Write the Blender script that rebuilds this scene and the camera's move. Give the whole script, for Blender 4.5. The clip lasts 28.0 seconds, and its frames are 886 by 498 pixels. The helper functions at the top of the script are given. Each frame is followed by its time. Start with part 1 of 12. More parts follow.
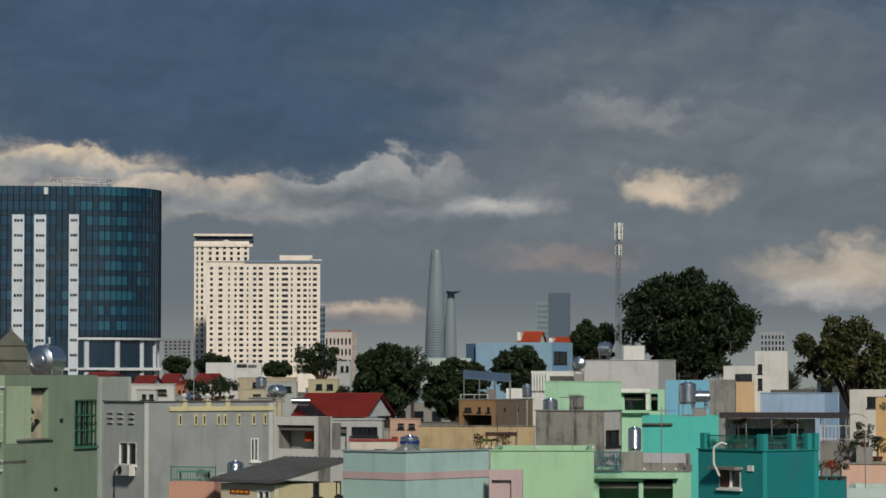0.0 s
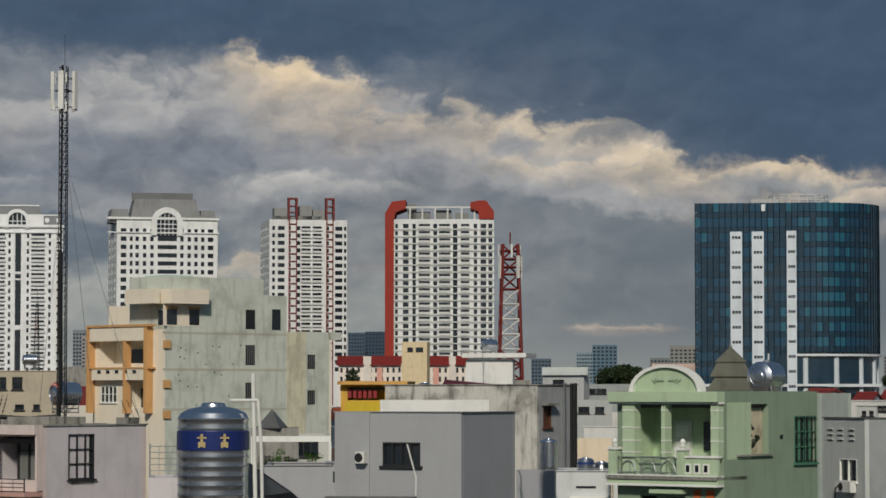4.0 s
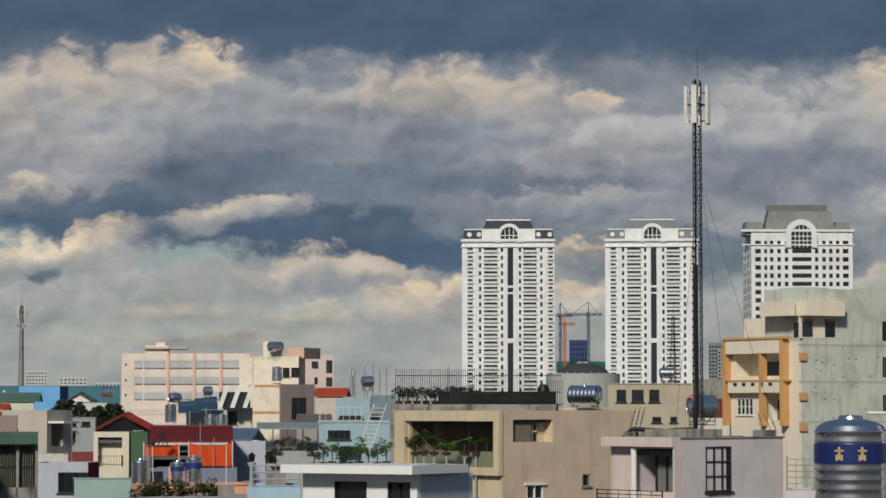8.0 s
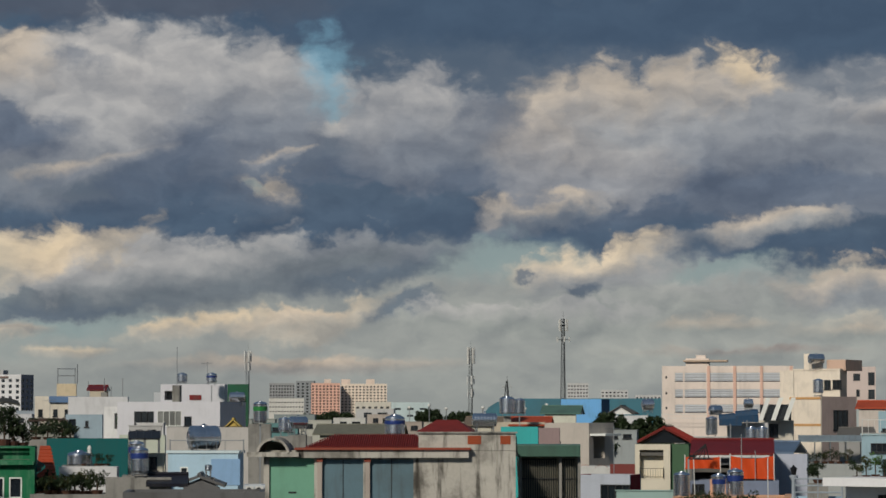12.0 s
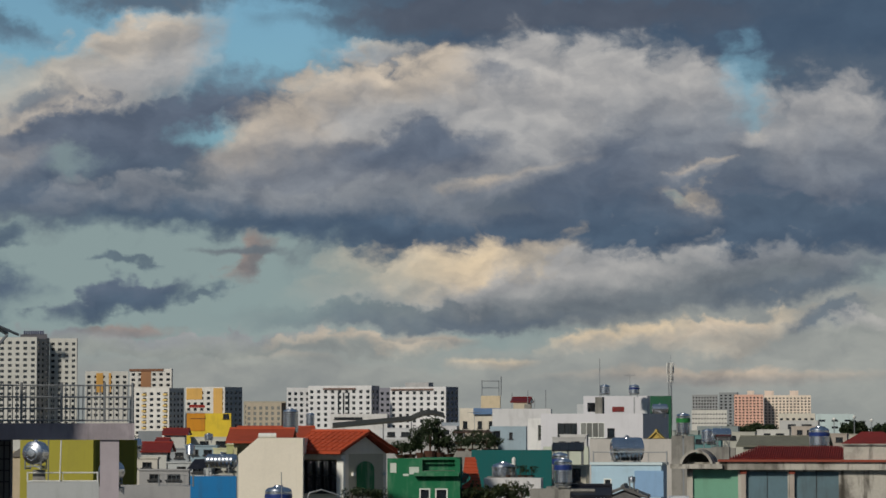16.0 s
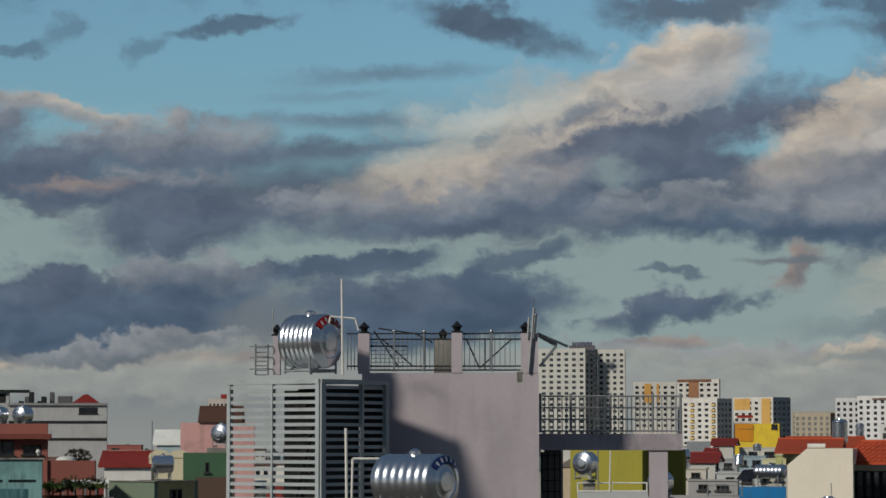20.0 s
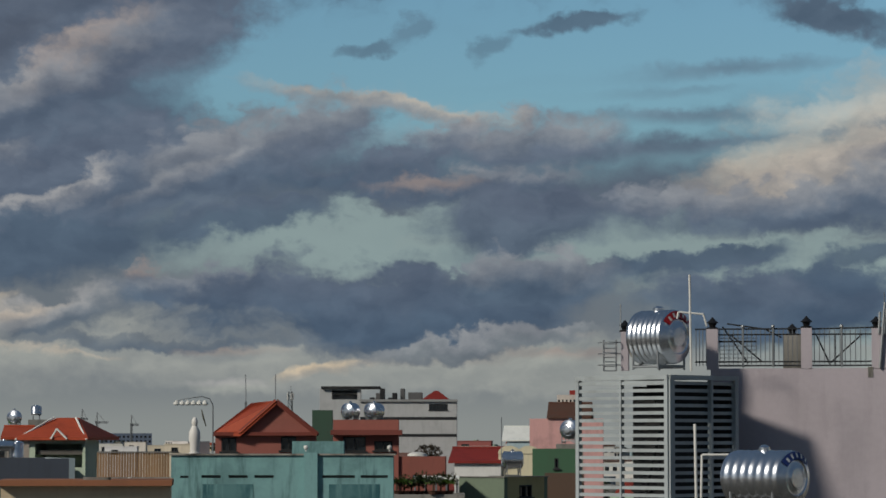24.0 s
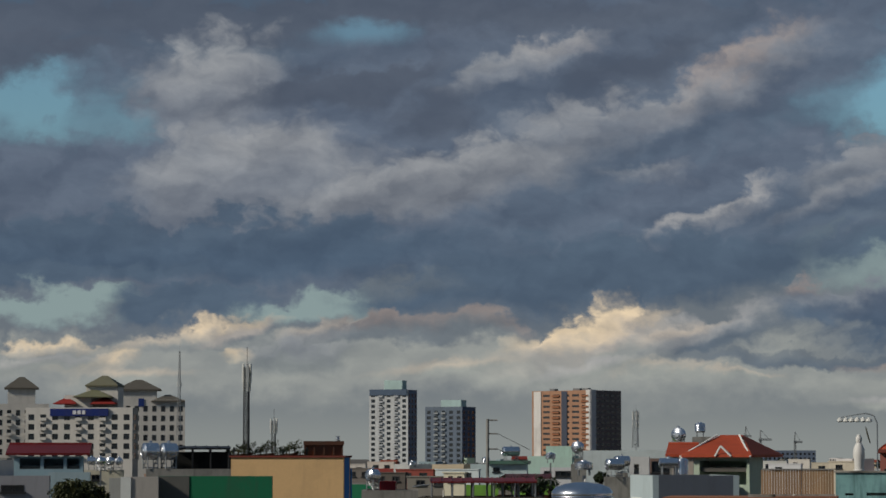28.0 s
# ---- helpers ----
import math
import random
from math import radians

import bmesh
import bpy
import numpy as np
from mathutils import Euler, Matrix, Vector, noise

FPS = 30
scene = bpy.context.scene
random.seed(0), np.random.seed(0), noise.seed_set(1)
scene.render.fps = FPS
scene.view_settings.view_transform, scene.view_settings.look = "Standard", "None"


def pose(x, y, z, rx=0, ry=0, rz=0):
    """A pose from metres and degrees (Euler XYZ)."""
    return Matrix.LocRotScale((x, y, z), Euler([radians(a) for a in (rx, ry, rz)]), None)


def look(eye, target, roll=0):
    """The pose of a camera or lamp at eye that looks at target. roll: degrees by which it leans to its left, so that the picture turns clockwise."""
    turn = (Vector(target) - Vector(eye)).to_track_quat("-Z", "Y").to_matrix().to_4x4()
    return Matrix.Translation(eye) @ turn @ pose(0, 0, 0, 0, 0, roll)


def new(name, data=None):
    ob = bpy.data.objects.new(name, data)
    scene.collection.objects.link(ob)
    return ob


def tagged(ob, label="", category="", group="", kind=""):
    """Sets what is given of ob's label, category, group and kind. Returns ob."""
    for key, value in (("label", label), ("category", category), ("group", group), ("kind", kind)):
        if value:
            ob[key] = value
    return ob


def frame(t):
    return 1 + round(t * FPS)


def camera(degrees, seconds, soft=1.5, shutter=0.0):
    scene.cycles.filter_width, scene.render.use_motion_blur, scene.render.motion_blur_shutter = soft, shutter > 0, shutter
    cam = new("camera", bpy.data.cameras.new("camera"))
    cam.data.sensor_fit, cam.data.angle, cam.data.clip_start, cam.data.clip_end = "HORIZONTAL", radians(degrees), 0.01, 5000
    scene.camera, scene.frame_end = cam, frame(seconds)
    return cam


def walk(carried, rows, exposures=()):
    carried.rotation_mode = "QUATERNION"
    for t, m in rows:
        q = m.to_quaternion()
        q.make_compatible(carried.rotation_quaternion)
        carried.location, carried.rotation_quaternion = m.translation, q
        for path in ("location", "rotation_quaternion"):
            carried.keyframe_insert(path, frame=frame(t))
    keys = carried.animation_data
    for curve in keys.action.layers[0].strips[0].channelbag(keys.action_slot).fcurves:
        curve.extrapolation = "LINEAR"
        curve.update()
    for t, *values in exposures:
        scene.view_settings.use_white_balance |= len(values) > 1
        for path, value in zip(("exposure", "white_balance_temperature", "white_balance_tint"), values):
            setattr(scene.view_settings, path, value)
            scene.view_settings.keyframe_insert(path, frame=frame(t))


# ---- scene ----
# The plan is drawn on an angular chart round the camera: chart units to the right and down, F units to the radian.
# A sheet names the origin of one stretch of the chart; its second number is the height of the horizon on it.
cam = camera(18.0, 28.0, soft=1.6)
F, EYE = 4966.0, 20.0

# seconds, chart origin, horizon
PATH = [
    (0.0, 0.0, 668.0), (0.3, 46.5, 669.2), (0.5, 90.0, 671.0), (1.0, 235.1, 674.5), (1.5, 375.8, 677.3), (2.0, 518.4, 680.7),
    (2.5, 657.9, 684.1), (3.0, 835.4, 688.8), (3.5, 1064.4, 692.9), (4.0, 1268.8, 696.9), (4.5, 1438.1, 700.0),
    (5.2, 1655.0, 704.6), (5.9, 1848.0, 708.8), (6.5, 2017.3, 712.1), (7.0, 2130.6, 714.5), (7.5, 2255.1, 716.8),
    (8.0, 2392.1, 719.1), (8.5, 2536.9, 723.7), (9.0, 2681.1, 727.1), (9.5, 2813.3, 729.8), (10.0, 2926.7, 733.4),
    (10.5, 3024.2, 737.0), (11.0, 3118.0, 739.0), (11.5, 3235.5, 740.7), (12.0, 3347.6, 741.4), (12.5, 3434.7, 742.6),
    (13.2, 3512.0, 745.6), (13.8, 3570.0, 748.2), (14.5, 3694.4, 751.5), (15.0, 3826.4, 755.3), (15.5, 3963.6, 758.7),
    (16.0, 4095.6, 762.2), (16.5, 4227.8, 764.5), (17.0, 4357.6, 767.3), (17.5, 4483.2, 769.8), (18.0, 4605.4, 772.0),
    (18.5, 4727.1, 774.1), (19.0, 4842.8, 776.2), (19.5, 4965.1, 778.7), (20.0, 5063.9, 780.7), (20.5, 5095.0, 781.3),
    (21.2, 5098.0, 778.5), (21.9, 5128.0, 772.5), (22.5, 5240.0, 769.0), (23.0, 5380.0, 770.3), (23.5, 5525.9, 770.3),
    (24.0, 5681.0, 773.6), (24.5, 5830.1, 776.7), (25.0, 5978.8, 782.4), (25.5, 6127.2, 787.7), (26.0, 6276.5, 789.5),
    (26.5, 6430.0, 792.0), (27.0, 6576.7, 795.2), (27.5, 6705.2, 799.0), (28.0, 6851.1, 804.0),
]


def gaze(ox, horizon):
    a, p = -ox / F, math.atan((horizon - 441) / 4950.0)
    return look((0, 0, EYE), (math.sin(a) * math.cos(p), math.cos(a) * math.cos(p), EYE + math.sin(p)))


walk(cam, [(t, gaze(ox, hy)) for t, ox, hy in PATH], [(0.0, 0.0), (5.0, 0.0), (7.0, 0.08), (9.0, 0.2), (10.0, 0.0), (28.0, 0.0)])
SHEET = [0.0, 668.0]


def sheet(ox, horizon):
    SHEET[:] = ox, horizon


# ---- world and sun ----
def lin(r, g, b):
    return tuple((c / 255 / 12.92 if c < 10 else ((c / 255 + 0.055) / 1.055) ** 2.4) for c in (r, g, b))


SUN_LEFT, SUN_UP = 192.0, 31.0
sun = new("sun", bpy.data.lights.new("sun", "SUN"))
sun.data.energy, sun.data.angle, sun.data.color = 2.75, radians(6.0), (1.0, 0.92, 0.80)
_a = -radians(SUN_LEFT)
sun.matrix_world = look((0, 0, 60), (-math.sin(_a) * math.cos(radians(SUN_UP)), -math.cos(_a) * math.cos(radians(SUN_UP)), 60 - math.sin(radians(SUN_UP))))

world = bpy.data.worlds.new("world")
scene.world = world
world.use_nodes = True
world.cycles.sampling_method, world.cycles.sample_map_resolution = "MANUAL", 256
WN, WL = world.node_tree.nodes, world.node_tree.links
WN.clear()


def wnode(kind, **kw):
    n = WN.new(kind)
    for k, v in kw.items():
        if k == "op":
            n.operation = v
    return n


def wmath(op, a, b=None, c=None):
    n = WN.new("ShaderNodeMath")
    n.operation = op
    for i, v in enumerate((a, b, c)):
        if v is None:
            continue
        if isinstance(v, (int, float)):
            n.inputs[i].default_value = v
        else:
            WL.new(v, n.inputs[i])
    return n.outputs[0]


def wvec(op, a, b=None, c=None, out=0):
    n = WN.new("ShaderNodeVectorMath")
    n.operation = op
    for i, v in enumerate((a, b, c)):
        if v is None:
            continue
        if isinstance(v, tuple):
            n.inputs[i].default_value = v
        else:
            WL.new(v, n.inputs[i])
    return n.outputs[out]


def wnoise(vec, scale, detail, rough=0.55):
    n = WN.new("ShaderNodeTexNoise")
    n.inputs["Scale"].default_value, n.inputs["Detail"].default_value, n.inputs["Roughness"].default_value = scale, detail, rough
    WL.new(vec, n.inputs["Vector"])
    return n.outputs


def wmix(fac, a, b, blend="MIX"):
    n = WN.new("ShaderNodeMix")
    n.data_type, n.blend_type = "RGBA", blend
    for i, v in ((0, fac), (6, a), (7, b)):
        if isinstance(v, (int, float)):
            n.inputs[i].default_value = v
        elif isinstance(v, tuple):
            n.inputs[i].default_value = (*v, 1)
        else:
            WL.new(v, n.inputs[i])
    return n.outputs[2]


def wrange(v, a, b, lo, hi, smooth=True):
    n = WN.new("ShaderNodeMapRange")
    n.interpolation_type = "SMOOTHSTEP" if smooth else "LINEAR"
    WL.new(v, n.inputs[0])
    for i, x in enumerate((a, b, lo, hi)):
        n.inputs[i + 1].default_value = x
    return n.outputs[0]


coord = WN.new("ShaderNodeTexCoord").outputs["Generated"]
split = WN.new("ShaderNodeSeparateXYZ")
WL.new(coord, split.inputs[0])
sky_u = wmath("MULTIPLY_ADD", wmath("ARCTAN2", split.outputs[0], split.outputs[1]), F / 100, 7.84)
sky_v = wmath("MULTIPLY", wmath("ARCSINE", split.outputs[2]), F / 100)
join = WN.new("ShaderNodeCombineXYZ")
WL.new(sky_u, join.inputs[0])
WL.new(sky_v, join.inputs[1])
flat = join.outputs[0]
# billows: the cloud outlines are pushed about at three sizes, and their tops swell into rounded heads
tall = wvec("MULTIPLY", flat, (0.7, 1.0, 1.0))
w1 = wvec("MULTIPLY_ADD", wnoise(tall, 0.5, 3)["Color"], (2.0, 0.9, 0.0), (-1.0, -0.45, 0.0))
w2 = wvec("MULTIPLY_ADD", wnoise(tall, 1.5, 5, 0.55)["Color"], (1.5, 0.8, 0.0), (-0.75, -0.4, 0.0))
w3 = wvec("MULTIPLY_ADD", wnoise(flat, 5.0, 4, 0.55)["Color"], (0.36, 0.24, 0.0), (-0.18, -0.12, 0.0))
puffed = wvec("ADD", wvec("ADD", wvec("ADD", flat, w1), w2), w3)
level = wvec("MULTIPLY_ADD", w2, (0.9, 0.22, 0.0), wvec("MULTIPLY_ADD", w1, (0.6, 0.2, 0.0), wvec("MULTIPLY_ADD", w3, (1.0, 0.5, 0.0), flat)))


def heads(vec, scale, detail=2.0):
    n = WN.new("ShaderNodeTexVoronoi")
    n.voronoi_dimensions, n.feature = "2D", "F1"
    n.inputs["Scale"].default_value, n.inputs["Detail"].default_value = scale, detail
    n.inputs["Roughness"].default_value, n.inputs["Lacunarity"].default_value = 0.5, 2.3
    WL.new(vec, n.inputs["Vector"])
    return n.outputs["Distance"]


lobes = wvec("MULTIPLY_ADD", w2, (0.9, 0.9, 0.0), wvec("MULTIPLY", flat, (0.8, 1.15, 1.0)))
swell = wmath("MULTIPLY_ADD", heads(lobes, 1.3), -0.55, 0.26)
lumps = wvec("MULTIPLY_ADD", w2, (0.45, 0.45, 0.0), wvec("MULTIPLY", flat, (0.7, 1.1, 1.0)))
relief = wnoise(lumps, 0.8, 6, 0.6)["Fac"]


def lump_at(off):
    return wmath("MULTIPLY_ADD", heads(wvec("ADD", lobes, off), 1.0, 1.5), -0.22, wnoise(wvec("ADD", lumps, off), 0.85, 6, 0.52)["Fac"])


billow = wmath("SUBTRACT", lump_at((0.0, 0.0, 0.0)), lump_at((-0.1, 0.24, 0.0)))

nishita = WN.new("ShaderNodeTexSky")
nishita.sky_type, nishita.sun_disc = "NISHITA", False
nishita.sun_elevation, nishita.sun_rotation = radians(SUN_UP), radians(-SUN_LEFT)
nishita.air_density, nishita.dust_density = 1.0, 1.6
shade = wmix(wrange(relief, 0.3, 0.7, 0, 1, False), (0.86, 0.87, 0.89), (1.2, 1.19, 1.16))
shade = wmix(1.0, shade, wmix(wrange(billow, -0.16, 0.16, 0, 1, False), (0.8, 0.82, 0.85), (1.26, 1.24, 1.2)), "MULTIPLY")
# the clear sky between the clouds takes none of their relief
blue = wvec("MULTIPLY", nishita.outputs[0], (0.056, 0.081, 0.089))

TONES = {
    "dark": lin(68, 86, 107), "slate": lin(78, 94, 112), "grey": lin(106, 114, 121), "lilac": lin(140, 143, 148), "pale": lin(170, 168, 167),
    "cream": lin(188, 174, 157), "glow": lin(214, 194, 164), "light": lin(152, 155, 151), "haze": lin(136, 141, 139), "rose": lin(140, 128, 124), "teal": lin(137, 155, 155),
    "mauve": lin(89, 100, 117), "smoke": lin(80, 89, 104),
}
sky_colour = wmix(wrange(sky_v, 0.0, 1.6, 0, 1), TONES["haze"], TONES["grey"])
sky_colour = wmix(wrange(sky_v, 2.0, 6.0, 0, 1), sky_colour, TONES["slate"])
sky_colour = wmix(wrange(sky_v, 7.0, 12.0, 0, 1), sky_colour, TONES["dark"])



def vmix(fac, a, b):
    n = WN.new("ShaderNodeMix")
    n.data_type = "VECTOR"
    WL.new(fac, n.inputs[0])
    for i, v in ((4, a), (5, b)):
        if isinstance(v, tuple):
            n.inputs[i].default_value = v
        else:
            WL.new(v, n.inputs[i])
    return n.outputs[1]


def cloud_group():
    """One cloud as a node group: an oval whose top takes the sun and whose foot lies in its own shade."""
    global WN, WL
    g = bpy.data.node_groups.new("cloud", "ShaderNodeTree")
    for name in ("Sky", "Place", "Centre", "Turn", "Size", "Foot", "Top", "Shade"):
        g.interface.new_socket(name, in_out="INPUT", socket_type="NodeSocketVector")
    for name in ("Outer", "Inner", "Amount", "Swell", "Relief"):
        g.interface.new_socket(name, in_out="INPUT", socket_type="NodeSocketFloat")
    g.interface.new_socket("Sky", in_out="OUTPUT", socket_type="NodeSocketVector")
    keep = WN, WL
    WN, WL = g.nodes, g.links
    q = WN.new("NodeGroupInput").outputs
    m = WN.new("ShaderNodeMapping")
    m.vector_type = "TEXTURE"
    WL.new(wvec("MULTIPLY_ADD", q["Sky"], (1e-7, 1e-7, 0.0), q["Place"]), m.inputs[0])
    for k, name in ((1, "Centre"), (2, "Turn"), (3, "Size")):
        WL.new(q[name], m.inputs[k])
    high = wvec("DOT_PRODUCT", m.outputs[0], (0.0, 1.0, 0.0), out=1)
    lift = WN.new("ShaderNodeCombineXYZ")
    tallness = wvec("DOT_PRODUCT", q["Size"], (0.0, 2.0, 0.0), out=1)
    WL.new(wmath("MULTIPLY", wmath("MULTIPLY", q["Swell"], wmath("MINIMUM", tallness, 1.0)), wrange(high, -0.35, 0.5, 0.15, 1)), lift.inputs[1])
    local = wvec("SUBTRACT", m.outputs[0], wvec("DIVIDE", lift.outputs[0], q["Size"]))
    n = WN.new("ShaderNodeMapRange")
    n.interpolation_type = "SMOOTHSTEP"
    n.inputs[3].default_value = 0.0
    for k, v in ((0, wvec("LENGTH", local, out=1)), (1, q["Outer"]), (2, q["Inner"]), (4, q["Amount"])):
        WL.new(v, n.inputs[k])
    up = wrange(high, -0.6, 0.7, 0, 1)
    out = WN.new("NodeGroupOutput")
    WL.new(vmix(n.outputs[0], q["Sky"], wvec("MULTIPLY", vmix(up, q["Foot"], q["Top"]), vmix(q["Relief"], (1.0, 1.0, 1.0), q["Shade"]))), out.inputs[0])
    WN, WL = keep
    return g


CLOUD = cloud_group()
CLEAR = {"blue": blue}
CALM = {"teal": 0.0, "blue": 0.0, "dark": 0.35, "smoke": 0.35, "slate": 0.6, "haze": 0.4, "light": 0.55, "grey": 0.6, "mauve": 0.8}


def heap(x, y, rx, ry, lit="cream", body="lilac", base="mauve", tilt=0.0, amount=0.95, soft=0.3):
    """A heaped cloud on the open sheet, which rises to the right by its tilt."""
    global sky_colour
    n = WN.new("ShaderNodeGroup")
    n.node_tree = CLOUD
    q = n.inputs
    q["Centre"].default_value = ((x - SHEET[0]) / 100, (SHEET[1] - y) / 100, 0)
    q["Turn"].default_value = (0, 0, math.atan(tilt))
    q["Size"].default_value = (rx / 100, ry / 100, 1)
    soft += 0.8 if ry <= 18 else 0.6 if rx < 140 else 0.3
    WL.new(sky_colour, q["Sky"])
    WL.new(level if ry <= 18 and rx >= 70 else puffed, q["Place"])
    if rx < 80 and lit in ("slate", "mauve"):
        amount *= 0.75
    WL.new(swell, q["Swell"])
    WL.new(shade, q["Shade"])
    q["Outer"].default_value, q["Inner"].default_value, q["Amount"].default_value = 1 + soft * 0.5, 1 - soft * 0.5, amount
    q["Relief"].default_value = (CALM.get(body, 1.0) + CALM.get(lit, 1.0)) / 2
    if lit in CLEAR:
        WL.new(CLEAR[lit], q["Foot"])
        WL.new(CLEAR[lit], q["Top"])
    else:
        q["Foot"].default_value = tuple(0.55 * p + 0.45 * w for p, w in zip(TONES[base], TONES[body]))
        q["Top"].default_value = tuple(0.75 * p + 0.25 * w for p, w in zip(TONES[lit], TONES[body]))
    sky_colour = n.outputs["Sky"]


def cloud(x, y, rx, ry, tone, amount=0.9, soft=0.5):
    """A plain cloud, or a hole with blue sky, on the open sheet."""
    heap(x, y, rx, ry, tone, tone, tone, 0.0, amount, soft * 1.2)
# ---- clouds, from the first view to the last ----
sheet(0, 668)
cloud(500, -60, 1400, 260, "dark", 0.9, 0.4)
cloud(150, 120, 700, 150, "dark", 0.7)
cloud(1250, 250, 500, 90, "grey", 0.8)
cloud(1400, 330, 500, 120, "grey", 0.6)
cloud(500, 250, 350, 40, "dark", 0.8)
cloud(330, 345, 330, 34, "cream", 0.75, 0.7)
cloud(60, 275, 200, 26, "cream", 0.8, 0.6)
cloud(650, 350, 300, 40, "lilac", 0.6, 0.7)
cloud(1190, 325, 75, 34, "cream", 0.85, 0.5)
cloud(1120, 195, 90, 28, "pale", 0.6, 0.7)
cloud(890, 362, 90, 16, "pale", 0.8, 0.6)
cloud(1000, 455, 110, 22, "rose", 0.8, 0.6)
cloud(1500, 475, 170, 48, "cream", 0.6, 0.7)
cloud(1480, 520, 110, 25, "pale", 0.7, 0.6)
cloud(640, 548, 90, 14, "rose", 0.8, 0.6)
cloud(900, 420, 400, 40, "grey", 0.6, 0.6)
cloud(1250, 110, 520, 120, "grey", 0.6, 0.7)
sheet(835.4, 689)
cloud(700, 20, 900, 120, "dark", 0.95, 0.35)
cloud(1100, 210, 520, 80, "dark", 0.9, 0.35)
cloud(300, 350, 420, 150, "grey", 0.8, 0.6)
heap(80, 190, 190, 95, "cream", "lilac", "grey")
heap(230, 190, 80, 40, "pale", "lilac", "grey")
heap(500, 255, 230, 75, "glow", "pale", "lilac", -0.1)
heap(640, 310, 240, 50, "glow", "pale", "lilac", -0.1)
heap(360, 250, 80, 40, "cream", "pale", "grey")
cloud(490, 240, 45, 22, "lilac", 0.9)
cloud(630, 235, 60, 18, "slate", 0.9)
cloud(110, 250, 90, 26, "slate", 0.6)
heap(950, 310, 150, 30, "glow", "pale", "grey", 0.0)
heap(1180, 360, 220, 42, "cream", "lilac", "grey")
heap(1480, 340, 160, 50, "pale", "grey", "grey")
cloud(300, 420, 420, 50, "grey", 0.7)
cloud(650, 490, 400, 60, "grey", 0.6)
heap(670, 575, 70, 12, "cream", "rose", "grey")
heap(1470, 570, 110, 18, "cream", "rose", "grey")
heap(230, 480, 120, 20, "rose", "lilac", "grey")
sheet(2130.6, 714.5)
cloud(700, 330, 1000, 300, "lilac", 0.8, 0.8)
cloud(500, 560, 1100, 150, "light", 0.85, 0.8)
cloud(700, 10, 1000, 75, "dark", 0.95, 0.4)
cloud(1300, 70, 420, 50, "dark", 0.9, 0.4)
heap(-40, 190, 160, 110, "pale", "lilac", "mauve")
heap(110, 125, 75, 40, "cream", "pale", "lilac")
heap(280, 240, 240, 110, "pale", "lilac", "mauve", 0.1)
heap(560, 240, 200, 110, "pale", "lilac", "mauve", 0.1)
heap(790, 165, 48, 34, "glow", "cream", "pale")
heap(860, 280, 240, 100, "pale", "lilac", "mauve", 0.1)
heap(1160, 230, 220, 90, "pale", "lilac", "mauve")
heap(1380, 170, 130, 50, "glow", "cream", "lilac", -0.15)
heap(1500, 260, 170, 60, "cream", "pale", "mauve", -0.15)
heap(1420, 360, 180, 60, "pale", "lilac", "grey")
cloud(120, 290, 150, 30, "mauve", 0.7, 0.7)
cloud(640, 310, 160, 26, "mauve", 0.6, 0.7)
heap(330, 390, 420, 70, "lilac", "slate", "dark", 0.0)
heap(760, 350, 160, 36, "pale", "lilac", "slate")
cloud(1000, 440, 300, 50, "slate", 0.7, 0.6)
heap(140, 375, 110, 32, "cream", "pale", "grey", 0.15)
heap(60, 500, 190, 45, "pale", "light", "grey", 0.1)
heap(330, 480, 110, 45, "glow", "pale", "grey", 0.1)
heap(500, 515, 80, 45, "glow", "cream", "lilac", 0.2)
heap(290, 565, 140, 26, "cream", "light", "haze")
heap(770, 440, 60, 20, "glow", "cream", "slate")
heap(770, 510, 70, 32, "glow", "cream", "pale")
heap(1290, 500, 130, 36, "cream", "light", "grey")
heap(30, 600, 160, 18, "cream", "light", "haze")
sheet(3024.2, 737)
cloud(400, 580, 900, 130, "light", 0.75, 0.9)
cloud(700, 10, 900, 60, "dark", 0.95, 0.4)
cloud(1300, 70, 330, 46, "dark", 0.9, 0.4)
cloud(700, 330, 800, 90, "mauve", 0.85, 0.6)
heap(60, 170, 210, 130, "pale", "lilac", "mauve")
cloud(240, 150, 55, 45, "blue", 0.85, 0.7)
cloud(270, 85, 40, 50, "blue", 0.5, 0.7)
heap(240, 205, 50, 20, "cream", "pale", "pale", amount=0.8)
heap(150, 268, 40, 14, "cream", "pale", "mauve", 0.2, amount=0.9)
heap(400, 215, 140, 105, "pale", "lilac", "mauve")
heap(720, 240, 170, 130, "cream", "pale", "mauve")
heap(850, 180, 190, 85, "cream", "lilac", "lilac")
heap(990, 140, 75, 42, "glow", "cream", "pale", -0.3)
heap(1030, 230, 160, 70, "lilac", "lilac", "mauve", 0.1)
cloud(555, 200, 50, 50, "mauve", 0.7)
heap(1430, 200, 210, 80, "cream", "lilac", "mauve")
heap(1200, 250, 160, 60, "lilac", "lilac", "mauve")
heap(200, 370, 420, 55, "slate", "slate", "dark")
heap(760, 390, 260, 50, "mauve", "slate", "dark")
heap(1180, 430, 330, 44, "slate", "slate", "dark")
heap(140, 340, 48, 36, "glow", "cream", "lilac", amount=0.85, soft=0.6)
cloud(130, 320, 16, 12, "teal", 0.7, 0.8)
heap(630, 370, 120, 34, "cream", "lilac", "slate", 0.2)
heap(1050, 405, 120, 32, "cream", "pale", "grey", 0.15)
cloud(560, 450, 130, 40, "teal", 0.8, 0.6)
cloud(960, 482, 120, 22, "teal", 0.7, 0.6)
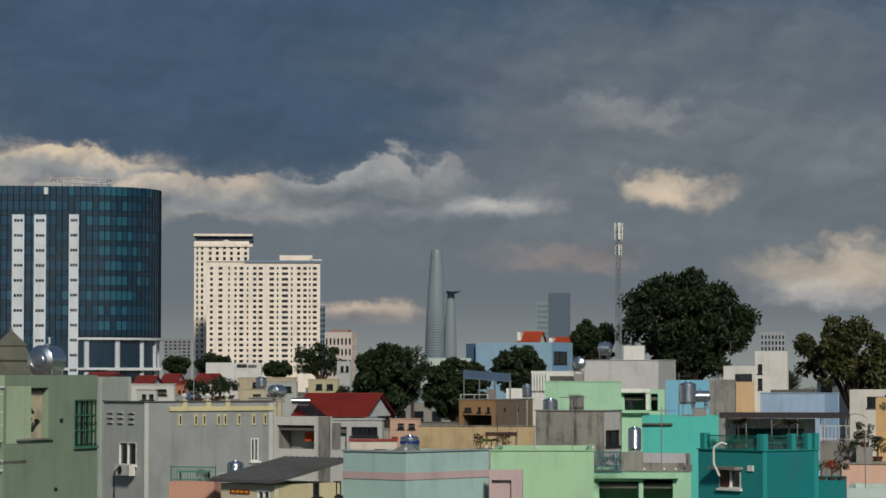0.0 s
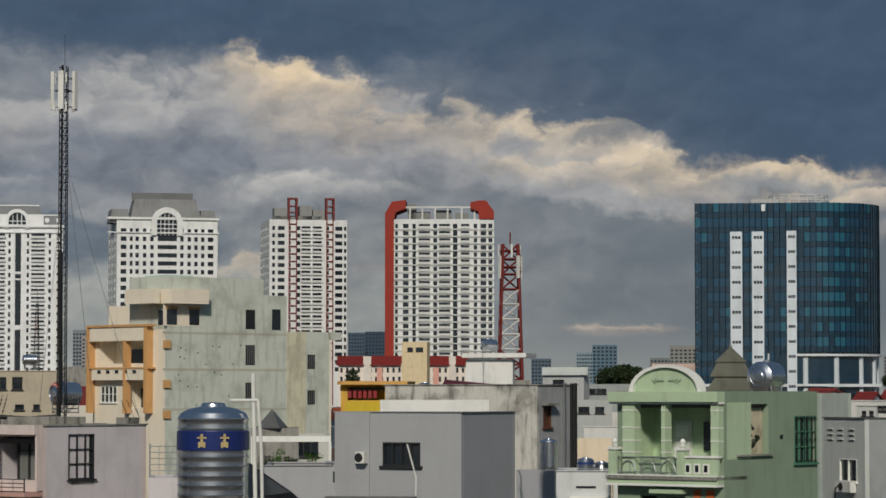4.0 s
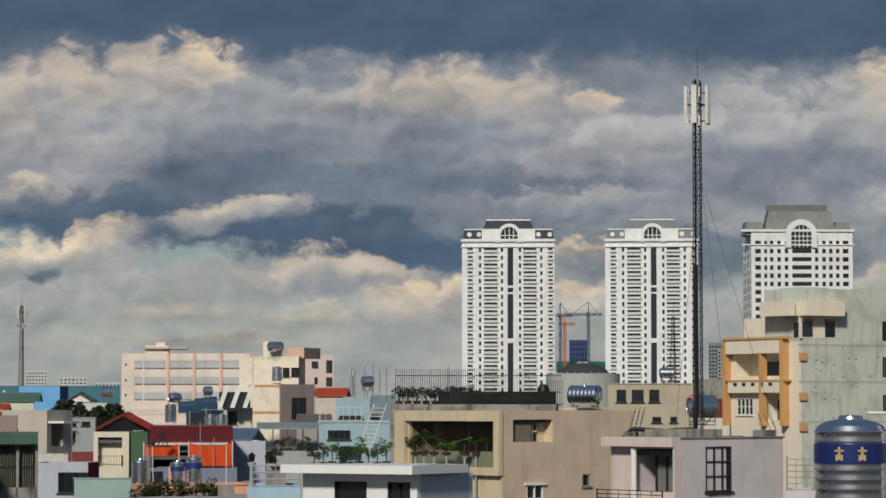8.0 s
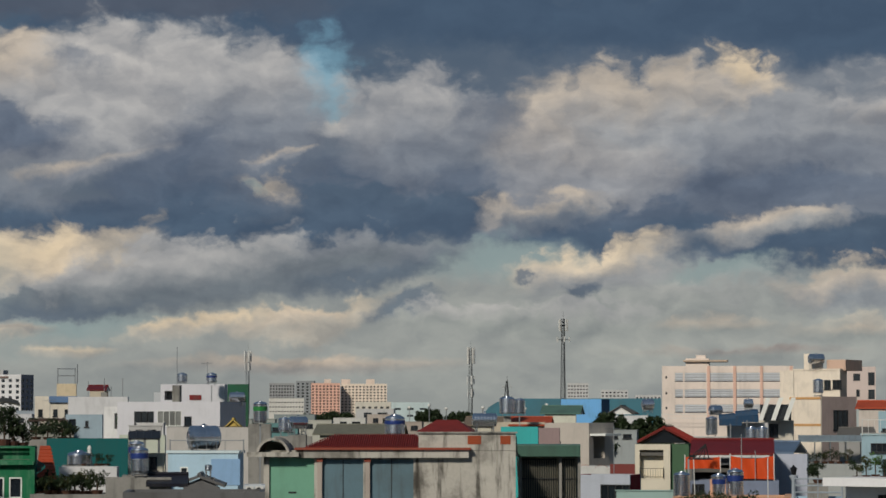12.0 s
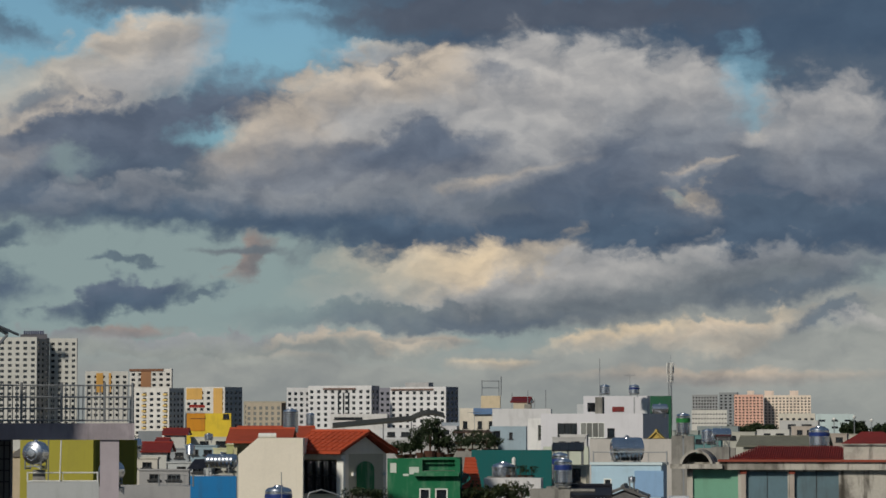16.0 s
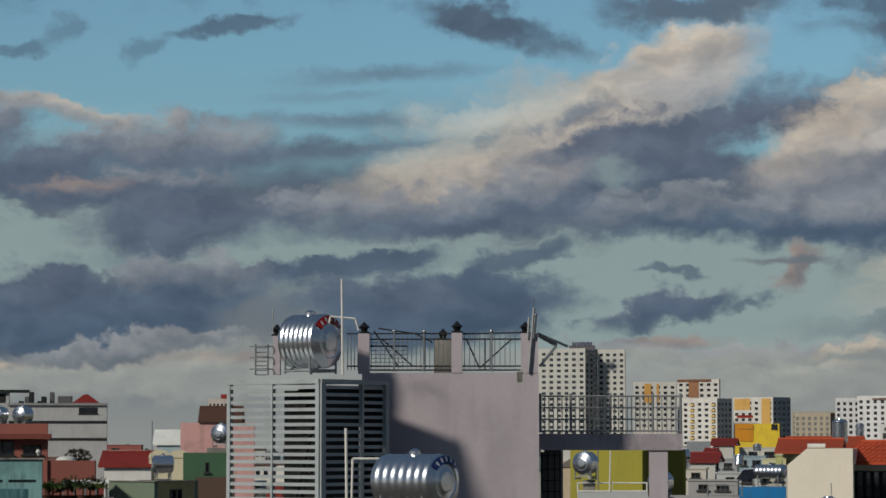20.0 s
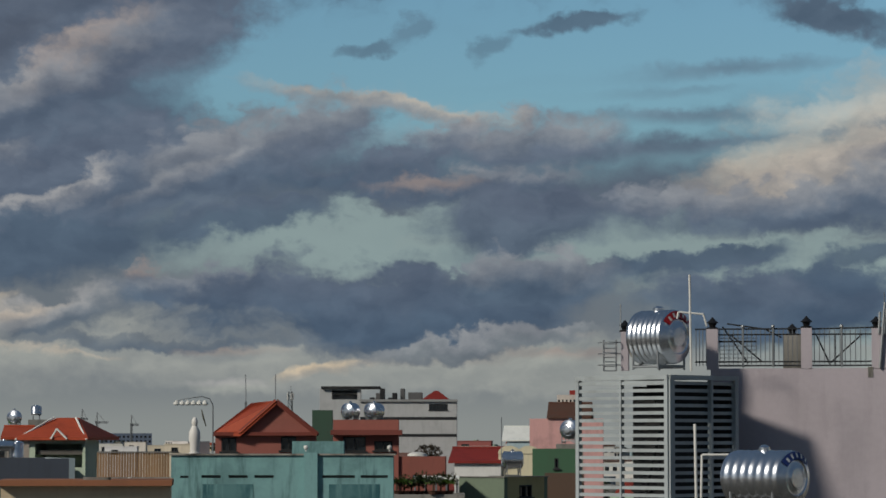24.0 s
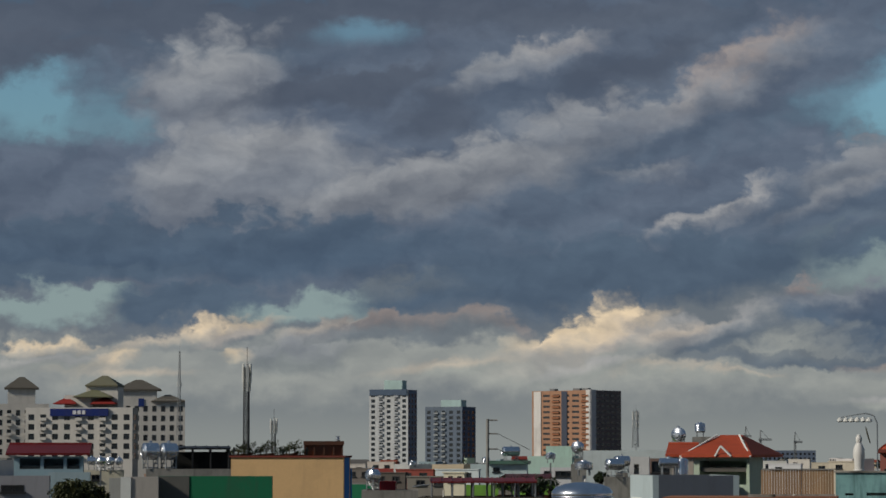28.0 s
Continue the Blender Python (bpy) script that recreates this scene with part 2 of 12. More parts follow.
heap(90, 470, 160, 50, "pale", "grey", "grey", 0.15)
heap(310, 460, 140, 44, "lilac", "grey", "slate", 0.15)
heap(750, 470, 130, 48, "glow", "pale", "grey", 0.25)
heap(380, 535, 75, 24, "slate", "slate", "slate", 0.1)
heap(720, 520, 36, 14, "slate", "slate", "slate")
heap(640, 495, 20, 8, "slate", "slate", "slate")
heap(230, 555, 110, 32, "glow", "cream", "light", 0.25)
heap(60, 565, 80, 18, "glow", "cream", "light")
heap(600, 560, 220, 34, "pale", "light", "haze")
heap(930, 575, 80, 18, "cream", "light", "haze")
heap(1230, 510, 140, 46, "cream", "lilac", "grey", 0.15)
heap(1390, 530, 90, 48, "glow", "cream", "lilac", 0.2)
heap(1190, 585, 90, 18, "cream", "light", "haze")
heap(200, 640, 240, 16, "cream", "rose", "haze")
heap(1000, 620, 160, 14, "rose", "light", "haze")
sheet(3694.4, 751.5)
cloud(100, 580, 500, 120, "light", 0.7, 0.9)
cloud(60, 40, 140, 90, "blue", 0.95, 0.4)
cloud(420, 20, 280, 50, "dark", 0.9, 0.4)
heap(20, 120, 120, 60, "mauve", "mauve", "slate", amount=0.85)
heap(330, 200, 300, 120, "cream", "pale", "mauve", 0.1)
heap(560, 150, 150, 90, "pale", "lilac", "lilac")
heap(750, 170, 170, 100, "pale", "lilac", "mauve")
heap(250, 75, 60, 28, "cream", "pale", "lilac")
cloud(320, 250, 110, 42, "mauve", 0.85, 0.5)
cloud(465, 140, 46, 20, "mauve", 0.8, 0.5)
cloud(170, 185, 50, 22, "slate", 0.8, 0.5)
cloud(60, 260, 70, 20, "mauve", 0.6, 0.6)
cloud(650, 280, 130, 60, "mauve", 0.8, 0.6)
heap(470, 310, 130, 18, "cream", "lilac", "mauve", 0.25)
heap(250, 375, 380, 46, "mauve", "slate", "dark")
heap(660, 370, 220, 60, "mauve", "slate", "dark")
cloud(60, 490, 120, 80, "teal", 0.9, 0.5)
cloud(260, 575, 360, 40, "teal", 0.8, 0.6)
heap(370, 480, 250, 85, "glow", "pale", "grey", 0.15)
heap(400, 455, 90, 44, "glow", "glow", "cream", 0.3, amount=0.8, soft=0.6)
heap(660, 490, 270, 70, "pale", "grey", "grey", 0.1)
heap(960, 450, 90, 34, "lilac", "grey", "grey", 0.2)
heap(300, 545, 320, 26, "grey", "grey", "slate", 0.0)
heap(700, 590, 120, 22, "glow", "cream", "light", 0.1)
heap(870, 575, 90, 26, "cream", "cream", "light", 0.3)
heap(350, 590, 80, 14, "cream", "rose", "haze")
heap(470, 630, 70, 10, "glow", "cream", "haze")
heap(80, 620, 90, 16, "cream", "light", "haze")
heap(40, 430, 40, 34, "rose", "rose", "grey", 0.4, amount=0.7)
sheet(4357.6, 767)
cloud(300, 620, 700, 60, "light", 0.6, 0.9)
cloud(330, 40, 520, 130, "blue", 0.95, 0.4)
cloud(720, 90, 120, 60, "blue", 0.9, 0.6)
cloud(400, 500, 520, 120, "teal", 0.95, 0.4)
cloud(1200, 25, 380, 42, "smoke", 0.95, 0.35)
cloud(110, 20, 110, 26, "slate", 0.8)
cloud(280, 60, 60, 20, "mauve", 0.7)
cloud(720, 160, 100, 50, "mauve", 0.7, 0.6)
heap(250, 320, 380, 60, "mauve", "mauve", "slate", 0.12)
heap(230, 210, 330, 105, "cream", "cream", "lilac", 0.3)
heap(520, 90, 130, 80, "cream", "pale", "lilac", 0.3)
heap(460, 225, 240, 46, "mauve", "mauve", "mauve", 0.18, soft=0.5)
heap(320, 190, 60, 24, "mauve", "mauve", "mauve", 0.3, soft=0.6)
cloud(125, 225, 30, 10, "mauve", 0.8, 0.7)
cloud(228, 218, 18, 12, "mauve", 0.8, 0.7)
cloud(640, 235, 60, 26, "blue", 0.8, 0.7)
cloud(410, 300, 50, 24, "teal", 0.6, 0.7)
heap(860, 230, 230, 110, "cream", "lilac", "mauve", 0.3)
heap(980, 170, 160, 70, "cream", "pale", "lilac")
heap(1180, 190, 120, 110, "pale", "pale", "lilac")
cloud(990, 260, 110, 44, "mauve", 0.85, 0.5)
cloud(1140, 150, 46, 18, "mauve", 0.8, 0.5)
heap(720, 370, 420, 56, "lilac", "slate", "dark", 0.0)
heap(230, 430, 60, 20, "slate", "slate", "slate", 0.3)
heap(120, 520, 170, 70, "slate", "slate", "dark")
heap(460, 540, 100, 26, "mauve", "slate", "slate", 0.25)
heap(590, 530, 36, 12, "slate", "slate", "slate", 0.3)
heap(690, 470, 60, 26, "rose", "rose", "grey", 0.7)
heap(690, 450, 80, 7, "grey", "grey", "grey")
heap(470, 478, 40, 9, "slate", "slate", "slate")
heap(560, 610, 360, 24, "lilac", "haze", "haze")
heap(480, 590, 80, 12, "rose", "rose", "grey")
heap(900, 615, 140, 20, "cream", "light", "haze")
sheet(5063.9, 780.7)
cloud(350, 100, 620, 170, "blue", 0.95, 0.4)
cloud(350, 450, 520, 60, "teal", 0.85, 0.6)
cloud(180, 45, 70, 26, "slate", 0.8, 0.6)
cloud(20, 30, 60, 40, "slate", 0.6, 0.6)
heap(860, 40, 130, 34, "slate", "slate", "slate", -0.15)
cloud(1240, 10, 160, 30, "smoke", 0.8, 0.5)
heap(110, 178, 220, 24, "cream", "pale", "lilac", -0.08, amount=0.75, soft=0.7)
heap(520, 140, 260, 14, "mauve", "mauve", "mauve", 0.06, amount=0.8, soft=0.7)
heap(480, 170, 140, 12, "mauve", "mauve", "mauve", 0.03, amount=0.7, soft=0.7)
heap(520, 208, 190, 13, "mauve", "mauve", "mauve", -0.02, amount=0.8, soft=0.7)
heap(500, 265, 220, 16, "mauve", "mauve", "mauve", 0.08, amount=0.85, soft=0.7)
heap(120, 250, 130, 60, "lilac", "mauve", "slate", 0.1)
heap(260, 225, 110, 36, "mauve", "mauve", "mauve", 0.1)
heap(60, 330, 100, 28, "mauve", "slate", "slate", 0.1)
heap(270, 325, 130, 34, "lilac", "mauve", "slate", 0.1)
heap(370, 395, 300, 54, "mauve", "mauve", "slate", 0.1)
heap(720, 360, 320, 56, "lilac", "mauve", "slate", 0.08)
heap(190, 450, 100, 24, "rose", "mauve", "slate")
heap(230, 500, 150, 40, "mauve", "slate", "slate")
heap(130, 530, 260, 66, "mauve", "slate", "dark")
heap(640, 475, 170, 30, "slate", "slate", "slate", 0.15)
heap(760, 545, 250, 60, "mauve", "slate", "dark")
heap(900, 500, 90, 40, "slate", "slate", "dark")
heap(460, 490, 80, 20, "slate", "slate", "slate", 0.1)
heap(940, 445, 66, 18, "slate", "slate", "slate", 0.2)
heap(1180, 548, 100, 28, "mauve", "slate", "slate", 0.25)
cloud(250, 640, 400, 46, "haze", 0.7)
heap(300, 600, 110, 16, "cream", "lilac", "haze")
heap(150, 650, 150, 14, "rose", "light", "haze")
sheet(5978.8, 782)
cloud(1050, 110, 480, 150, "blue", 0.95, 0.35)
cloud(700, 150, 110, 70, "blue", 0.9, 0.5)
cloud(1000, 420, 460, 60, "teal", 0.9, 0.5)
heap(60, 220, 520, 300, "mauve", "mauve", "slate", 0.25)
heap(560, 60, 190, 90, "mauve", "mauve", "mauve", 0.45)
heap(420, 330, 330, 110, "mauve", "mauve", "slate", 0.2)
heap(700, 290, 160, 80, "lilac", "mauve", "slate", 0.2)
heap(870, 230, 75, 70, "lilac", "mauve", "mauve", 0.4)
heap(870, 320, 80, 26, "mauve", "slate", "slate", 0.1)
heap(740, 390, 160, 36, "mauve", "slate", "slate", 0.15)
heap(1010, 300, 80, 34, "mauve", "mauve", "slate", 0.4)
heap(1110, 245, 90, 40, "lilac", "mauve", "mauve", 0.2)
heap(1240, 250, 120, 50, "lilac", "mauve", "mauve", 0.1)
heap(1060, 340, 90, 30, "rose", "mauve", "slate")
heap(1230, 390, 170, 70, "mauve", "mauve", "slate", 0.1)
heap(930, 85, 60, 14, "slate", "slate", "slate", 0.2, amount=0.8)
heap(1040, 50, 50, 30, "slate", "slate", "slate", 0.2, amount=0.6)
heap(1190, 70, 50, 24, "slate", "slate", "slate", 0.5, amount=0.6)
heap(1330, 30, 90, 20, "slate", "slate", "slate", amount=0.8)
heap(1000, 188, 200, 20, "cream", "rose", "lilac", -0.12, amount=0.75, soft=0.7)
heap(640, 130, 60, 40, "mauve", "mauve", "mauve", 0.4, amount=0.7, soft=0.7)
heap(430, 110, 160, 44, "rose", "lilac", "mauve", 0.5, amount=0.9, soft=0.7)
heap(210, 170, 170, 36, "lilac", "lilac", "mauve", 0.15, amount=0.8, soft=0.8)
heap(110, 75, 60, 28, "rose", "lilac", "mauve", 0.3, amount=0.8, soft=0.7)
heap(270, 75, 120, 40, "smoke", "smoke", "smoke", 0.3, amount=0.8, soft=0.7)
heap(390, 345, 120, 20, "pale", "lilac", "mauve", 0.4, amount=0.85, soft=0.6)
heap(640, 315, 130, 14, "lilac", "lilac", "mauve", 0.35, amount=0.8, soft=0.7)
heap(260, 280, 60, 16, "lilac", "lilac", "mauve", amount=0.6, soft=0.7)
heap(200, 450, 430, 60, "slate", "slate", "slate", 0.08)
heap(640, 510, 150, 46, "lilac", "slate", "slate", -0.05)
heap(930, 545, 360, 84, "mauve", "slate", "dark", 0.0)
heap(1230, 500, 150, 56, "lilac", "slate", "slate")
heap(580, 480, 50, 22, "rose", "lilac", "slate")
cloud(300, 620, 500, 70, "light", 0.7, 0.7)
cloud(1000, 660, 500, 40, "light", 0.6, 0.7)
heap(380, 560, 120, 46, "pale", "grey", "slate", 0.3)
heap(150, 575, 150, 44, "glow", "cream", "lilac", 0.3)
heap(200, 540, 70, 30, "glow", "glow", "cream", 0.3, amount=0.8, soft=0.6)
heap(330, 570, 70, 18, "cream", "pale", "grey", 0.3)
heap(560, 610, 260, 20, "grey", "grey", "slate")
heap(290, 640, 80, 20, "cream", "light", "haze", 0.1)
heap(410, 650, 50, 16, "cream", "light", "haze")
heap(700, 635, 80, 14, "rose", "light", "grey")
heap(870, 662, 70, 11, "glow", "cream", "haze", 0.2)
heap(690, 690, 80, 12, "pale", "light", "haze")
heap(1150, 610, 200, 22, "lilac", "grey", "grey", 0.1)
heap(1300, 640, 120, 16, "rose", "light", "haze")
sheet(6851.1, 804)
cloud(400, 20, 900, 50, "smoke", 0.9, 0.4)
cloud(300, 320, 500, 230, "mauve", 0.9, 0.4)
cloud(60, 180, 130, 70, "blue", 0.9, 0.5)
cloud(230, 220, 50, 26, "blue", 0.5, 0.7)
heap(-60, 90, 280, 60, "smoke", "smoke", "smoke")
heap(170, 150, 60, 30, "mauve", "mauve", "mauve", 0.6, amount=0.8, soft=0.6)
cloud(110, 270, 120, 36, "mauve", 0.8, 0.5)
heap(380, 150, 140, 100, "lilac", "lilac", "mauve", 0.2, soft=0.5)
heap(430, 310, 190, 90, "lilac", "lilac", "mauve", 0.1, soft=0.5)
heap(780, 310, 280, 60, "lilac", "lilac", "smoke", 0.25, soft=0.6)
heap(620, 145, 170, 36, "smoke", "smoke", "smoke", 0.2, amount=0.9, soft=0.5)
heap(760, 190, 90, 50, "smoke", "smoke", "smoke", 0.2, amount=0.8, soft=0.6)
cloud(640, 55, 70, 18, "blue", 0.6, 0.7)
heap(930, 110, 110, 26, "lilac", "lilac", "mauve", 0.4, amount=0.85, soft=0.6)
heap(360, 250, 60, 50, "lilac", "lilac", "mauve", 0.4, amount=0.6, soft=0.7)
heap(300, 430, 560, 60, "slate", "slate", "dark", 0.0)
heap(60, 480, 300, 24, "slate", "slate", "slate")
cloud(80, 535, 160, 32, "teal", 0.95, 0.4)
cloud(560, 535, 140, 30, "teal", 0.95, 0.4)
heap(340, 525, 140, 34, "slate", "slate", "slate", 0.1)
heap(720, 520, 110, 34, "grey", "slate", "slate", 0.1)
cloud(400, 640, 700, 60, "light", 0.75, 0.6)
heap(400, 575, 80, 24, "glow", "cream", "lilac", 0.3)
heap(590, 580, 80, 16, "cream", "pale", "grey", 0.2)
heap(760, 580, 180, 34, "rose", "grey", "grey")
heap(260, 605, 100, 22, "cream", "light", "grey", 0.2)
heap(90, 610, 60, 14, "glow", "cream", "light")
heap(170, 640, 60, 16, "glow", "cream", "haze", 0.3)
heap(60, 640, 90, 24, "pale", "light", "haze")
heap(420, 625, 40, 12, "glow", "glow", "light")
heap(530, 625, 110, 30, "lilac", "grey", "haze")
heap(800, 652, 130, 14, "cream", "light", "haze", 0.1)
heap(1040, 655, 100, 16, "pale", "light", "haze", 0.2)
heap(240, 665, 80, 12, "cream", "light", "haze")
# the evening sun behind the viewer lights the clouds on that side
_s = radians(SUN_LEFT)
toward = wvec("DOT_PRODUCT", coord, (-math.sin(_s) * 0.94, math.cos(_s) * 0.94, 0.34), out=1)
sky_colour = wmix(1.0, sky_colour, wmix(wrange(toward, 0.7, 0.99, 0, 1), (1.0, 1.0, 1.0), (2.5, 2.4, 2.2)), "MULTIPLY")
back = WN.new("ShaderNodeBackground")
back.inputs["Strength"].default_value = 1.0
WL.new(sky_colour, back.inputs["Color"])
WL.new(back.outputs[0], WN.new("ShaderNodeOutputWorld").inputs["Surface"])
# ---- materials ----
MATS = {}


def mat(name, rgb, rough=0.8, metal=0.0, stain=0.25, streak=0.3, grain=0.12, scale=1.0, bump=0.15, dirt=(70, 68, 62), spec=0.35, vary=0.0):
    """A weathered surface: blotches, rain streaks that run down, fine grain and a little relief."""
    key = (name, rgb)
    if key in MATS:
        return MATS[key]
    m = bpy.data.materials.new(name)
    m.use_nodes = True
    n, l = m.node_tree.nodes, m.node_tree.links
    b = n["Principled BSDF"]
    tc = n.new("ShaderNodeTexCoord").outputs["Object"]

    def noise_at(sc, stretch, detail):
        mp = n.new("ShaderNodeMapping")
        mp.inputs["Scale"].default_value = (sc * stretch, sc * stretch, sc)
        l.new(tc, mp.inputs["Vector"])
        t = n.new("ShaderNodeTexNoise")
        t.inputs["Scale"].default_value, t.inputs["Detail"].default_value, t.inputs["Roughness"].default_value = 1.0, detail, 0.6
        l.new(mp.outputs[0], t.inputs["Vector"])
        return t.outputs["Fac"]

    def ramp(v, a, b_, hi):
        r = n.new("ShaderNodeMapRange")
        r.interpolation_type = "SMOOTHSTEP"
        l.new(v, r.inputs[0])
        for i, x in enumerate((a, b_, 0.0, hi)):
            r.inputs[i + 1].default_value = x
        return r.outputs[0]

    def mix(f, a, c, blend="MIX"):
        x = n.new("ShaderNodeMix")
        x.data_type, x.blend_type = "RGBA", blend
        for i, v in ((0, f), (6, a), (7, c)):
            if isinstance(v, float):
                x.inputs[i].default_value = v
            elif isinstance(v, tuple):
                x.inputs[i].default_value = (*v, 1)
            else:
                l.new(v, x.inputs[i])
        return x.outputs[2]

    base, dark = lin(*rgb), lin(*dirt)
    if name == "painted_render":
        stain, streak = stain * 0.55, streak * 0.4
    fine = noise_at(9.0 / scale, 1.0, 4)
    col = mix(ramp(fine, 0.3, 0.75, grain), base, tuple(c * 0.62 for c in base))
    if stain:
        col = mix(ramp(noise_at(0.55 / scale, 1.0, 6), 0.46, 0.66, stain), col, dark)
        col = mix(ramp(noise_at(0.32 / scale, 1.3, 3), 0.45, 0.65, stain * 0.5), col, tuple(min(1, c * 1.18) for c in base))
    if streak:
        col = mix(ramp(noise_at(0.35 / scale, 7.0, 5), 0.49, 0.68, streak), col, dark)
    if vary:
        oi = n.new("ShaderNodeObjectInfo").outputs["Random"]
        g = n.new("ShaderNodeMapRange")
        l.new(oi, g.inputs[0])
        g.inputs[3].default_value, g.inputs[4].default_value = 1 - vary, 1 + vary
        s = n.new("ShaderNodeVectorMath")
        s.operation = "SCALE"
        l.new(col, s.inputs[0])
        l.new(g.outputs[0], s.inputs["Scale"])
        col = s.outputs[0]
    l.new(col, b.inputs["Base Color"])
    b.inputs["Roughness"].default_value, b.inputs["Metallic"].default_value = rough, metal
    b.inputs["Specular IOR Level"].default_value = spec
    l.new(ramp(noise_at(1.3 / scale, 1.0, 4), 0.2, 0.8, 0.25), n.new("ShaderNodeMath").inputs[0])
    if bump:
        bp = n.new("ShaderNodeBump")
        bp.inputs["Strength"].default_value, bp.inputs["Distance"].default_value = bump, 0.03 * scale
        l.new(fine, bp.inputs["Height"])
        l.new(bp.outputs[0], b.inputs["Normal"])
    MATS[key] = m
    return m


def paint(r, g, b, stain=0.22, streak=0.28, **kw):
    return mat("painted_render", (r, g, b), 0.85, 0, stain, streak, **kw)


def far_paint(r, g, b):
    return mat("far_facade", (r, g, b), 0.85, 0, 0.12, 0.12, scale=6.0, bump=0.05)


STEEL = mat("stainless_steel", (230, 232, 236), 0.26, 1.0, 0.15, 0.1, 0.1, bump=0.04, dirt=(110, 108, 104))
GALV = mat("galvanised_pipe", (150, 154, 156), 0.5, 0.7, 0.2, 0.1, 0.15, bump=0.05)
IRON = mat("dark_iron", (44, 46, 48), 0.6, 0.3, 0.2, 0.0)
RUST = mat("rusty_iron", (92, 60, 46), 0.8, 0.2, 0.4, 0.2)
BLACKP = mat("black_plastic", (22, 22, 24), 0.5, 0, 0.1, 0.0)
WHITEP = mat("white_plastic", (214, 214, 208), 0.5, 0, 0.15, 0.15)
GLASSD = mat("dark_window_glass", (30, 36, 42), 0.12, 0, 0.2, 0.0, spec=0.8, bump=0.0, vary=0.35)
CURTAIN = mat("curtained_glass", (120, 122, 118), 0.25, 0, 0.3, 0.2, spec=0.7, bump=0.0, vary=0.3)
BROWNW = mat("brown_wood", (92, 58, 42), 0.6, 0, 0.2, 0.1)
CONC = mat("bare_concrete", (142, 140, 134), 0.9, 0, 0.45, 0.5, 0.25, dirt=(58, 58, 54))
OLDC = mat("mouldy_concrete", (150, 148, 140), 0.92, 0, 0.75, 0.8, 0.3, dirt=(46, 47, 44))
ROOFDK = mat("roof_deck", (96, 94, 90), 0.9, 0, 0.4, 0.0)
TILE = mat("red_roof_tile", (128, 40, 32), 0.7, 0, 0.25, 0.2, 0.3, vary=0.12, dirt=(60, 22, 18))
TILEO = mat("orange_roof_tile", (170, 72, 42), 0.7, 0, 0.2, 0.15, 0.3, vary=0.12, dirt=(90, 40, 26))
SHEETR = mat("red_metal_roof", (108, 28, 28), 0.5, 0.1, 0.25, 0.2, dirt=(60, 24, 22))
SHEETG = mat("green_metal_roof", (86, 118, 104), 0.5, 0.1, 0.3, 0.2)
SHEETY = mat("grey_metal_roof", (104, 104, 104), 0.5, 0.3, 0.3, 0.3)
BARK = mat("bark", (74, 62, 50), 0.95, 0, 0.3, 0.3)
LEAF = mat("leaves", (38, 52, 26), 0.6, 0, 0.0, 0.0, 0.4, scale=3.0, vary=0.1, bump=0.0)
LEAF2 = mat("olive_leaves", (58, 62, 28), 0.6, 0, 0.0, 0.0, 0.4, scale=3.0, bump=0.0)
LEAF3 = mat("fresh_leaves", (70, 104, 36), 0.55, 0, 0.0, 0.0, 0.4, scale=1.0, bump=0.0)
WHITE = paint(222, 222, 218)
TRIM = paint(226, 228, 222, 0.15, 0.2)


# ---- mesh helpers ----
def bm_box(bm, x0, x1, y0, y1, z0, z1):
    x0, x1, y0, y1, z0, z1 = min(x0, x1), max(x0, x1), min(y0, y1), max(y0, y1), min(z0, z1), max(z0, z1)
    v = [bm.verts.new(p) for p in ((x0, y0, z0), (x1, y0, z0), (x1, y1, z0), (x0, y1, z0), (x0, y0, z1), (x1, y0, z1), (x1, y1, z1), (x0, y1, z1))]
    for f in ((0, 3, 2, 1), (4, 5, 6, 7), (0, 1, 5, 4), (1, 2, 6, 5), (2, 3, 7, 6), (3, 0, 4, 7)):
        bm.faces.new([v[i] for i in f])


def bm_tube(bm, a, b, r, n=8, r2=None):
    a, b = Vector(a), Vector(b)
    q = (b - a).to_track_quat("Z", "Y")
    r2 = r if r2 is None else r2
    rings = []
    for p, rr in ((a, r), (b, r2)):
        rings.append([bm.verts.new(p + q @ Vector((rr * math.cos(2 * math.pi * i / n), rr * math.sin(2 * math.pi * i / n), 0))) for i in range(n)])
    for i in range(n):
        bm.faces.new((rings[0][i], rings[0][(i + 1) % n], rings[1][(i + 1) % n], rings[1][i]))
    bm.faces.new(rings[0][::-1])
    bm.faces.new(rings[1])


def bm_lathe(bm, profile, n=24, m=None):
    """profile: (radius, height) from bottom to top, turned round z."""
    m = m or Matrix()
    rings = []
    for r, z in profile:
        if r < 1e-4:
            rings.append([bm.verts.new(m @ Vector((0, 0, z)))])
        else:
            rings.append([bm.verts.new(m @ Vector((r * math.cos(2 * math.pi * i / n), r * math.sin(2 * math.pi * i / n), z))) for i in range(n)])
    for p, q in zip(rings, rings[1:]):
        for i in range(n):
            j = (i + 1) % n
            if len(p) == 1 and len(q) > 1:
                bm.faces.new((p[0], q[j], q[i])[::-1])
            elif len(q) == 1 and len(p) > 1:
                bm.faces.new((p[i], p[j], q[0]))
            elif len(p) > 1:
                bm.faces.new((p[i], p[j], q[j], q[i]))
    for ring, flip in ((rings[0], True), (rings[-1], False)):
        if len(ring) > 2:
            bm.faces.new(ring[::-1] if flip else ring)


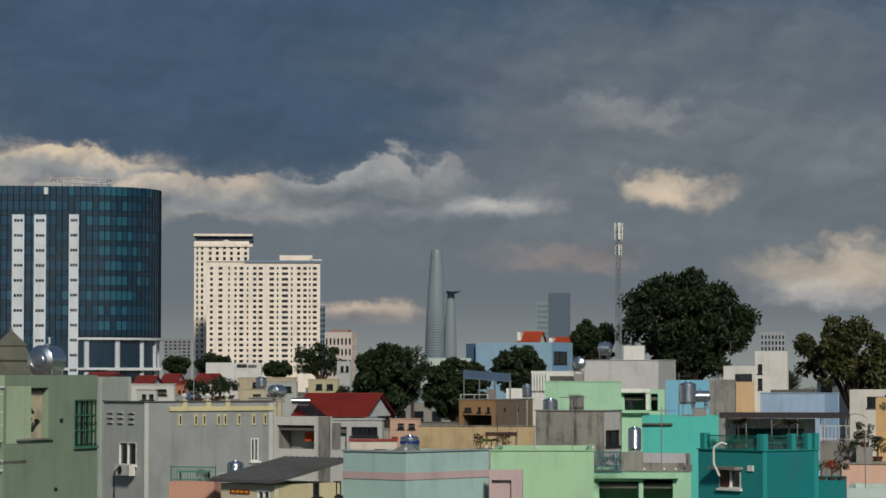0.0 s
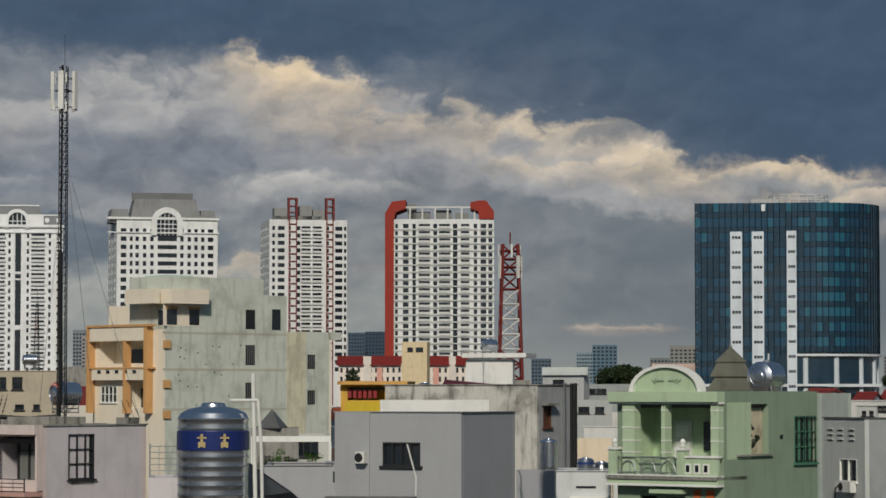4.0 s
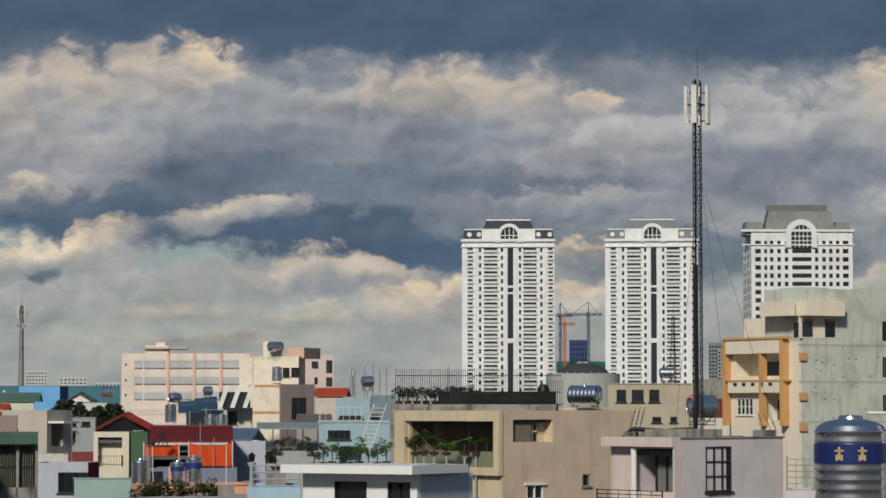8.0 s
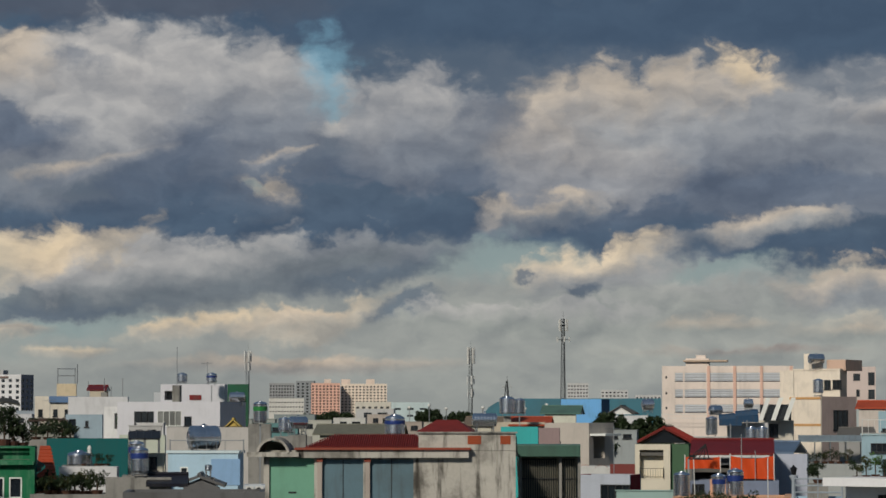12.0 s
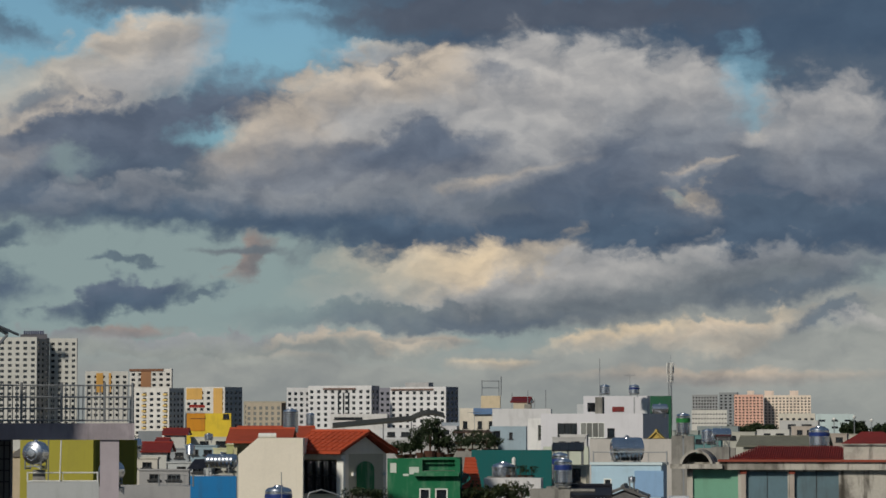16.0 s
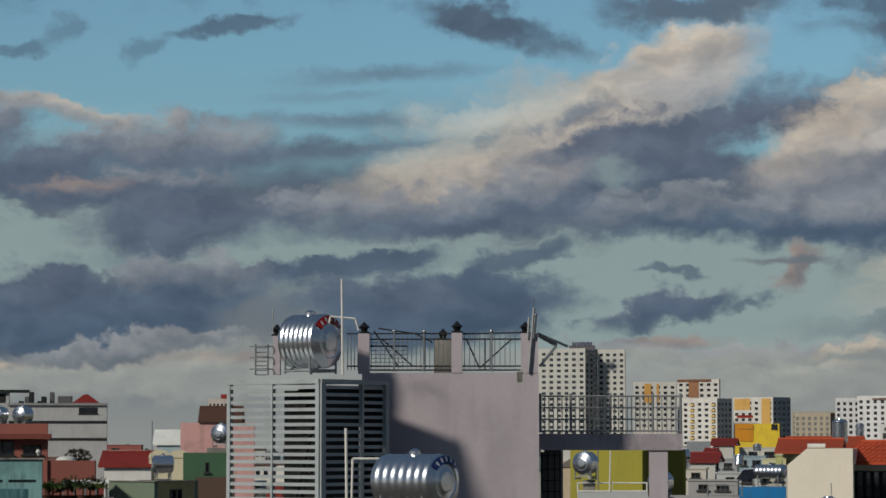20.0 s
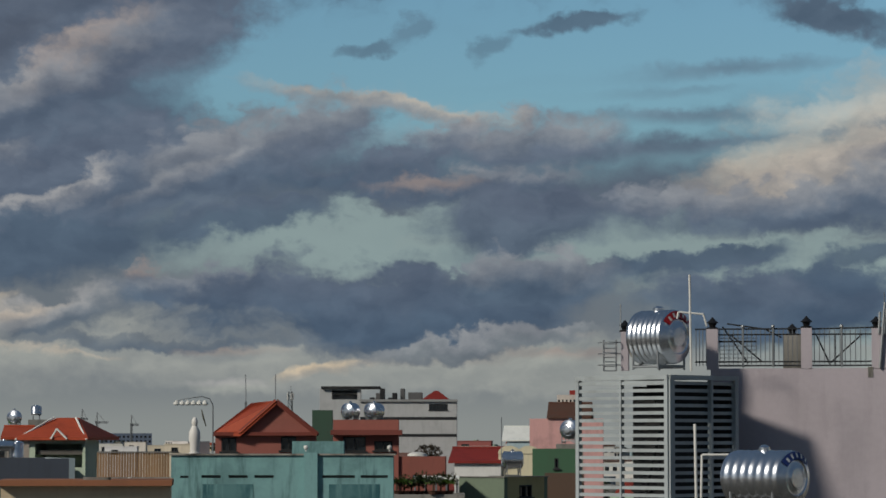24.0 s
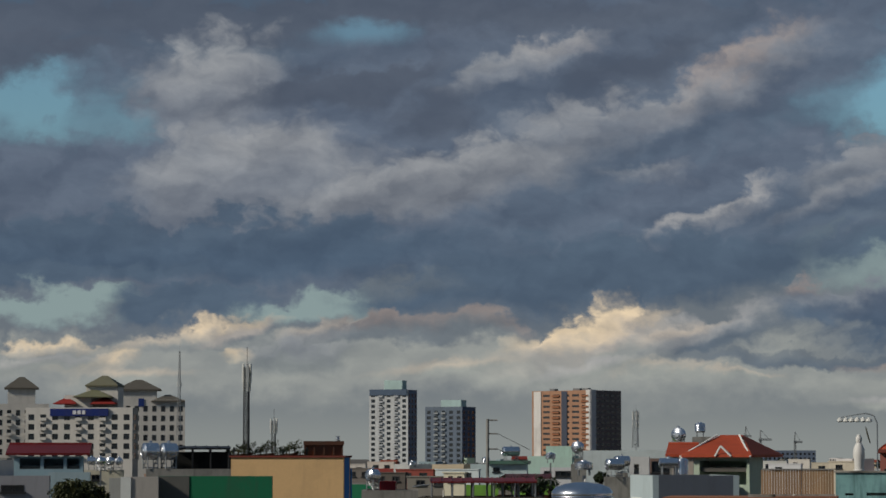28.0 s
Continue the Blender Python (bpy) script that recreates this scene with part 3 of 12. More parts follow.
FINE = {"uprights", "roof_tiling", "bracing", "bars", "mullions", "floor_lines", "fence_mesh", "elements", "arch_mullions", "limbs", "leaves", "crown", "fronds", "rail_scrolls", "truss_bars", "corrugation", "tubes", "wires", "rails", "ribs", "stays", "grille"}


def part(name, bm, material, parent=None, label="", smooth=False):
    me = bpy.data.meshes.new(name)
    if isinstance(bm, bmesh.types.BMesh):
        if smooth:
            for f in bm.faces:
                f.smooth = True
        bm.to_mesh(me)
        bm.free()
    else:
        me.from_pydata(*bm)
    me.materials.append(material)
    if smooth:
        me.set_sharp_from_angle(angle=radians(35))
    ob = new(name, me)
    if parent is not None:
        ob.parent = parent
    if name in FINE:
        tagged(ob, kind="stuff")
    return tagged(ob, label)


def shared(name, mesh, parent, where, scale=None):
    """One more object on a mesh that exists."""
    ob = new(name, mesh)
    ob.parent = parent
    ob.matrix_basis = where if scale is None else where @ Matrix.Diagonal((*scale, 1))
    return ob


def box_part(name, dims, material, parent, label=""):
    bm = bmesh.new()
    bm_box(bm, *dims)
    return part(name, bm, material, parent, label)


def anchor(name, m, label, category, group="", kind=""):
    ob = new(name)
    if len(label.split()) < 4:
        label += " among the town roofs"
    ob.empty_display_size = 0.2
    ob.matrix_basis = m
    return tagged(ob, label, category, group, kind)


def bearing(x):
    return (x - SHEET[0] - 784) / F


def place(x, y, d):
    """The spot at a chart point d metres away."""
    a = bearing(x)
    return Vector((math.sin(a) * d, math.cos(a) * d, EYE - (y - SHEET[1]) * d / F))


def facing(x, y, d, turn=0.0):
    """A pose there, with local x to the right, y away from the viewer and z up."""
    return Matrix.Translation(place(x, y, d)) @ Matrix.Rotation(-bearing(x) + radians(turn), 4, "Z")


LOTS = []


def grid_wall(us, zs, solid, face, thick):
    """One wall in one piece, with openings where solid(u, z) is false."""
    bm = bmesh.new()
    made = {}

    def vert(i, j, k):
        if (i, j, k) not in made:
            u, z = us[i], zs[j]
            made[i, j, k] = bm.verts.new((u, thick * k, z) if face == "L" else (-thick * k, u, z))
        return made[i, j, k]
    full = {(i, j) for i in range(len(us) - 1) for j in range(len(zs) - 1) if solid((us[i] + us[i + 1]) / 2, (zs[j] + zs[j + 1]) / 2)}
    for i, j in full:
        bm.faces.new((vert(i, j, 0), vert(i + 1, j, 0), vert(i + 1, j + 1, 0), vert(i, j + 1, 0)))
        bm.faces.new((vert(i, j + 1, 1), vert(i + 1, j + 1, 1), vert(i + 1, j, 1), vert(i, j, 1)))
        for di, dj, p, q in ((-1, 0, (i, j), (i, j + 1)), (1, 0, (i + 1, j + 1), (i + 1, j)), (0, -1, (i + 1, j), (i, j)), (0, 1, (i, j + 1), (i + 1, j + 1))):
            if (i + di, j + dj) not in full:
                bm.faces.new((vert(*p, 0), vert(*q, 0), vert(*q, 1), vert(*p, 1)))
    return bm


class Lot:
    """A building on the chart. Its nearest upright edge stands at xc; the front runs from xl to xc, the side from xc to xr.
    Local x runs along the front, y along the side, both 0 at that edge, z up from the street."""

    def __init__(self, name, xl, xc, xr, top, d, turn=0.0, depth=10.0, label="", category="house", group="", foot=0.0):
        self.s, self.xc, self.hy, self.d = d / F, xc, SHEET[1], d
        t = radians(turn)
        self.ct, self.st = math.cos(t), math.sin(t)
        self.w = (xc - xl) * self.s / self.ct
        self.dep = (xr - xc) * self.s / self.st if xr > xc and turn else depth
        p = place(xc, 0, d)
        p.z = foot
        self.foot = foot
        self.ob = anchor(name, Matrix.Translation(p) @ Matrix.Rotation(-bearing(xc) - t, 4, "Z"), label, category, group)
        self.top = self.z(top)
        self.deck = None
        LOTS.append(self)

    def z(self, y):
        return EYE - (y - self.hy) * self.s - self.foot

    def u(self, x):
        return (x - self.xc) * self.s / self.ct

    def v(self, x):
        return (x - self.xc) * self.s / self.st

    def span(self, face, x0, y0, x1, y1, out, back):
        z0, z1 = self.z(max(y0, y1)), self.z(min(y0, y1))
        if face == "L":
            return (self.u(x0), self.u(x1), -out, back, z0, z1)
        return (-back, out, self.v(x0), self.v(x1), z0, z1)

    def box(self, name, face, x0, y0, x1, y1, out, back, material, label="", parent=None):
        return box_part(name, self.span(face, x0, y0, x1, y1, out, back), material, parent or self.ob, label)

    def local(self, name, dims, material, label="", parent=None):
        return box_part(name, dims, material, parent or self.ob, label)

    def shell(self, material, holes=(), parapet=0.5, side=None, thick=0.2, roof=ROOFDK):
        """Four walls with real openings, and a roof deck below the parapet. holes: (face, x0, y0, x1, y1)."""
        w, dep, top = self.w, self.dep, self.top
        self.deck = top - parapet
        thick = min(thick, w * 0.2, dep * 0.2)
        for face in "LR":
            rects = [(self.u(h[1]), self.z(h[4]), self.u(h[3]), self.z(h[2])) if face == "L" else (self.v(h[1]), self.z(h[4]), self.v(h[3]), self.z(h[2])) for h in holes if h[0] == face]
            lo, hi = (-w, 0.0) if face == "L" else (thick, dep - thick)
            us = sorted({lo, hi, *(min(max(r[i], lo), hi) for r in rects for i in (0, 2))})
            zs = sorted({0.0, top, *(min(max(r[i], 0), top) for r in rects for i in (1, 3))})
            bm = grid_wall(us, zs, lambda u, z: not any(r[0] < u < r[2] and r[1] < z < r[3] for r in rects), face, thick)
            part("wall", bm, side if face == "R" and side else material, self.ob)
        self.local("wall", (-w, -w + thick, thick, dep - thick, 0, top), side or material)
        self.local("wall", (-w, 0, dep - thick, dep, 0, top), material)
        self.local("roof", (-w + thick, -thick, thick, dep - thick, top - parapet - 0.2, top - parapet), roof)
        return self

    def window(self, face, x0, y0, x1, y1, frame_mat=None, glass=None, cols=2, rows=1, deep=0.12, bar=0.05, sill=True, name="window", grille=0):
        """Frame, panes and sill in an opening of the wall."""
        frame_mat, glass = frame_mat or TRIM, glass or GLASSD
        a, b = (self.u(x0), self.u(x1)) if face == "L" else (self.v(x0), self.v(x1))
        z0, z1 = self.z(y1), self.z(y0)

        def put(bm, p, q, r, t, o, i):
            if face == "L":
                bm_box(bm, p, q, -o, i, r, t)
            else:
                bm_box(bm, -i, o, p, q, r, t)

        bar = min(bar, (b - a) / (cols * 4), (z1 - z0) / (rows * 4))
        bm = bmesh.new()
        put(bm, a, b, z1 - bar, z1, 0.02, deep)
        put(bm, a, b, z0, z0 + bar, 0.02, deep)
        for i in range(cols + 1):
            c = a + (b - a - bar) * i / cols
            put(bm, c, c + bar, z0 + bar, z1 - bar, 0.015, deep - 0.01)
        for j in range(1, rows):
            c = z0 + (z1 - z0 - bar) * j / rows
            put(bm, a + bar, b - bar, c, c + bar, 0.01, deep - 0.02)
        w = part(name, bm, frame_mat, self.ob)
        for i in range(cols):
            for j in range(rows):
                bm = bmesh.new()
                put(bm, a + bar + (b - a - bar) * i / cols, a + (b - a - bar) * (i + 1) / cols, z0 + bar + (z1 - z0 - bar) * j / rows, z0 + (z1 - z0 - bar) * (j + 1) / rows, -deep * 0.6, deep * 0.6 + 0.015)
                part("pane", bm, glass, w)
        if grille:
            bm = bmesh.new()
            for i in range(grille):
                c = a + (b - a) * (i + 0.5) / grille
                put(bm, c - 0.012, c + 0.012, z0, z1, 0.06, -0.035)
            for c in (z0 + (z1 - z0) * k for k in (0.05, 0.5, 0.95)):
                put(bm, a, b, c - 0.012, c + 0.012, 0.064, -0.03)
            part("grille", bm, IRON, w)
        if sill:
            bm = bmesh.new()
            put(bm, a - 0.08, b + 0.08, z0 - 0.08, z0, 0.1, 0.0)
            part("sill", bm, frame_mat, w)
        return w

    def room(self, x0, y0, x1, y1, face="L", material=None, deep=2.5):
        """Closes the dark space behind an opening."""
        a, b = (self.u(x0), self.u(x1)) if face == "L" else (self.v(x0), self.v(x1))
        z0, z1 = self.z(y1), self.z(y0)
        bm = bmesh.new()
        g, t = 0.02, 0.08

        def put(p, q, r, s, m, n):
            if face == "L":
                bm_box(bm, p, q, m, n, r, s)
            else:
                bm_box(bm, -n, -m, p, q, r, s)
        k = 0.2
        put(a - t, b + t, z0 - t, z1 + t, deep, deep + t)
        put(a - t, a - g, z0 - g, z1 + g, k, deep)
        put(b + g, b + t, z0 - g, z1 + g, k, deep)
        put(a - t, b + t, z0 - t, z0 - g, k, deep)
        put(a - t, b + t, z1 + g, z1 + t, k, deep)
        return part("inner_room", bm, material or CONC, self.ob)


def rail(name, lot_or_parent, pts, height, material, bars=0.12, rails=3, r=0.02, post=0.03, label=""):
    """A railing along local points: posts, long rails and thin uprights, each post and the infill as parts."""
    parent = lot_or_parent
    long, infill = bmesh.new(), bmesh.new()
    for a, b in zip(pts, pts[1:]):
        a, b = Vector(a), Vector(b)
        for k in range(rails):
            h = Vector((0, 0, height * (k + 0.15) / (rails - 0.85)))
            bm_tube(long, a + h, b + h, r, 6)
        n = max(1, int((b - a).length / bars))
        for i in range(n + 1):
            p = a.lerp(b, i / n)
            bm_tube(infill, p, p + Vector((0, 0, height)), r * 0.6, 5)
    got = part(name, long, material, parent, label)
    part("uprights", infill, material, got)
    for p in pts:
        bm = bmesh.new()
        bm_tube(bm, p, Vector(p) + Vector((0, 0, height * 1.08)), post, 6)
        part("post", bm, material, got)
    return got


# ---- things that come again on many roofs ----
def tank_flat(x, y, d, length, radius, turn=0.0, band=None, stand=0.35, label="ribbed stainless-steel water tank lying on a frame", dull=False):
    """A lying steel tank; (x, y) is the foot of its stand, turn the way its round end looks."""
    ob = anchor("water_tank", facing(x, y, d, turn), label, "water tank", "rooftop water tanks")
    m = Matrix.Translation((0, 0, stand + radius)) @ Matrix.Rotation(radians(90), 4, "Y")
    h, r = length / 2, radius
    prof = [(0.0, -h - r * 0.22), (r * 0.35, -h - r * 0.2), (r * 0.4, -h - r * 0.16), (r * 0.62, -h - r * 0.13), (r * 0.66, -h - r * 0.17), (r * 0.9, -h - r * 0.06), (r, -h)]
    k = 7
    for i in range(k):
        a = -h + 2 * h * (i + 0.2) / k
        b = -h + 2 * h * (i + 0.8) / k
        prof += [(r, a), (r * 1.025, a + (b - a) * 0.3), (r * 1.025, b - (b - a) * 0.3), (r, b)]
    prof += [(r, h), (r * 0.9, h + r * 0.06), (r * 0.66, h + r * 0.17), (r * 0.62, h + r * 0.13), (r * 0.4, h + r * 0.16), (r * 0.35, h + r * 0.2), (0.0, h + r * 0.22)]
    bm = bmesh.new()
    bm_lathe(bm, prof, 32, m)
    body = part("tank_body", bm, STEEL, ob, smooth=True)
    if band:
        bm = bmesh.new()
        n = 14
        for e in (1,):
            for i in range(n):
                a0, a1 = radians(38 + 104 * i / n), radians(38 + 104 * (i + 1) / n)
                q = []
                for aa in (a0, a1):
                    for rr, xx in ((r * 0.70, h + r * 0.175), (r * 0.97, h + r * 0.05)):
                        q.append(bm.verts.new((xx + 0.012, -rr * math.cos(aa), stand + radius + rr * math.sin(aa))))
                bm.faces.new((q[0], q[1], q[3], q[2]))
        part("badge", bm, band, body, "curved maker's badge on the tank end")
        bm = bmesh.new()
        for i in range(5):
            aa = radians(52 + 76 * i / 4)
            c = Vector((h + r * 0.112 + 0.03, -r * 0.84 * math.cos(aa), stand + radius + r * 0.84 * math.sin(aa)))
            t = Vector((0, math.sin(aa), math.cos(aa)))
            n_ = Vector((0, -math.cos(aa), math.sin(aa)))
            for w_, hh in ((0.05, 0.085),):
                bm.faces.new([bm.verts.new(c + t * (r * w_ * sx) + n_ * (r * hh * sz) + Vector((-sz * r * 0.03, 0, 0))) for sx, sz in ((-1, -1), (1, -1), (1, 1), (-1, 1))])
        part("badge_mark", bm, TRIM, body, "pale illegible letter shapes")
    bm = bmesh.new()
    bm_lathe(bm, [(r * 0.22, stand + 2 * r - 0.02), (r * 0.22, stand + 2 * r + 0.05), (r * 0.1, stand + 2 * r + 0.09), (0, stand + 2 * r + 0.1)], 12)
    part("filler_cap", bm, STEEL, body, smooth=True)
    bm = bmesh.new()
    for sx in (-0.75, 0.75):
        for sy in (-0.8, 0.8):
            bm_tube(bm, (h * sx, r * sy, 0), (h * sx, r * sy, stand + r * 0.75), 0.025, 6)
        bm_tube(bm, (h * sx, -r * 0.8, stand * 0.6), (h * sx, r * 0.8, stand * 0.6), 0.025, 6)
        bm_tube(bm, (h * sx, -r * 0.8, 0.02), (h * sx, r * 0.8, stand + r * 0.4), 0.02, 6)
    for sy in (-0.8, 0.8):
        bm_tube(bm, (-h * 0.75, r * sy, stand + r * 0.75), (h * 0.75, r * sy, stand + r * 0.75), 0.025, 6)
        bm_tube(bm, (-h * 0.75, r * sy, 0.05), (h * 0.75, r * sy, 0.05), 0.025, 6)
    part("stand", bm, GALV, ob)
    return ob


def tank_tall(x, y, d, radius, height, band=None, stand=0.3, label="upright stainless-steel water tank on a roof", marks=False):
    ob = anchor("water_tank", facing(x, y, d), label, "water tank", "rooftop water tanks")
    r, z, prof = radius, stand, [(0, stand), (radius * 0.96, stand), (radius, stand + 0.04)]
    rings = 9
    for i in range(rings):
        a, b = z + height * i / rings, z + height * (i + 1) / rings
        prof += [(r, a + 0.05), (r, b - 0.05 * height / 1.5), (r * 1.022, b - 0.03 * height / 1.5), (r * 1.022, b - 0.01), (r, b)]
    t = z + height
    prof += [(r * 1.0, t), (r * 0.93, t + r * 0.14), (r * 0.7, t + r * 0.26), (r * 0.36, t + r * 0.33), (r * 0.34, t + r * 0.4), (r * 0.3, t + r * 0.43), (0, t + r * 0.45)]
    bm = bmesh.new()
    bm_lathe(bm, prof, 36)
    body = part("tank_body", bm, STEEL, ob, smooth=True)
    if band:
        b0, b1 = z + height * 0.62, z + height * 0.85
        bm = bmesh.new()
        bm_lathe(bm, [(r * 1.026, b0), (r * 1.034, b0 + 0.01), (r * 1.034, b1 - 0.01), (r * 1.026, b1)], 36)
        part("band", bm, band, body, "painted band round the tank")
        if marks:
            bm = bmesh.new()
            for c in (-0.32, 0.32):
                for dx, w_, z0, z1 in ((0, 0.13, 0.62, 0.7), (0, 0.035, 0.2, 0.85), (-0.07, 0.03, 0.15, 0.45), (0.07, 0.03, 0.15, 0.45)):
                    x0 = r * (c + dx)
                    yy = -math.sqrt(max(0.01, (r * 1.05) ** 2 - x0 ** 2))
                    bm_box(bm, x0 - w_ * r, x0 + w_ * r, yy - 0.01, yy + 0.01, b0 + (b1 - b0) * z0, b0 + (b1 - b0) * z1)
            part("band_mark", bm, mat("gilt_mark", (176, 158, 110), 0.5, 0.3, 0.1, 0), body, "gilt maker's mark")
    bm = bmesh.new()
    for i in range(4):
        a = math.pi / 4 + i * math.pi / 2
        p = (r * 0.85 * math.cos(a), r * 0.85 * math.sin(a), 0)
        bm_tube(bm, p, (p[0], p[1], stand), 0.03, 6)
    for i in range(16):
        a, b = 2 * math.pi * i / 16, 2 * math.pi * (i + 1) / 16
        bm_tube(bm, (r * 0.9 * math.cos(a), r * 0.9 * math.sin(a), stand - 0.03), (r * 0.9 * math.cos(b), r * 0.9 * math.sin(b), stand - 0.03), 0.025, 5)
    part("stand", bm, GALV, ob)
    return ob


def mast(x, base_y, top_y, d, width=0.6, width_top=None, label="slim steel lattice telephone mast", panels=(), bands=None, material=None, rungs=None, category="mast"):
    """A lattice mast: legs, braces and aerial panels. panels: (share of height, count, panel length, ring radius)."""
    ob = anchor("telecom_mast", facing(x, base_y, d, 20), label, category, "telephone masts")
    hgt = (base_y - top_y) * d / F
    wt = width if width_top is None else width_top
    material = material or GALV
    legs = 3 if width < 1.5 else 4
    ang = [2 * math.pi * i / legs + 0.5 for i in range(legs)]

    def at(i, k):
        r = (width + (wt - width) * k) / 2 * 1.1
        return Vector((r * math.cos(ang[i % legs]), r * math.sin(ang[i % legs]), hgt * k))
    n = rungs or max(4, int(hgt / max(0.5, width)))
    lr = max(0.02, width * 0.05)
    for i in range(legs):
        bm = bmesh.new()
        bm_tube(bm, at(i, 0), at(i, 1), lr, 6)
        part("leg", bm, material, ob)
    groups = {}
    for k in range(n):
        m = bands(k / n) if bands else material
        bm = groups.setdefault(m.name, (bmesh.new(), m))[0]
        for i in range(legs):
            bm_tube(bm, at(i, k / n), at(i + 1, k / n), lr * 0.6, 4)
            bm_tube(bm, at(i, k / n), at(i + 1, (k + 1) / n), lr * 0.6, 4)
    for bm, m in groups.values():
        part("bracing", bm, m, ob)
    bm = bmesh.new()
    bm_tube(bm, (0, 0, hgt), (0, 0, hgt * 1.05 + 0.6), lr * 0.5, 5)
    part("lightning_rod", bm, material, ob)
    for share, count, size, radius in panels:
        z = hgt * share
        bm = bmesh.new()
        for k in range(16):
            a, b = 2 * math.pi * k / 16, 2 * math.pi * (k + 1) / 16
            bm_tube(bm, (radius * 0.8 * math.cos(a), radius * 0.8 * math.sin(a), z), (radius * 0.8 * math.cos(b), radius * 0.8 * math.sin(b), z), lr * 0.6, 4)
        for i in range(count):
            a = 2 * math.pi * i / count + 0.3
            bm_tube(bm, (0, 0, z), (radius * math.cos(a), radius * math.sin(a), z), lr * 0.6, 4)
        part("aerial_ring", bm, material, ob)
        for i in range(count):
            a = 2 * math.pi * i / count + 0.3
            bm = bmesh.new()
            bm_box(bm, -size * 0.07, size * 0.07, -size * 0.04, size * 0.04, -size / 2, size / 2)
            bmesh.ops.transform(bm, matrix=Matrix.Translation((radius * math.cos(a), radius * math.sin(a), z)) @ Matrix.Rotation(a + math.pi / 2, 4, "Z"), verts=bm.verts)
            part("aerial_panel", bm, WHITEP, ob, "off-white antenna panel")
    return ob


def leaf_cloud(rng, blobs, count, size):
    """Leaf sprays round many small clumps: vertices and faces."""
    vs, fs = [], []
    weights = [b[3] ** 2 for b in blobs]
    picks = rng.choices(blobs, weights, k=count)
    for cx, cy, cz, r in picks:
        th, ph = rng.uniform(0, 2 * math.pi), math.acos(rng.uniform(-1, 1))
        rr = r * rng.uniform(0.55, 1.08)
        c = Vector((cx + rr * math.sin(ph) * math.cos(th), cy + rr * math.sin(ph) * math.sin(th), cz + rr * math.cos(ph) * 0.8))
        s = size * rng.uniform(0.6, 1.3)
        e = Euler((rng.uniform(-1.2, 1.2), rng.uniform(-1.2, 1.2), rng.uniform(0, 6.28))).to_matrix()
        k = len(vs)
        vs += [tuple(c + e @ Vector(p)) for p in ((-s, 0, 0), (0, -s * 0.42, s * 0.1), (s, 0, 0), (0, s * 0.42, s * 0.1))]
        fs.append((k, k + 1, k + 2, k + 3))
    return vs, [], fs


def tree(x0, x1, top, bottom, d, seed, leaves=5000, material=None, trunk_foot=None, airy=0.0, label="dense dark green city tree", leaf=None, foot=0.0, category="tree"):
    """Crown between x0 and x1, top and bottom on the chart; the trunk goes down to its foot."""
    rng = random.Random(seed)
    s = d / F
    xm = (x0 + x1) / 2
    w, z1, z0 = (x1 - x0) * s / 2, EYE - (top - SHEET[1]) * s - foot, EYE - (bottom - SHEET[1]) * s - foot
    p = place(xm, 0, d)
    p.z = foot
    ob = anchor("tree", Matrix.Translation(p) @ Matrix.Rotation(-bearing(xm), 4, "Z"), label, category, "trees")
    h = z1 - z0
    fork = max(0.3 * z0, z0 - h * 0.1)
    bm = bmesh.new()
    rad = max(0.04, w * 0.055)
    bm_tube(bm, (0, 0, 0), (rad * 0.5, 0, fork), rad * 1.3, 10, rad)
    part("trunk", bm, BARK, ob)
    blobs = []
    while len(blobs) < (60 if airy else 110):
        q = Vector((rng.uniform(-1, 1), rng.uniform(-1, 1), rng.uniform(-1, 1)))
        if 0.3 < q.length < 1 and (not airy or q.z > -0.55 or abs(q.x) > 0.35):
            blobs.append((q.x * w * 0.84, q.y * w * 0.7, z0 + h * (0.5 + 0.41 * q.z), w * rng.uniform(0.12, 0.24) * (1 - airy * 0.35)))
    limbs = bmesh.new()
    for b in blobs[::2]:
        mid = Vector((b[0] * 0.4, b[1] * 0.4, fork + (b[2] - fork) * 0.55))
        bm_tube(limbs, (rad * 0.5, 0, fork * 0.98), mid, rad * 0.5, 6, rad * 0.3)
        bm_tube(limbs, mid, b[:3], rad * 0.3, 5, rad * 0.08)
    part("limbs", limbs, BARK, ob)
    part("crown", leaf_cloud(rng, blobs, leaves if airy else int(leaves * 1.8), leaf or max(0.09, w * 0.05)), material or LEAF, ob)
    return ob


def plant(x, y, d, spread, height, seed, material=None, leaves=260, label="leafy potted shrub on a roof", palm=False):
    """A small shrub, or a little palm, standing at a chart point."""
    rng = random.Random(seed)
    ob = anchor("potted_plant", facing(x, y, d), label, "plant", "roof plants")
    bm = bmesh.new()
    bm_lathe(bm, [(spread * 0.16, 0), (spread * 0.24, height * 0.16), (spread * 0.26, height * 0.17), (spread * 0.2, height * 0.15), (0, height * 0.14)], 10)
    part("pot", bm, RUST, ob)
    bm = bmesh.new()
    bm_tube(bm, (0, 0, height * 0.1), (0, 0, height * 0.6), spread * 0.035, 6)
    part("stem", bm, BARK, ob)
    if palm:
        vs, fs = [], []
        for i in range(16):
            a, lift = 2 * math.pi * i / 16 + rng.uniform(-0.2, 0.2), rng.uniform(0.1, 0.5)
            for k in range(16):
                t = (k + 1) / 16
                c = Vector((math.cos(a) * spread * t * 0.6, math.sin(a) * spread * t * 0.6, height * (0.6 + lift * (t - t * t * 1.25))))
                side = Vector((-math.sin(a), math.cos(a), -0.35))
                for sg in (-1, 1):
                    b = len(vs)
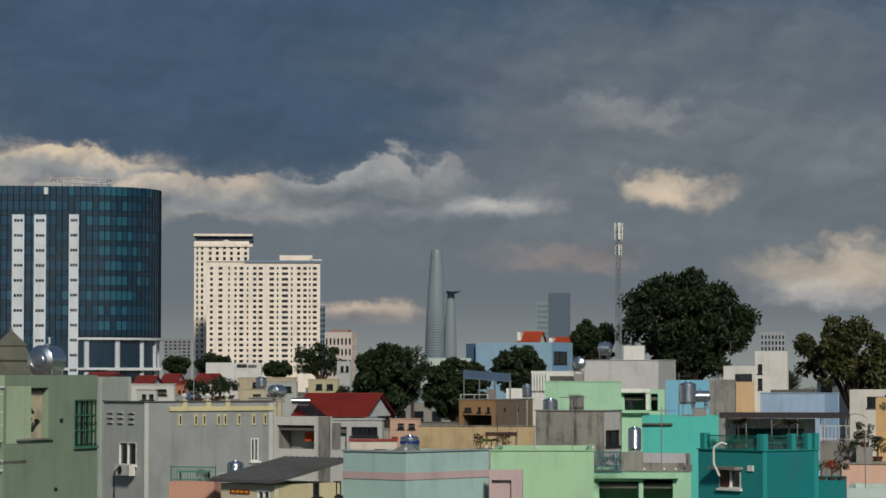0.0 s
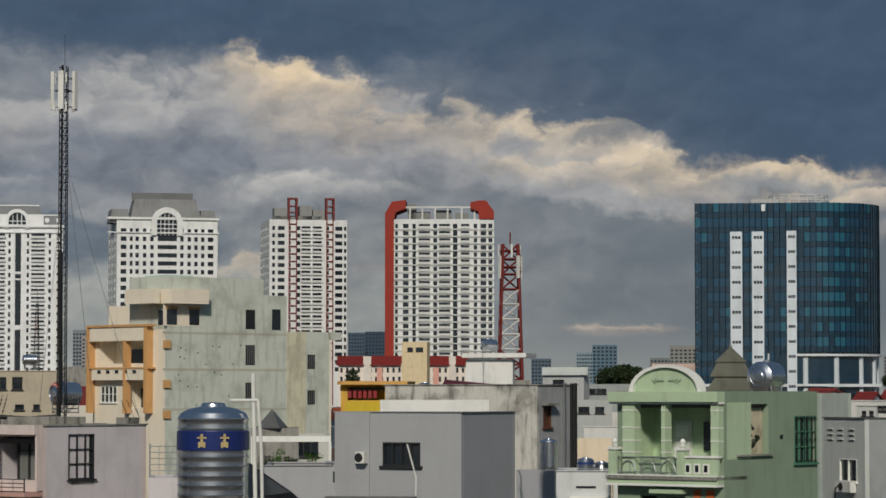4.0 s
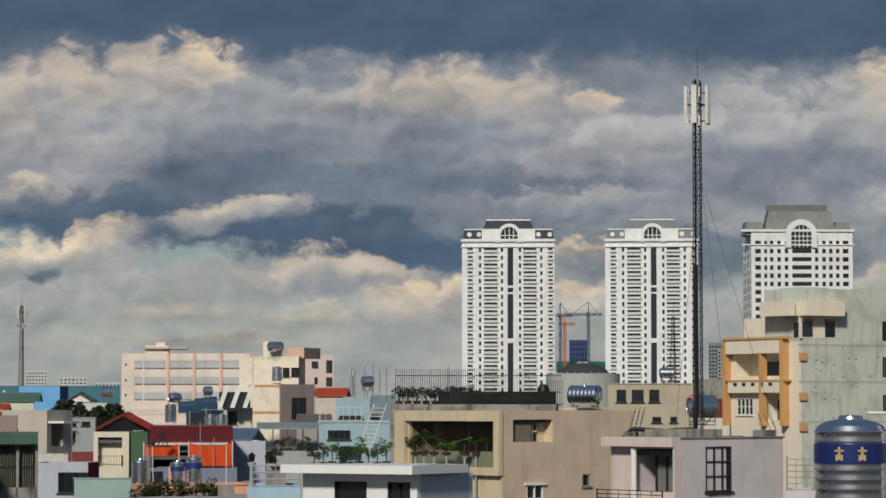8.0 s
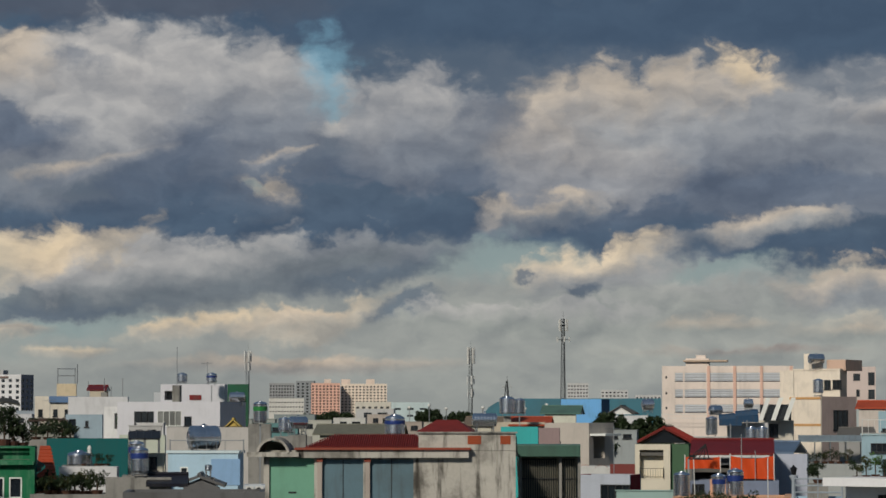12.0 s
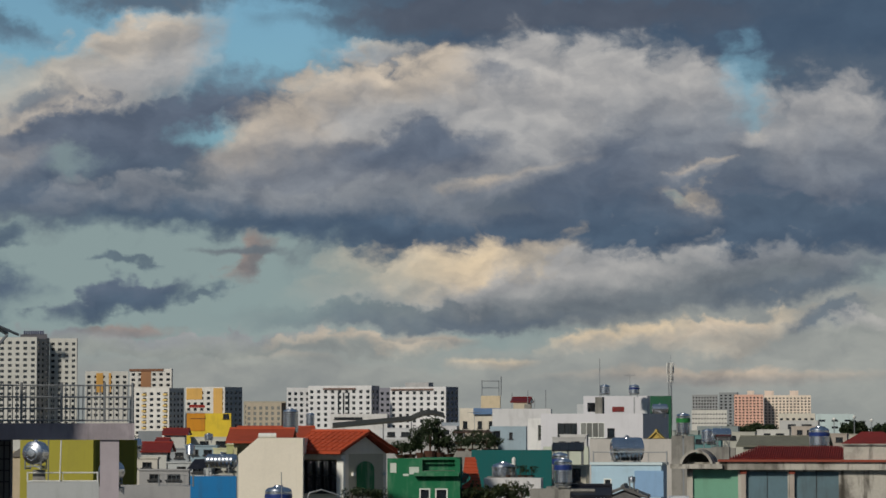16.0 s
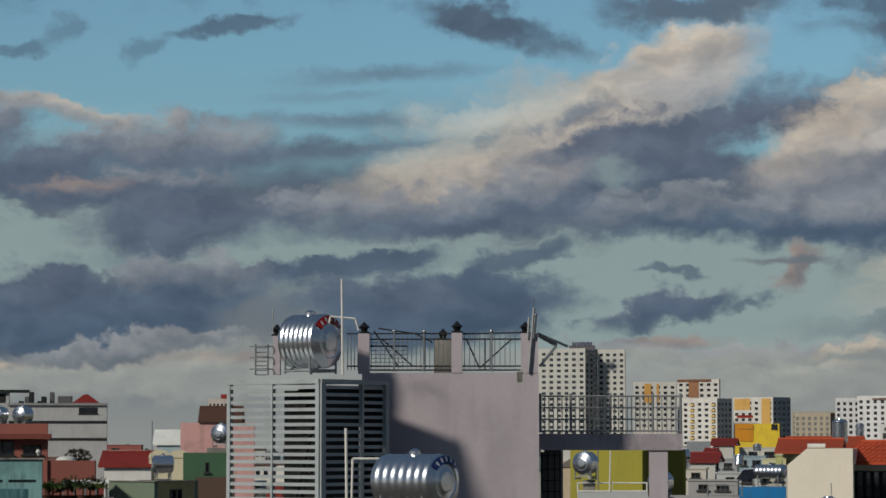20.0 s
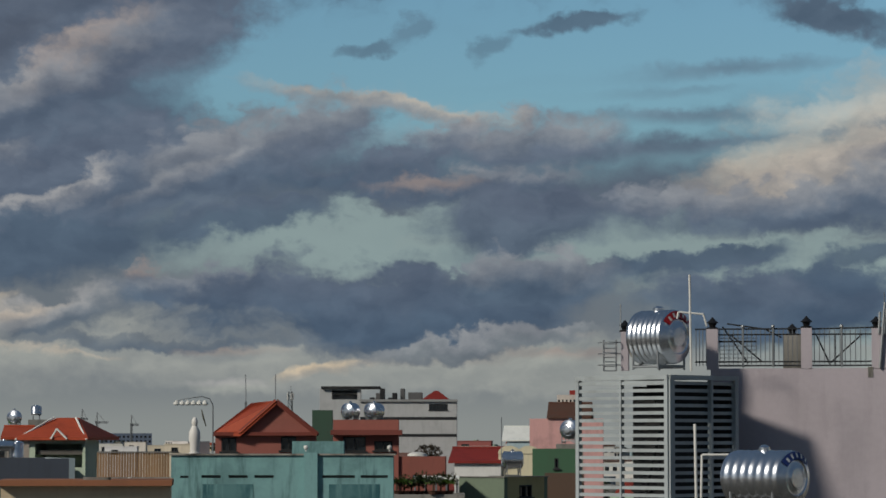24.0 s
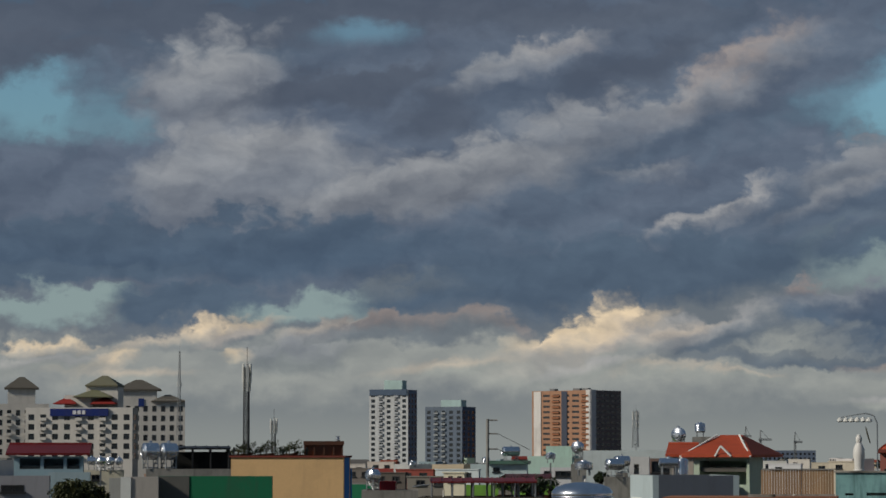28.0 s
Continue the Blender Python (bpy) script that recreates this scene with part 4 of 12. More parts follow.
                    tip = c + side * sg * spread * 0.16 * (1.1 - t) + Vector((0, 0, -0.05 * spread))
                    vs += [tuple(c), tuple(c + Vector((0, 0, -0.02))), tuple(tip), tuple(c + Vector((math.cos(a), math.sin(a), 0)) * spread * 0.05)]
                    fs.append((b, b + 1, b + 2, b + 3))
        part("fronds", (vs, [], fs), material or LEAF3, ob)
    else:
        blobs = [(rng.uniform(-0.35, 0.35) * spread, rng.uniform(-0.35, 0.35) * spread, height * rng.uniform(0.4, 0.85), spread * rng.uniform(0.14, 0.26)) for _ in range(9)]
        part("leaves", leaf_cloud(rng, blobs, leaves, spread * 0.07), material or LEAF, ob)
    return ob
# ---- ground ----
bm = bmesh.new()
n = 64
ring = [bm.verts.new((4900 * math.cos(2 * math.pi * i / n), 4900 * math.sin(2 * math.pi * i / n), 0)) for i in range(n)]
bm.faces.new(ring)
tagged(part("ground", bm, mat("street_ground", (74, 74, 70), 0.95, 0, 0.4, 0.0, scale=8.0)), "grey paved city ground between the houses", "ground", kind="structure")


# ---- towers ----
def unit_pane():
    me = bpy.data.meshes.new("window_pane")
    bm = bmesh.new()
    bm_box(bm, 0, 1, 0, 1, 0, 1)
    bm.to_mesh(me)
    bm.free()
    return me


def facade(lot, face, cols, top, pitch, floors, material, glass, share=0.6, deep=0.35, wide=None, balcony=None, first=0.0, name="window"):
    """A wall of one face with a window opening in every column on every floor; pane by pane behind it.
    cols: (from, to, kind) along the face in metres; kind "b" has a balcony, "s" is one tall strip."""
    lo, hi = (-lot.w, 0.0) if face == "L" else (0.0, lot.dep)
    bottom = top - pitch * floors
    us, zs = {lo + (0.36 if face == "R" else 0), hi}, {0.0, lot.top, min(top, lot.top)}
    for a, b, kind in cols:
        us |= {a, b}
    for k in range(floors):
        zs |= {z for z in (top - pitch * (k + 1), top - pitch * (k + share)) if z > 0.2}

    def solid(u, z):
        for a, b, kind in cols:
            if a < u < b:
                if z > top or z < bottom:
                    return True
                return kind != "s" and ((top - z) / pitch) % 1.0 > share
        return True
    part("wall", grid_wall(sorted(us), sorted(zs), solid, face, deep), material, lot.ob)
    me = unit_pane()
    me.materials.append(glass)
    bal = None
    if balcony:
        bal = bpy.data.meshes.new("balcony")
        b2 = bmesh.new()
        bm_box(b2, 0, 1, 0, 1, 0, 0.12)
        bm_box(b2, 0, 1, 0, 0.08, 0.12, 0.75)
        bm_box(b2, 0, 0.03, 0.08, 1, 0.12, 0.75)
        bm_box(b2, 0.97, 1, 0.08, 1, 0.12, 0.75)
        b2.to_mesh(bal)
        b2.free()
        bal.materials.append(balcony)
    turn = Matrix() if face == "L" else Matrix.Rotation(radians(90), 4, "Z")
    far_bm = bmesh.new() if lot.d > 1350 else None
    for a, b, kind in cols:
        ks = [(top - pitch * floors, top)] if kind == "s" else [(top - pitch * (k + share), top - pitch * k) for k in range(floors)]
        for z0, z1 in ks:
            if z1 < 4:
                continue
            z0 = max(z0, 0.5)
            if face == "L":
                m = Matrix.Translation((a, deep * 0.6, z0))
            else:
                m = Matrix.Translation((-deep * 0.6, a, z0)) @ turn
            if far_bm is not None:
                if face == "L":
                    bm_box(far_bm, a, b, deep * 0.6, deep * 0.6 + 0.08, z0, z1)
                else:
                    bm_box(far_bm, -deep * 0.6 - 0.08, -deep * 0.6, a, b, z0, z1)
            else:
                shared(name, me, lot.ob, m, (b - a, 0.08, z1 - z0))
            if bal and kind == "b":
                m = Matrix.Translation((a - 0.15, -0.9, z0 - 0.15)) if face == "L" else Matrix.Translation((0.9, a - 0.15, z0 - 0.15)) @ turn
                shared("balcony", bal, lot.ob, m, (b - a + 0.3, 0.9, 1.3))
    if far_bm is not None:
        tagged(part("window_panes", far_bm, glass, lot.ob), kind="stuff")


def close_tower(lot, material, roof=ROOFDK, deep=0.35, right=True):
    """The faces that look away, and the roof deck."""
    w, dep, top = lot.w, lot.dep, lot.top
    if right:
        lot.local("wall", (-deep, 0, deep, dep - 0.3, 0, top), material)
    lot.local("wall", (-w, -w + 0.3, deep, dep - 0.3, 0, top), material)
    lot.local("wall", (-w, 0, dep - 0.3, dep, 0, top), material)
    lot.local("roof", (-w + 0.3, -deep, deep, dep - 0.3, top - 1.2, top - 0.9), roof)


def cols_at(lot, face, *spans):
    out = []
    for sp in spans:
        f = lot.u if face == "L" else lot.v
        out.append((f(sp[0]), f(sp[1]), sp[2] if len(sp) > 2 else ""))
    return out


def even_cols(lot, face, n, share=0.5, x0=None, x1=None, kinds=""):
    lo, hi = (-lot.w, 0.0) if face == "L" else (0.0, lot.dep)
    if x0 is not None:
        f = lot.u if face == "L" else lot.v
        lo, hi = f(x0), f(x1)
    step = (hi - lo) / n
    return [(lo + step * (i + 0.5 - share / 2), lo + step * (i + 0.5 + share / 2), kinds[i % len(kinds)] if kinds else "") for i in range(n)]


# blue glass office tower with a rounded end
sheet(0, 668)
T = Lot("office_tower", -38, 165, 165, 331, 700, label="dark blue glass office tower with white strips and rounded end", category="office tower", depth=34)
GLASSB = mat("blue_curtain_glass", (12, 58, 82), 0.14, 0.0, 0.25, 0.0, 0.0, scale=12, bump=0.0, spec=1.0)
GLASSB2 = mat("dark_blue_curtain_glass", (12, 44, 62), 0.16, 0.0, 0.25, 0.0, 0.0, scale=12, bump=0.0, spec=1.0)
GLASSB3 = mat("light_blue_curtain_glass", (24, 84, 104), 0.12, 0.0, 0.2, 0.0, 0.0, scale=12, bump=0.0, spec=1.0)
MULL = mat("dark_mullion", (26, 44, 54), 0.4, 0.4, 0, 0)
rad = (287 - 165) * T.s
rng = random.Random(4)


def curve_pt(k):
    """Along the glass skin: from the far left of the front, round the end to the back."""
    if k < 0:
        return Vector((k, 0, 0)), Vector((0, -1, 0))
    a = k / rad
    return Vector((rad * math.sin(a), rad - rad * math.cos(a), 0)), Vector((math.sin(a), -math.cos(a), 0))


quads = {0: bmesh.new(), 1: bmesh.new(), 2: bmesh.new()}
frames = bmesh.new()
step, fl = 1.5, 26.4 * T.s
length = math.pi * rad
soffit = T.z(603)
k = -T.w
while k < length - 0.1:
    p, nrm = curve_pt(k + 0.05)
    q, _ = curve_pt(min(length, k + step - 0.05))
    zz = T.top
    col = int((k + T.w) / step)
    while zz > 1:
        for lo, hi, tone in ((0.0, 0.62, 0), (0.62, 1.0, 1)):
            z1, z0 = zz - fl * lo - 0.04, zz - fl * hi + 0.04
            if k > -8 and z0 < soffit:
                continue
            kind = tone
            if tone == 0 and rng.random() < 0.16:
                kind = 2
            if tone == 0 and rng.random() < 0.2:
                kind = 1
            # lighter panes at the bend paint the bright streak of reflected sky
            if 0 < k < 8 and tone == 0 and rng.random() < 0.75:
                kind = 2
            b = quads[kind]
            wob = nrm * rng.uniform(-0.02, 0.02)
            vs = [b.verts.new(v) for v in (p + wob + Vector((0, 0, z0)), q + Vector((0, 0, z0)), q + wob + Vector((0, 0, z1)), p + Vector((0, 0, z1)))]
            b.faces.new(vs)
        zz -= fl
    pp, nn = curve_pt(k)
    z_lo = soffit if k > -8 else 0
    bm_tube(frames, pp + nn * 0.06 + Vector((0, 0, z_lo)), pp + nn * 0.06 + Vector((0, 0, T.top)), 0.09, 4)
    k += step
for i, m_ in enumerate((GLASSB, GLASSB2, GLASSB3)):
    tagged(part("curtain_wall", quads[i], m_, T.ob), kind="stuff")
part("mullions", frames, MULL, T.ob)
bm = bmesh.new()
out = [curve_pt(-T.w + (T.w + length) * i / 80)[0] for i in range(81)]
inner = [v.lerp(Vector((-6, rad, 0)), 0.03) for v in out]
for ring_, z0, z1 in ((inner, 0.0, T.top - 0.3),):
    lo = [bm.verts.new((v.x, v.y, z0)) for v in ring_]
    hi = [bm.verts.new((v.x, v.y, z1)) for v in ring_]
    far_ = [(-T.w + 1, 2 * rad - 1)]
    lo.append(bm.verts.new((-T.w + 1, 2 * rad - 1, z0)))
    hi.append(bm.verts.new((-T.w + 1, 2 * rad - 1, z1)))
    for i in range(len(lo)):
        j = (i + 1) % len(lo)
        bm.faces.new((lo[i], lo[j], hi[j], hi[i]))
    bm.faces.new(hi)
part("core", bm, GLASSB2, T.ob)
for x0, x1, top_y in ((24, 45, 382), (62, 83, 382), (123, 140, 381)):
    strip = T.box("window_strip", "L", x0, top_y, x1, 664, 0.35, 0.2, far_paint(205, 214, 220), "white window strip")
    me = unit_pane()
    me.materials.append(GLASSD)
    for i in range(11):
        y = top_y + 8 + 26.4 * i
        for j in range(3):
            xx = x0 + (x1 - x0) * (0.16 + 0.25 * j)
            shared("window", me, strip, Matrix.Translation((T.u(xx), -0.38, T.z(y + 5))), ((x1 - x0) * 0.2 * T.s, 0.1, 5 * T.s))
T.local("ledge", (-T.w - 0.1, rad, -0.25, 0.15, T.z(656), T.z(651)), far_paint(200, 206, 208), "white ledge")
bm = bmesh.new()
bm_lathe(bm, [(rad + 0.6, T.z(602)), (rad + 0.6, T.z(598)), (rad - 2, T.z(598)), (rad - 2, T.z(602))], 48, Matrix.Translation((0, rad, 0)))
part("soffit_ring", bm, far_paint(206, 212, 214), T.ob)
bm = bmesh.new()
bm_lathe(bm, [(rad + 0.8, T.z(655)), (rad + 0.8, T.z(651)), (rad - 2, T.z(651)), (rad - 2, T.z(655))], 48, Matrix.Translation((0, rad, 0)))
part("canopy_ring", bm, far_paint(206, 212, 214), T.ob)
for a in (-5, 22, 48, 70, 95):
    bm = bmesh.new()
    bm_tube(bm, (rad * 0.95 * math.sin(radians(a)), rad - rad * 0.95 * math.cos(radians(a)), 0), (rad * 0.95 * math.sin(radians(a)), rad - rad * 0.95 * math.cos(radians(a)), T.z(600)), 0.75, 10)
    part("column", bm, far_paint(196, 204, 208), T.ob, "round white column")
bm = bmesh.new()
for i in range(40):
    a, b = 2 * math.pi * i / 40, 2 * math.pi * (i + 1) / 40
    for z in (T.z(321), T.z(312)):
        bm_tube(bm, (-3 + 7.4 * math.cos(a), rad + 7.4 * math.sin(a), z), (-3 + 7.4 * math.cos(b), rad + 7.4 * math.sin(b), z), 0.15, 5)
    if i % 2 == 0:
        bm_tube(bm, (-3 + 7.4 * math.cos(a), rad + 7.4 * math.sin(a), T.top - 0.3), (-3 + 7.4 * math.cos(a), rad + 7.4 * math.sin(a), T.z(312)), 0.1, 5)
part("roof_ring", bm, far_paint(200, 200, 196), T.ob, "pale metal ring on the roof")
T.local("roof_hut", (T.u(60), T.u(110), 8, 16, T.top - 0.3, T.z(321)), far_paint(170, 172, 170))
T.box("sign_box", "L", 79, 334, 86, 346, 0.3, 0.0, far_paint(215, 220, 222))

# cream apartment block in the low sun
CREAM = far_paint(238, 228, 214)
C2 = Lot("apartment_block", 343, 440, 440, 427, 1680, label="cream apartment tower with a navy mansard roof", category="apartment block", depth=30)
facade(C2, "L", cols_at(C2, "L", (347, 350), (355, 359)) + even_cols(C2, "L", 6, 0.4, 365, 440), C2.top - 3, 9.7 * C2.s, 22, CREAM, GLASSD)
close_tower(C2, CREAM)
C2.local("mansard", (C2.u(346), C2.u(448), 2, 20, C2.top, C2.z(418)), far_paint(60, 72, 92), "navy mansard roof")
C2.local("cornice", (C2.u(342), C2.u(446), -1, 22, C2.z(418), C2.z(414)), CREAM)
C2.local("cornice", (C2.u(342), C2.u(446), -1, 0, C2.z(437), C2.z(432)), CREAM)
bm = bmesh.new()
v = [bm.verts.new((C2.u(x), -0.6, C2.z(y))) for x, y in ((372, 437), (400, 424), (428, 437))] + [bm.verts.new((C2.u(x), 1.5, C2.z(y))) for x, y in ((372, 437), (400, 424), (428, 437))]
for f in ((0, 1, 2), (5, 4, 3), (0, 3, 4, 1), (1, 4, 5, 2), (2, 5, 3, 0)):
    bm.faces.new([v[i] for i in f])
part("pediment", bm, CREAM, C2.ob)
C1 = Lot("apartment_block", 365, 566, 566, 462, 1600, label="broad cream apartment block with many small windows", category="apartment block", depth=26)
facade(C1, "L", cols_at(C1, "L", (371, 376), (386, 393), (403, 406), (414, 418), (423, 430), (436, 439), (447, 453), (457, 464), (476, 484), (489, 492), (498, 509), (514, 517), (525, 531), (536, 542), (546, 549), (553, 560)), C1.top - 3.4, 9.7 * C1.s, 20, CREAM, GLASSD, 0.5)
close_tower(C1, CREAM)
for x0, x1, y in ((363, 432, 464), (432, 494, 462), (494, 552, 453), (548, 569, 460)):
    C1.local("gable_parapet", (C1.u(x0), C1.u(x1), -0.8, 6, C1.top, C1.z(y - 1)), CREAM)
C1.local("blue_cap", (C1.u(432), C1.u(569), -1.0, -0.82, C1.z(465), C1.z(461)), far_paint(120, 140, 160))
D1 = Lot("apartment_block", 565, 575, 575, 541, 2100, label="narrow blue-grey tower behind the cream block", category="tower", depth=20)
facade(D1, "L", even_cols(D1, "L", 2, 0.7), D1.top - 2, 4, 22, far_paint(96, 116, 130), GLASSD)
close_tower(D1, far_paint(96, 116, 130))
# far tapering landmark tower and twin towers
# distance haze is mixed into both of these glass colours
FARG = mat("hazy_glass", (126, 138, 144), 0.3, 0, 0.2, 0.0, 0.0, scale=60, bump=0, spec=0.6)
FARG2 = mat("hazy_dark_glass", (84, 100, 116), 0.3, 0, 0.2, 0.0, 0.0, scale=60, bump=0, spec=0.6)
L1 = Lot("landmark_tower", 749, 806, 806, 443, 4500, label="tapering glass landmark tower far in the haze", category="skyscraper", depth=45)
bm = bmesh.new()
SHAFTS = (((752, 787, 668), (752, 787, 610), (754, 786.5, 560), (757, 785.5, 510), (760, 784, 470), (762, 782, 447), (763, 781, 441)), ((785, 809, 668), (786, 808, 600), (788.5, 806, 550), (792, 804, 512)))
for xs in SHAFTS:
    rows = []
    for x0, x1, y in xs:
        z = max(0, L1.z(y)) if y < 668 else 0
        a, b = L1.u(x0), L1.u(x1)
        rows.append([bm.verts.new(((a + b) / 2 + (b - a) / 2 * math.cos(t), 22 + (b - a) / 2 * 0.8 * math.sin(t), z)) for t in (2 * math.pi * i / 20 for i in range(20))])
    for p, q in zip(rows, rows[1:]):
        for i in range(20):
            bm.faces.new((p[i], p[(i + 1) % 20], q[(i + 1) % 20], q[i]))
    bm.faces.new(rows[-1])
part("shaft", bm, FARG, L1.ob, smooth=True)
bm = bmesh.new()
for i in range(42):
    y = 450 + i * 4.6
    k = min(1, (y - 443) / 165)
    x0, x1 = 763 - 11 * k ** 0.8, 781 + 6 * k ** 0.8
    a, b = L1.u(x0), L1.u(x1)
    pts = [Vector(((a + b) / 2 + (b - a) / 2 * 1.01 * math.cos(t), 22 + (b - a) / 2 * 0.82 * math.sin(t), L1.z(y))) for t in (math.pi + math.pi * j / 10 for j in range(11))]
    for p, q in zip(pts, pts[1:]):
        bm_tube(bm, p, q, 0.5, 4)
part("floor_lines", bm, FARG2, L1.ob)
bm = bmesh.new()
bm_lathe(bm, [(4, -3), (12, 0), (12, 1.5), (0, 1.5)], 20, Matrix.Translation((L1.u(803), 12, L1.z(516))))
bm_box(bm, L1.u(788), L1.u(800), 10, 16, L1.z(519), L1.z(516))
part("helipad", bm, FARG2, L1.ob, "round helipad deck")
for x0, x1, y, m_ in ((951, 971, 534, FARG), (971, 1010, 518, FARG2)):
    L2 = Lot("far_tower", x0, x1, x1, y, 3600, label="hazy blue-grey office tower on the skyline", category="tower", depth=30, group="skyline towers")
    facade(L2, "L", even_cols(L2, "L", 5, 0.6), L2.top - 4, 7, 16, m_, FARG2, 0.5, 0.6)
    close_tower(L2, m_)
L3 = Lot("far_tower", 1345, 1388, 1388, 588, 2400, label="pale hazy office block behind the trees", category="tower", depth=20, group="skyline towers")
facade(L3, "L", even_cols(L3, "L", 7, 0.5), L3.top - 3, 5, 8, far_paint(150, 156, 160), GLASSD)
close_tower(L3, far_paint(150, 156, 160))
L4 = Lot("apartment_block", 574, 622, 632, 588, 900, 20, label="pinkish white hospital-like block with a stepped roof", category="apartment block")
facade(L4, "L", even_cols(L4, "L", 7, 0.5), L4.top - 2, 3.4, 6, far_paint(206, 196, 188), GLASSD)
facade(L4, "R", even_cols(L4, "R", 3, 0.5), L4.top - 2, 3.4, 6, far_paint(206, 196, 188), GLASSD)
close_tower(L4, far_paint(206, 196, 188), right=False)
L4.local("roof_hut", (L4.u(580), L4.u(612), 2, 5, L4.top - 1, L4.z(583)), far_paint(160, 130, 120))

# red-edged and red-framed white towers
sheet(1438.1, 700)
WT = far_paint(216, 218, 216)
REDF = far_paint(148, 52, 40)
MAROON = far_paint(118, 54, 52)
SILL = far_paint(202, 204, 200)
R1 = Lot("apartment_tower", 864, 1044, 1044, 390, 1180, label="white apartment tower with a brick-red edge and roof frame", category="apartment tower", depth=24)
facade(R1, "L", cols_at(R1, "L", (868, 873, ""), (882, 892, ""), (899, 905, "s"), (910, 930, "b"), (936, 943, ""), (946, 966, "b"), (971, 979, "s"), (985, 1000, "b"), (1008, 1014, ""), (1020, 1030, ""), (1034, 1041, "")), R1.top - 2, 12.7 * R1.s, 20, WT, GLASSD, 0.62, balcony=SILL)
close_tower(R1, WT)
for f_ in range(20):
    z = R1.top - 2 - f_ * 12.7 * R1.s
    R1.local("floor_band", (-R1.w, 0.1, -0.5, -0.05, z - 8.6 * R1.s - 0.5, z - 8.6 * R1.s), SILL)
bm = bmesh.new()
pts = [(850, 720), (850, 380), (862, 359), (887, 356), (887, 371), (869, 378), (866, 390), (866, 720)]
lo = [bm.verts.new((R1.u(x), -0.6, max(0, R1.z(y)) if y < 720 else 0)) for x, y in pts]
hi = [bm.verts.new((R1.u(x), 20, max(0, R1.z(y)) if y < 720 else 0)) for x, y in pts]
bm.faces.new(lo)
bm.faces.new(hi[::-1])
for i in range(len(pts)):
    j = (i + 1) % len(pts)
    bm.faces.new((lo[j], lo[i], hi[i], hi[j]))
part("red_wall", bm, REDF, R1.ob, "brick-red end wall that turns over the roof")
bm = bmesh.new()
pts = [(1002, 371), (1002, 360), (1016, 357), (1030, 357), (1044, 376), (1044, 390), (1018, 390), (1016, 376)]
lo = [bm.verts.new((R1.u(x), -0.6, R1.z(y))) for x, y in pts]
hi = [bm.verts.new((R1.u(x), 20, R1.z(y))) for x, y in pts]
bm.faces.new(lo)
bm.faces.new(hi[::-1])
for i in range(len(pts)):
    j = (i + 1) % len(pts)
    bm.faces.new((lo[j], lo[i], hi[i], hi[j]))
part("red_crown", bm, REDF, R1.ob)
R1.local("roof_beam", (R1.u(880), R1.u(1030), 1, 2, R1.z(370), R1.z(367)), SILL)
for x in (893, 915, 938, 960, 985, 1008):
    R1.local("roof_post", (R1.u(x), R1.u(x + 3), 1, 2, R1.top - 1, R1.z(370)), SILL)
for x0, x1, y in ((896, 930, 376), (940, 968, 373), (975, 998, 378), (890, 905, 362)):
    R1.local("roof_plant", (R1.u(x0), R1.u(x1), 4, 10, R1.top - 1, R1.z(y)), far_paint(130, 132, 130))

W1 = Lot("apartment_tower", 629, 645, 784, 391, 1290, 82, label="white apartment tower with maroon frames on its front", category="apartment tower")
facade(W1, "R", cols_at(W1, "R", (650, 655), (660, 672), (680, 683), (694, 700, ""), (702, 718, "b"), (722, 738, "b"), (748, 751), (762, 775), (778, 782)), W1.top - 3, 13.2 * W1.s, 20, WT, GLASSD, 0.55, balcony=SILL)
facade(W1, "L", even_cols(W1, "L", 4, 0.4), W1.top - 3, 13.2 * W1.s, 20, WT, GLASSD, 0.45)
close_tower(W1, WT, right=False)
for x in (679, 692, 746, 757):
    W1.box("maroon_mullion", "R", x, 388, x + 1.6, 720, 0.7, -0.1, MAROON)
for i in range(19):
    for x0, x1 in ((679, 693.6), (746, 758.6)):
        W1.box("maroon_rung", "R", x0, 398 + 13.2 * i, x1, 399.6 + 13.2 * i, 0.68, -0.12, MAROON)
for x0, x1 in ((678, 695), (745, 761)):
    for y0, y1 in ((352, 355), (366, 368), (377, 379)):
        W1.box("maroon_frame", "R", x0, y0, x1, y1, 0.7, 3, MAROON)
    for xx in (x0, x1 - 3):
        W1.box("maroon_frame", "R", xx, 352, xx + 3, 391, 0.69, 2.9, MAROON)
for x0, x1, y in ((655, 678, 370), (700, 722, 366), (724, 744, 372), (656, 740, 384)):
    W1.box("roof_plant", "R", x0, y, x1, 395, -2, 9, far_paint(140, 142, 140))


# white towers with an arched crown
def arch_tower(dx, d, roof, x1=608.0):
    sheet(2017.3 - dx, 712)
    t = Lot("apartment_tower", 443, 607, 607, 415, d, label="white apartment tower with an arched crown and slate mansards", category="apartment tower", group="arched white towers", depth=26)
    wm = far_paint(226, 228, 228)
    facade(t, "L", cols_at(t, "L", (453, 462, "b"), (473, 477), (482, 506, "b"), (512, 516), (524, 534, "s"), (544, 548), (552, 575, "b"), (582, 586), (596, 604, "b")), t.z(431), 13.85 * t.s, 21, wm, GLASSD, 0.55, balcony=far_paint(206, 208, 206))
    close_tower(t, wm)
    t.box("strip_rung", "L", 524, 498, 534, 502, 0.1, 0.3, wm)
    t.box("strip_rung", "L", 524, 510, 534, 513, 0.1, 0.3, wm)
    t.box("strip_rung", "L", 524, 592, 534, 600, 0.1, 0.3, wm)
    for x in (466, 520, 537, 590):
        t.box("pilaster", "L", x, 420, x + 2.5, 700, 0.35, -0.01, wm)
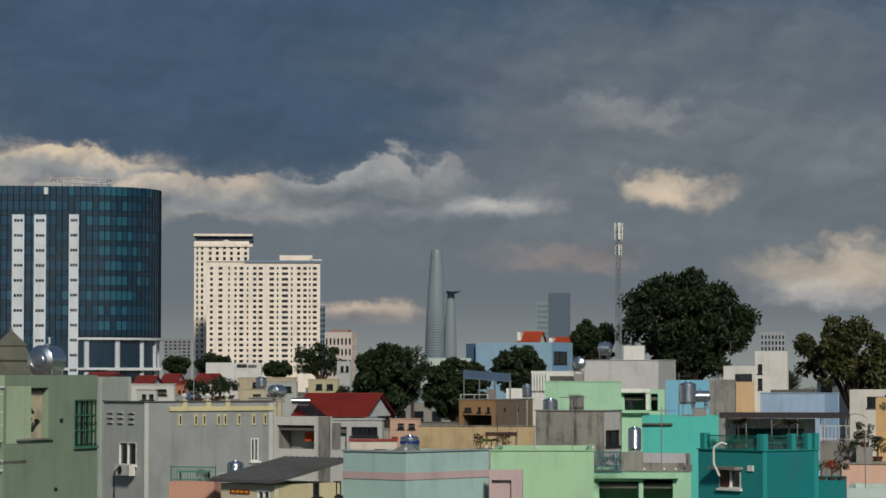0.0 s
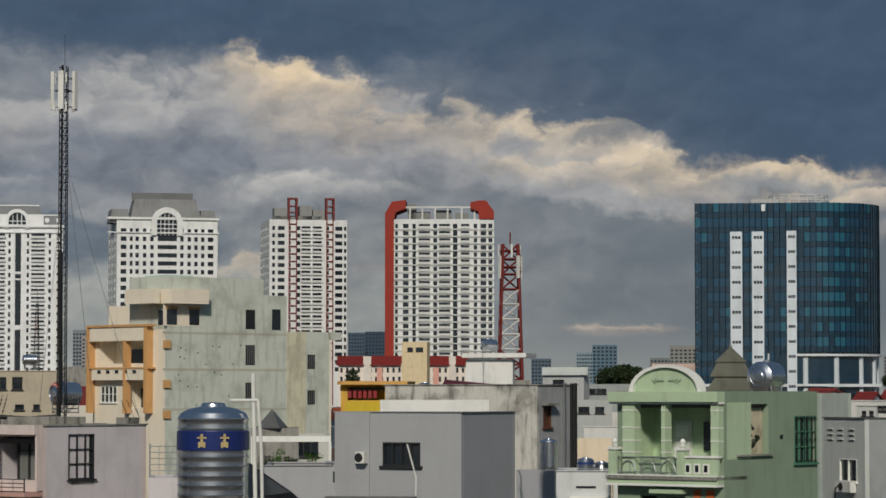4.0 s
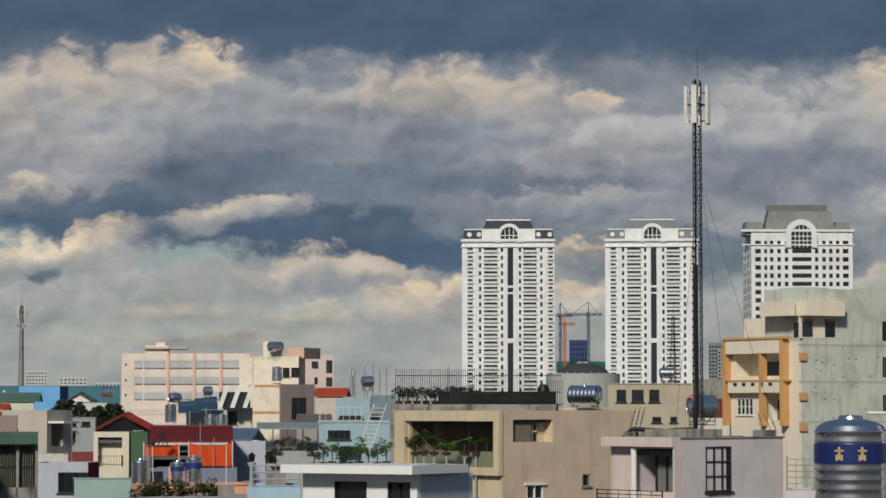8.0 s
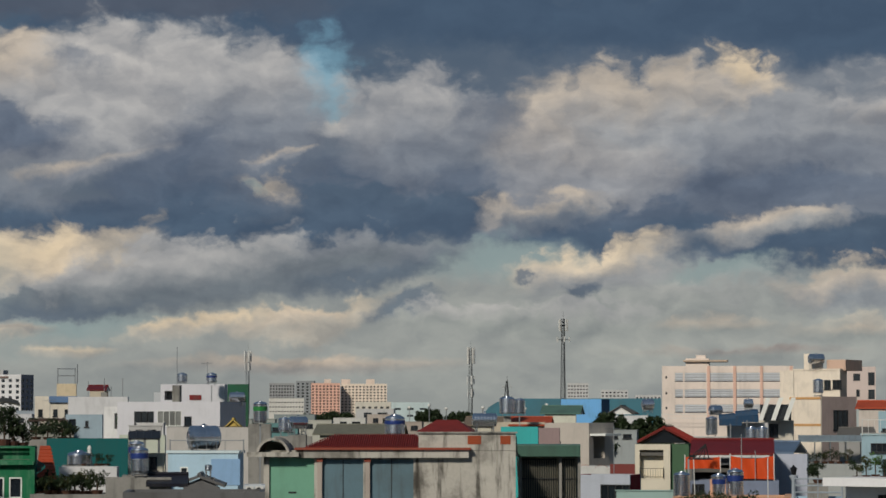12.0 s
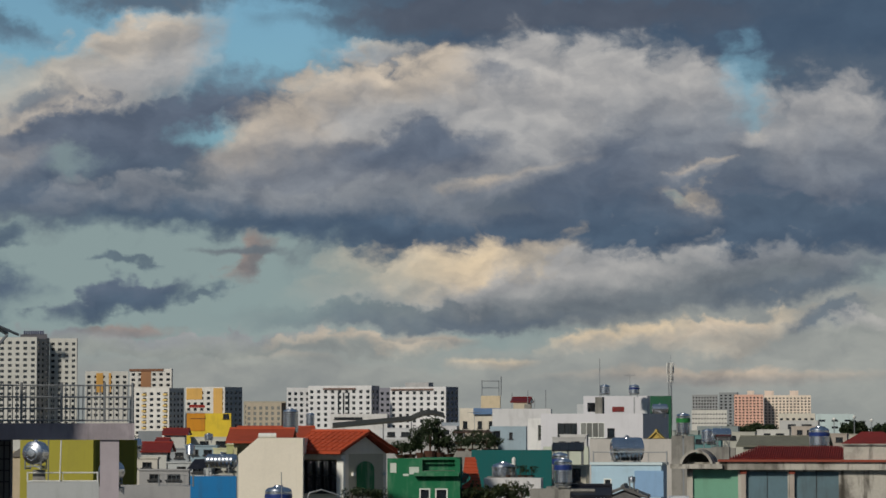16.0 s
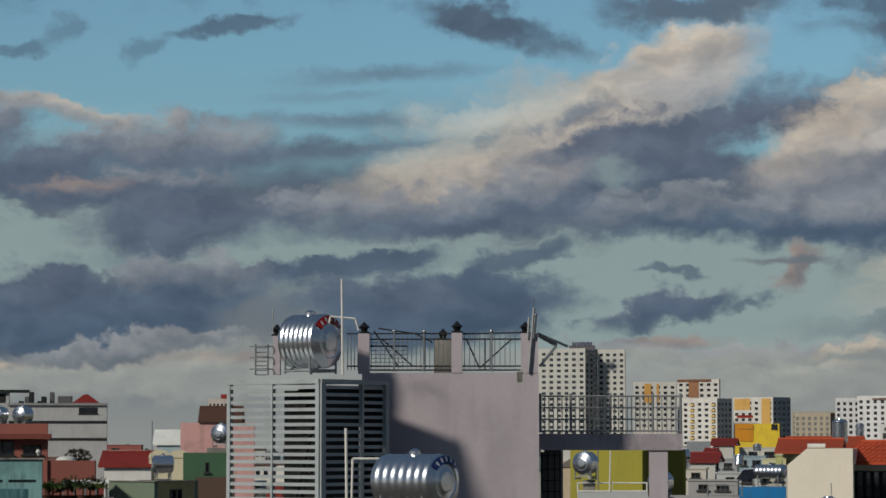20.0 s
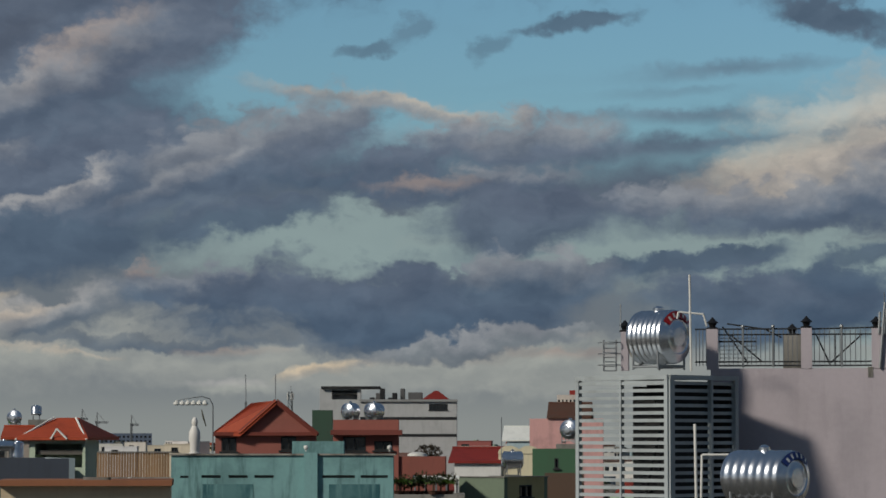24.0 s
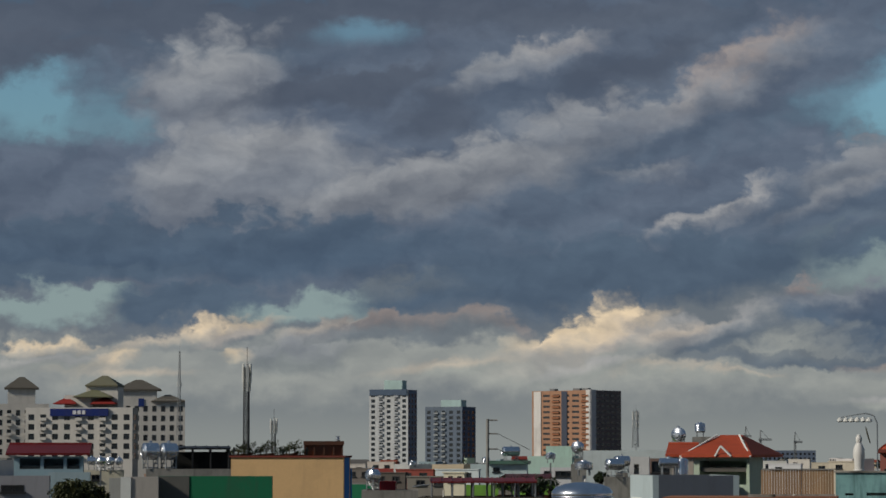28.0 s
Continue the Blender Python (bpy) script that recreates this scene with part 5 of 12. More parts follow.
    t.box("cornice", "L", 441, 416, 609, 420, 1.0, -0.01, wm)
    t.box("cornice", "L", 441, 428, 609, 430, 0.7, -0.01, wm)
    mm = mat("slate_mansard", roof, 0.7, 0, 0.2, 0.2, scale=4)
    for x0, x1_, y0, y1, inset in ((480, 571, 398, 382, 6), (444, 482, 413, 399, 3), (570, 607, 413, 399, 3)):
        bm = bmesh.new()
        a, b, z0, z1 = t.u(x0), t.u(x1_), t.z(y0) - (0 if y0 < 400 else 1.5), t.z(y1)
        k = inset * t.s
        v = [bm.verts.new(p) for p in ((a, 0.5, z0), (b, 0.5, z0), (b, 14, z0), (a, 14, z0), (a + k, 0.5 + k, z1), (b - k, 0.5 + k, z1), (b - k, 13, z1), (a + k, 13, z1))]
        for f in ((4, 5, 6, 7), (0, 1, 5, 4), (1, 2, 6, 5), (2, 3, 7, 6), (3, 0, 4, 7)):
            bm.faces.new([v[i] for i in f])
        part("mansard", bm, mm, t.ob, "slate mansard roof")
        t.local("roof_trim", (t.u(x0 + inset), t.u(x1_ - inset), 0.5 + k - 0.3, 0.5 + k, z1, z1 + 0.5), wm)
    t.local("crown_wall", (t.u(478), t.u(573), 0.2, 0.48, t.top, t.z(397)), wm)
    cx, cz, r0, r1 = t.u(527), t.z(409), 15 * t.s, 21 * t.s
    bm = bmesh.new()
    arc = [(cx + r * math.cos(a), z) for r, z in ((0, 0),) for a in (0,)]
    for i in range(20):
        a, b = math.pi * i / 20, math.pi * (i + 1) / 20
        q = [(cx + r * math.cos(t_), cz + r * math.sin(t_)) for r, t_ in ((r0, a), (r1, a), (r1, b), (r0, b))]
        lo = [bm.verts.new((x, -0.9, z)) for x, z in q]
        hi = [bm.verts.new((x, 2.0, z)) for x, z in q]
        bm.faces.new(lo)
        for p in range(4):
            bm.faces.new((lo[p], hi[p], hi[(p + 1) % 4], lo[(p + 1) % 4]))
    for sg in (-1, 1):
        bm_box(bm, cx + sg * r0, cx + sg * r1, -0.9, 2.0, t.z(422), cz)
    part("crown_arch", bm, wm, t.ob, "white round arch on the crown")
    bm = bmesh.new()
    pts = [bm.verts.new((cx + r0 * math.cos(math.pi * i / 16), 0.1, cz + r0 * math.sin(math.pi * i / 16))) for i in range(17)] + [bm.verts.new((cx - r0, 0.1, t.z(420))), bm.verts.new((cx + r0, 0.1, t.z(420)))]
    bm.faces.new(pts)
    part("arch_window", bm, GLASSD, t.ob)
    bm = bmesh.new()
    for k in (-0.5, 0, 0.5):
        bm_box(bm, cx + r0 * k - 0.15, cx + r0 * k + 0.15, -0.1, 0.05, t.z(420), cz + r0 * math.sqrt(1 - k * k))
    bm_box(bm, cx - r0, cx + r0, -0.12, 0.03, cz - 0.15, cz + 0.15)
    part("arch_mullions", bm, wm, t.ob)
    for xx in (456, 473, 579, 599):
        bm = bmesh.new()
        bm_lathe(bm, [(2.6 * t.s, 0), (4.2 * t.s, 0), (4.2 * t.s, 0.8), (2.6 * t.s, 0.8)], 14, Matrix.Translation((t.u(xx), 1.2, t.z(407))) @ Matrix.Rotation(radians(90), 4, "X"))
        part("dormer_ring", bm, wm, t.ob)
    return t


arch_tower(0, 1150, (52, 56, 64))
arch_tower(254, 1150, (120, 124, 126))
sheet(2017.3, 712)
t3 = Lot("apartment_tower", 940, 955, 1134, 400, 1380, 83, label="broad white apartment tower with a tall arch and grey roof", category="apartment tower", group="arched white towers")
wm = far_paint(222, 224, 222)
facade(t3, "R", cols_at(t3, "R", (962, 972), (978, 983), (988, 994), (1001, 1007), (1014, 1020), (1027, 1061, "s"), (1067, 1073), (1080, 1086), (1092, 1098), (1104, 1110), (1116, 1126)), t3.z(420), 14.5 * t3.s, 18, wm, GLASSD, 0.55)
facade(t3, "L", even_cols(t3, "L", 3, 0.4), t3.z(420), 14.5 * t3.s, 18, wm, GLASSD, 0.5)
close_tower(t3, wm, right=False)
for i in range(9):
    t3.box("bay_band", "R", 1027, 442 + i * 14.5, 1061, 449 + i * 14.5, 0.15, 0.2, wm)
t3.box("cornice", "R", 938, 400, 1136, 404, 1.0, -0.01, wm)
t3.box("cornice", "R", 938, 426, 1136, 428, 0.8, -0.01, wm)
for x0, x1, y0, y1, k in ((980, 1104, 392, 367, 8), (944, 978, 402, 386, 3), (1102, 1132, 402, 386, 3)):
    bm = bmesh.new()
    a, b, z0, z1 = t3.v(x0), t3.v(x1), t3.z(y0 + 8), t3.z(y1)
    q = k * t3.s
    v = [bm.verts.new(p) for p in ((-1, a, z0), (-1, b, z0), (-16, b, z0), (-16, a, z0), (-1 - q, a + q, z1), (-1 - q, b - q, z1), (-15, b - q, z1), (-15, a + q, z1))]
    for f in ((4, 5, 6, 7), (0, 1, 5, 4), (1, 2, 6, 5), (2, 3, 7, 6), (3, 0, 4, 7)):
        bm.faces.new([v[i] for i in f])
    part("mansard", bm, mat("slate_mansard", (128, 130, 130), 0.7, 0, 0.2, 0.2, scale=4), t3.ob, "grey mansard roof")
t3.box("crown_screen", "R", 984, 355, 1092, 367, -6, 7, far_paint(110, 112, 112))
cy, cz, r0, r1 = t3.v(1043), t3.z(410), 18 * t3.s, 28 * t3.s
bm = bmesh.new()
for i in range(20):
    a, b = math.pi * i / 20, math.pi * (i + 1) / 20
    q = [(cy + r * math.cos(t_), cz + r * math.sin(t_)) for r, t_ in ((r0, a), (r1, a), (r1, b), (r0, b))]
    lo = [bm.verts.new((1.2, y, z)) for y, z in q]
    hi = [bm.verts.new((-2.0, y, z)) for y, z in q]
    bm.faces.new(lo)
    for p in range(4):
        bm.faces.new((lo[p], hi[p], hi[(p + 1) % 4], lo[(p + 1) % 4]))
for sg in (-1, 1):
    bm_box(bm, -2.0, 1.2, cy + sg * r0, cy + sg * r1, t3.z(432), cz)
part("crown_arch", bm, wm, t3.ob, "tall white round arch")
bm = bmesh.new()
bm.faces.new([bm.verts.new((0.3, cy + r0 * math.cos(math.pi * i / 16), cz + r0 * math.sin(math.pi * i / 16))) for i in range(17)] + [bm.verts.new((0.3, cy - r0, t3.z(432))), bm.verts.new((0.3, cy + r0, t3.z(432)))])
part("arch_window", bm, GLASSD, t3.ob)
bm = bmesh.new()
for k in (-0.6, -0.2, 0.2, 0.6):
    bm_box(bm, 0.35, 0.6, cy + r0 * k - 0.15, cy + r0 * k + 0.15, t3.z(432), cz + r0 * math.sqrt(1 - k * k))
for y in (412, 420, 428):
    bm_box(bm, 0.36, 0.62, cy - r0, cy + r0, t3.z(y) - 0.2, t3.z(y) + 0.2)
part("arch_mullions", bm, wm, t3.ob)


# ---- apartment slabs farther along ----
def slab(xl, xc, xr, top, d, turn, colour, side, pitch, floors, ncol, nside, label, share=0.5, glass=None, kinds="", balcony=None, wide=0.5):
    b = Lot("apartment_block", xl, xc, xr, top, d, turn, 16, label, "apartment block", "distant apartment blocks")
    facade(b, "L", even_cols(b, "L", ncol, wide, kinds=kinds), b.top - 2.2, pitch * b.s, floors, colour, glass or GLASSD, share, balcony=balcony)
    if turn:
        # a darker side colour puts the shade of the turned face into its paint
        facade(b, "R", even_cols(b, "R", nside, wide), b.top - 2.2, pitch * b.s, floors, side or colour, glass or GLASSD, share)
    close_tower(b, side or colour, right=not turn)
    return b


sheet(4357.6, 767)
PALEG = far_paint(190, 190, 184)
# the flank grey is the front's, darkened for shade
b = slab(236, 330, 352, 603, 1500, 20, PALEG, far_paint(150, 150, 148), 10.0, 16, 7, 3, "tall pale grey apartment tower with dark window columns")
b.local("rooftop_sign_frame", (b.u(300), b.u(346), 1, 1.5, b.top - 1, b.z(598)), far_paint(90, 90, 96))
for i in range(9):
    b.local("sign_letter", (b.u(306 + i * 4), b.u(309 + i * 4), 0.7, 0.95, b.z(598), b.z(592)), far_paint(70, 74, 96), "dark unreadable sign letter")
b = slab(352, 400, 401, 605, 1510, 20, PALEG, None, 10.0, 16, 4, 1, "pale grey wing of a tall apartment tower")
b = slab(415, 490, 490, 663, 1500, 0, far_paint(206, 204, 196), None, 9.6, 8, 6, 1, "white apartment block with ochre panels", 0.5)
for x0, x1 in ((434, 446), (456, 460)):
    b.box("ochre_panel", "L", x0, 666, x1, 700, 0.15, -0.01, far_paint(208, 160, 84))
b = slab(492, 566, 568, 658, 1520, 30, far_paint(204, 202, 196), None, 9.6, 8, 6, 1, "white and brown apartment block", 0.5)
b.box("brown_panel", "L", 512, 660, 530, 690, 0.15, -0.01, far_paint(150, 110, 80))
b.box("brown_cornice", "L", 492, 658, 552, 662, 0.5, -0.01, far_paint(120, 84, 64))
b = slab(500, 562, 588, 692, 1420, 40, far_paint(214, 212, 206), far_paint(186, 186, 182), 9.8, 8, 5, 4, "white apartment block with ochre balconies", 0.5, balcony=far_paint(214, 186, 120), kinds=" b ")
b = slab(590, 660, 691, 690, 1440, 35, far_paint(208, 206, 200), far_paint(150, 156, 160), 9.8, 8, 6, 4, "white apartment block with ochre panels", 0.5)
b.box("ochre_panel", "L", 592, 692, 620, 712, 0.15, -0.01, far_paint(206, 164, 92))
b.box("ochre_panel", "L", 640, 692, 656, 770, 0.15, -0.01, far_paint(206, 164, 92))
b = slab(697, 760, 768, 718, 1700, 30, far_paint(170, 160, 142), far_paint(150, 120, 90), 9.5, 6, 6, 1, "beige and brown apartment block with blue glass", 0.6, CURTAIN)
sheet(3694.4, 751.5)
APT = far_paint(214, 214, 214)
b = slab(106, 148, 148, 676, 1420, 0, APT, None, 10.0, 9, 4, 1, "white apartment block with square windows", 0.55)
# shade on the right flank is part of its greyer colour
b = slab(143, 256, 270, 672, 1400, 20, APT, far_paint(150, 150, 158), 10.0, 9, 9, 2, "white apartment block with square windows", 0.55, wide=0.45)
b.box("brown_band", "L", 170, 676, 228, 679, 0.6, -0.01, far_paint(120, 100, 92))
for x in (196, 205, 214):
    b.box("dark_strip", "L", x, 684, x + 3, 740, 0.06, -0.01, GLASSD)
# the link's shade is given by a darker grey facade colour
b = slab(270, 290, 290, 676, 1440, 0, far_paint(146, 146, 156), None, 10.0, 9, 2, 1, "shaded grey link between apartment blocks", 0.5)
b = slab(288, 388, 410, 674, 1400, 28, APT, far_paint(150, 150, 158), 10.0, 9, 8, 3, "white apartment block with dark bay strips", 0.55, wide=0.45)
b.box("brown_band", "L", 290, 677, 366, 680, 0.6, -0.01, far_paint(120, 100, 92))
b.local("roof_plant", (b.u(310), b.u(352), 3, 8, b.top - 1, b.z(666)), far_paint(170, 170, 170))
b = slab(30, 104, 104, 700, 1750, 0, far_paint(176, 168, 150), None, 9.5, 6, 7, 1, "beige apartment block with blue glass bays", 0.6, CURTAIN)
sheet(3118.0, 739)
b = slab(247, 292, 292, 676, 2900, 0, far_paint(150, 152, 152), None, 5.5, 10, 9, 1, "grey apartment slab in the haze", 0.5)
b = slab(294, 326, 328, 672, 2850, 20, far_paint(132, 136, 138), None, 5.5, 10, 4, 1, "darker grey apartment slab in the haze", 0.5)
b = slab(321, 372, 372, 676, 2600, 0, far_paint(222, 176, 156), None, 5.2, 11, 8, 1, "pink and white apartment slab", 0.5)
b.local("stair_head", (b.u(344), b.u(356), 1, 8, b.top - 1, b.z(669)), far_paint(226, 206, 190))
b = slab(373, 455, 455, 677, 2620, 0, far_paint(230, 214, 196), None, 5.2, 11, 13, 1, "cream apartment slab in the sun", 0.5)
b.local("stair_head", (b.u(374), b.u(390), 1, 8, b.top - 1, b.z(669)), far_paint(226, 206, 190))
b.local("stair_head", (b.u(418), b.u(433), 1, 8, b.top - 1, b.z(669)), far_paint(226, 206, 190))
b = slab(246, 308, 308, 703, 1800, 0, far_paint(206, 204, 196), None, 8, 3, 12, 1, "long white low block with small windows", 0.3)
b = slab(463, 530, 530, 710, 1100, 0, far_paint(190, 206, 206), None, 12, 3, 3, 1, "plain pale blue-white block", 0.3)
b = slab(398, 462, 462, 709, 1300, 0, far_paint(206, 200, 186), None, 9, 3, 6, 1, "cream low block with a flat roof", 0.4)
for x0, x1, y, d_ in ((775, 812, 676, 2700), (834, 882, 688, 3000), (895, 940, 697, 2800)):
    slab(x0, x1, x1, y, d_, 0, far_paint(190, 190, 188), None, 6, 5, 7, 1, "pale building in the far haze", 0.4)

# ---- last stretch: bank block, three towers ----
sheet(6851.1, 804)
# side colours of the three towers hold the shade of their right faces
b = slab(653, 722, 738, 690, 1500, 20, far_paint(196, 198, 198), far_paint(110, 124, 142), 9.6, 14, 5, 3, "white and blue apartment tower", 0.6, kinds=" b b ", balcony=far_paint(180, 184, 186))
b.local("crown", (b.u(654), b.u(720), -0.6, -0.05, b.top - 3, b.top + 0.2), far_paint(84, 100, 120))
b.local("stair_head", (b.u(676), b.u(708), 3, 10, b.top - 1, b.z(673)), far_paint(176, 200, 196))
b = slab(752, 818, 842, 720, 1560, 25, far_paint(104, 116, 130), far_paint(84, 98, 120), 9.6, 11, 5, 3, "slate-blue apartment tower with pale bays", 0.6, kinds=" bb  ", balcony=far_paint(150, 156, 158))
b.local("stair_head", (b.u(776), b.u(812), 3, 10, b.top - 1, b.z(708)), far_paint(172, 196, 194))
BROWN = far_paint(166, 126, 100)
# greyer brown on the right: shade painted in
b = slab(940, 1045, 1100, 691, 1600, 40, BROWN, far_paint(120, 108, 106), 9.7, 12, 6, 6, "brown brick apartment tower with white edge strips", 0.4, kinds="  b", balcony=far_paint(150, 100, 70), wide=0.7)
for x0, x1 in ((944, 957), (1043, 1052)):
    if x1 < 1045:
        b.box("white_strip", "L", x0, 692, x1, 812, 0.5, -0.01, far_paint(214, 210, 204))
b.box("white_strip", "L", 1038, 690, 1045, 812, 0.5, -0.01, far_paint(214, 210, 204))
# same white strip, toned down for the shaded face
b.box("white_strip", "R", 1045, 690, 1054, 812, 0.5, -0.01, far_paint(200, 198, 198))
b.box("dark_strip", "L", 994, 692, 1004, 812, 0.4, -0.01, far_paint(70, 76, 90))
for x0, x1 in ((966, 975), (1008, 1020), (1024, 1034)):
    b.local("roof_plant", (b.u(x0), b.u(x1), 3, 6, b.top - 1, b.z(687)), far_paint(120, 120, 120))


def hip(lot, x0, x1, ybase, ytop, y0, y1, material, over=0.0, name="hip_roof", top_share=0.15):
    """A hipped roof over part of a lot, in local metres in y."""
    a, b, z0, z1 = lot.u(x0) - over, lot.u(x1) + over, lot.z(ybase), lot.z(ytop)
    c, m = (a + b) / 2, (y0 + y1) / 2
    k = (b - a) * top_share / 2
    bm = bmesh.new()
    t = (z1 - z0) * 0.12
    v = [bm.verts.new(p) for p in ((a, y0, z0), (b, y0, z0), (b, y1, z0), (a, y1, z0), (a, y0, z0 + t), (b, y0, z0 + t), (b, y1, z0 + t), (a, y1, z0 + t), (c - k, m, z1), (c + k, m, z1))]
    for f in ((3, 2, 1, 0), (0, 1, 5, 4), (1, 2, 6, 5), (2, 3, 7, 6), (3, 0, 4, 7), (4, 5, 9, 8), (5, 6, 9), (6, 7, 8, 9), (7, 4, 8)):
        bm.faces.new([v[i] for i in f])
    return part(name, bm, material, lot.ob)


BANKW = far_paint(206, 202, 194)
GREYT = far_paint(92, 88, 80)
b = slab(-2, 90, 92, 716, 1000, 0, BANKW, None, 17, 5, 6, 1, "white housing block with dark hipped roofs", 0.6, kinds=" b", balcony=BANKW)
hip(b, 12, 72, 690, 668, 2, 14, GREYT)
b.local("roof_tower", (b.u(18), b.u(66), 3, 13, b.top - 1, b.z(690)), BANKW)
b = slab(48, 236, 246, 722, 900, 10, BANKW, far_paint(180, 170, 158), 17, 5, 9, 1, "white office block with a blue sign and balconies", 0.6, kinds=" b  b", balcony=BANKW)
b.box("sign_board", "L", 92, 724, 194, 737, 0.8, -0.02, far_paint(24, 44, 110), "deep blue sign board with pale letters")
for i in range(3):
    b.box("sign_mark", "L", 132 + i * 8, 727, 138 + i * 8, 734, 0.95, -0.82, far_paint(220, 220, 224), "white sign mark")
b.local("roof_tower", (b.u(112), b.u(160), 4, 14, b.top - 1, b.z(700)), BANKW)
hip(b, 130, 196, 704, 690, 1, 11, far_paint(112, 112, 86))
b.local("roof_tower", (b.u(148), b.u(204), 6, 16, b.top - 1, b.z(682)), BANKW)
hip(b, 147, 205, 684, 664, 5, 17, far_paint(110, 108, 88))
hip(b, 95, 136, 716, 704, 1, 9, far_paint(140, 40, 34))
hip(b, 160, 204, 716, 704, 1, 9, far_paint(140, 40, 34))
b = slab(205, 328, 329, 708, 980, 0, BANKW, None, 17, 6, 8, 1, "white housing block with grey hipped roofs", 0.6)
b.local("roof_tower", (b.u(210), b.u(278), 3, 13, b.top - 1, b.z(690)), BANKW)
hip(b, 206, 286, 692, 672, 2, 14, GREYT)
hip(b, 268, 328, 712, 699, -1, 10, GREYT)
b.box("blue_panel", "L", 246, 706, 256, 720, 0.2, -0.01, far_paint(30, 56, 120))

# ---- far hazy blocks near the skyline, seen in the first views ----
sheet(1438.1, 700)
for x0, x1, y, d_, c in ((785, 815, 592, 3000, (64, 82, 100)), (815, 850, 590, 3050, (52, 70, 90)), (1190, 1218, 627, 2900, (120, 138, 148)), (1218, 1262, 614, 3000, (84, 108, 124)),
                         (1110, 1145, 638, 2900, (80, 96, 110)), (1320, 1358, 637, 2600, (110, 116, 118)), (1355, 1402, 615, 1500, (128, 130, 126)), (300, 332, 588, 1800, (120, 128, 134)), (316, 352, 598, 1750, (150, 146, 142))):
    slab(x0, x1, x1, y, d_, 0, far_paint(*c), None, 6.5, 9, 6, 1, "hazy block on the skyline", 0.5, kinds="", wide=0.6)
sheet(0, 668)
for x0, x1, y in ((290, 338, 600), (300, 318, 620), (600, 640, 625)):
    slab(x0, x1, x1, y, 2600, 0, far_paint(128, 132, 136), None, 6, 6, 6, 1, "hazy block on the skyline", 0.5)
# ---- houses ----
def house(xl, xc, xr, top, d, turn=0.0, wall=None, side=None, label="", wins=(), depth=8.0, cap=0.0, cap_mat=None, parapet=0.5, name="house", category="house", foot=0.0):
    """A flat-roofed house. wins: (face, x0, y0, x1, y1, kind, columns, rows); kind "o" is an open loggia."""
    h = Lot(name, xl, xc, xr, top, d, turn, depth, label, category, "", foot)
    # where side is a darker copy of wall, the flank's shade is in its colour
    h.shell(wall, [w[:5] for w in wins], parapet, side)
    for w in wins:
        kind, cols, rows = (list(w[5:]) + ["w", 2, 1][len(w) - 5:])[:3]
        f = {"w": TRIM, "d": IRON, "b": BROWNW, "g": TRIM, "c": TRIM, "o": None, "t": CONC}[kind]
        if kind == "o":
            h.room(*w[1:5], face=w[0], material=side or wall)
        else:
            h.window(*w[:5], frame_mat=f, glass=CURTAIN if kind in "c" else (BROWNW if kind == "b" else GLASSD), cols=cols, rows=rows, grille=7 if kind == "g" else 0)
    if cap:
        m = cap_mat or wall
        t = h.top
        h.local("coping", (-h.w - 0.06, 0.06, -0.06, 0.24, t, t + cap), m)
        h.local("coping", (-0.24, 0.06, 0.24, h.dep + 0.06, t, t + cap), m)
    return h


def ac_unit(lot, face, x0, y0, x1, y1):
    """Outdoor unit on a bracket, hung on a wall."""
    d = lot.span(face, x0, y0, x1, y1, 0.34, -0.06)
    ac = box_part("air_conditioner", d, WHITEP, lot.ob, "white air-conditioner outdoor unit")
    z, r = (d[4] + d[5]) / 2, (d[5] - d[4]) * 0.38
    bm = bmesh.new()
    if face == "L":
        m = Matrix.Translation(((d[0] + (d[1] - d[0]) * 0.4), d[2] - 0.01, z)) @ Matrix.Rotation(radians(90), 4, "X")
    else:
        m = Matrix.Translation((d[1] + 0.01, d[2] + (d[3] - d[2]) * 0.4, z)) @ Matrix.Rotation(radians(90), 4, "Y")
    bm_lathe(bm, [(r * 0.2, 0), (r, 0), (r, 0.02), (r * 0.85, 0.03), (r * 0.8, 0.005), (r * 0.2, 0.01)], 16, m)
    part("fan_guard", bm, IRON, ac)
    return ac


def globe_light(lot, x, y, r=0.1, face="L"):
    bm = bmesh.new()
    p = (lot.u(x), 0.05, lot.z(y)) if face == "L" else (-0.05, lot.v(x), lot.z(y))
    bmesh.ops.create_uvsphere(bm, u_segments=12, v_segments=8, radius=r, matrix=Matrix.Translation((p[0], p[1], p[2] + r * 1.5)))
    bm_tube(bm, p, (p[0], p[1], p[2] + r * 0.8), r * 0.35, 6)
    return part("globe_lamp", bm, WHITEP, lot.ob, "white globe lamp", smooth=True)


def pipe(points, d, r=0.03, material=None, label="pale plastic water pipe standing on a roof", category="pipe", foot_y=None):
    """A thin pipe through chart points at one distance."""
    x0, y0 = points[0]
    ob = anchor("water_pipe", facing(x0, y0, d), label, category)
    s = d / F
    bm = bmesh.new()
    ps = [Vector(((x - x0) * s, 0, -(y - y0) * s)) for x, y in points]
    for a, b in zip(ps, ps[1:]):
        bm_tube(bm, a, b, r, 8)
    part("tube", bm, material or WHITEP, ob, smooth=True)
    return ob


def gable(lot, x0, x1, ybase, ytop, y0, y1, material, along="x", over=0.25, wall=None, tiles=True):
    """A pitched roof: two slopes of sheets with ridge; along: the way its ridge runs."""
    a, b, z0, z1 = lot.u(x0) - over, lot.u(x1) + over, lot.z(ybase), lot.z(ytop)
    y0, y1 = y0 - over, y1 + over
    rf = None
    th = 0.12
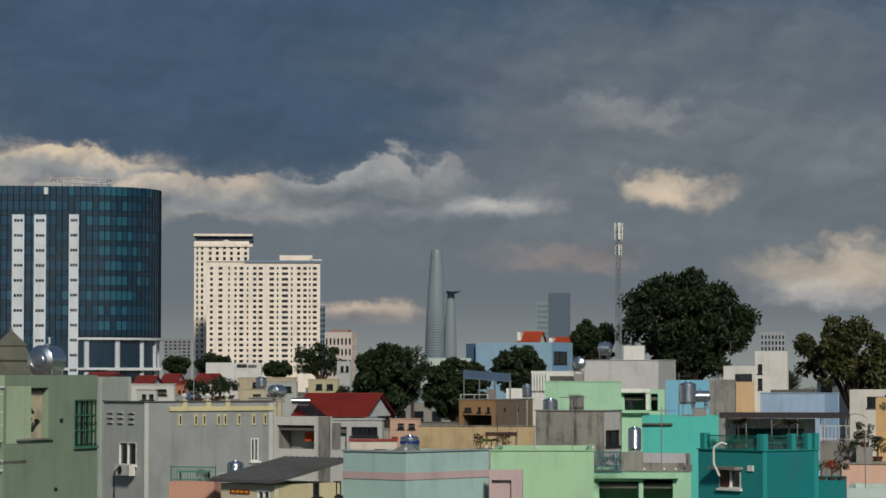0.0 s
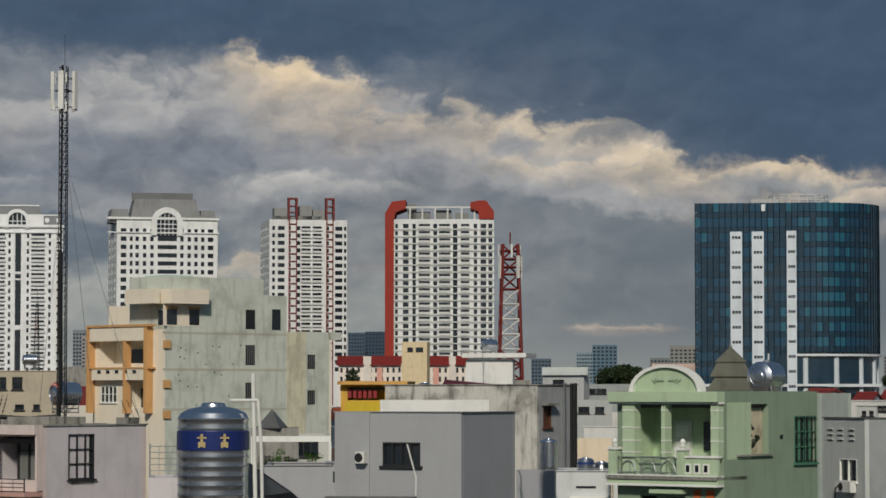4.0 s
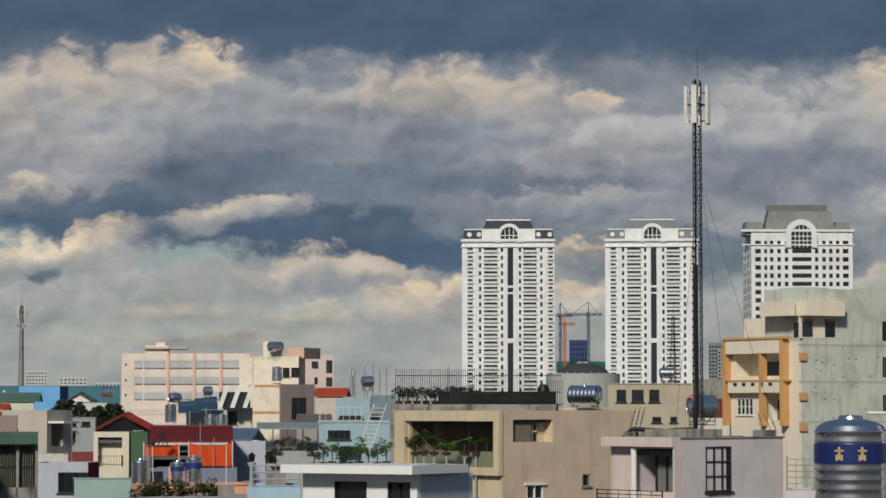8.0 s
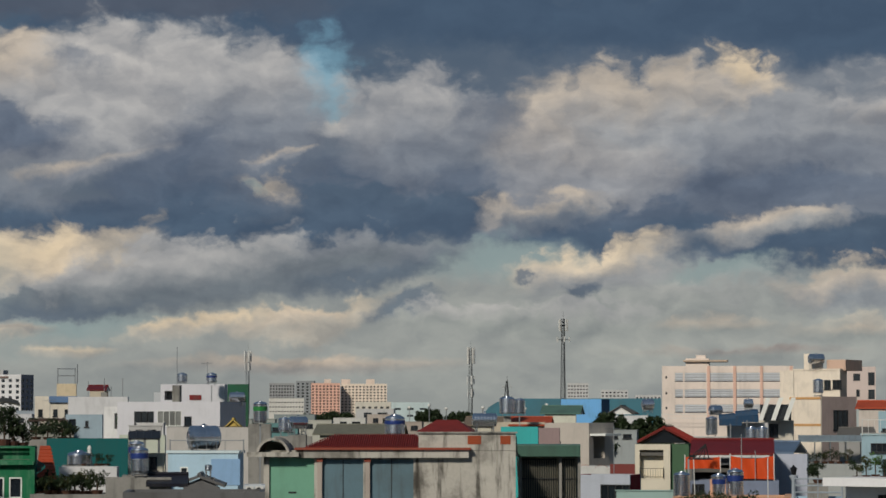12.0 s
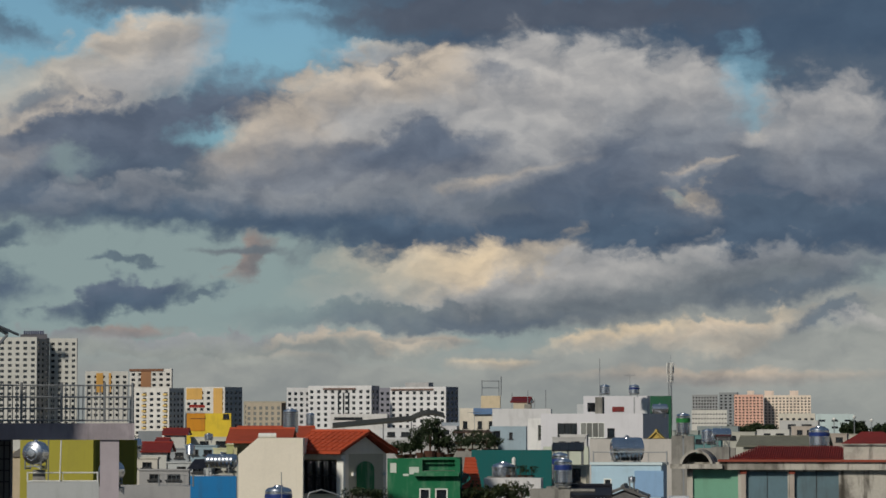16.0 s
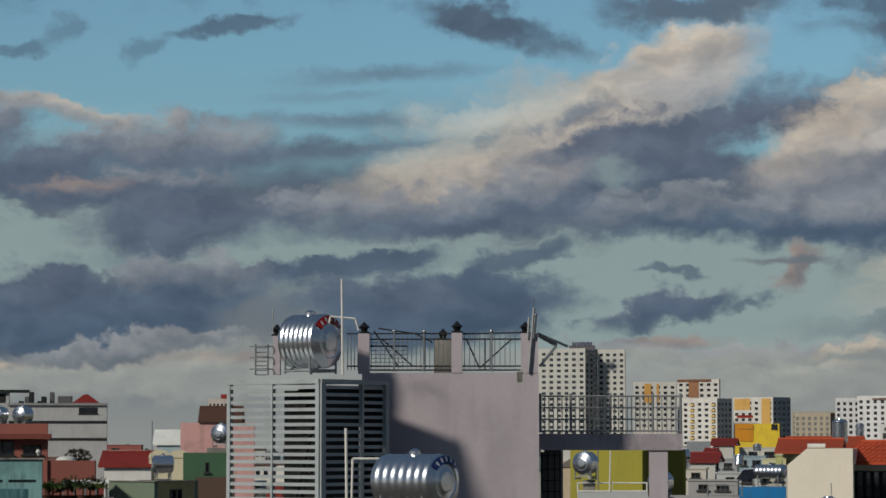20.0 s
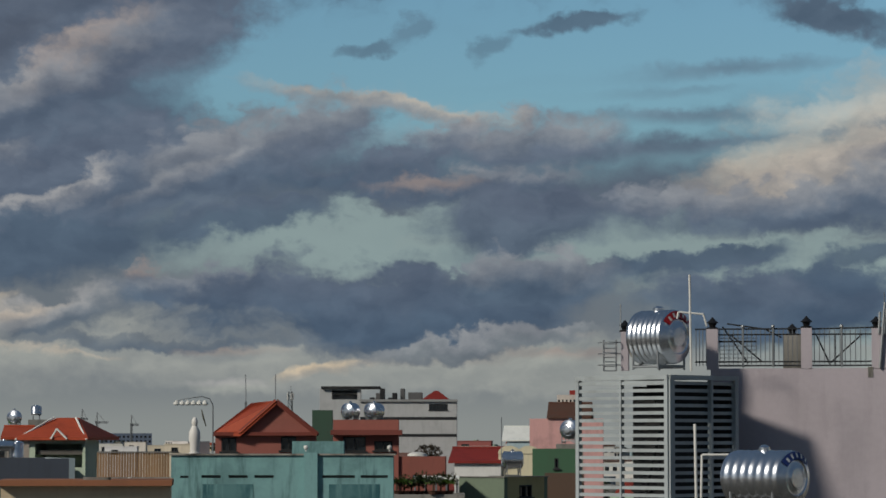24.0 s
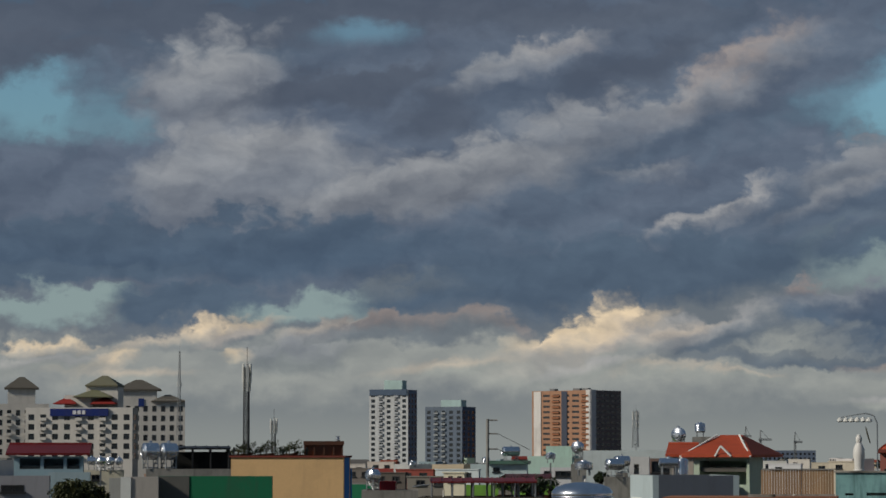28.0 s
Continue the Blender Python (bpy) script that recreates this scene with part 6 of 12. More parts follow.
    for sg in (0, 1):
        bm = bmesh.new()
        if along == "x":
            m = (y0 + y1) / 2
            e = y0 if sg == 0 else y1
            q = [(a, e, z0), (b, e, z0), (b, m, z1), (a, m, z1)]
        else:
            m = (a + b) / 2
            e = a if sg == 0 else b
            q = [(e, y0, z0), (e, y1, z0), (m, y1, z1), (m, y0, z1)]
        lo = [bm.verts.new(p) for p in q]
        hi = [bm.verts.new((p[0], p[1], p[2] + th)) for p in q]
        bm.faces.new(lo)
        bm.faces.new(hi[::-1])
        for i in range(4):
            bm.faces.new((lo[i], lo[(i + 1) % 4], hi[(i + 1) % 4], hi[i]))
        ro = part("roof_slope", bm, material, lot.ob)
        if tiles:
            run = bmesh.new()
            n = max(6, int(((b - a) if along == "x" else (y1 - y0)) / 0.28))
            for i in range(n + 1):
                k = i / n
                p = Vector(q[0]).lerp(Vector(q[1]), k) + Vector((0, 0, th))
                r = Vector(q[3]).lerp(Vector(q[2]), k) + Vector((0, 0, th))
                bm_tube(run, p, r, 0.045, 5)
            m_ = max(3, int((Vector(q[0]) - Vector(q[3])).length / 0.36))
            for j in range(m_):
                p = Vector(q[0]).lerp(Vector(q[3]), j / m_) + Vector((0, 0, th + 0.02))
                r = Vector(q[1]).lerp(Vector(q[2]), j / m_) + Vector((0, 0, th + 0.02))
                bm_tube(run, p, r, 0.022, 4)
            part("roof_tiling", run, material, ro)
    bm = bmesh.new()
    if along == "x":
        bm_tube(bm, (a, (y0 + y1) / 2, z1 + th), (b, (y0 + y1) / 2, z1 + th), 0.09, 6)
    else:
        bm_tube(bm, ((a + b) / 2, y0, z1 + th), ((a + b) / 2, y1, z1 + th), 0.09, 6)
    part("ridge", bm, material, lot.ob)
    if wall:
        bm = bmesh.new()
        o = over + 0.05
        if along == "x":
            tri = [[(x, y0 + o, z0), (x, y1 - o, z0), (x, (y0 + y1) / 2, z1 - 0.05)] for x in (a + o, b - o)]
            dx = Vector((0.12, 0, 0))
        else:
            tri = [[(a + o, y, z0), (b - o, y, z0), ((a + b) / 2, y, z1 - 0.05)] for y in (y0 + o, y1 - o)]
            dx = Vector((0, 0.12, 0))
        for t_ in tri:
            p = [bm.verts.new(v) for v in t_]
            q = [bm.verts.new(Vector(v) + dx) for v in t_]
            bm.faces.new(p)
            bm.faces.new(q[::-1])
            for i in range(3):
                bm.faces.new((p[i], q[i], q[(i + 1) % 3], p[(i + 1) % 3]))
        part("gable_wall", bm, wall, lot.ob)


def canopy(x0, x1, y0, y1, base_y, d, depth, material, label, posts=3, tilt=0.0, post_mat=None, kind="sheet canopy"):
    """A thin roof on posts, with ribs underneath; base_y is where the posts stand."""
    ob = anchor("canopy", facing(x0, base_y, d), label, kind)
    s = d / F
    w, z0, z1 = (x1 - x0) * s, (base_y - y1) * s, (base_y - y0) * s
    bm = bmesh.new()
    v = [bm.verts.new(p) for p in ((0, 0, z0), (w, 0, z0 + tilt), (w, depth, z1 + tilt), (0, depth, z1))]
    u = [bm.verts.new((p.co.x, p.co.y, p.co.z + 0.06)) for p in v]
    bm.faces.new(v[::-1])
    bm.faces.new(u)
    for i in range(4):
        bm.faces.new((v[i], v[(i + 1) % 4], u[(i + 1) % 4], u[i]))
    sheet_roof = part("roof_sheet", bm, material, ob)
    n = max(4, int(w / 0.4))
    for i in range(n + 1):
        k = i / n
        bm = bmesh.new()
        bm_tube(bm, (w * k, 0, z0 + tilt * k + 0.07), (w * k, depth, z1 + tilt * k + 0.07), 0.03, 4)
        part("rib", bm, material, sheet_roof)
    for i in range(posts):
        k = i / max(1, posts - 1)
        for yy, zz in ((0.1, z0), (depth - 0.1, z1)):
            bm = bmesh.new()
            bm_tube(bm, (0.05 + (w - 0.1) * k, yy, 0), (0.05 + (w - 0.1) * k, yy, zz + tilt * k), 0.035, 6)
            part("post", bm, post_mat or GALV, ob)
    return ob


# ======== the first views: pale green house and its neighbours ========
sheet(375.8, 677.3)
# wall green is kept darker to hold the shade of the right face
GREEND = paint(134, 152, 130)
LGREEN = paint(176, 196, 164)
g = Lot("house", 195, 387, 559, 673, 100, 33, 8, "pale green villa with an arched pediment, balcony and side niche", "house")
g.shell(GREEND, [("R", 412, 696, 467, 786), ("R", 515, 718, 556, 804), ("L", 214, 697, 384, 790), ("L", 236, 860, 266, 900), ("L", 286, 862, 320, 900)], 0.4, GREEND)
g.room(214, 697, 384, 790, material=LGREEN, deep=1.7)
# front pieces in a lighter green: the light on the front is in their colour
for x0, x1, y0, y1, o in ((191, 389, 674, 692, 0.5), (191, 389, 692, 696, 0.38), (188, 387, 822, 827, 0.5), (188, 387, 827, 838, 0.42), (188, 387, 838, 842, 0.5)):
    g.box("cornice", "L", x0, y0, x1, y1, o, -0.01, TRIM if y1 - y0 < 6 else LGREEN, "white moulded cornice" if y1 - y0 < 6 else "")
for x0, x1 in ((213, 235), (284, 291), (386, 400)):
    f = "L" if x1 < 387 else "R"
    if f == "L":
        c = g.box("column", "L", x0, 696, x1, 822, 0.3, 0.1, LGREEN)
        for y in (706, 737, 760, 781):
            g.box("column_ring", "L", x0 - 0.5, y, x1 + 0.5, y + 2, 0.32, 0.12, TRIM, parent=c)
c = g.box("column", "L", 372, 696, 386, 790, 0.3, 0.1, LGREEN)
for y in (706, 737, 760):
    g.box("column_ring", "L", 371.5, y, 386.5, y + 2, 0.32, 0.12, TRIM, parent=c)
par = g.box("balcony_parapet", "L", 314, 790, 387, 823, 0.4, -0.25, LGREEN)
g.box("parapet_cap", "L", 312, 787, 389, 791, 0.46, -0.2, TRIM, parent=par)
for x in (334, 350, 366):
    g.box("parapet_slot", "L", x - 5, 801, x + 6, 819, 0.43, -0.38, TRIM, parent=par)
    g.box("parapet_slot", "L", x - 2.5, 804, x + 3.5, 816, 0.44, -0.4, GLASSD, parent=par)
for x in (199, 323):
    post = g.box("balcony_post", "L", x - 7, 778, x + 7, 822, 0.48, -0.16, LGREEN)
    g.box("post_cap", "L", x - 9, 773, x + 9, 778, 0.53, -0.11, TRIM, parent=post)
    bm = bmesh.new()
    bm_lathe(bm, [(0.05, 0), (0.11, 0.05), (0.05, 0.08), (0.1, 0.16), (0.11, 0.22), (0.05, 0.3), (0, 0.33)], 14, Matrix.Translation((g.u(x), -0.32, g.z(773))))
    part("urn", bm, TRIM, post, "white urn finial", smooth=True)
rail("balcony_rail", g.ob, [(g.u(206), -0.35, g.z(822)), (g.u(316), -0.35, g.z(822))], 0.62, GALV, 0.5, 2, 0.025)
bm = bmesh.new()
for k in range(3):
    cx = g.u(225 + 36 * k)
    for i in range(12):
        a, b = math.pi * i / 12, math.pi * (i + 1) / 12
        bm_tube(bm, (cx + 0.34 * math.cos(a), -0.35, g.z(820) + 0.45 * math.sin(a)), (cx + 0.34 * math.cos(b), -0.35, g.z(820) + 0.45 * math.sin(b)), 0.022, 5)
part("rail_scrolls", bm, GALV, g.ob)
g.local("balcony_floor", (g.u(188), g.u(387), -0.5, 1.5, g.z(830), g.z(824)), CONC)
dd = g.local("balcony_door", (g.u(252), g.u(285), 1.62, 1.69, g.z(822), g.z(727)), paint(200, 204, 196), "white panelled balcony door")
for i in range(3):
    g.local("door_panel", (g.u(257), g.u(280), 1.59, 1.62, g.z(816 - 30 * i), g.z(794 - 30 * i)), TRIM, parent=dd)
g.local("dark_doorway", (g.u(307), g.u(345), 1.6, 1.69, g.z(780), g.z(728)), GLASSD, "dark open window")
g.window("R", 515, 718, 556, 804, paint(70, 120, 96), GLASSD, 4, 3, grille=6)
g.room(412, 696, 467, 786, "R", GREEND, 0.34)
mural = mat("painted_mural", (196, 186, 160), 0.8, 0, 0.5, 0.3, 0.4, scale=0.35, dirt=(110, 104, 84))
mu = g.local("mural", (-0.34, -0.26, g.v(427), g.v(467), g.z(786), g.z(702)), mural, "weathered mural panel of trees in a niche")
rng_ = random.Random(31)
for k in range(26):
    t_ = k / 25
    cy_, cz_, r_ = g.v(440 + 14 * math.sin(5 * t_) + rng_.uniform(-7, 7)), g.z(778 - 62 * t_ + rng_.uniform(-5, 5)), rng_.uniform(0.05, 0.11) * (1.2 - 0.5 * t_)
    bm = bmesh.new()
    rim = [bm.verts.new((-0.252, cy_ + r_ * 1.5 * math.cos(a_) * rng_.uniform(0.7, 1.2), cz_ + r_ * math.sin(a_) * rng_.uniform(0.7, 1.2))) for a_ in (math.pi * i / 5 for i in range(10))]
    bm.faces.new(rim)
    back_ = [bm.verts.new((-0.259, v.co.y, v.co.z)) for v in rim]
    for i in range(10):
        bm.faces.new((rim[i], back_[i], back_[(i + 1) % 10], rim[(i + 1) % 10]))
    part("painted_clump", bm, paint(40, 46, 36) if k % 3 else paint(96, 100, 84), mu)
g.box("niche_ledge", "R", 408, 786, 471, 789, 0.12, -0.01, CONC)
g.box("wall_vent", "R", 488, 752, 493, 759, 0.03, -0.0, GLASSD)
g.box("wall_vent", "R", 478, 876, 483, 882, 0.03, -0.0, GLASSD)
cx, cz, rx, rz = g.u(291), g.z(674), 62 * g.s / g.ct, 46 * g.s
bm = bmesh.new()
front = [bm.verts.new((cx + rx * math.cos(math.pi * i / 24), -0.2, cz + rz * math.sin(math.pi * i / 24))) for i in range(25)]
backv = [bm.verts.new((v.co.x, 0.0, v.co.z)) for v in front]
bm.faces.new(front)
bm.faces.new(backv[::-1])
for i in range(24):
    bm.faces.new((front[i + 1], front[i], backv[i], backv[i + 1]))
ped = part("arched_pediment", bm, LGREEN, g.ob, "arched pale green pediment")
bm = bmesh.new()
for i in range(24):
    q = []
    for a in (math.pi * i / 24, math.pi * (i + 1) / 24):
        q.append([(cx + rx * k * math.cos(a), cz + rz * k * math.sin(a)) for k in (0.94, 1.05)])
    vs = [bm.verts.new((p[0], y, p[1])) for y in (-0.34, 0.02) for p in (*q[0], *q[1])]
    for f in ((0, 1, 3, 2), (4, 6, 7, 5), (1, 5, 7, 3), (0, 2, 6, 4)):
        bm.faces.new([vs[j] for j in f])
part("arch_moulding", bm, TRIM, ped, "white arch moulding")
bm = bmesh.new()
for sg in (-1, 1):
    for k in range(4):
        bm_tube(bm, (cx + sg * (0.1 + 0.12 * k), -0.23, cz + 0.38 - 0.02 * k), (cx + sg * (0.2 + 0.14 * k), -0.23, cz + 0.42 + 0.02 * k - 0.05 * (k > 2)), 0.025, 5)
part("relief", bm, GREEND, ped, "shallow wing-shaped relief")
for x0, x1 in ((334, 346), (357, 370)):
    g.box("shutter", "L", x0, 848, x1, 862, 0.05, -0.01, mat("orange_slat", (180, 92, 50), 0.7))
    g.box("lower_window", "L", x0, 863, x1, 882, 0.05, -0.01, TRIM)
    g.box("pane", "L", x0 + 2, 866, x1 - 2, 882, 0.07, -0.03, GLASSD)
g.box("hood", "L", 264, 848, 323, 855, 0.4, -0.01, LGREEN)
# table on the balcony
tb = anchor("balcony_table", Matrix.Translation(g.ob.matrix_basis @ Vector((g.u(262), 0.5, g.z(824)))), "worn wooden table and bench on the balcony", "table")
bm = bmesh.new()
bm_box(bm, -0.4, 0.4, -0.25, 0.25, 0.55, 0.6)
part("tabletop", bm, BROWNW, tb)
for sx in (-0.35, 0.35):
    for sy in (-0.2, 0.2):
        box_part("leg", (sx - 0.03, sx + 0.03, sy - 0.03, sy + 0.03, 0, 0.55), BROWNW, tb)

# tiered roof behind the villa
p1 = house(350, 352, 405, 668, 118, 25, paint(120, 124, 112), None, "grey house with a three-tiered pavilion roof", depth=5)
PAV = mat("weathered_metal_tiles", (96, 98, 86), 0.8, 0, 0.4, 0.4)
for x0, x1, y0, y1 in ((322, 428, 674, 648), (330, 413, 648, 622), (341, 402, 622, 594)):
    bm = bmesh.new()
    c, k = (x0 + x1) / 2, 0.5
    w, w2 = (x1 - x0) * p1.s / 2, (x1 - x0) * p1.s / 2 * (0.66 if y1 > 600 else 0.04)
    m_ = Matrix.Translation((p1.u(c), 1.6, 0)) @ Matrix.Rotation(radians(70), 4, "Z")
    bm_lathe(bm, [(w * 1.25, p1.z(y0)), (w * 1.27, p1.z(y0) + 0.05), (w2 * 1.25, p1.z(y1))], 4, m_)
    part("roof_tier", bm, PAV, p1.ob, "weathered pyramid roof tier")
bm = bmesh.new()
bm_lathe(bm, [(0.03, 0), (0.09, 0.06), (0.03, 0.12), (0.02, 0.25), (0, 0.27)], 8, Matrix.Translation((p1.u(371.5), 1.6, p1.z(596))))
part("finial", bm, CONC, p1.ob)
tank_flat(462, 674, 108, 1.0, 0.56, 238, label="lying stainless-steel water tank on the villa roof", stand=0.02)
pipe([(466, 674), (466, 607)], 106, 0.03)

# grey house with a long flank and globe lamps
sheet(0, 668)
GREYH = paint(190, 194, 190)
# the flank's grey is darkened, its shade is in the paint
GREY_SHADED = paint(150, 154, 154, 0.3, 0.4)
h = house(184, 257, 489, 712, 118, 62, GREYH, GREY_SHADED, "grey rendered house with slotted parapet and urn lamps", [("L", 212, 783, 243, 824, "w", 2, 1), ("R", 448, 778, 462, 819, "w", 2, 1)], cap=0.05, cap_mat=SHEETY)
for x in (193, 211, 231):
    for y in (732, 741, 750):
        h.box("vent_slot", "L", x, y, x + 7, y + 3, 0.015, 0.0, GLASSD)
        h.box("vent_lip", "L", x - 1, y - 2.2, x + 8, y, 0.06, -0.0, GREYH)
ac_unit(h, "L", 216, 823, 243, 842)
pipe([(214, 826), (205, 834), (204, 882)], 117.0, 0.03, BLACKP, "dark cable loop down a grey wall", "cable")
DECO = paint(206, 196, 152)
for x in (316, 344, 359, 385, 397, 422, 449, 470):
    h.box("parapet_slot", "R", x, 734, x + 6, 754, 0.06, -0.0, DECO)
    h.box("slot_dark", "R", x + 2, 737, x + 4.5, 751, 0.07, -0.05, GLASSD)
h.box("roof_band", "R", 300, 720, 489, 728, 0.08, 0.3, DECO)
for x in (328, 370, 405):
    h.box("pedestal", "R", x - 4, 708, x + 4, 720, 0.05, 0.3, DECO)
    globe_light(h, x, 708, 0.11, "R")
house(150, 178, 234, 667, 150, 45, paint(168, 178, 170), paint(150, 158, 152), "grey-green house with a low sheet roof", depth=6)
tank_tall(341, 723, 128, 0.42, 0.5, stand=0.05)

# shed-roofed cream house
h = house(390, 486, 605, 858, 95, 45, paint(206, 200, 172), paint(196, 186, 150), "cream house with a grey sheet roof", [("L", 455, 868, 478, 890, "w", 2, 1), ("R", 555, 857, 566, 882, "d", 1, 1), ("R", 597, 856, 606, 882, "d", 1, 1)], parapet=0.1)
bm = bmesh.new()
w_, d_ = h.w, h.dep
z = h.top
v = [bm.verts.new(p) for p in ((-w_ - 0.3, -0.3, z + 0.05), (0.3, -0.3, z + 0.05), (0.3, d_ + 0.3, z + 0.75), (-w_ - 0.3, d_ + 0.3, z + 0.75))]
u = [bm.verts.new((p.co.x, p.co.y, p.co.z + 0.08)) for p in v]
bm.faces.new(v[::-1])
bm.faces.new(u)
for i in range(4):
    bm.faces.new((v[i], v[(i + 1) % 4], u[(i + 1) % 4], u[i]))
for i in range(12):
    k = i / 11
    x_ = -w_ - 0.3 + (w_ + 0.6) * k
    bm_tube(bm, (x_, -0.3, z + 0.14), (x_, d_ + 0.3, z + 0.84), 0.03, 4)
part("shed_roof", bm, SHEETY, h.ob, "grey sheet-metal roof")
h.box("house_sign", "L", 408, 868, 442, 876, 0.04, -0.0, mat("red_sign", (150, 40, 30), 0.5), "red sign with plain yellow bars")
for i in range(4):
    h.box("sign_bar", "L", 411 + 8 * i, 870, 416 + 8 * i, 874, 0.05, -0.03, mat("yellow_sign", (210, 170, 60), 0.5))
tank_tall(417, 842, 100, 0.3, 0.32, stand=0.1)
for i in range(3):
    pipe([(360 + 14 * i, 842), (412, 836 + 3 * i)], 100 + i, 0.025, GALV, "steel pipe run between roofs")
bm = bmesh.new()
bm_lathe(bm, [(0.02, 0.1), (0.2, 0.03), (0.3, -0.06)], 20, Matrix.Rotation(radians(60), 4, "X"))
dish = anchor("satellite_dish", facing(362, 842, 101, 40), "grey satellite dish on a roof", "satellite dish")
part("reflector", bm, SHEETY, dish)
bm = bmesh.new()
bm_tube(bm, (0, 0.05, -0.45), (0, 0.05, 0.0), 0.03, 6)
part("dish_mast", bm, GALV, dish)
h = house(300, 380, 392, 852, 98, 20, paint(196, 150, 130), None, "pinkish wall of a roof terrace", depth=3)
rail("terrace_rail", h.ob, [(h.u(302), 0.1, h.top), (h.u(380), 0.1, h.top)], 0.5, mat("green_iron", (60, 130, 112), 0.5), 0.1, 2, 0.02)
tb = anchor("garden_table", facing(345, 850, 100), "green metal garden table on a terrace", "table")
bm = bmesh.new()
bm_box(bm, -0.6, 0.6, -0.3, 0.3, 0.3, 0.34)
part("tabletop", bm, mat("green_iron", (60, 130, 112), 0.5), tb)
for sx in (-0.5, 0.5):
    box_part("leg", (sx - 0.03, sx + 0.03, -0.03, 0.03, -0.05, 0.3), IRON, tb)

# pale blue house with a pink band
PBLUE = paint(164, 196, 192)
PINK = paint(190, 168, 168)
h = house(605, 718, 870, 801, 95, 42, PBLUE, PBLUE, "pale blue house with a pink band under its parapet", cap=0.05, cap_mat=paint(150, 160, 160))
h.box("pink_band", "L", 605, 837, 718, 850, 0.03, -0.0, PINK)
h.box("pink_band", "R", 718, 837, 870, 850, 0.03, -0.0, PINK)
bm = bmesh.new()
x_ = -1.4
for i in range(6):
    a, b = 2 * math.pi * i / 6, 2 * math.pi * (i + 1) / 6
    bm.faces.new([bm.verts.new(p) for p in ((x_ + 0.55 * math.cos(a), 1.6 + 0.55 * math.sin(a), h.top), (x_ + 0.55 * math.cos(b), 1.6 + 0.55 * math.sin(b), h.top), (x_, 1.6, h.top + 0.28))])
part("skylight", bm, CURTAIN, h.ob, "small glass pyramid skylight")
for x in (720, 868):
    globe_light(h, x, 800, 0.06, "R")
tank_tall(725, 803, 105, 0.36, 0.5, mat("blue_band", (40, 60, 120), 0.4, 0.2, 0.1, 0), stand=0.05)
h = house(866, 924, 925, 832, 97, 5, PINK, None, "pink concrete frame of a stair head", [("L", 870, 850, 905, 900, "o")], depth=0.3, parapet=0.05)
h = house(619, 702, 702, 781, 130, 0, paint(206, 196, 184), None, "cream house with a red coping and arched opening", [("L", 662, 795, 684, 806, "o")], depth=5, cap=0.1, cap_mat=paint(150, 60, 50))
# mint wall with a carport beside it
MINT = paint(166, 206, 168)
MINT2 = paint(164, 208, 176)
h = house(868, 1051, 1051, 798, 112, 0, MINT, None, "long mint green wall of a house", depth=9, cap=0.04)
for x in (872, 950, 1049):
    globe_light(h, x, 797, 0.07)
h = house(1051, 1222, 1222, 834, 114, 0, MINT2, None, "mint house with an open carport storey", [("L", 1056, 852, 1130, 900, "o"), ("L", 1138, 848, 1190, 900, "o")], depth=7, cap=0.06, cap_mat=CONC)
h.box("slab_edge", "L", 1049, 836, 1200, 846, 0.35, -0.01, MINT2)
for x in (1140, 1175, 1195):
    globe_light(h, x, 834, 0.06)
h = house(1100, 1212, 1222, 803, 120, 15, paint(186, 184, 190), OLDC, "lilac-grey parapet with mould", depth=5)
h.box("mould_band", "L", 1100, 819, 1212, 836, 0.06, -0.0, OLDC)
cage = anchor("roof_cage", facing(1053, 838, 113), "blue-green wire cage with plants on a roof", "cage")
bm = bmesh.new()
for i in range(13):
    x_ = 1.05 * i / 12
    bm_tube(bm, (x_, 0, 0), (x_, 0, 0.85), 0.012, 4)
    bm_tube(bm, (x_, 0.8, 0), (x_, 0.8, 0.85), 0.012, 4)
for z in (0.02, 0.3, 0.6, 0.85):
    bm_tube(bm, (0, 0, z), (1.05, 0, z), 0.014, 4)
    bm_tube(bm, (0, 0.8, z), (1.05, 0.8, z), 0.014, 4)
part("bars", bm, mat("blue_iron", (70, 120, 130), 0.5), cage)
plant(1072, 838, 113.4, 0.5, 0.8, 5)
plant(1090, 838, 113.4, 0.5, 0.9, 6)

# weathered concrete house, beige wall, brown house
h = house(947, 1066, 1101, 728, 140, 25, OLDC, paint(190, 190, 186), "bare concrete house streaked with black mould", [("R", 1072, 762, 1096, 790, "d", 2, 1)], cap=0.06, cap_mat=OLDC)
tank_tall(974, 730, 150, 0.4, 0.5, stand=0.1)
h = house(740, 946, 947, 755, 175, 8, paint(186, 164, 126, 0.5, 0.5), None, "stained beige gable wall", depth=6, cap=0.05, cap_mat=OLDC)
for i in range(3):
    plant(850 + 20 * i, 798, 160, 0.9, 1.0, 20 + i, palm=i == 1)
house(840, 950, 950, 797, 158, 0, CONC, None, "low concrete roof edge", depth=5)
canopy(860, 915, 768, 772, 797, 160, 1.5, RUST, "rusty frame of a roof pergola", 4)
pipe([(881, 797), (880, 735)], 158, 0.02, RUST, "rusty pole on a roof", "pole")
h = house(812, 875, 945, 708, 215, 30, paint(150, 118, 84), paint(112, 98, 84), "brown house with a small loggia", [("L", 818, 735, 870, 755, "o"), ("L", 822, 722, 834, 729, "d", 1, 1), ("L", 846, 721, 851, 730, "d", 1, 1), ("L", 862, 721, 867, 730, "d", 1, 1)], cap=0.08, cap_mat=CONC)
for x in (892, 916):
    h.box("wall_vent", "R", x, 722, x + 3, 730, 0.02, 0.0, GLASSD)
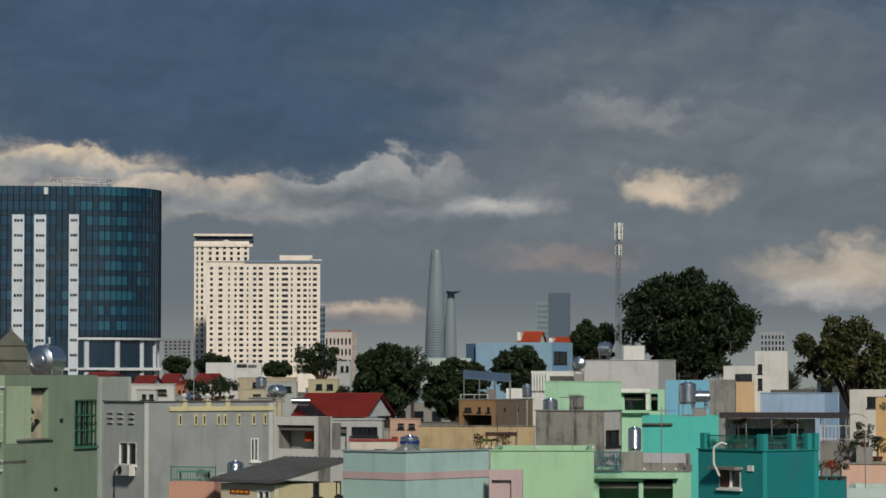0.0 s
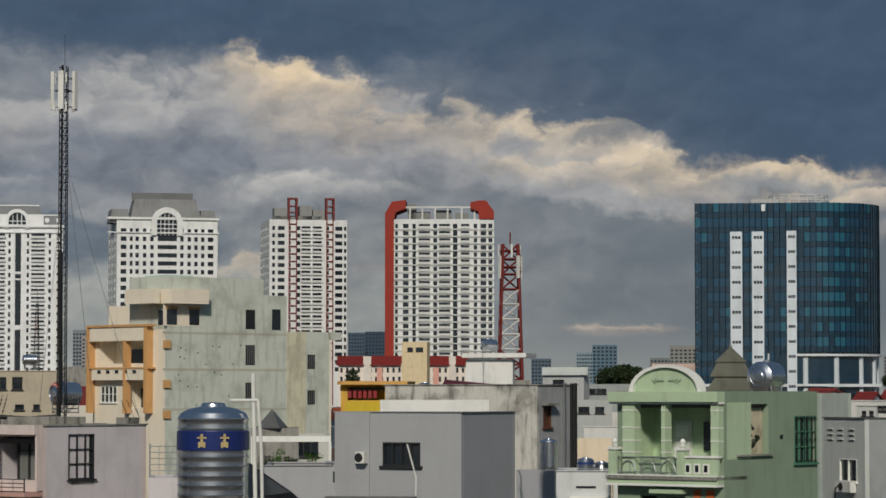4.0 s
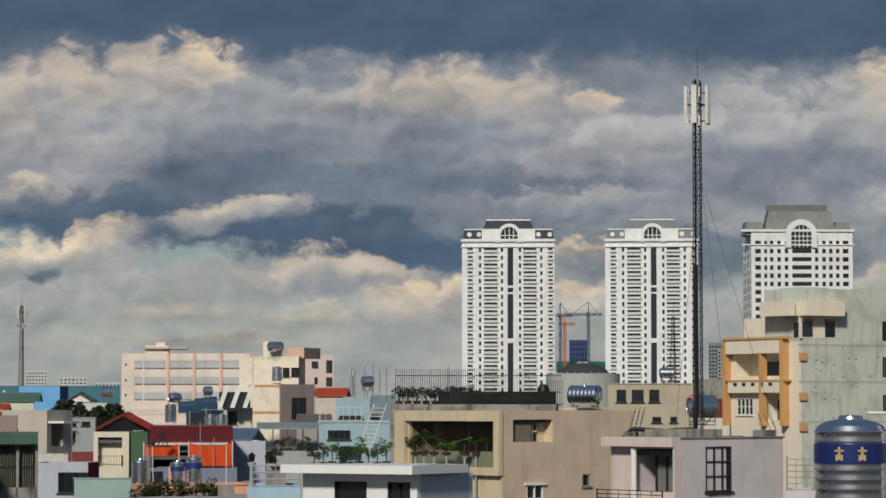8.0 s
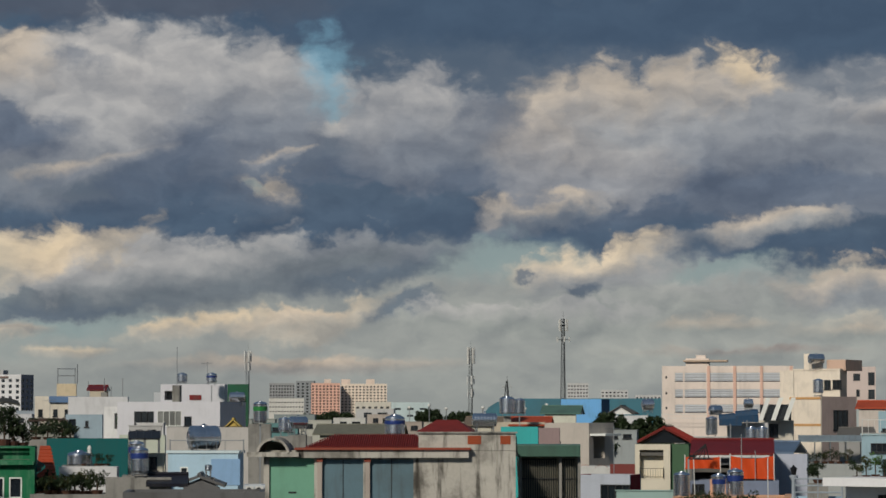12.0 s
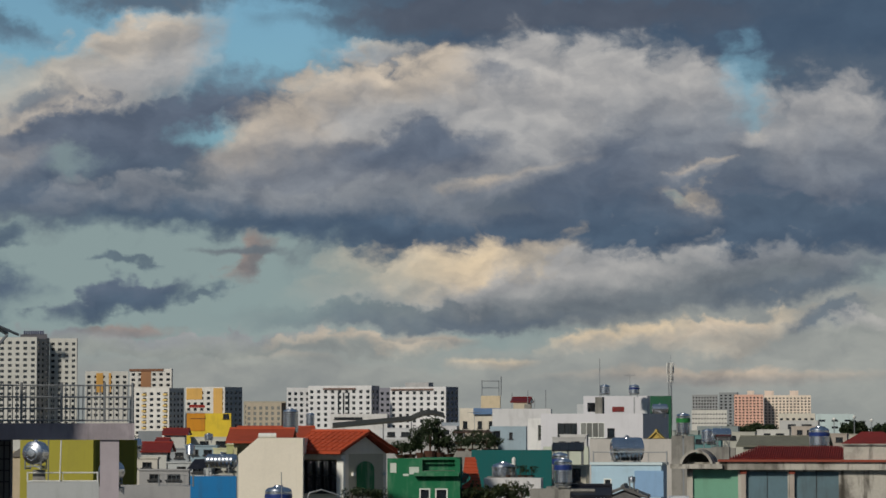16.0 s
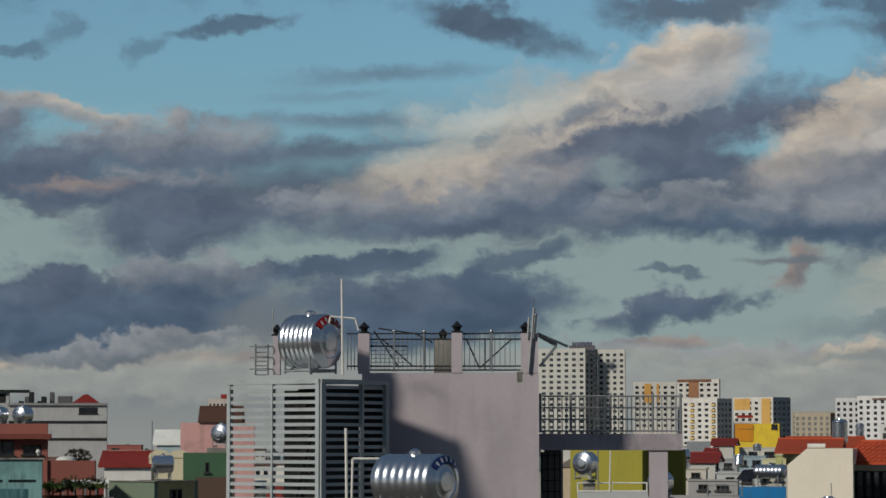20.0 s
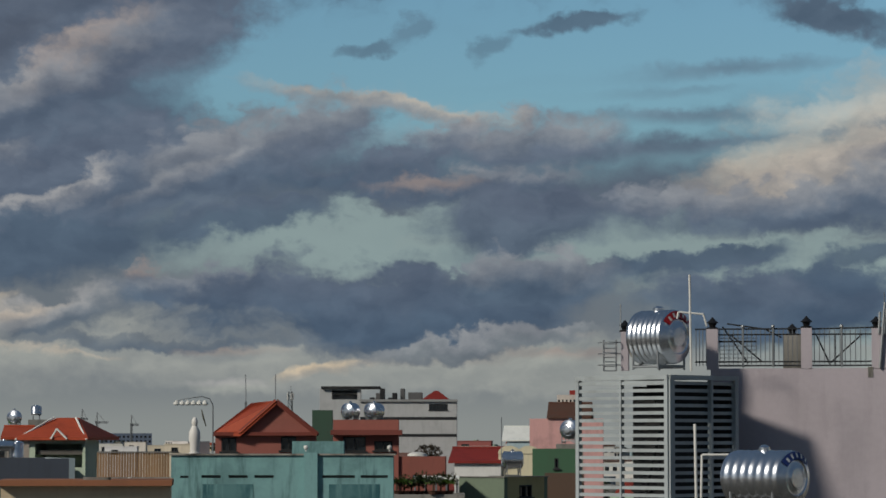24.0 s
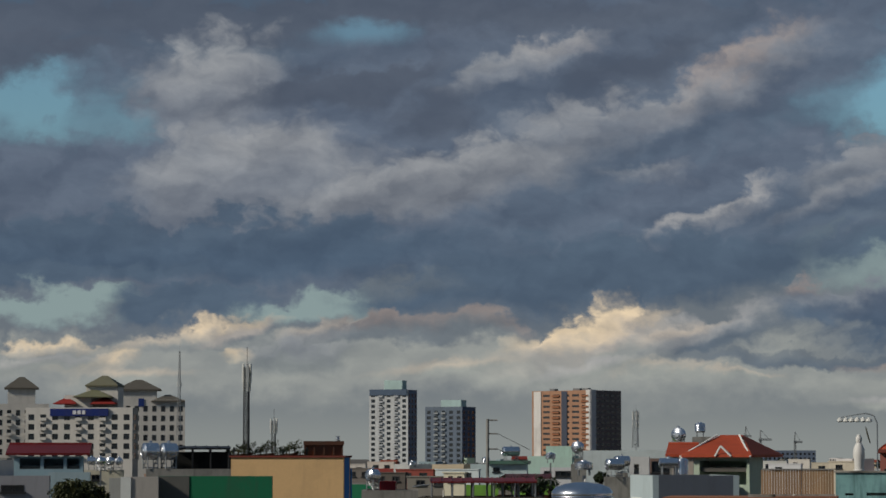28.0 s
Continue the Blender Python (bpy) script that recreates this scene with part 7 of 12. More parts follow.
rail("roof_rail", h.ob, [(h.u(814), 0.1, h.top), (h.u(862), 0.1, h.top)], 0.4, WHITEP, 0.8, 2, 0.03)
canopy(820, 905, 656, 670, 708, 222, 5, mat("blue_sheet", (96, 116, 140), 0.45, 0.2, 0.3, 0.3), "blue-grey metal roof canopy on posts", 4, -0.3)
h.local("roof_turret", (h.u(850), h.u(860), 1, 1.6, h.top, h.top + 0.8), CONC)
tank_tall(933, 705, 205, 0.36, 0.8, stand=0.1)

# mint house, white house and mast, slatted house
h = house(964, 1100, 1100, 676, 185, 0, MINT2, None, "bright mint green house with a white terrace frame", depth=9, cap=0.05, cap_mat=MINT)
h2 = house(1100, 1176, 1176, 690, 188, 0, MINT2, None, "mint terrace wing with a white frame", [("L", 1104, 697, 1146, 727, "o"), ("L", 1152, 697, 1164, 727, "o")], depth=6)
h2.box("white_frame", "L", 1100, 688, 1150, 695, 0.5, -0.01, TRIM)
h2.box("white_frame", "L", 1143, 695, 1149, 728, 0.4, -0.01, TRIM)
h2.box("white_frame", "L", 1098, 726, 1150, 731, 0.5, -0.01, MINT2)
h2.box("green_door", "L", 1112, 704, 1120, 727, -0.3, 0.4, GLASSD)
pipe([(1017, 720), (1017, 700)], 138, 0.02, GALV, "thin television aerial pole", "aerial")
bm = bmesh.new()
ta = anchor("television_aerial", facing(1017, 700, 138), "fishbone television aerial", "aerial")
bm_tube(bm, (-0.3, 0, 0), (0.3, 0, 0), 0.012, 4)
for i in range(7):
    bm_tube(bm, (-0.3 + 0.1 * i, -0.12, 0), (-0.3 + 0.1 * i, 0.12, 0), 0.008, 4)
    bm_tube(bm, (-0.3 + 0.1 * i, 0, -0.1), (-0.3 + 0.1 * i, 0, 0.1), 0.008, 4)
part("elements", bm, GALV, ta)
# grey side: the white wall's shade as paint
h = house(1027, 1164, 1196, 638, 232, 22, paint(206, 206, 204), paint(170, 172, 174), "plain white house carrying a mast", cap=0.05)
tank_flat(1071, 637, 236, 0.9, 0.55, 160)
hut = house(1104, 1140, 1142, 612, 236, 10, WHITE, None, "small white hut on a roof", foot=EYE - (637 - 668) * 236 / F, depth=1.5, parapet=0.1, name="roof_hut", category="hut")
mast(1096, 640, 402, 231, 0.55, 0.4, "slim lattice telephone mast with aerials at the top", ((0.97, 3, 1.4, 0.3), (0.83, 3, 0.9, 0.25)), rungs=26)
h = house(940, 1049, 1050, 657, 262, 5, paint(214, 214, 210), None, "white house with vertical fins and a wide opening", [("L", 973, 666, 1022, 690, "o"), ("L", 1026, 668, 1046, 690, "d", 3, 1)], depth=8)
for i in range(6):
    h.box("fin", "L", 942 + 5 * i, 659, 945 + 5 * i, 692, 0.3, -0.01, TRIM)
house(896, 942, 942, 688, 255, 0, WHITE, None, "low white wall", depth=5)
tank_flat(1025, 662, 228, 0.5, 0.5, 70, mat("red_badge", (160, 30, 34), 0.4, 0, 0.1, 0))
# deeper blue on the side stands for its shade
h = house(840, 976, 1014, 606, 430, 30, paint(150, 184, 206), paint(120, 160, 190), "light blue flat-roofed building", [("R", 980, 622, 1004, 645, "d", 2, 1)], depth=20)
h.local("blue_box", (h.u(816), h.u(841), 1, 8, 0, h.z(607)), paint(70, 96, 120))
for x0, x1, y0, y1 in ((920, 953, 606, 588), (976, 1047, 616, 598)):
    o = house(x0 + 2, x1 - 2, x1, y0 + 6, 445, 10, paint(206, 206, 200), None, "white house with an orange tiled roof", depth=6)
    gable(o, x0, x1, y0, y1, 0, 6, TILEO, "x", 0.3, WHITE)
    o.local("gable_edge", (o.u(x0) - 0.4, o.u(x0) + 0.2, 0, 3, o.z(y0), o.z(y1)), TRIM)
h = house(732, 834, 836, 634, 400, 0, paint(176, 192, 186), None, "pale green-white building among trees", [("L", 736, 644, 760, 652, "d", 5, 1)], depth=14)

# turquoise houses and what stands round them
TURQ = paint(84, 190, 178, 0.15, 0.15)
h = house(1136, 1271, 1271, 737, 152, 0, TURQ, None, "bright turquoise gable wall", depth=7, parapet=0.1)
h.local("sloped_roof_edge", (h.u(1138), h.u(1190), -0.2, 6, h.z(752), h.z(749)), ROOFDK)
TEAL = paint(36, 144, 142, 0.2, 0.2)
# darker teal for the right side, with its shade mixed into the colour
TEAL_SHADED = paint(16, 120, 124, 0.2, 0.2)
h = house(1232, 1348, 1447, 798, 100, 48, TEAL, TEAL_SHADED, "teal house with a railed roof terrace and shuttered window", [("L", 1271, 832, 1309, 866, "w", 2, 1)], cap=0.03)
h.local("shutter", (h.u(1273), h.u(1288), -0.04, -0.01, h.z(864), h.z(834)), BROWNW, "brown shutter leaf")
h.box("window_hood", "L", 1264, 827, 1313, 832, 0.4, -0.01, CONC)
h.box("grille_block", "L", 1322, 824, 1332, 834, 0.05, -0.0, TRIM)
for face, x in (("L", 1241), ("L", 1343), ("R", 1352), ("R", 1402), ("R", 1430), ("R", 1443)):
    h.box("terrace_pier", face, x - 4, 768, x + 4, 798, 0.04, 0.25, TEAL)
rail("terrace_rail", h.ob, [(h.u(1241), 0.1, h.top), (h.u(1343), 0.1, h.top)], 0.52, mat("teal_iron", (24, 110, 100), 0.5), 0.08, 3, 0.018)
rail("terrace_rail", h.ob, [(-0.1, h.v(1352), h.top), (-0.1, h.v(1443), h.top)], 0.52, mat("teal_iron", (24, 110, 100), 0.5), 0.1, 3, 0.018)
h3 = house(1440, 1494, 1494, 849, 104, 0, TEAL_SHADED, None, "low teal wing with potted flowers", depth=5)
for i, x in enumerate((1255, 1290, 1315, 1340, 1365, 1390, 1415, 1435)):
    plant(x, 798, 102.5, 0.5, 0.45 + 0.15 * (i % 3), 40 + i, LEAF if i % 2 else LEAF2, 200)
plant(1305, 798, 104, 0.95, 1.75, 60, LEAF2, palm=True, label="small feathery palm on a roof terrace")
plant(1394, 798, 105, 0.95, 1.75, 61, LEAF2, palm=True, label="small feathery palm on a roof terrace")
plant(1360, 800, 104, 0.4, 0.6, 62, mat("blue_pot", (50, 90, 110), 0.5))
for i, x in enumerate((1450, 1468, 1484)):
    plant(x, 850, 105.5, 0.7, 0.9, 64 + i, (LEAF3, mat("red_flowers", (150, 60, 30), 0.6), LEAF)[i], 300)
pipe([(1272, 842), (1262, 820), (1262, 792), (1275, 783), (1285, 786)], 99, 0.04, WHITEP, "bent white vent pipe on a teal wall")
tank_tall(1217, 734, 147, 0.44, 0.95, stand=0.6, label="stacked stainless-steel water tank on a tall frame")
tank_tall(1123, 800, 118, 0.28, 0.85, stand=0.1)
pipe([(1110, 800), (1110, 748)], 117, 0.02)
canopy(1273, 1500, 733, 740, 790, 165, 4, mat("dark_canvas", (70, 60, 56), 0.9), "dark brown canvas roof over a terrace", 6)
house(1282, 1436, 1440, 741, 168, 10, paint(206, 202, 198), paint(150, 150, 148), "white terrace wall under a dark roof", [("L", 1300, 758, 1420, 775, "d", 8, 1)], depth=5)
bm = bmesh.new()
aw = anchor("round_awning", facing(1510, 790, 160), "dark red barrel-shaped awning", "awning")
for i in range(10):
    a, b = math.pi * i / 10, math.pi * (i + 1) / 10
    bm.faces.new([bm.verts.new(p) for p in ((0.75 * math.cos(a), 0, 1.25 + 0.6 * math.sin(a)), (0.75 * math.cos(b), 0, 1.25 + 0.6 * math.sin(b)), (0.75 * math.cos(b), 3, 1.25 + 0.6 * math.sin(b)), (0.75 * math.cos(a), 3, 1.25 + 0.6 * math.sin(a)))])
part("hood", bm, SHEETR, aw)
for sx in (-0.7, 0.7):
    bm = bmesh.new()
    bm_tube(bm, (sx, 0.05, 0), (sx, 0.05, 1.3), 0.03, 6)
    part("post", bm, IRON, aw)
h = house(1178, 1255, 1255, 673, 205, 0, paint(120, 180, 206), None, "blue house wall", depth=6)
h = house(1255, 1300, 1302, 672, 207, 10, CONC, None, "bare concrete house wall", depth=6)
tank_flat(1238, 724, 140, 0.9, 0.28, 20, label="solar water heater with a slanted collector")
# the side's darker blue is painted shade
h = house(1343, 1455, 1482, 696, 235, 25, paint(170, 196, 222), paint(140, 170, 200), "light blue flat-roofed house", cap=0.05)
house(1362, 1436, 1440, 690, 240, 10, ROOFDK, None, "dark roof hut on a blue house", depth=3)
h = house(1335, 1392, 1394, 622, 285, 10, paint(212, 212, 208), None, "tall white stepped house", [("L", 1340, 645, 1348, 662, "d", 1, 1), ("L", 1340, 670, 1348, 690, "d", 1, 1)], depth=9)
h = house(1280, 1336, 1336, 648, 300, 0, paint(206, 206, 200), None, "white house with dark openings", [("L", 1300, 662, 1330, 678, "d", 3, 1)], depth=8)
house(1300, 1334, 1334, 676, 280, 0, paint(206, 176, 136), None, "beige house wall", depth=6)
h = house(1443, 1500, 1530, 672, 270, 25, paint(214, 214, 212), paint(180, 180, 180), "white terrace house", [("L", 1450, 684, 1470, 700, "d", 2, 1)], depth=8)
h = house(1500, 1600, 1600, 690, 250, 0, paint(206, 204, 196), None, "white and grey house row", [("L", 1530, 702, 1560, 722, "d", 3, 1)], depth=8)
h = house(1545, 1640, 1640, 704, 235, 0, paint(206, 170, 120), None, "orange-beige house wall", depth=6)
h = house(1485, 1640, 1640, 820, 122, 0, paint(214, 176, 156), None, "peach house wall", depth=6, cap=0.06, cap_mat=CONC)
h = house(1495, 1640, 1640, 862, 110, 0, paint(190, 206, 200), None, "pale blue-green low wall", depth=5)
h = house(1448, 1500, 1510, 780, 150, 20, CONC, None, "concrete terrace with a white balustrade", depth=5)
rail("balustrade", h.ob, [(h.u(1448), 0.1, h.top), (h.u(1500), 0.1, h.top)], 0.8, WHITEP, 0.2, 2, 0.03)
for i, x in enumerate((1500, 1525, 1548)):
    plant(x, 815 - 25 * (i % 2), 150 + i, 1.2, 1.5, 70 + i, (LEAF, LEAF2, LEAF)[i], 400)

# frame house, red roof, mid rows under the office tower
h = house(484, 560, 588, 738, 142, 30, paint(196, 198, 192), CONC, "white house with a big open loggia and hammock", [("L", 489, 753, 556, 795, "o")], depth=6)
h.local("hammock", (h.u(525), h.u(556), 0.8, 0.95, h.z(782), h.z(766)), mat("orange_cloth", (206, 80, 30), 0.9), "orange hammock cloth")
h = house(588, 676, 680, 744, 152, 15, paint(176, 178, 176), None, "grey house frame with an open terrace", [("L", 595, 756, 613, 800, "o"), ("L", 622, 756, 668, 772, "d", 5, 1)], depth=6, cap=0.1)
h = house(528, 640, 646, 737, 195, 15, paint(196, 190, 180), None, "house with a dark red tiled roof", depth=7)
gable(h, 524, 646, 738, 701, 0, 7, TILE, "x", 0.3, WHITE)
sp = anchor("solar_heater", facing(540, 738, 185), "solar water heater with glass tubes on a roof", "solar heater")
bm = bmesh.new()
bm_tube(bm, (-0.9, 0, 1.05), (0.3, 0, 1.05), 0.2, 12)
part("cylinder", bm, STEEL, sp, smooth=True)
bm = bmesh.new()
for i in range(12):
    bm_tube(bm, (-0.8 + 0.1 * i, -0.1, 0.95), (0.3 + 0.1 * i, -0.9, 0.05), 0.03, 5)
part("tubes", bm, GLASSD, sp)
bm = bmesh.new()
for sx in (-0.8, 0.25):
    bm_tube(bm, (sx, 0, 0), (sx, 0, 0.9), 0.025, 5)
part("frame", bm, GALV, sp)
h = house(364, 462, 463, 642, 460, 5, paint(206, 206, 204), None, "white warehouse front with a small sign", depth=20)
h.box("sign", "L", 419, 645, 437, 651, 0.1, -0.0, IRON, "dark sign bar")
h.box("sign", "L", 439, 646, 454, 651, 0.1, -0.0, SHEETY, "grey sign bar")
SMALL = [(233, 311, 681, 190, (206, 206, 202)), (243, 280, 690, 170, (190, 192, 188)), (311, 332, 683, 260, (180, 120, 100)), (420, 525, 669, 300, (190, 176, 150)), (470, 527, 676, 260, (176, 180, 176)), (385, 430, 672, 320, (214, 214, 210)), (290, 330, 700, 200, (150, 154, 150)),
         (430, 500, 690, 240, (196, 186, 160)), (545, 600, 672, 330, (190, 184, 150)), (596, 622, 640, 360, (186, 190, 188)), (575, 640, 700, 230, (150, 160, 150)), (690, 745, 742, 240, (206, 170, 150)), (700, 812, 748, 280, (120, 118, 112)), (640, 690, 760, 165, (170, 160, 150)), (355, 385, 705, 175, (200, 200, 196)), (440, 484, 705, 180, (160, 160, 150))]
for i, (x0, x1, y, d_, c) in enumerate(SMALL):
    hh = house(x0, x1 - 3, x1, y, d_, 25, paint(*c), None, "small weathered flat-roofed town house", [("L", x0 + (x1 - x0) * 0.25, y + 8, x0 + (x1 - x0) * 0.45, y + 18, "d", 2, 1), ("L", x0 + (x1 - x0) * 0.6, y + 8, x0 + (x1 - x0) * 0.8, y + 18, "d", 2, 1)], depth=7, cap=0.06)
for x0, x1, y0, y1, d_ in ((238, 266, 683, 668, 280), (286, 310, 678, 664, 350), (346, 378, 678, 664, 330), (310, 346, 688, 676, 300), (152, 186, 670, 664, 180)):
    hh = house(x0 + 2, x1 - 2, x1, y0, d_, 10, paint(190, 186, 176), None, "small house with a red roof", depth=7)
    gable(hh, x0, x1, y0, y1, 0, 7, TILE, "x", 0.25, WHITE, tiles=False)
tank_flat(490, 712, 220, 1.3, 0.5, 60)
tank_tall(462, 692, 230, 0.45, 0.7)
for i, (x, y, d_) in enumerate(((350, 712, 135), (390, 708, 140), (405, 706, 150), (376, 712, 138))):
    plant(x, y, d_, 1.4, 1.1, 80 + i, LEAF, 350)

# big trees
tree(1088, 1345, 468, 690, 430, 11, 18000, label="huge dark green tree with a broad domed crown", leaf=0.42)
tree(1385, 1620, 553, 712, 262, 12, 9000, LEAF2, airy=0.6, label="airy olive-green tree with visible limbs", leaf=0.28)
tree(1005, 1100, 563, 650, 440, 13, 5000, leaf=0.4)
tree(514, 620, 602, 672, 520, 14, 5000, airy=0.3, label="dark round tree beside the cream block")
tree(618, 752, 600, 745, 300, 15, 11000, label="dense dark tree mass between houses", leaf=0.3)
tree(740, 875, 628, 745, 300, 16, 11000, label="dense dark tree mass between houses", leaf=0.3)
tree(690, 770, 604, 700, 330, 17, 4000)
tree(866, 968, 608, 700, 360, 18, 7000, LEAF, leaf=0.3)
tree(580, 640, 680, 740, 260, 19, 3000)
tree(344, 412, 622, 668, 600, 20, 3000, leaf=0.4)
tree(286, 340, 628, 664, 620, 21, 2500, leaf=0.4)
tree(462, 520, 640, 670, 560, 22, 2500, leaf=0.4)
tree(1355, 1420, 650, 700, 300, 23, 2500)
tree(1552, 1640, 655, 780, 200, 24, 4000, LEAF2, airy=0.5)
# ======== second stretch: grey box house, mouldy wall, cream balconied house, mast house ========
sheet(835.4, 688.8)
GBOX = paint(158, 160, 162, 0.12, 0.12)
# slightly darker grey paints the shade on the right face
GBOX_SHADED = paint(150, 152, 156, 0.12, 0.1)
h = house(155, 383, 482, 722, 86, 26, GBOX, GBOX_SHADED, "smooth grey box-shaped house with a wide window", [("L", 242, 776, 310, 818, "d", 4, 1)], depth=6, cap=0.02)
h.box("panel_step", "L", 155, 722, 219, 900, 0.05, -0.0, GBOX)
ac_unit(h, "L", 201, 793, 217, 814)
h2 = house(34, 156, 156, 816, 88, 0, GBOX, None, "low grey terrace wall", depth=5, cap=0.02)
rail("terrace_rail", h2.ob, [(h2.u(36), 0.1, h2.top), (h2.u(155), 0.1, h2.top)], 0.06, IRON, 3.0, 2, 0.012)
pipe([(302, 880), (303, 838), (287, 778)], 84, 0.025, WHITEP, "leaning pale pole beside a window", "pole")
h3 = house(140, 300, 304, 872, 80, 5, SHEETY, None, "grey roof edge of a nearer house", depth=4)
# white pergola frame with plants
pg = anchor("pergola", facing(11, 830, 100), "white concrete pergola frame over a planted terrace", "pergola")
s_ = 100 / F
box_part("beam", (0, 141 * s_, 0, 0.2, 56 * s_, 66 * s_), TRIM, pg)
for x in (0, 137):
    box_part("post", (x * s_, (x + 5) * s_, 0, 0.2, -0.3, 56 * s_), TRIM, pg)
h = house(8, 155, 156, 829, 103, 0, CONC, None, "concrete terrace with plants", depth=6)
for i, x in enumerate((40, 62, 85, 120)):
    plant(x, 829, 102 + i * 0.3, 0.7, 0.7 + 0.2 * (i % 2), 100 + i, (LEAF, LEAF3)[i % 2], 260)
h = house(60, 150, 152, 762, 135, 0, paint(190, 190, 184), None, "pale wall behind the pergola", [("L", 90, 770, 130, 800, "d", 3, 1)], depth=5)
sk = anchor("pavilion_roof", facing(48, 750, 120), "small glass pyramid roof", "roof")
bm = bmesh.new()
bm_lathe(bm, [(0.75, 0), (0.75, 0.04), (0.02, 0.8)], 4, Matrix.Rotation(radians(25), 4, "Z"))
part("pyramid", bm, mat("sooty_glass", (90, 92, 92), 0.4), sk)
house(10, 95, 96, 750, 122, 0, CONC, None, "concrete roof deck of a grey house", depth=5)

# mouldy white wall house
MOULD = mat("mouldy_white_wall", (196, 194, 186), 0.92, 0, 0.8, 0.75, 0.25, dirt=(60, 58, 52))
h = house(240, 517, 590, 674, 122, 28, MOULD, paint(160, 162, 162, 0.4, 0.4), "old white house with mould-streaked walls and pipes", [("R", 528, 711, 542, 749, "b", 1, 1)], depth=8, cap=0.05, cap_mat=OLDC)
h.box("window_hood", "R", 524, 706, 546, 710, 0.35, -0.01, CONC)
for x in (563, 576, 583):
    h.box("drain_pipe", "R", x, 670, x + 3, 880, 0.12, -0.02, GALV if x < 570 else IRON)
sr = anchor("lean_to_roof", facing(350, 690, 121), "rust-red sheet lean-to roof", "roof")
bm = bmesh.new()
v = [bm.verts.new(p) for p in ((0, -0.3, 0.4), (2.6, -0.3, -0.1), (2.8, 2.4, 0.35), (0.1, 2.4, 0.6))]
u = [bm.verts.new((p.co.x, p.co.y, p.co.z + 0.05)) for p in v]
bm.faces.new(v[::-1])
bm.faces.new(u)
for i in range(4):
    bm.faces.new((v[i], v[(i + 1) % 4], u[(i + 1) % 4], u[i]))
part("roof_sheet", bm, SHEETR, sr)
h = house(239, 432, 434, 700, 116, 0, WHITE, None, "low white parapet in front of a mouldy wall", depth=2)
fan = anchor("roof_ornament", facing(375, 722, 112), "dark iron ornament on a parapet", "ornament")
bm = bmesh.new()
bm_box(bm, -0.45, 0.45, 0, 0.25, 0, 0.12)
bm_box(bm, -0.3, 0.3, 0, 0.25, 0.12, 0.2)
bm_lathe(bm, [(0.08, 0.2), (0.14, 0.25), (0.03, 0.32), (0, 0.34)], 10, Matrix.Translation((0, 0.12, 0)))
part("casting", bm, IRON, fan)
tank_tall(538, 824, 100, 0.32, 0.95, stand=0.05, label="dull steel water tank beside a grey wall")
h = house(480, 548, 550, 824, 102, 4, GBOX_SHADED, None, "shaded grey wall with a downpipe", depth=5)
pipe([(484, 824), (489, 835), (489, 882)], 101, 0.03, GALV, "bent drain pipe on a wall")
h = house(551, 648, 648, 826, 104, 0, paint(200, 204, 204), None, "white balcony house with blue tanks", depth=5, cap=0.03)
h.box("slot", "L", 586, 852, 621, 856, 0.02, 0.0, GLASSD)
h.box("lower_step", "L", 575, 870, 648, 882, 0.2, -0.0, TRIM)
rail("balcony_rail", h.ob, [(h.u(553), 0.1, h.top), (h.u(646), 0.1, h.top)], 0.08, GALV, 0.8, 2, 0.02)
BLUEB = mat("blue_band", (40, 60, 120), 0.4, 0.2, 0.1, 0)
tank_tall(603, 826, 106, 0.32, 0.38, BLUEB, 0.02)
tank_tall(631, 826, 106.5, 0.3, 0.25, None, 0.02)
h = house(587, 650, 652, 768, 150, 10, paint(222, 206, 180), None, "cream house with broken tiles on its roof", depth=6)
h = house(600, 700, 702, 748, 170, 8, paint(206, 206, 202), None, "white house with rubble on the terrace", [("L", 690, 760, 700, 780, "d", 1, 1)], depth=6, cap=0.06)
h = house(650, 740, 742, 722, 230, 8, paint(206, 204, 198), None, "white house seen behind a balcony", [("L", 700, 735, 728, 765, "d", 3, 1)], depth=6)
h = house(575, 650, 650, 700, 240, 0, paint(170, 174, 172), None, "grey flat-roofed house", [("L", 590, 712, 610, 724, "d", 2, 1), ("L", 620, 712, 636, 724, "d", 2, 1)], depth=7)
h = house(527, 600, 610, 655, 300, 20, paint(176, 178, 178), None, "grey house under a white roof sign", [("L", 545, 664, 565, 676, "d", 2, 1)], depth=8)
h.box("roof_sign", "L", 528, 642, 609, 656, 0.4, -0.2, paint(196, 204, 200), "blank pale roof sign")
h = house(600, 690, 690, 672, 330, 0, paint(150, 156, 154), None, "grey house with dark canopies", [("L", 610, 680, 640, 690, "d", 4, 1)], depth=8)
tree(610, 720, 638, 680, 700, 30, 4000, leaf=0.5)
tree(556, 600, 650, 690, 600, 31, 2500, leaf=0.4)
h = house(720, 800, 800, 636, 800, 0, paint(206, 180, 166), None, "pinkish low building", depth=14)

# white hut with tank under the red and white mast
h = house(391, 474, 478, 628, 305, 10, WHITE, None, "white stair-head hut with a projecting slab roof", depth=7)
h.local("slab_roof", (h.u(386), h.u(500), -0.8, 6, h.z(625), h.z(617)), WHITE)
tank_flat(433, 616, 307, 1.5, 0.55, 40)
pipe([(422, 650), (421, 600)], 302, 0.04, GALV, "thin steel pole on a hut", "pole")
RED_ = mat("red_mast_paint", (112, 34, 30), 0.5, 0.1, 0.2, 0.1)
WHM = mat("white_mast_paint", (214, 212, 208), 0.5, 0.1, 0.2, 0.1)
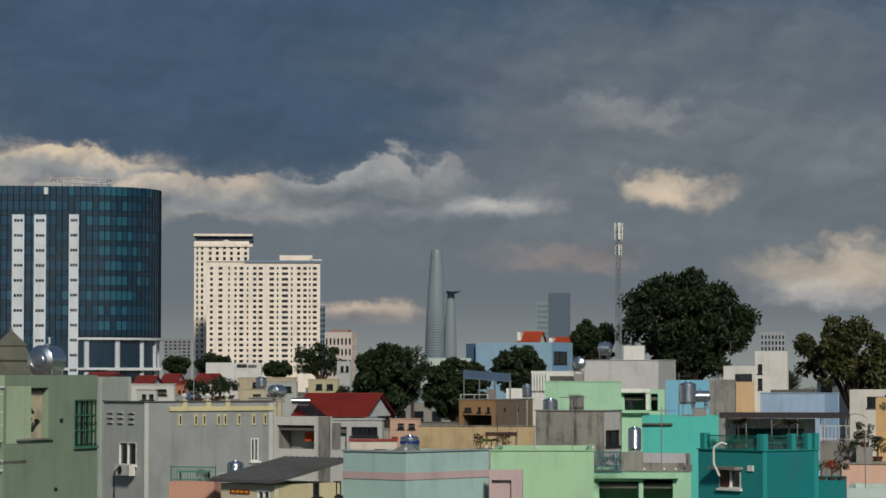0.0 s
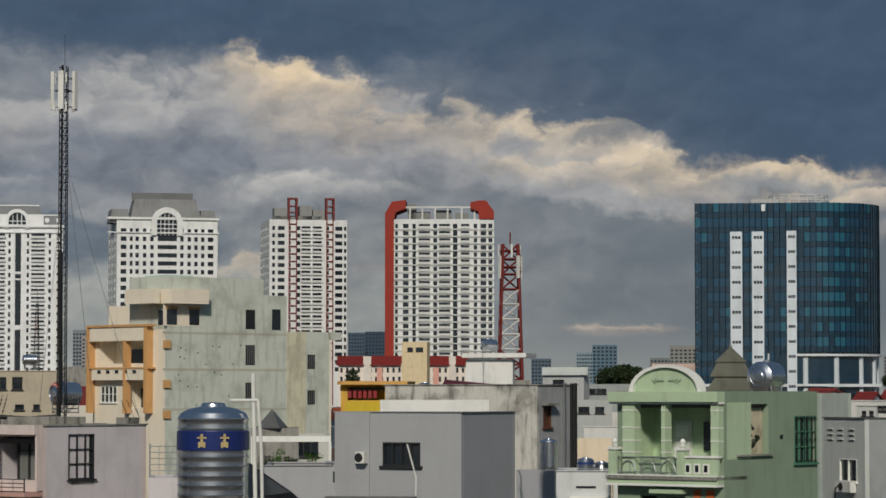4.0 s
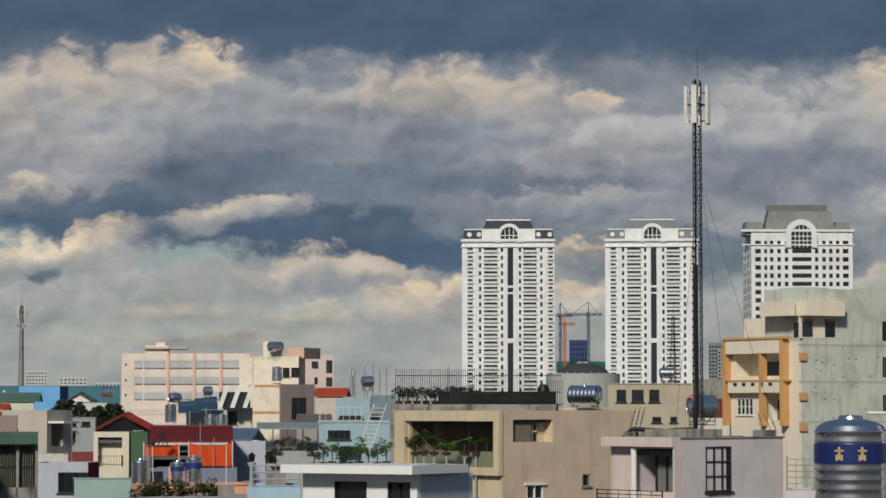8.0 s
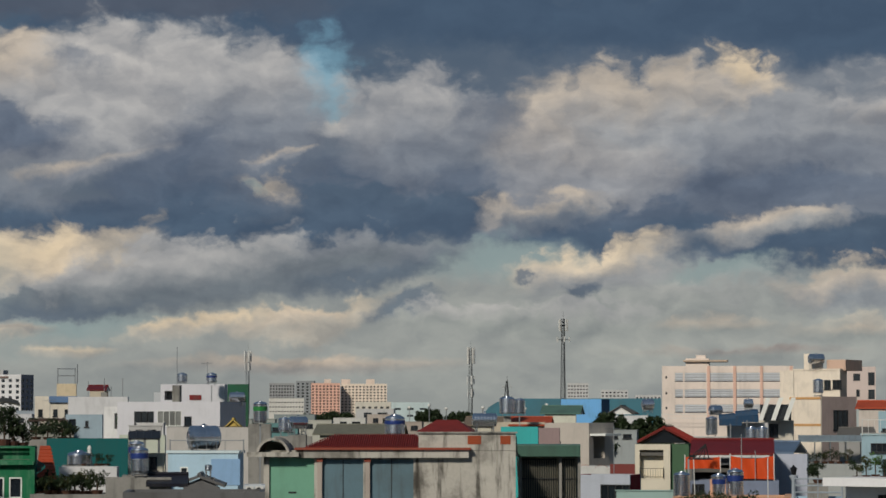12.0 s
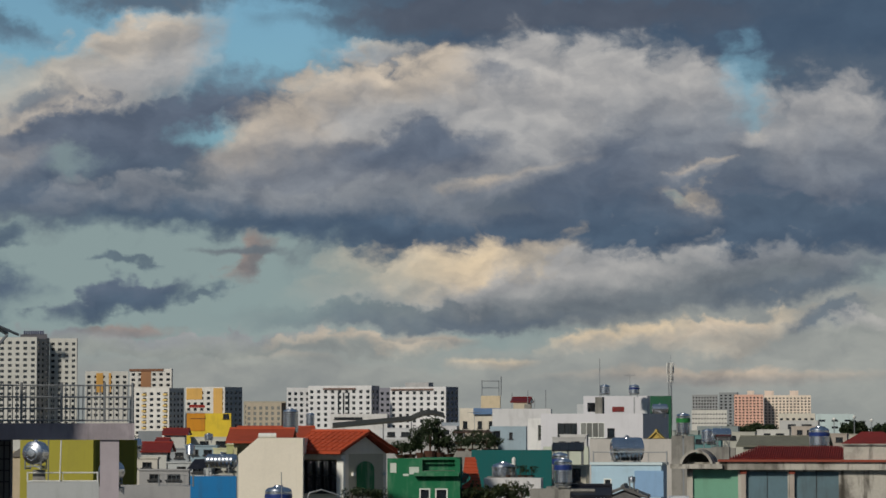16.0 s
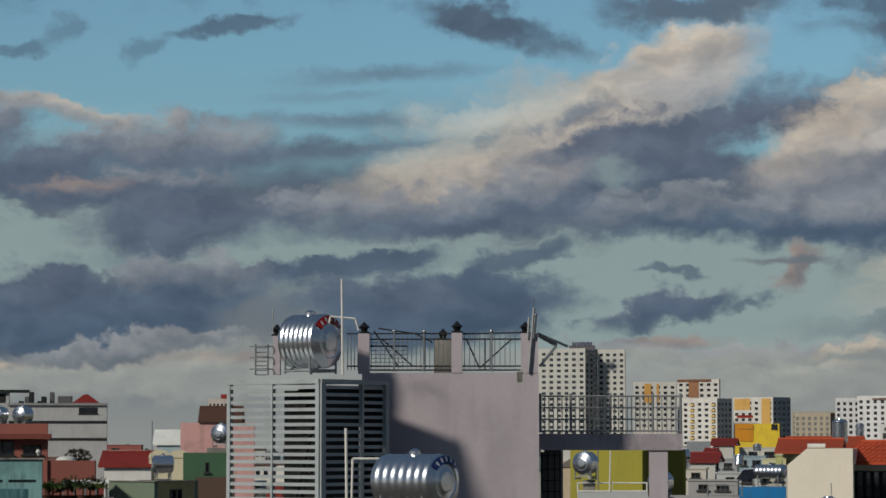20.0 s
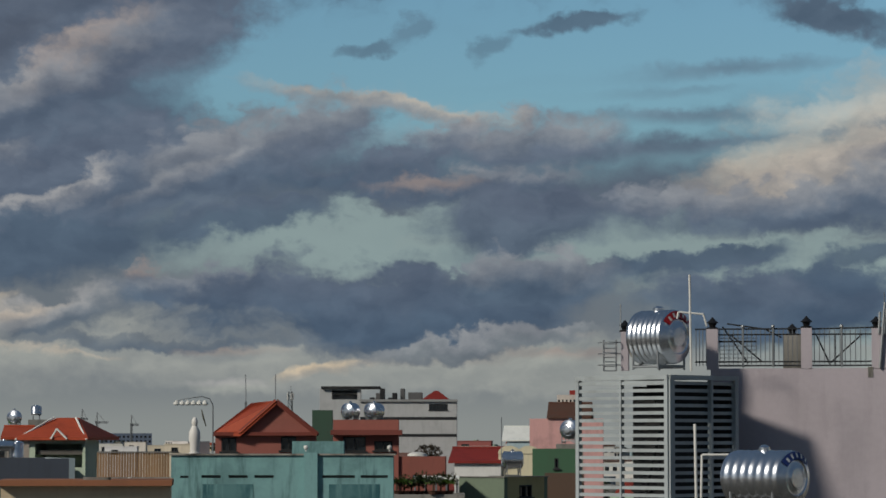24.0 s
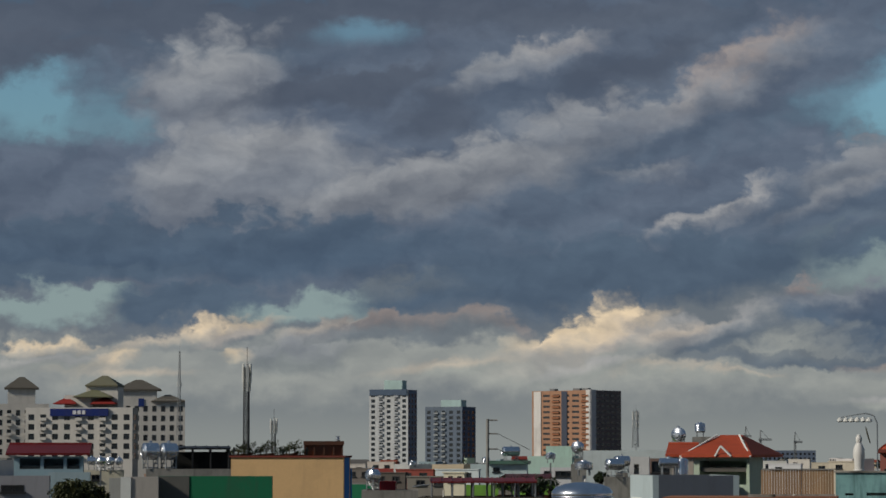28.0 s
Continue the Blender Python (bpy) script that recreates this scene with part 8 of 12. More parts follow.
h = house(440, 505, 506, 665, 318, 0, CONC, None, "concrete roof carrying a red and white mast", depth=7)
mast(470, 664, 424, 322, 3.4, 2.2, "red and white lattice telephone mast", ((0.83, 4, 2.6, 1.5), (0.95, 3, 1.5, 1.4)), lambda k: WHM if 0.22 < k < 0.62 else RED_, RED_, 9)

# long white building with red roofs, yellow-framed house
sheet(1438.1, 700)
h = Lot("terrace_row", 768, 994, 994, 650, 720, label="long white terrace with red tiled roofs and pink bays", category="terrace row", depth=12)
facade(h, "L", even_cols(h, "L", 22, 0.4), h.z(654), 16 * h.s, 3, far_paint(222, 212, 200), GLASSD, 0.55)
close_tower(h, far_paint(222, 212, 200))
for x0, x1 in ((766, 812), (826, 964), (976, 998)):
    gable(h, x0, x1, 650, 634, -0.6, 12, TILE, "x", 0.3, far_paint(222, 212, 200), tiles=False)
for x0, x1 in ((812, 826), (964, 976)):
    h.box("bay", "L", x0, 634, x1, 690, 0.5, -0.01, far_paint(214, 206, 196))
for x in (836, 886, 936):
    h.box("pink_bay", "L", x, 654, x + 10, 690, 0.3, -0.01, far_paint(212, 160, 146))
bm = bmesh.new()
bm_lathe(bm, [(1.0, 0), (1.8, 0), (1.8, 0.5), (1.0, 0.5)], 16, Matrix.Translation((h.u(891), -0.4, h.z(652))) @ Matrix.Rotation(radians(90), 4, "X"))
part("arch", bm, far_paint(226, 206, 194), h.ob)
h = house(772, 886, 890, 678, 205, 5, paint(206, 164, 70), paint(206, 164, 70), "yellow-framed house with a red shop sign", [("L", 784, 688, 850, 712, "o")], depth=7)
h.local("flat_roof", (h.u(768), h.u(892), -0.8, 6, h.z(684), h.z(678)), paint(206, 160, 90))
for i in range(6):
    h.box("sign_letter", "L", 785 + 9 * i, 695, 791 + 9 * i, 708, 0.1, -0.02, mat("red_letters", (140, 30, 36), 0.5), "dark red sign letter shape")
h.box("yellow_panel", "L", 780, 714, 852, 735, 0.15, -0.0, paint(196, 170, 50))
tank_tall(921, 735, 150, 0.4, 1.3, mat("red_badge", (160, 30, 34), 0.4, 0, 0.1, 0), stand=0.2)
tank_tall(890, 735, 148, 0.35, 0.4, None, 0.05)
house(865, 945, 946, 734, 152, 5, CONC, None, "concrete roof deck with tanks", depth=4)
tree(778, 806, 652, 690, 300, 33, 1500)
h = house(880, 925, 930, 608, 640, 15, paint(214, 196, 160), None, "cream house front below the red-edged tower", [("L", 890, 618, 900, 626, "d", 1, 1), ("L", 905, 618, 918, 626, "d", 2, 1)], depth=10)

# cream balconied house with a grey-green flank
CRH = paint(232, 222, 202, 0.12, 0.15)
FLK = mat("flank_render", (196, 202, 190), 0.9, 0, 0.3, 0.3, dirt=(110, 112, 102))
ORN = paint(202, 156, 102)
h = Lot("house", 334, 458, 770, 578, 190, 52, 8, "tall cream house with ochre balconies and a bare grey-green flank", "house")
h.top = h.z(586)
h.shell(CRH, [("L", 344, 602, 434, 646), ("L", 346, 686, 376, 716), ("L", 397, 680, 434, 725)], 0.3, FLK)
h.room(344, 602, 434, 646, material=CRH, deep=1.4)
h.room(397, 680, 434, 725, material=CRH, deep=1.2)
h.window("L", 346, 686, 376, 716, TRIM, GLASSD, 4, 2)
def dim(x0, x1, y0, y1, z0, z1):
    return (h.u(x0), h.u(x1), y0, y1, h.z(z0), h.z(z1))
for x0, x1, z0, z1 in ((374, 395, 650, 620), (418, 432, 650, 620)):
    h.local("balcony_window", dim(x0, x1, 1.25, 1.38, z0, z1), GLASSD)
for x0, x1, z0, z1 in ((398, 408, 725, 690), (416, 433, 725, 690)):
    h.local("balcony_window", dim(x0, x1, 1.05, 1.18, z0, z1), GLASSD)
h.box("balcony_front", "L", 338, 580, 440, 606, 0.6, -0.02, CRH)
h.box("balcony_front", "L", 340, 656, 440, 676, 0.5, -0.02, CRH)
for i in range(5):
    h.box("balcony_slot", "L", 351 + 16 * i, 658, 357 + 16 * i, 664, 0.53, -0.5, GLASSD)
h.box("balcony_rail", "L", 336, 653, 446, 656, 0.55, -0.02, ORN)
for x0, x1 in ((333, 336), (400, 402), (437, 441)):
    h.box("ochre_pier", "L", x0, 580 if x0 != 400 else 604, x1, 880 if x0 == 434 else 735, 0.65, -0.03, ORN)
h.box("ochre_ledge", "L", 334, 577, 446, 581, 0.7, 0.0, ORN)
for y in (606, 676, 730):
    h.box("ochre_band", "R", 458, y, 470, y + 14, 0.15, -0.0, ORN)
for y in (590, 655, 726):
    h.box("flank_band", "R", 458, y, 690, y + 4, 0.012, -0.0, paint(180, 180, 164, 0.4, 0.2))
for y0, y1 in ((548, 583), (612, 648), (680, 712)):
    if y0 > 580:
        h.box("flank_window", "R", 607, y0, 624, y1, 0.03, 0.05, IRON)
        for i in range(4):
            h.box("window_bar", "R", 609 + 4 * i, y0 + 1, 611 + 4 * i, y1 - 1, 0.05, -0.03, SHEETY)
for y in (628, 694):
    h.box("flank_window", "R", 724, y, 738, y + 26, 0.03, 0.05, IRON)
    for i in range(3):
        h.box("window_bar", "R", 726 + 4 * i, y + 1, 728 + 4 * i, y + 25, 0.05, -0.03, SHEETY)
rng = random.Random(7)
for i in range(22):
    x, y = rng.uniform(480, 600), rng.uniform(605, 745)
    h.box("putlog_hole", "R", x, y, x + 2, y + 2.5, 0.01, 0.0, IRON)
h.box("yellow_patch", "R", 684, 586, 720, 880, 0.015, -0.0, paint(206, 202, 176, 0.5, 0.6))
h.box("patch_step", "R", 765, 586, 790, 600, 0.0, 0.2, FLK)
# upper storeys, set back
def upper(dims, m_, nm="upper_wall"):
    return h.local(nm, dims, m_)
zt = h.top
yf = h.v(500)
upper((-h.w * 0.55, 0, 0.4, h.v(640), zt, h.z(492)), FLK)
upper((-h.w * 0.2, 0, h.v(640), h.v(684), zt, h.z(521)), FLK)
upper((-h.w * 1.0, -h.w * 0.56, 1.2, h.v(600), zt, h.z(541)), CRH)
h.box("upper_fascia", "L", 408, 515, 458, 541, 0.9, -0.3, CRH)
h.box("upper_fascia", "R", 458, 515, 525, 541, 0.9, 2.5, CRH)
for x0, x1 in ((442, 455),):
    h.box("upper_window", "L", x0, 552, x1, 578, -0.35, 0.45, GLASSD)
for x0, x1 in ((464, 482), (504, 522)):
    h.box("upper_window", "R", x0, 550, x1, 578, 0.04, 0.02, GLASSD)
    h.box("upper_window_arch", "R", x0 - 2, 546, x1 + 2, 550, 0.07, 0.0, ORN)
h.box("cream_strip", "R", 458, 541, 524, 580, 0.02, -0.0, CRH)
h.box("flank_window", "R", 607, 548, 624, 583, 0.03, 0.05, IRON)
h.box("opening", "R", 656, 546, 672, 584, 0.02, 0.0, GLASSD)
h.box("roof_hut", "R", 490, 488, 535, 512, -1.5, 4, paint(166, 196, 186))
# mast house
LIL = paint(208, 194, 188, 0.25, 0.25)
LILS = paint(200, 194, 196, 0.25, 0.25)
h = house(124, 250, 436, 757, 110, 45, LIL, LILS, "lilac-grey house with a glazed balcony bay", [("L", 165, 776, 246, 852, "o"), ("R", 294, 772, 340, 852, "d", 3, 3)], cap=0.05, cap_mat=OLDC)
h.box("roof_fascia", "L", 122, 755, 250, 772, 0.5, -0.01, LIL)
bm = bmesh.new()
bm_tube(bm, (h.u(174), -0.25, h.z(870)), (h.u(174), -0.25, h.z(772)), 0.12, 14)
part("column", bm, TRIM, h.ob, "round pale column", smooth=True)
h.local("pier", (h.u(247), 0.0, -0.35, -0.02, h.z(870), h.z(772)), LIL)
gl = h.local("glazing", (h.u(184), h.u(244), 0.7, 0.75, h.z(852), h.z(778)), CURTAIN, "curtained glass doors")
for i in range(4):
    h.local("glazing_bar", (h.u(184 + 19 * i), h.u(187 + 19 * i), 0.64, 0.69, h.z(852), h.z(778)), IRON, parent=gl)
for y in (800, 778):
    h.local("glazing_bar", (h.u(184), h.u(244), 0.63, 0.68, h.z(y + 2), h.z(y)), IRON, parent=gl)
h.local("balcony_slab", (h.u(128), h.u(250), -1.0, 0.0, h.z(880), h.z(872)), paint(190, 150, 140))
rail("balcony_rail", h.ob, [(h.u(130), -0.95, h.z(872)), (h.u(248), -0.95, h.z(872))], 0.5, IRON, 0.6, 4, 0.02)
h.box("sill_stain", "R", 300, 853, 340, 862, 0.008, -0.0, OLDC)
h.local("roof_kerb", (h.u(170), h.u(245), 0.5, 2.5, h.top, h.top + 0.35), OLDC)
h4 = house(434, 486, 487, 848, 108, 0, LILS, None, "lilac terrace wall with steel frames", depth=4)
rail("steel_frame", h4.ob, [(h4.u(436), 0.1, h4.top), (h4.u(484), 0.1, h4.top)], 1.2, GALV, 0.3, 6, 0.018)
mast(283, 752, 122, 114, 0.42, 0.36, "tall thin black and grey lattice mast with antenna cluster", ((0.93, 5, 1.55, 0.5), (0.885, 3, 0.4, 0.4), (0.965, 3, 0.4, 0.4)), rungs=46, material=IRON)
cb = anchor("cable_bundle", facing(283, 752, 113.6), "thick black cable bundle running up a mast", "cable")
s_ = 113.6 / F
bm = bmesh.new()
ps = [Vector(p) for p in ((-4, 632), (-5, 300), (-5, 200), (-4, 60), (-7, 12), (-60, 8), (-118, 12), (-136, -6), (-136, -60), (-130, -95))]
ps = [Vector((p.x * s_, 0, p.y * s_)) for p in ps]
for a, b in zip(ps[1:], ps[2:]):
    bm_tube(bm, a, b, 0.09, 8)
bm_tube(bm, ps[0], ps[1], 0.05, 6)
part("cable", bm, BLACKP, cb, smooth=True)
for i in range(3):
    bm = bmesh.new()
    q = [Vector((-112 + 8 * i, 0, 10)), Vector((-122 + 4 * i, 0, -40)), Vector((-100 + 3 * i, 0, -62)), Vector((-82, 0, -44))]
    for a, b in zip(q, q[1:]):
        bm_tube(bm, a * s_, b * s_, 0.05, 6)
    part("loop", bm, BLACKP, cb)
for i, (x0, x1) in enumerate(((300, 340), (300, 420), (270, 240))):
    bm = bmesh.new()
    w_ = anchor("guy_wire", facing(x1, 752, 114), "thin guy wire of a mast", "wire")
    bm_tube(bm, (0, 0, 0), ((283 - x1) * 114 / F, 0, (752 - (250 + 30 * i)) * 114 / F), 0.009, 4)
    part("wire", bm, GALV, w_)
tank_flat(288, 735, 119, 1.05, 0.48, 35 + 180, mat("red_badge", (160, 30, 34), 0.4, 0, 0.1, 0), label="lying steel water tank with a red badge")
# insulators on the roof edge
for k, x in enumerate((160, 168, 176, 398, 408, 417)):
    d_ = 108 if k < 3 else 150
    y0 = 745 if k < 3 else 742
    bm = bmesh.new()
    ro = anchor("insulator_rod", facing(x, y0, d_), "thin leaning rod with dark insulators", "rod")
    bm_tube(bm, (0, 0, 0), (0.25 if k < 3 else -0.4, 0, 0.95), 0.012, 5)
    for j in range(4):
        t_ = 0.3 + 0.15 * j
        bm_tube(bm, ((0.25 if k < 3 else -0.4) * t_, 0, 0.95 * t_), ((0.25 if k < 3 else -0.4) * (t_ + 0.06), 0, 0.95 * (t_ + 0.06)), 0.035, 6)
    part("rod", bm, IRON, ro)
# big tank with the blue band, close by
tank_tall(547, 905, 46, 0.575, 1.38, mat("navy_band", (30, 46, 104), 0.35, 0.1, 0.15, 0.1), 0.12, "large steel water tank with a navy band and gilt marks", True)
h = house(470, 640, 640, 905, 47, 0, CONC, None, "concrete roof under the big tank", depth=2)
pipe([(622, 905), (617, 664)], 45, 0.035, WHITEP, "tall white plastic pipe with a side branch")
pipe([(576, 712), (626, 712), (632, 800), (634, 905)], 44.6, 0.028, WHITEP, "white plastic pipe with an elbow")
aw = anchor("awning", facing(612, 905, 50), "grey sheet awning seen at a slant", "awning")
s_ = 50 / F
bm = bmesh.new()
v = [bm.verts.new(p) for p in ((0, 0, 82 * s_), (0, 0.6, 20 * s_), (92 * s_, 0.6, 14 * s_), (75 * s_, 0.2, 30 * s_))]
bm.faces.new(v)
v2 = [bm.verts.new((p.co.x, p.co.y + 0.03, p.co.z)) for p in v]
bm.faces.new(v2[::-1])
for i in range(4):
    bm.faces.new((v[i], v2[i], v2[(i + 1) % 4], v[(i + 1) % 4]))
part("sheet", bm, mat("grey_awning", (120, 128, 136), 0.5, 0.1), aw)
bm = bmesh.new()
bm_tube(bm, (0, 0, -0.1), (0, 0, 82 * s_), 0.03, 6)
bm_tube(bm, (90 * s_, 0.6, -0.1), (90 * s_, 0.6, 14 * s_), 0.03, 6)
part("post", bm, GALV, aw)

# taupe house with a planted loggia
sheet(2392.1, 719.1)
TAU = paint(208, 186, 164, 0.25, 0.3)
CRT = paint(206, 190, 160, 0.2, 0.25)
h = Lot("house", 697, 888, 1130, 727, 132, 48, 8, "taupe house with a planted loggia behind a cream frame", "house")
h.shell(CRT, [("L", 718, 746, 880, 828), ("R", 908, 743, 980, 783), ("R", 1034, 842, 1048, 864), ("R", 932, 860, 962, 885)], 0.4, TAU)
h.room(718, 746, 880, 828, material=paint(120, 112, 96), deep=2.0)
h.room(908, 743, 980, 783, "R", CRT, 0.6)
for x0, x1 in ((912, 916), (930, 962)):
    h.local("niche_window", (-0.58, -0.5, h.v(x0), h.v(x1), h.z(782), h.z(746)), GLASSD)
    for i in range(4):
        h.local("niche_bar", (-0.5, -0.46, h.v(x0 + (x1 - x0) * i / 4), h.v(x0 + (x1 - x0) * i / 4 + 1.5), h.z(782), h.z(746)), TRIM)
    h.local("niche_bar", (-0.5, -0.455, h.v(x0), h.v(x1), h.z(765), h.z(763)), TRIM)
h.window("R", 1034, 842, 1048, 864, CONC, GLASSD, 1, 1)
h.window("R", 932, 860, 962, 885, TRIM, GLASSD, 2, 1)
h.box("window_hood", "R", 928, 856, 966, 860, 0.12, -0.0, TRIM)
h.box("frame_edge", "L", 697, 727, 890, 746, 0.25, -0.01, CRT)
h.box("frame_edge", "L", 697, 746, 716, 882, 0.25, -0.01, CRT)
h.box("frame_edge", "L", 880, 746, 890, 828, 0.25, -0.01, CRT)
h.box("loggia_front", "L", 735, 800, 882, 828, 0.05, 0.1, paint(120, 126, 104))
h.box("lower_band", "L", 790, 828, 890, 842, 0.3, -0.01, CRT)
for x0, x1 in ((822, 845), (848, 862), (866, 880)):
    h.local("loggia_window", (h.u(x0), h.u(x1), 1.8, 1.9, h.z(800), h.z(746)), GLASSD)
    for i in range(3):
        h.local("loggia_bar", (h.u(x0 + (x1 - x0) * i / 3), h.u(x0 + (x1 - x0) * i / 3 + 2), 1.76, 1.8, h.z(800), h.z(746)), TRIM)
    h.local("loggia_bar", (h.u(x0), h.u(x1), 1.755, 1.795, h.z(772), h.z(770)), TRIM)
pipe([(830, 890), (830, 760)], 130.5, 0.02, IRON, "thin dark pole", "pole")
for i, (x, hh_) in enumerate(((735, 0.9), (750, 1.3), (768, 1.0), (790, 0.8), (822, 1.1), (842, 1.3), (862, 1.2))):
    plant(x, 806, 132.6 + 0.1 * i, 1.0, hh_, 120 + i, (LEAF, LEAF, LEAF2, LEAF3, LEAF3, LEAF3, LEAF3)[i], 420, palm=i >= 4, label="lush fern in a loggia" if i >= 4 else "dark shrub in a loggia")
nt = anchor("roof_netting", facing(700, 727, 136), "dark shade netting and iron fence on a roof", "fence")
s_ = 136 / F
bm = bmesh.new()
for i in range(75):
    x_ = i * 4 * s_
    bm_tube(bm, (x_, 0.3, 0), (x_, 0.3, (74 if x_ < 240 * s_ else 55) * s_), 0.012, 4)
for z in (0.3, 0.9, 1.7):
    bm_tube(bm, (0, 0.3, z), (296 * s_, 0.3, z), 0.018, 4)
part("fence_mesh", bm, IRON, nt)
NET = mat("green_black_netting", (34, 44, 40), 0.95, 0, 0.4, 0.0)
box_part("net", (76 * s_, 286 * s_, 0.6, 0.64, 0.0, 34 * s_), NET, nt)
box_part("net", (-5 * s_, 290 * s_, 0.5, 2.6, 0.0, 12 * s_), NET, nt)
for i in range(9):
    plant(706 + 16 * i, 715, 139 + 0.2 * i, 0.9, 0.9, 140 + i, LEAF, 300, label="dark shrub behind roof netting")
h2 = house(690, 985, 985, 716, 138, 0, OLDC, None, "dark concrete roof with netting", depth=5)
tank_flat(1035, 722, 150, 1.6, 0.52, -25, BLUEB, 0.15, "lying steel water tank with a blue badge")
house(960, 1075, 1076, 722, 152, 0, CRT, None, "cream roof platform with a tank", depth=4)
drum = anchor("dark_drum", facing(962, 722, 141), "dark round-topped drum on a roof", "drum")
bm = bmesh.new()
bm_lathe(bm, [(0.3, 0), (0.32, 0.05), (0.32, 0.9), (0.2, 1.15), (0, 1.2)], 16)
part("shell", bm, BLACKP, drum, smooth=True)
h = house(1076, 1226, 1228, 680, 185, 5, paint(176, 166, 146), None, "beige-grey house with three square windows", [("L", 1091, 690, 1108, 712, "d", 1, 1), ("L", 1118, 690, 1139, 712, "d", 2, 1), ("L", 1149, 690, 1167, 712, "d", 1, 1), ("L", 1154, 738, 1170, 748, "d", 1, 1), ("L", 1186, 738, 1198, 748, "d", 1, 1)], depth=8, cap=0.05)
tank_flat(1180, 678, 190, 0.9, 0.33, 10)
mast(1192, 680, 560, 200, 0.5, 0.15, "thin lattice aerial mast, red in the middle", (), lambda k: RED_ if 0.4 < k < 0.75 else GALV, IRON, 10)
mast(1240, 776, 700, 260, 0.8, 0.4, "short grey lattice mast stub", (), None, GALV, 6)
h = house(1228, 1290, 1292, 672, 420, 5, CONC, None, "grey concrete block", depth=8)
h = house(1245, 1284, 1286, 706, 240, 5, SHEETR, None, "dark red sheet wall", depth=5)
h = house(1200, 1290, 1292, 740, 200, 5, paint(206, 200, 190), None, "pale low house between walls", depth=5)
# dome and building site between the white towers
dm = anchor("domed_hall", facing(1032, 719, 600), "low building with a dark ribbed dome", "hall")
bm = bmesh.new()
bm_lathe(bm, [(8, -12), (8, 7)], 32, Matrix.Translation((0, 8, 0)))
part("drum", bm, far_paint(170, 172, 168), dm)
bm = bmesh.new()
bm_lathe(bm, [(5.8, 7), (5.0, 8.0), (3.2, 9.0), (0.8, 9.4), (0, 9.45)], 32, Matrix.Translation((0, 8, 0)))
part("dome", bm, far_paint(60, 62, 66), dm, smooth=True)
bm = bmesh.new()
for i in range(20):
    a = 2 * math.pi * i / 20
    bm_tube(bm, (5.85 * math.cos(a), 8 + 5.85 * math.sin(a), 7.1), (0.8 * math.cos(a), 8 + 0.8 * math.sin(a), 9.5), 0.1, 4)
part("ribs", bm, far_paint(180, 180, 176), dm)
b = slab(985, 1072, 1072, 640, 1900, 0, far_paint(30, 100, 84), None, 9, 3, 12, 1, "building wrapped in green site netting", 0.3, wide=0.3)
b = slab(1008, 1040, 1040, 602, 1950, 0, far_paint(50, 70, 110), None, 9, 7, 6, 1, "blue-wrapped building shell under construction", 0.5, wide=0.5)


def tower_crane(x, y0, y1, x0, x1, d, colour):
    c = anchor("tower_crane", facing(x, y0, d), "distant tower crane over a building site", "crane", "tower cranes")
    s = d / F
    z = (y0 - y1) * s
    m_ = far_paint(*colour)
    for nm, a, b_ in (("crane_mast", (0, 0, -place(x, y0, d).z), (0, 0, z + 2)), ("jib", ((x0 - x) * s, 0, z), ((x1 - x) * s, 0, z))):
        bm = bmesh.new()
        n = 14
        A, B = Vector(a), Vector(b_)
        off = [Vector((0.8, 0, 0)), Vector((-0.8, 0, 0)), Vector((0, 0.8, 0))] if nm == "crane_mast" else [Vector((0, 0.6, 0)), Vector((0, -0.6, 0)), Vector((0, 0, 1.1))]
        for o in off:
            bm_tube(bm, A + o, B + o, 0.28, 4)
        for i in range(n):
            p, q = A.lerp(B, i / n), A.lerp(B, (i + 1) / n)
            bm_tube(bm, p + off[i % 3], q + off[(i + 1) % 3], 0.18, 4)
        part(nm, bm, m_, c)
    bm = bmesh.new()
    bm_tube(bm, ((x0 - x) * s * 0.8, 0, z), (0, 0, z + 9), 0.15, 4)
    bm_tube(bm, ((x1 - x) * s * 0.8, 0, z), (0, 0, z + 9), 0.15, 4)
    bm_tube(bm, (0, 0, z), (0, 0, z + 9), 0.3, 4)
    part("stays", bm, m_, c)


tower_crane(1042, 640, 558, 1002, 1066, 1900, (70, 96, 120))
tower_crane(992, 640, 560, 985, 1014, 1850, (70, 96, 120))
tower_crane(1000, 640, 575, 990, 1018, 1880, (196, 110, 60))
# ======== third stretch: long white factory, orange awnings, old wall with a red roof ========
sheet(2392.1, 719.1)
MALL = far_paint(226, 212, 200)
h = Lot("factory", 216, 447, 447, 626, 800, label="long pinkish white factory block with louvred window bands", category="factory", depth=30)
rows_ = ((638, 654), (667, 682), (694, 709))
spans = ((239, 253), (256, 294), (301, 341), (347, 388), (394, 440))
h.shell(MALL, [("L", a, y0, b, y1) for a, b in spans for y0, y1 in rows_], 1.0, None, 0.4)
for a, b in spans:
    for y0, y1 in rows_:
        w = h.box("window_band", "L", a, y0, b, y1, -0.15, 0.3, far_paint(206, 210, 214), "pale louvred window band")
        for i in range(3):
            yy = y0 + (y1 - y0) * (0.15 + 0.28 * i)
            h.box("louvre", "L", a, yy, b, yy + 1.3, 0.1, -0.02, far_paint(186, 188, 190), parent=w)
        # dark strip at the foot of the band, put there as its shade
        h.box("shade_gap", "L", a, y1 - 1.5, b, y1, -0.05, 0.2, GLASSD, parent=w)
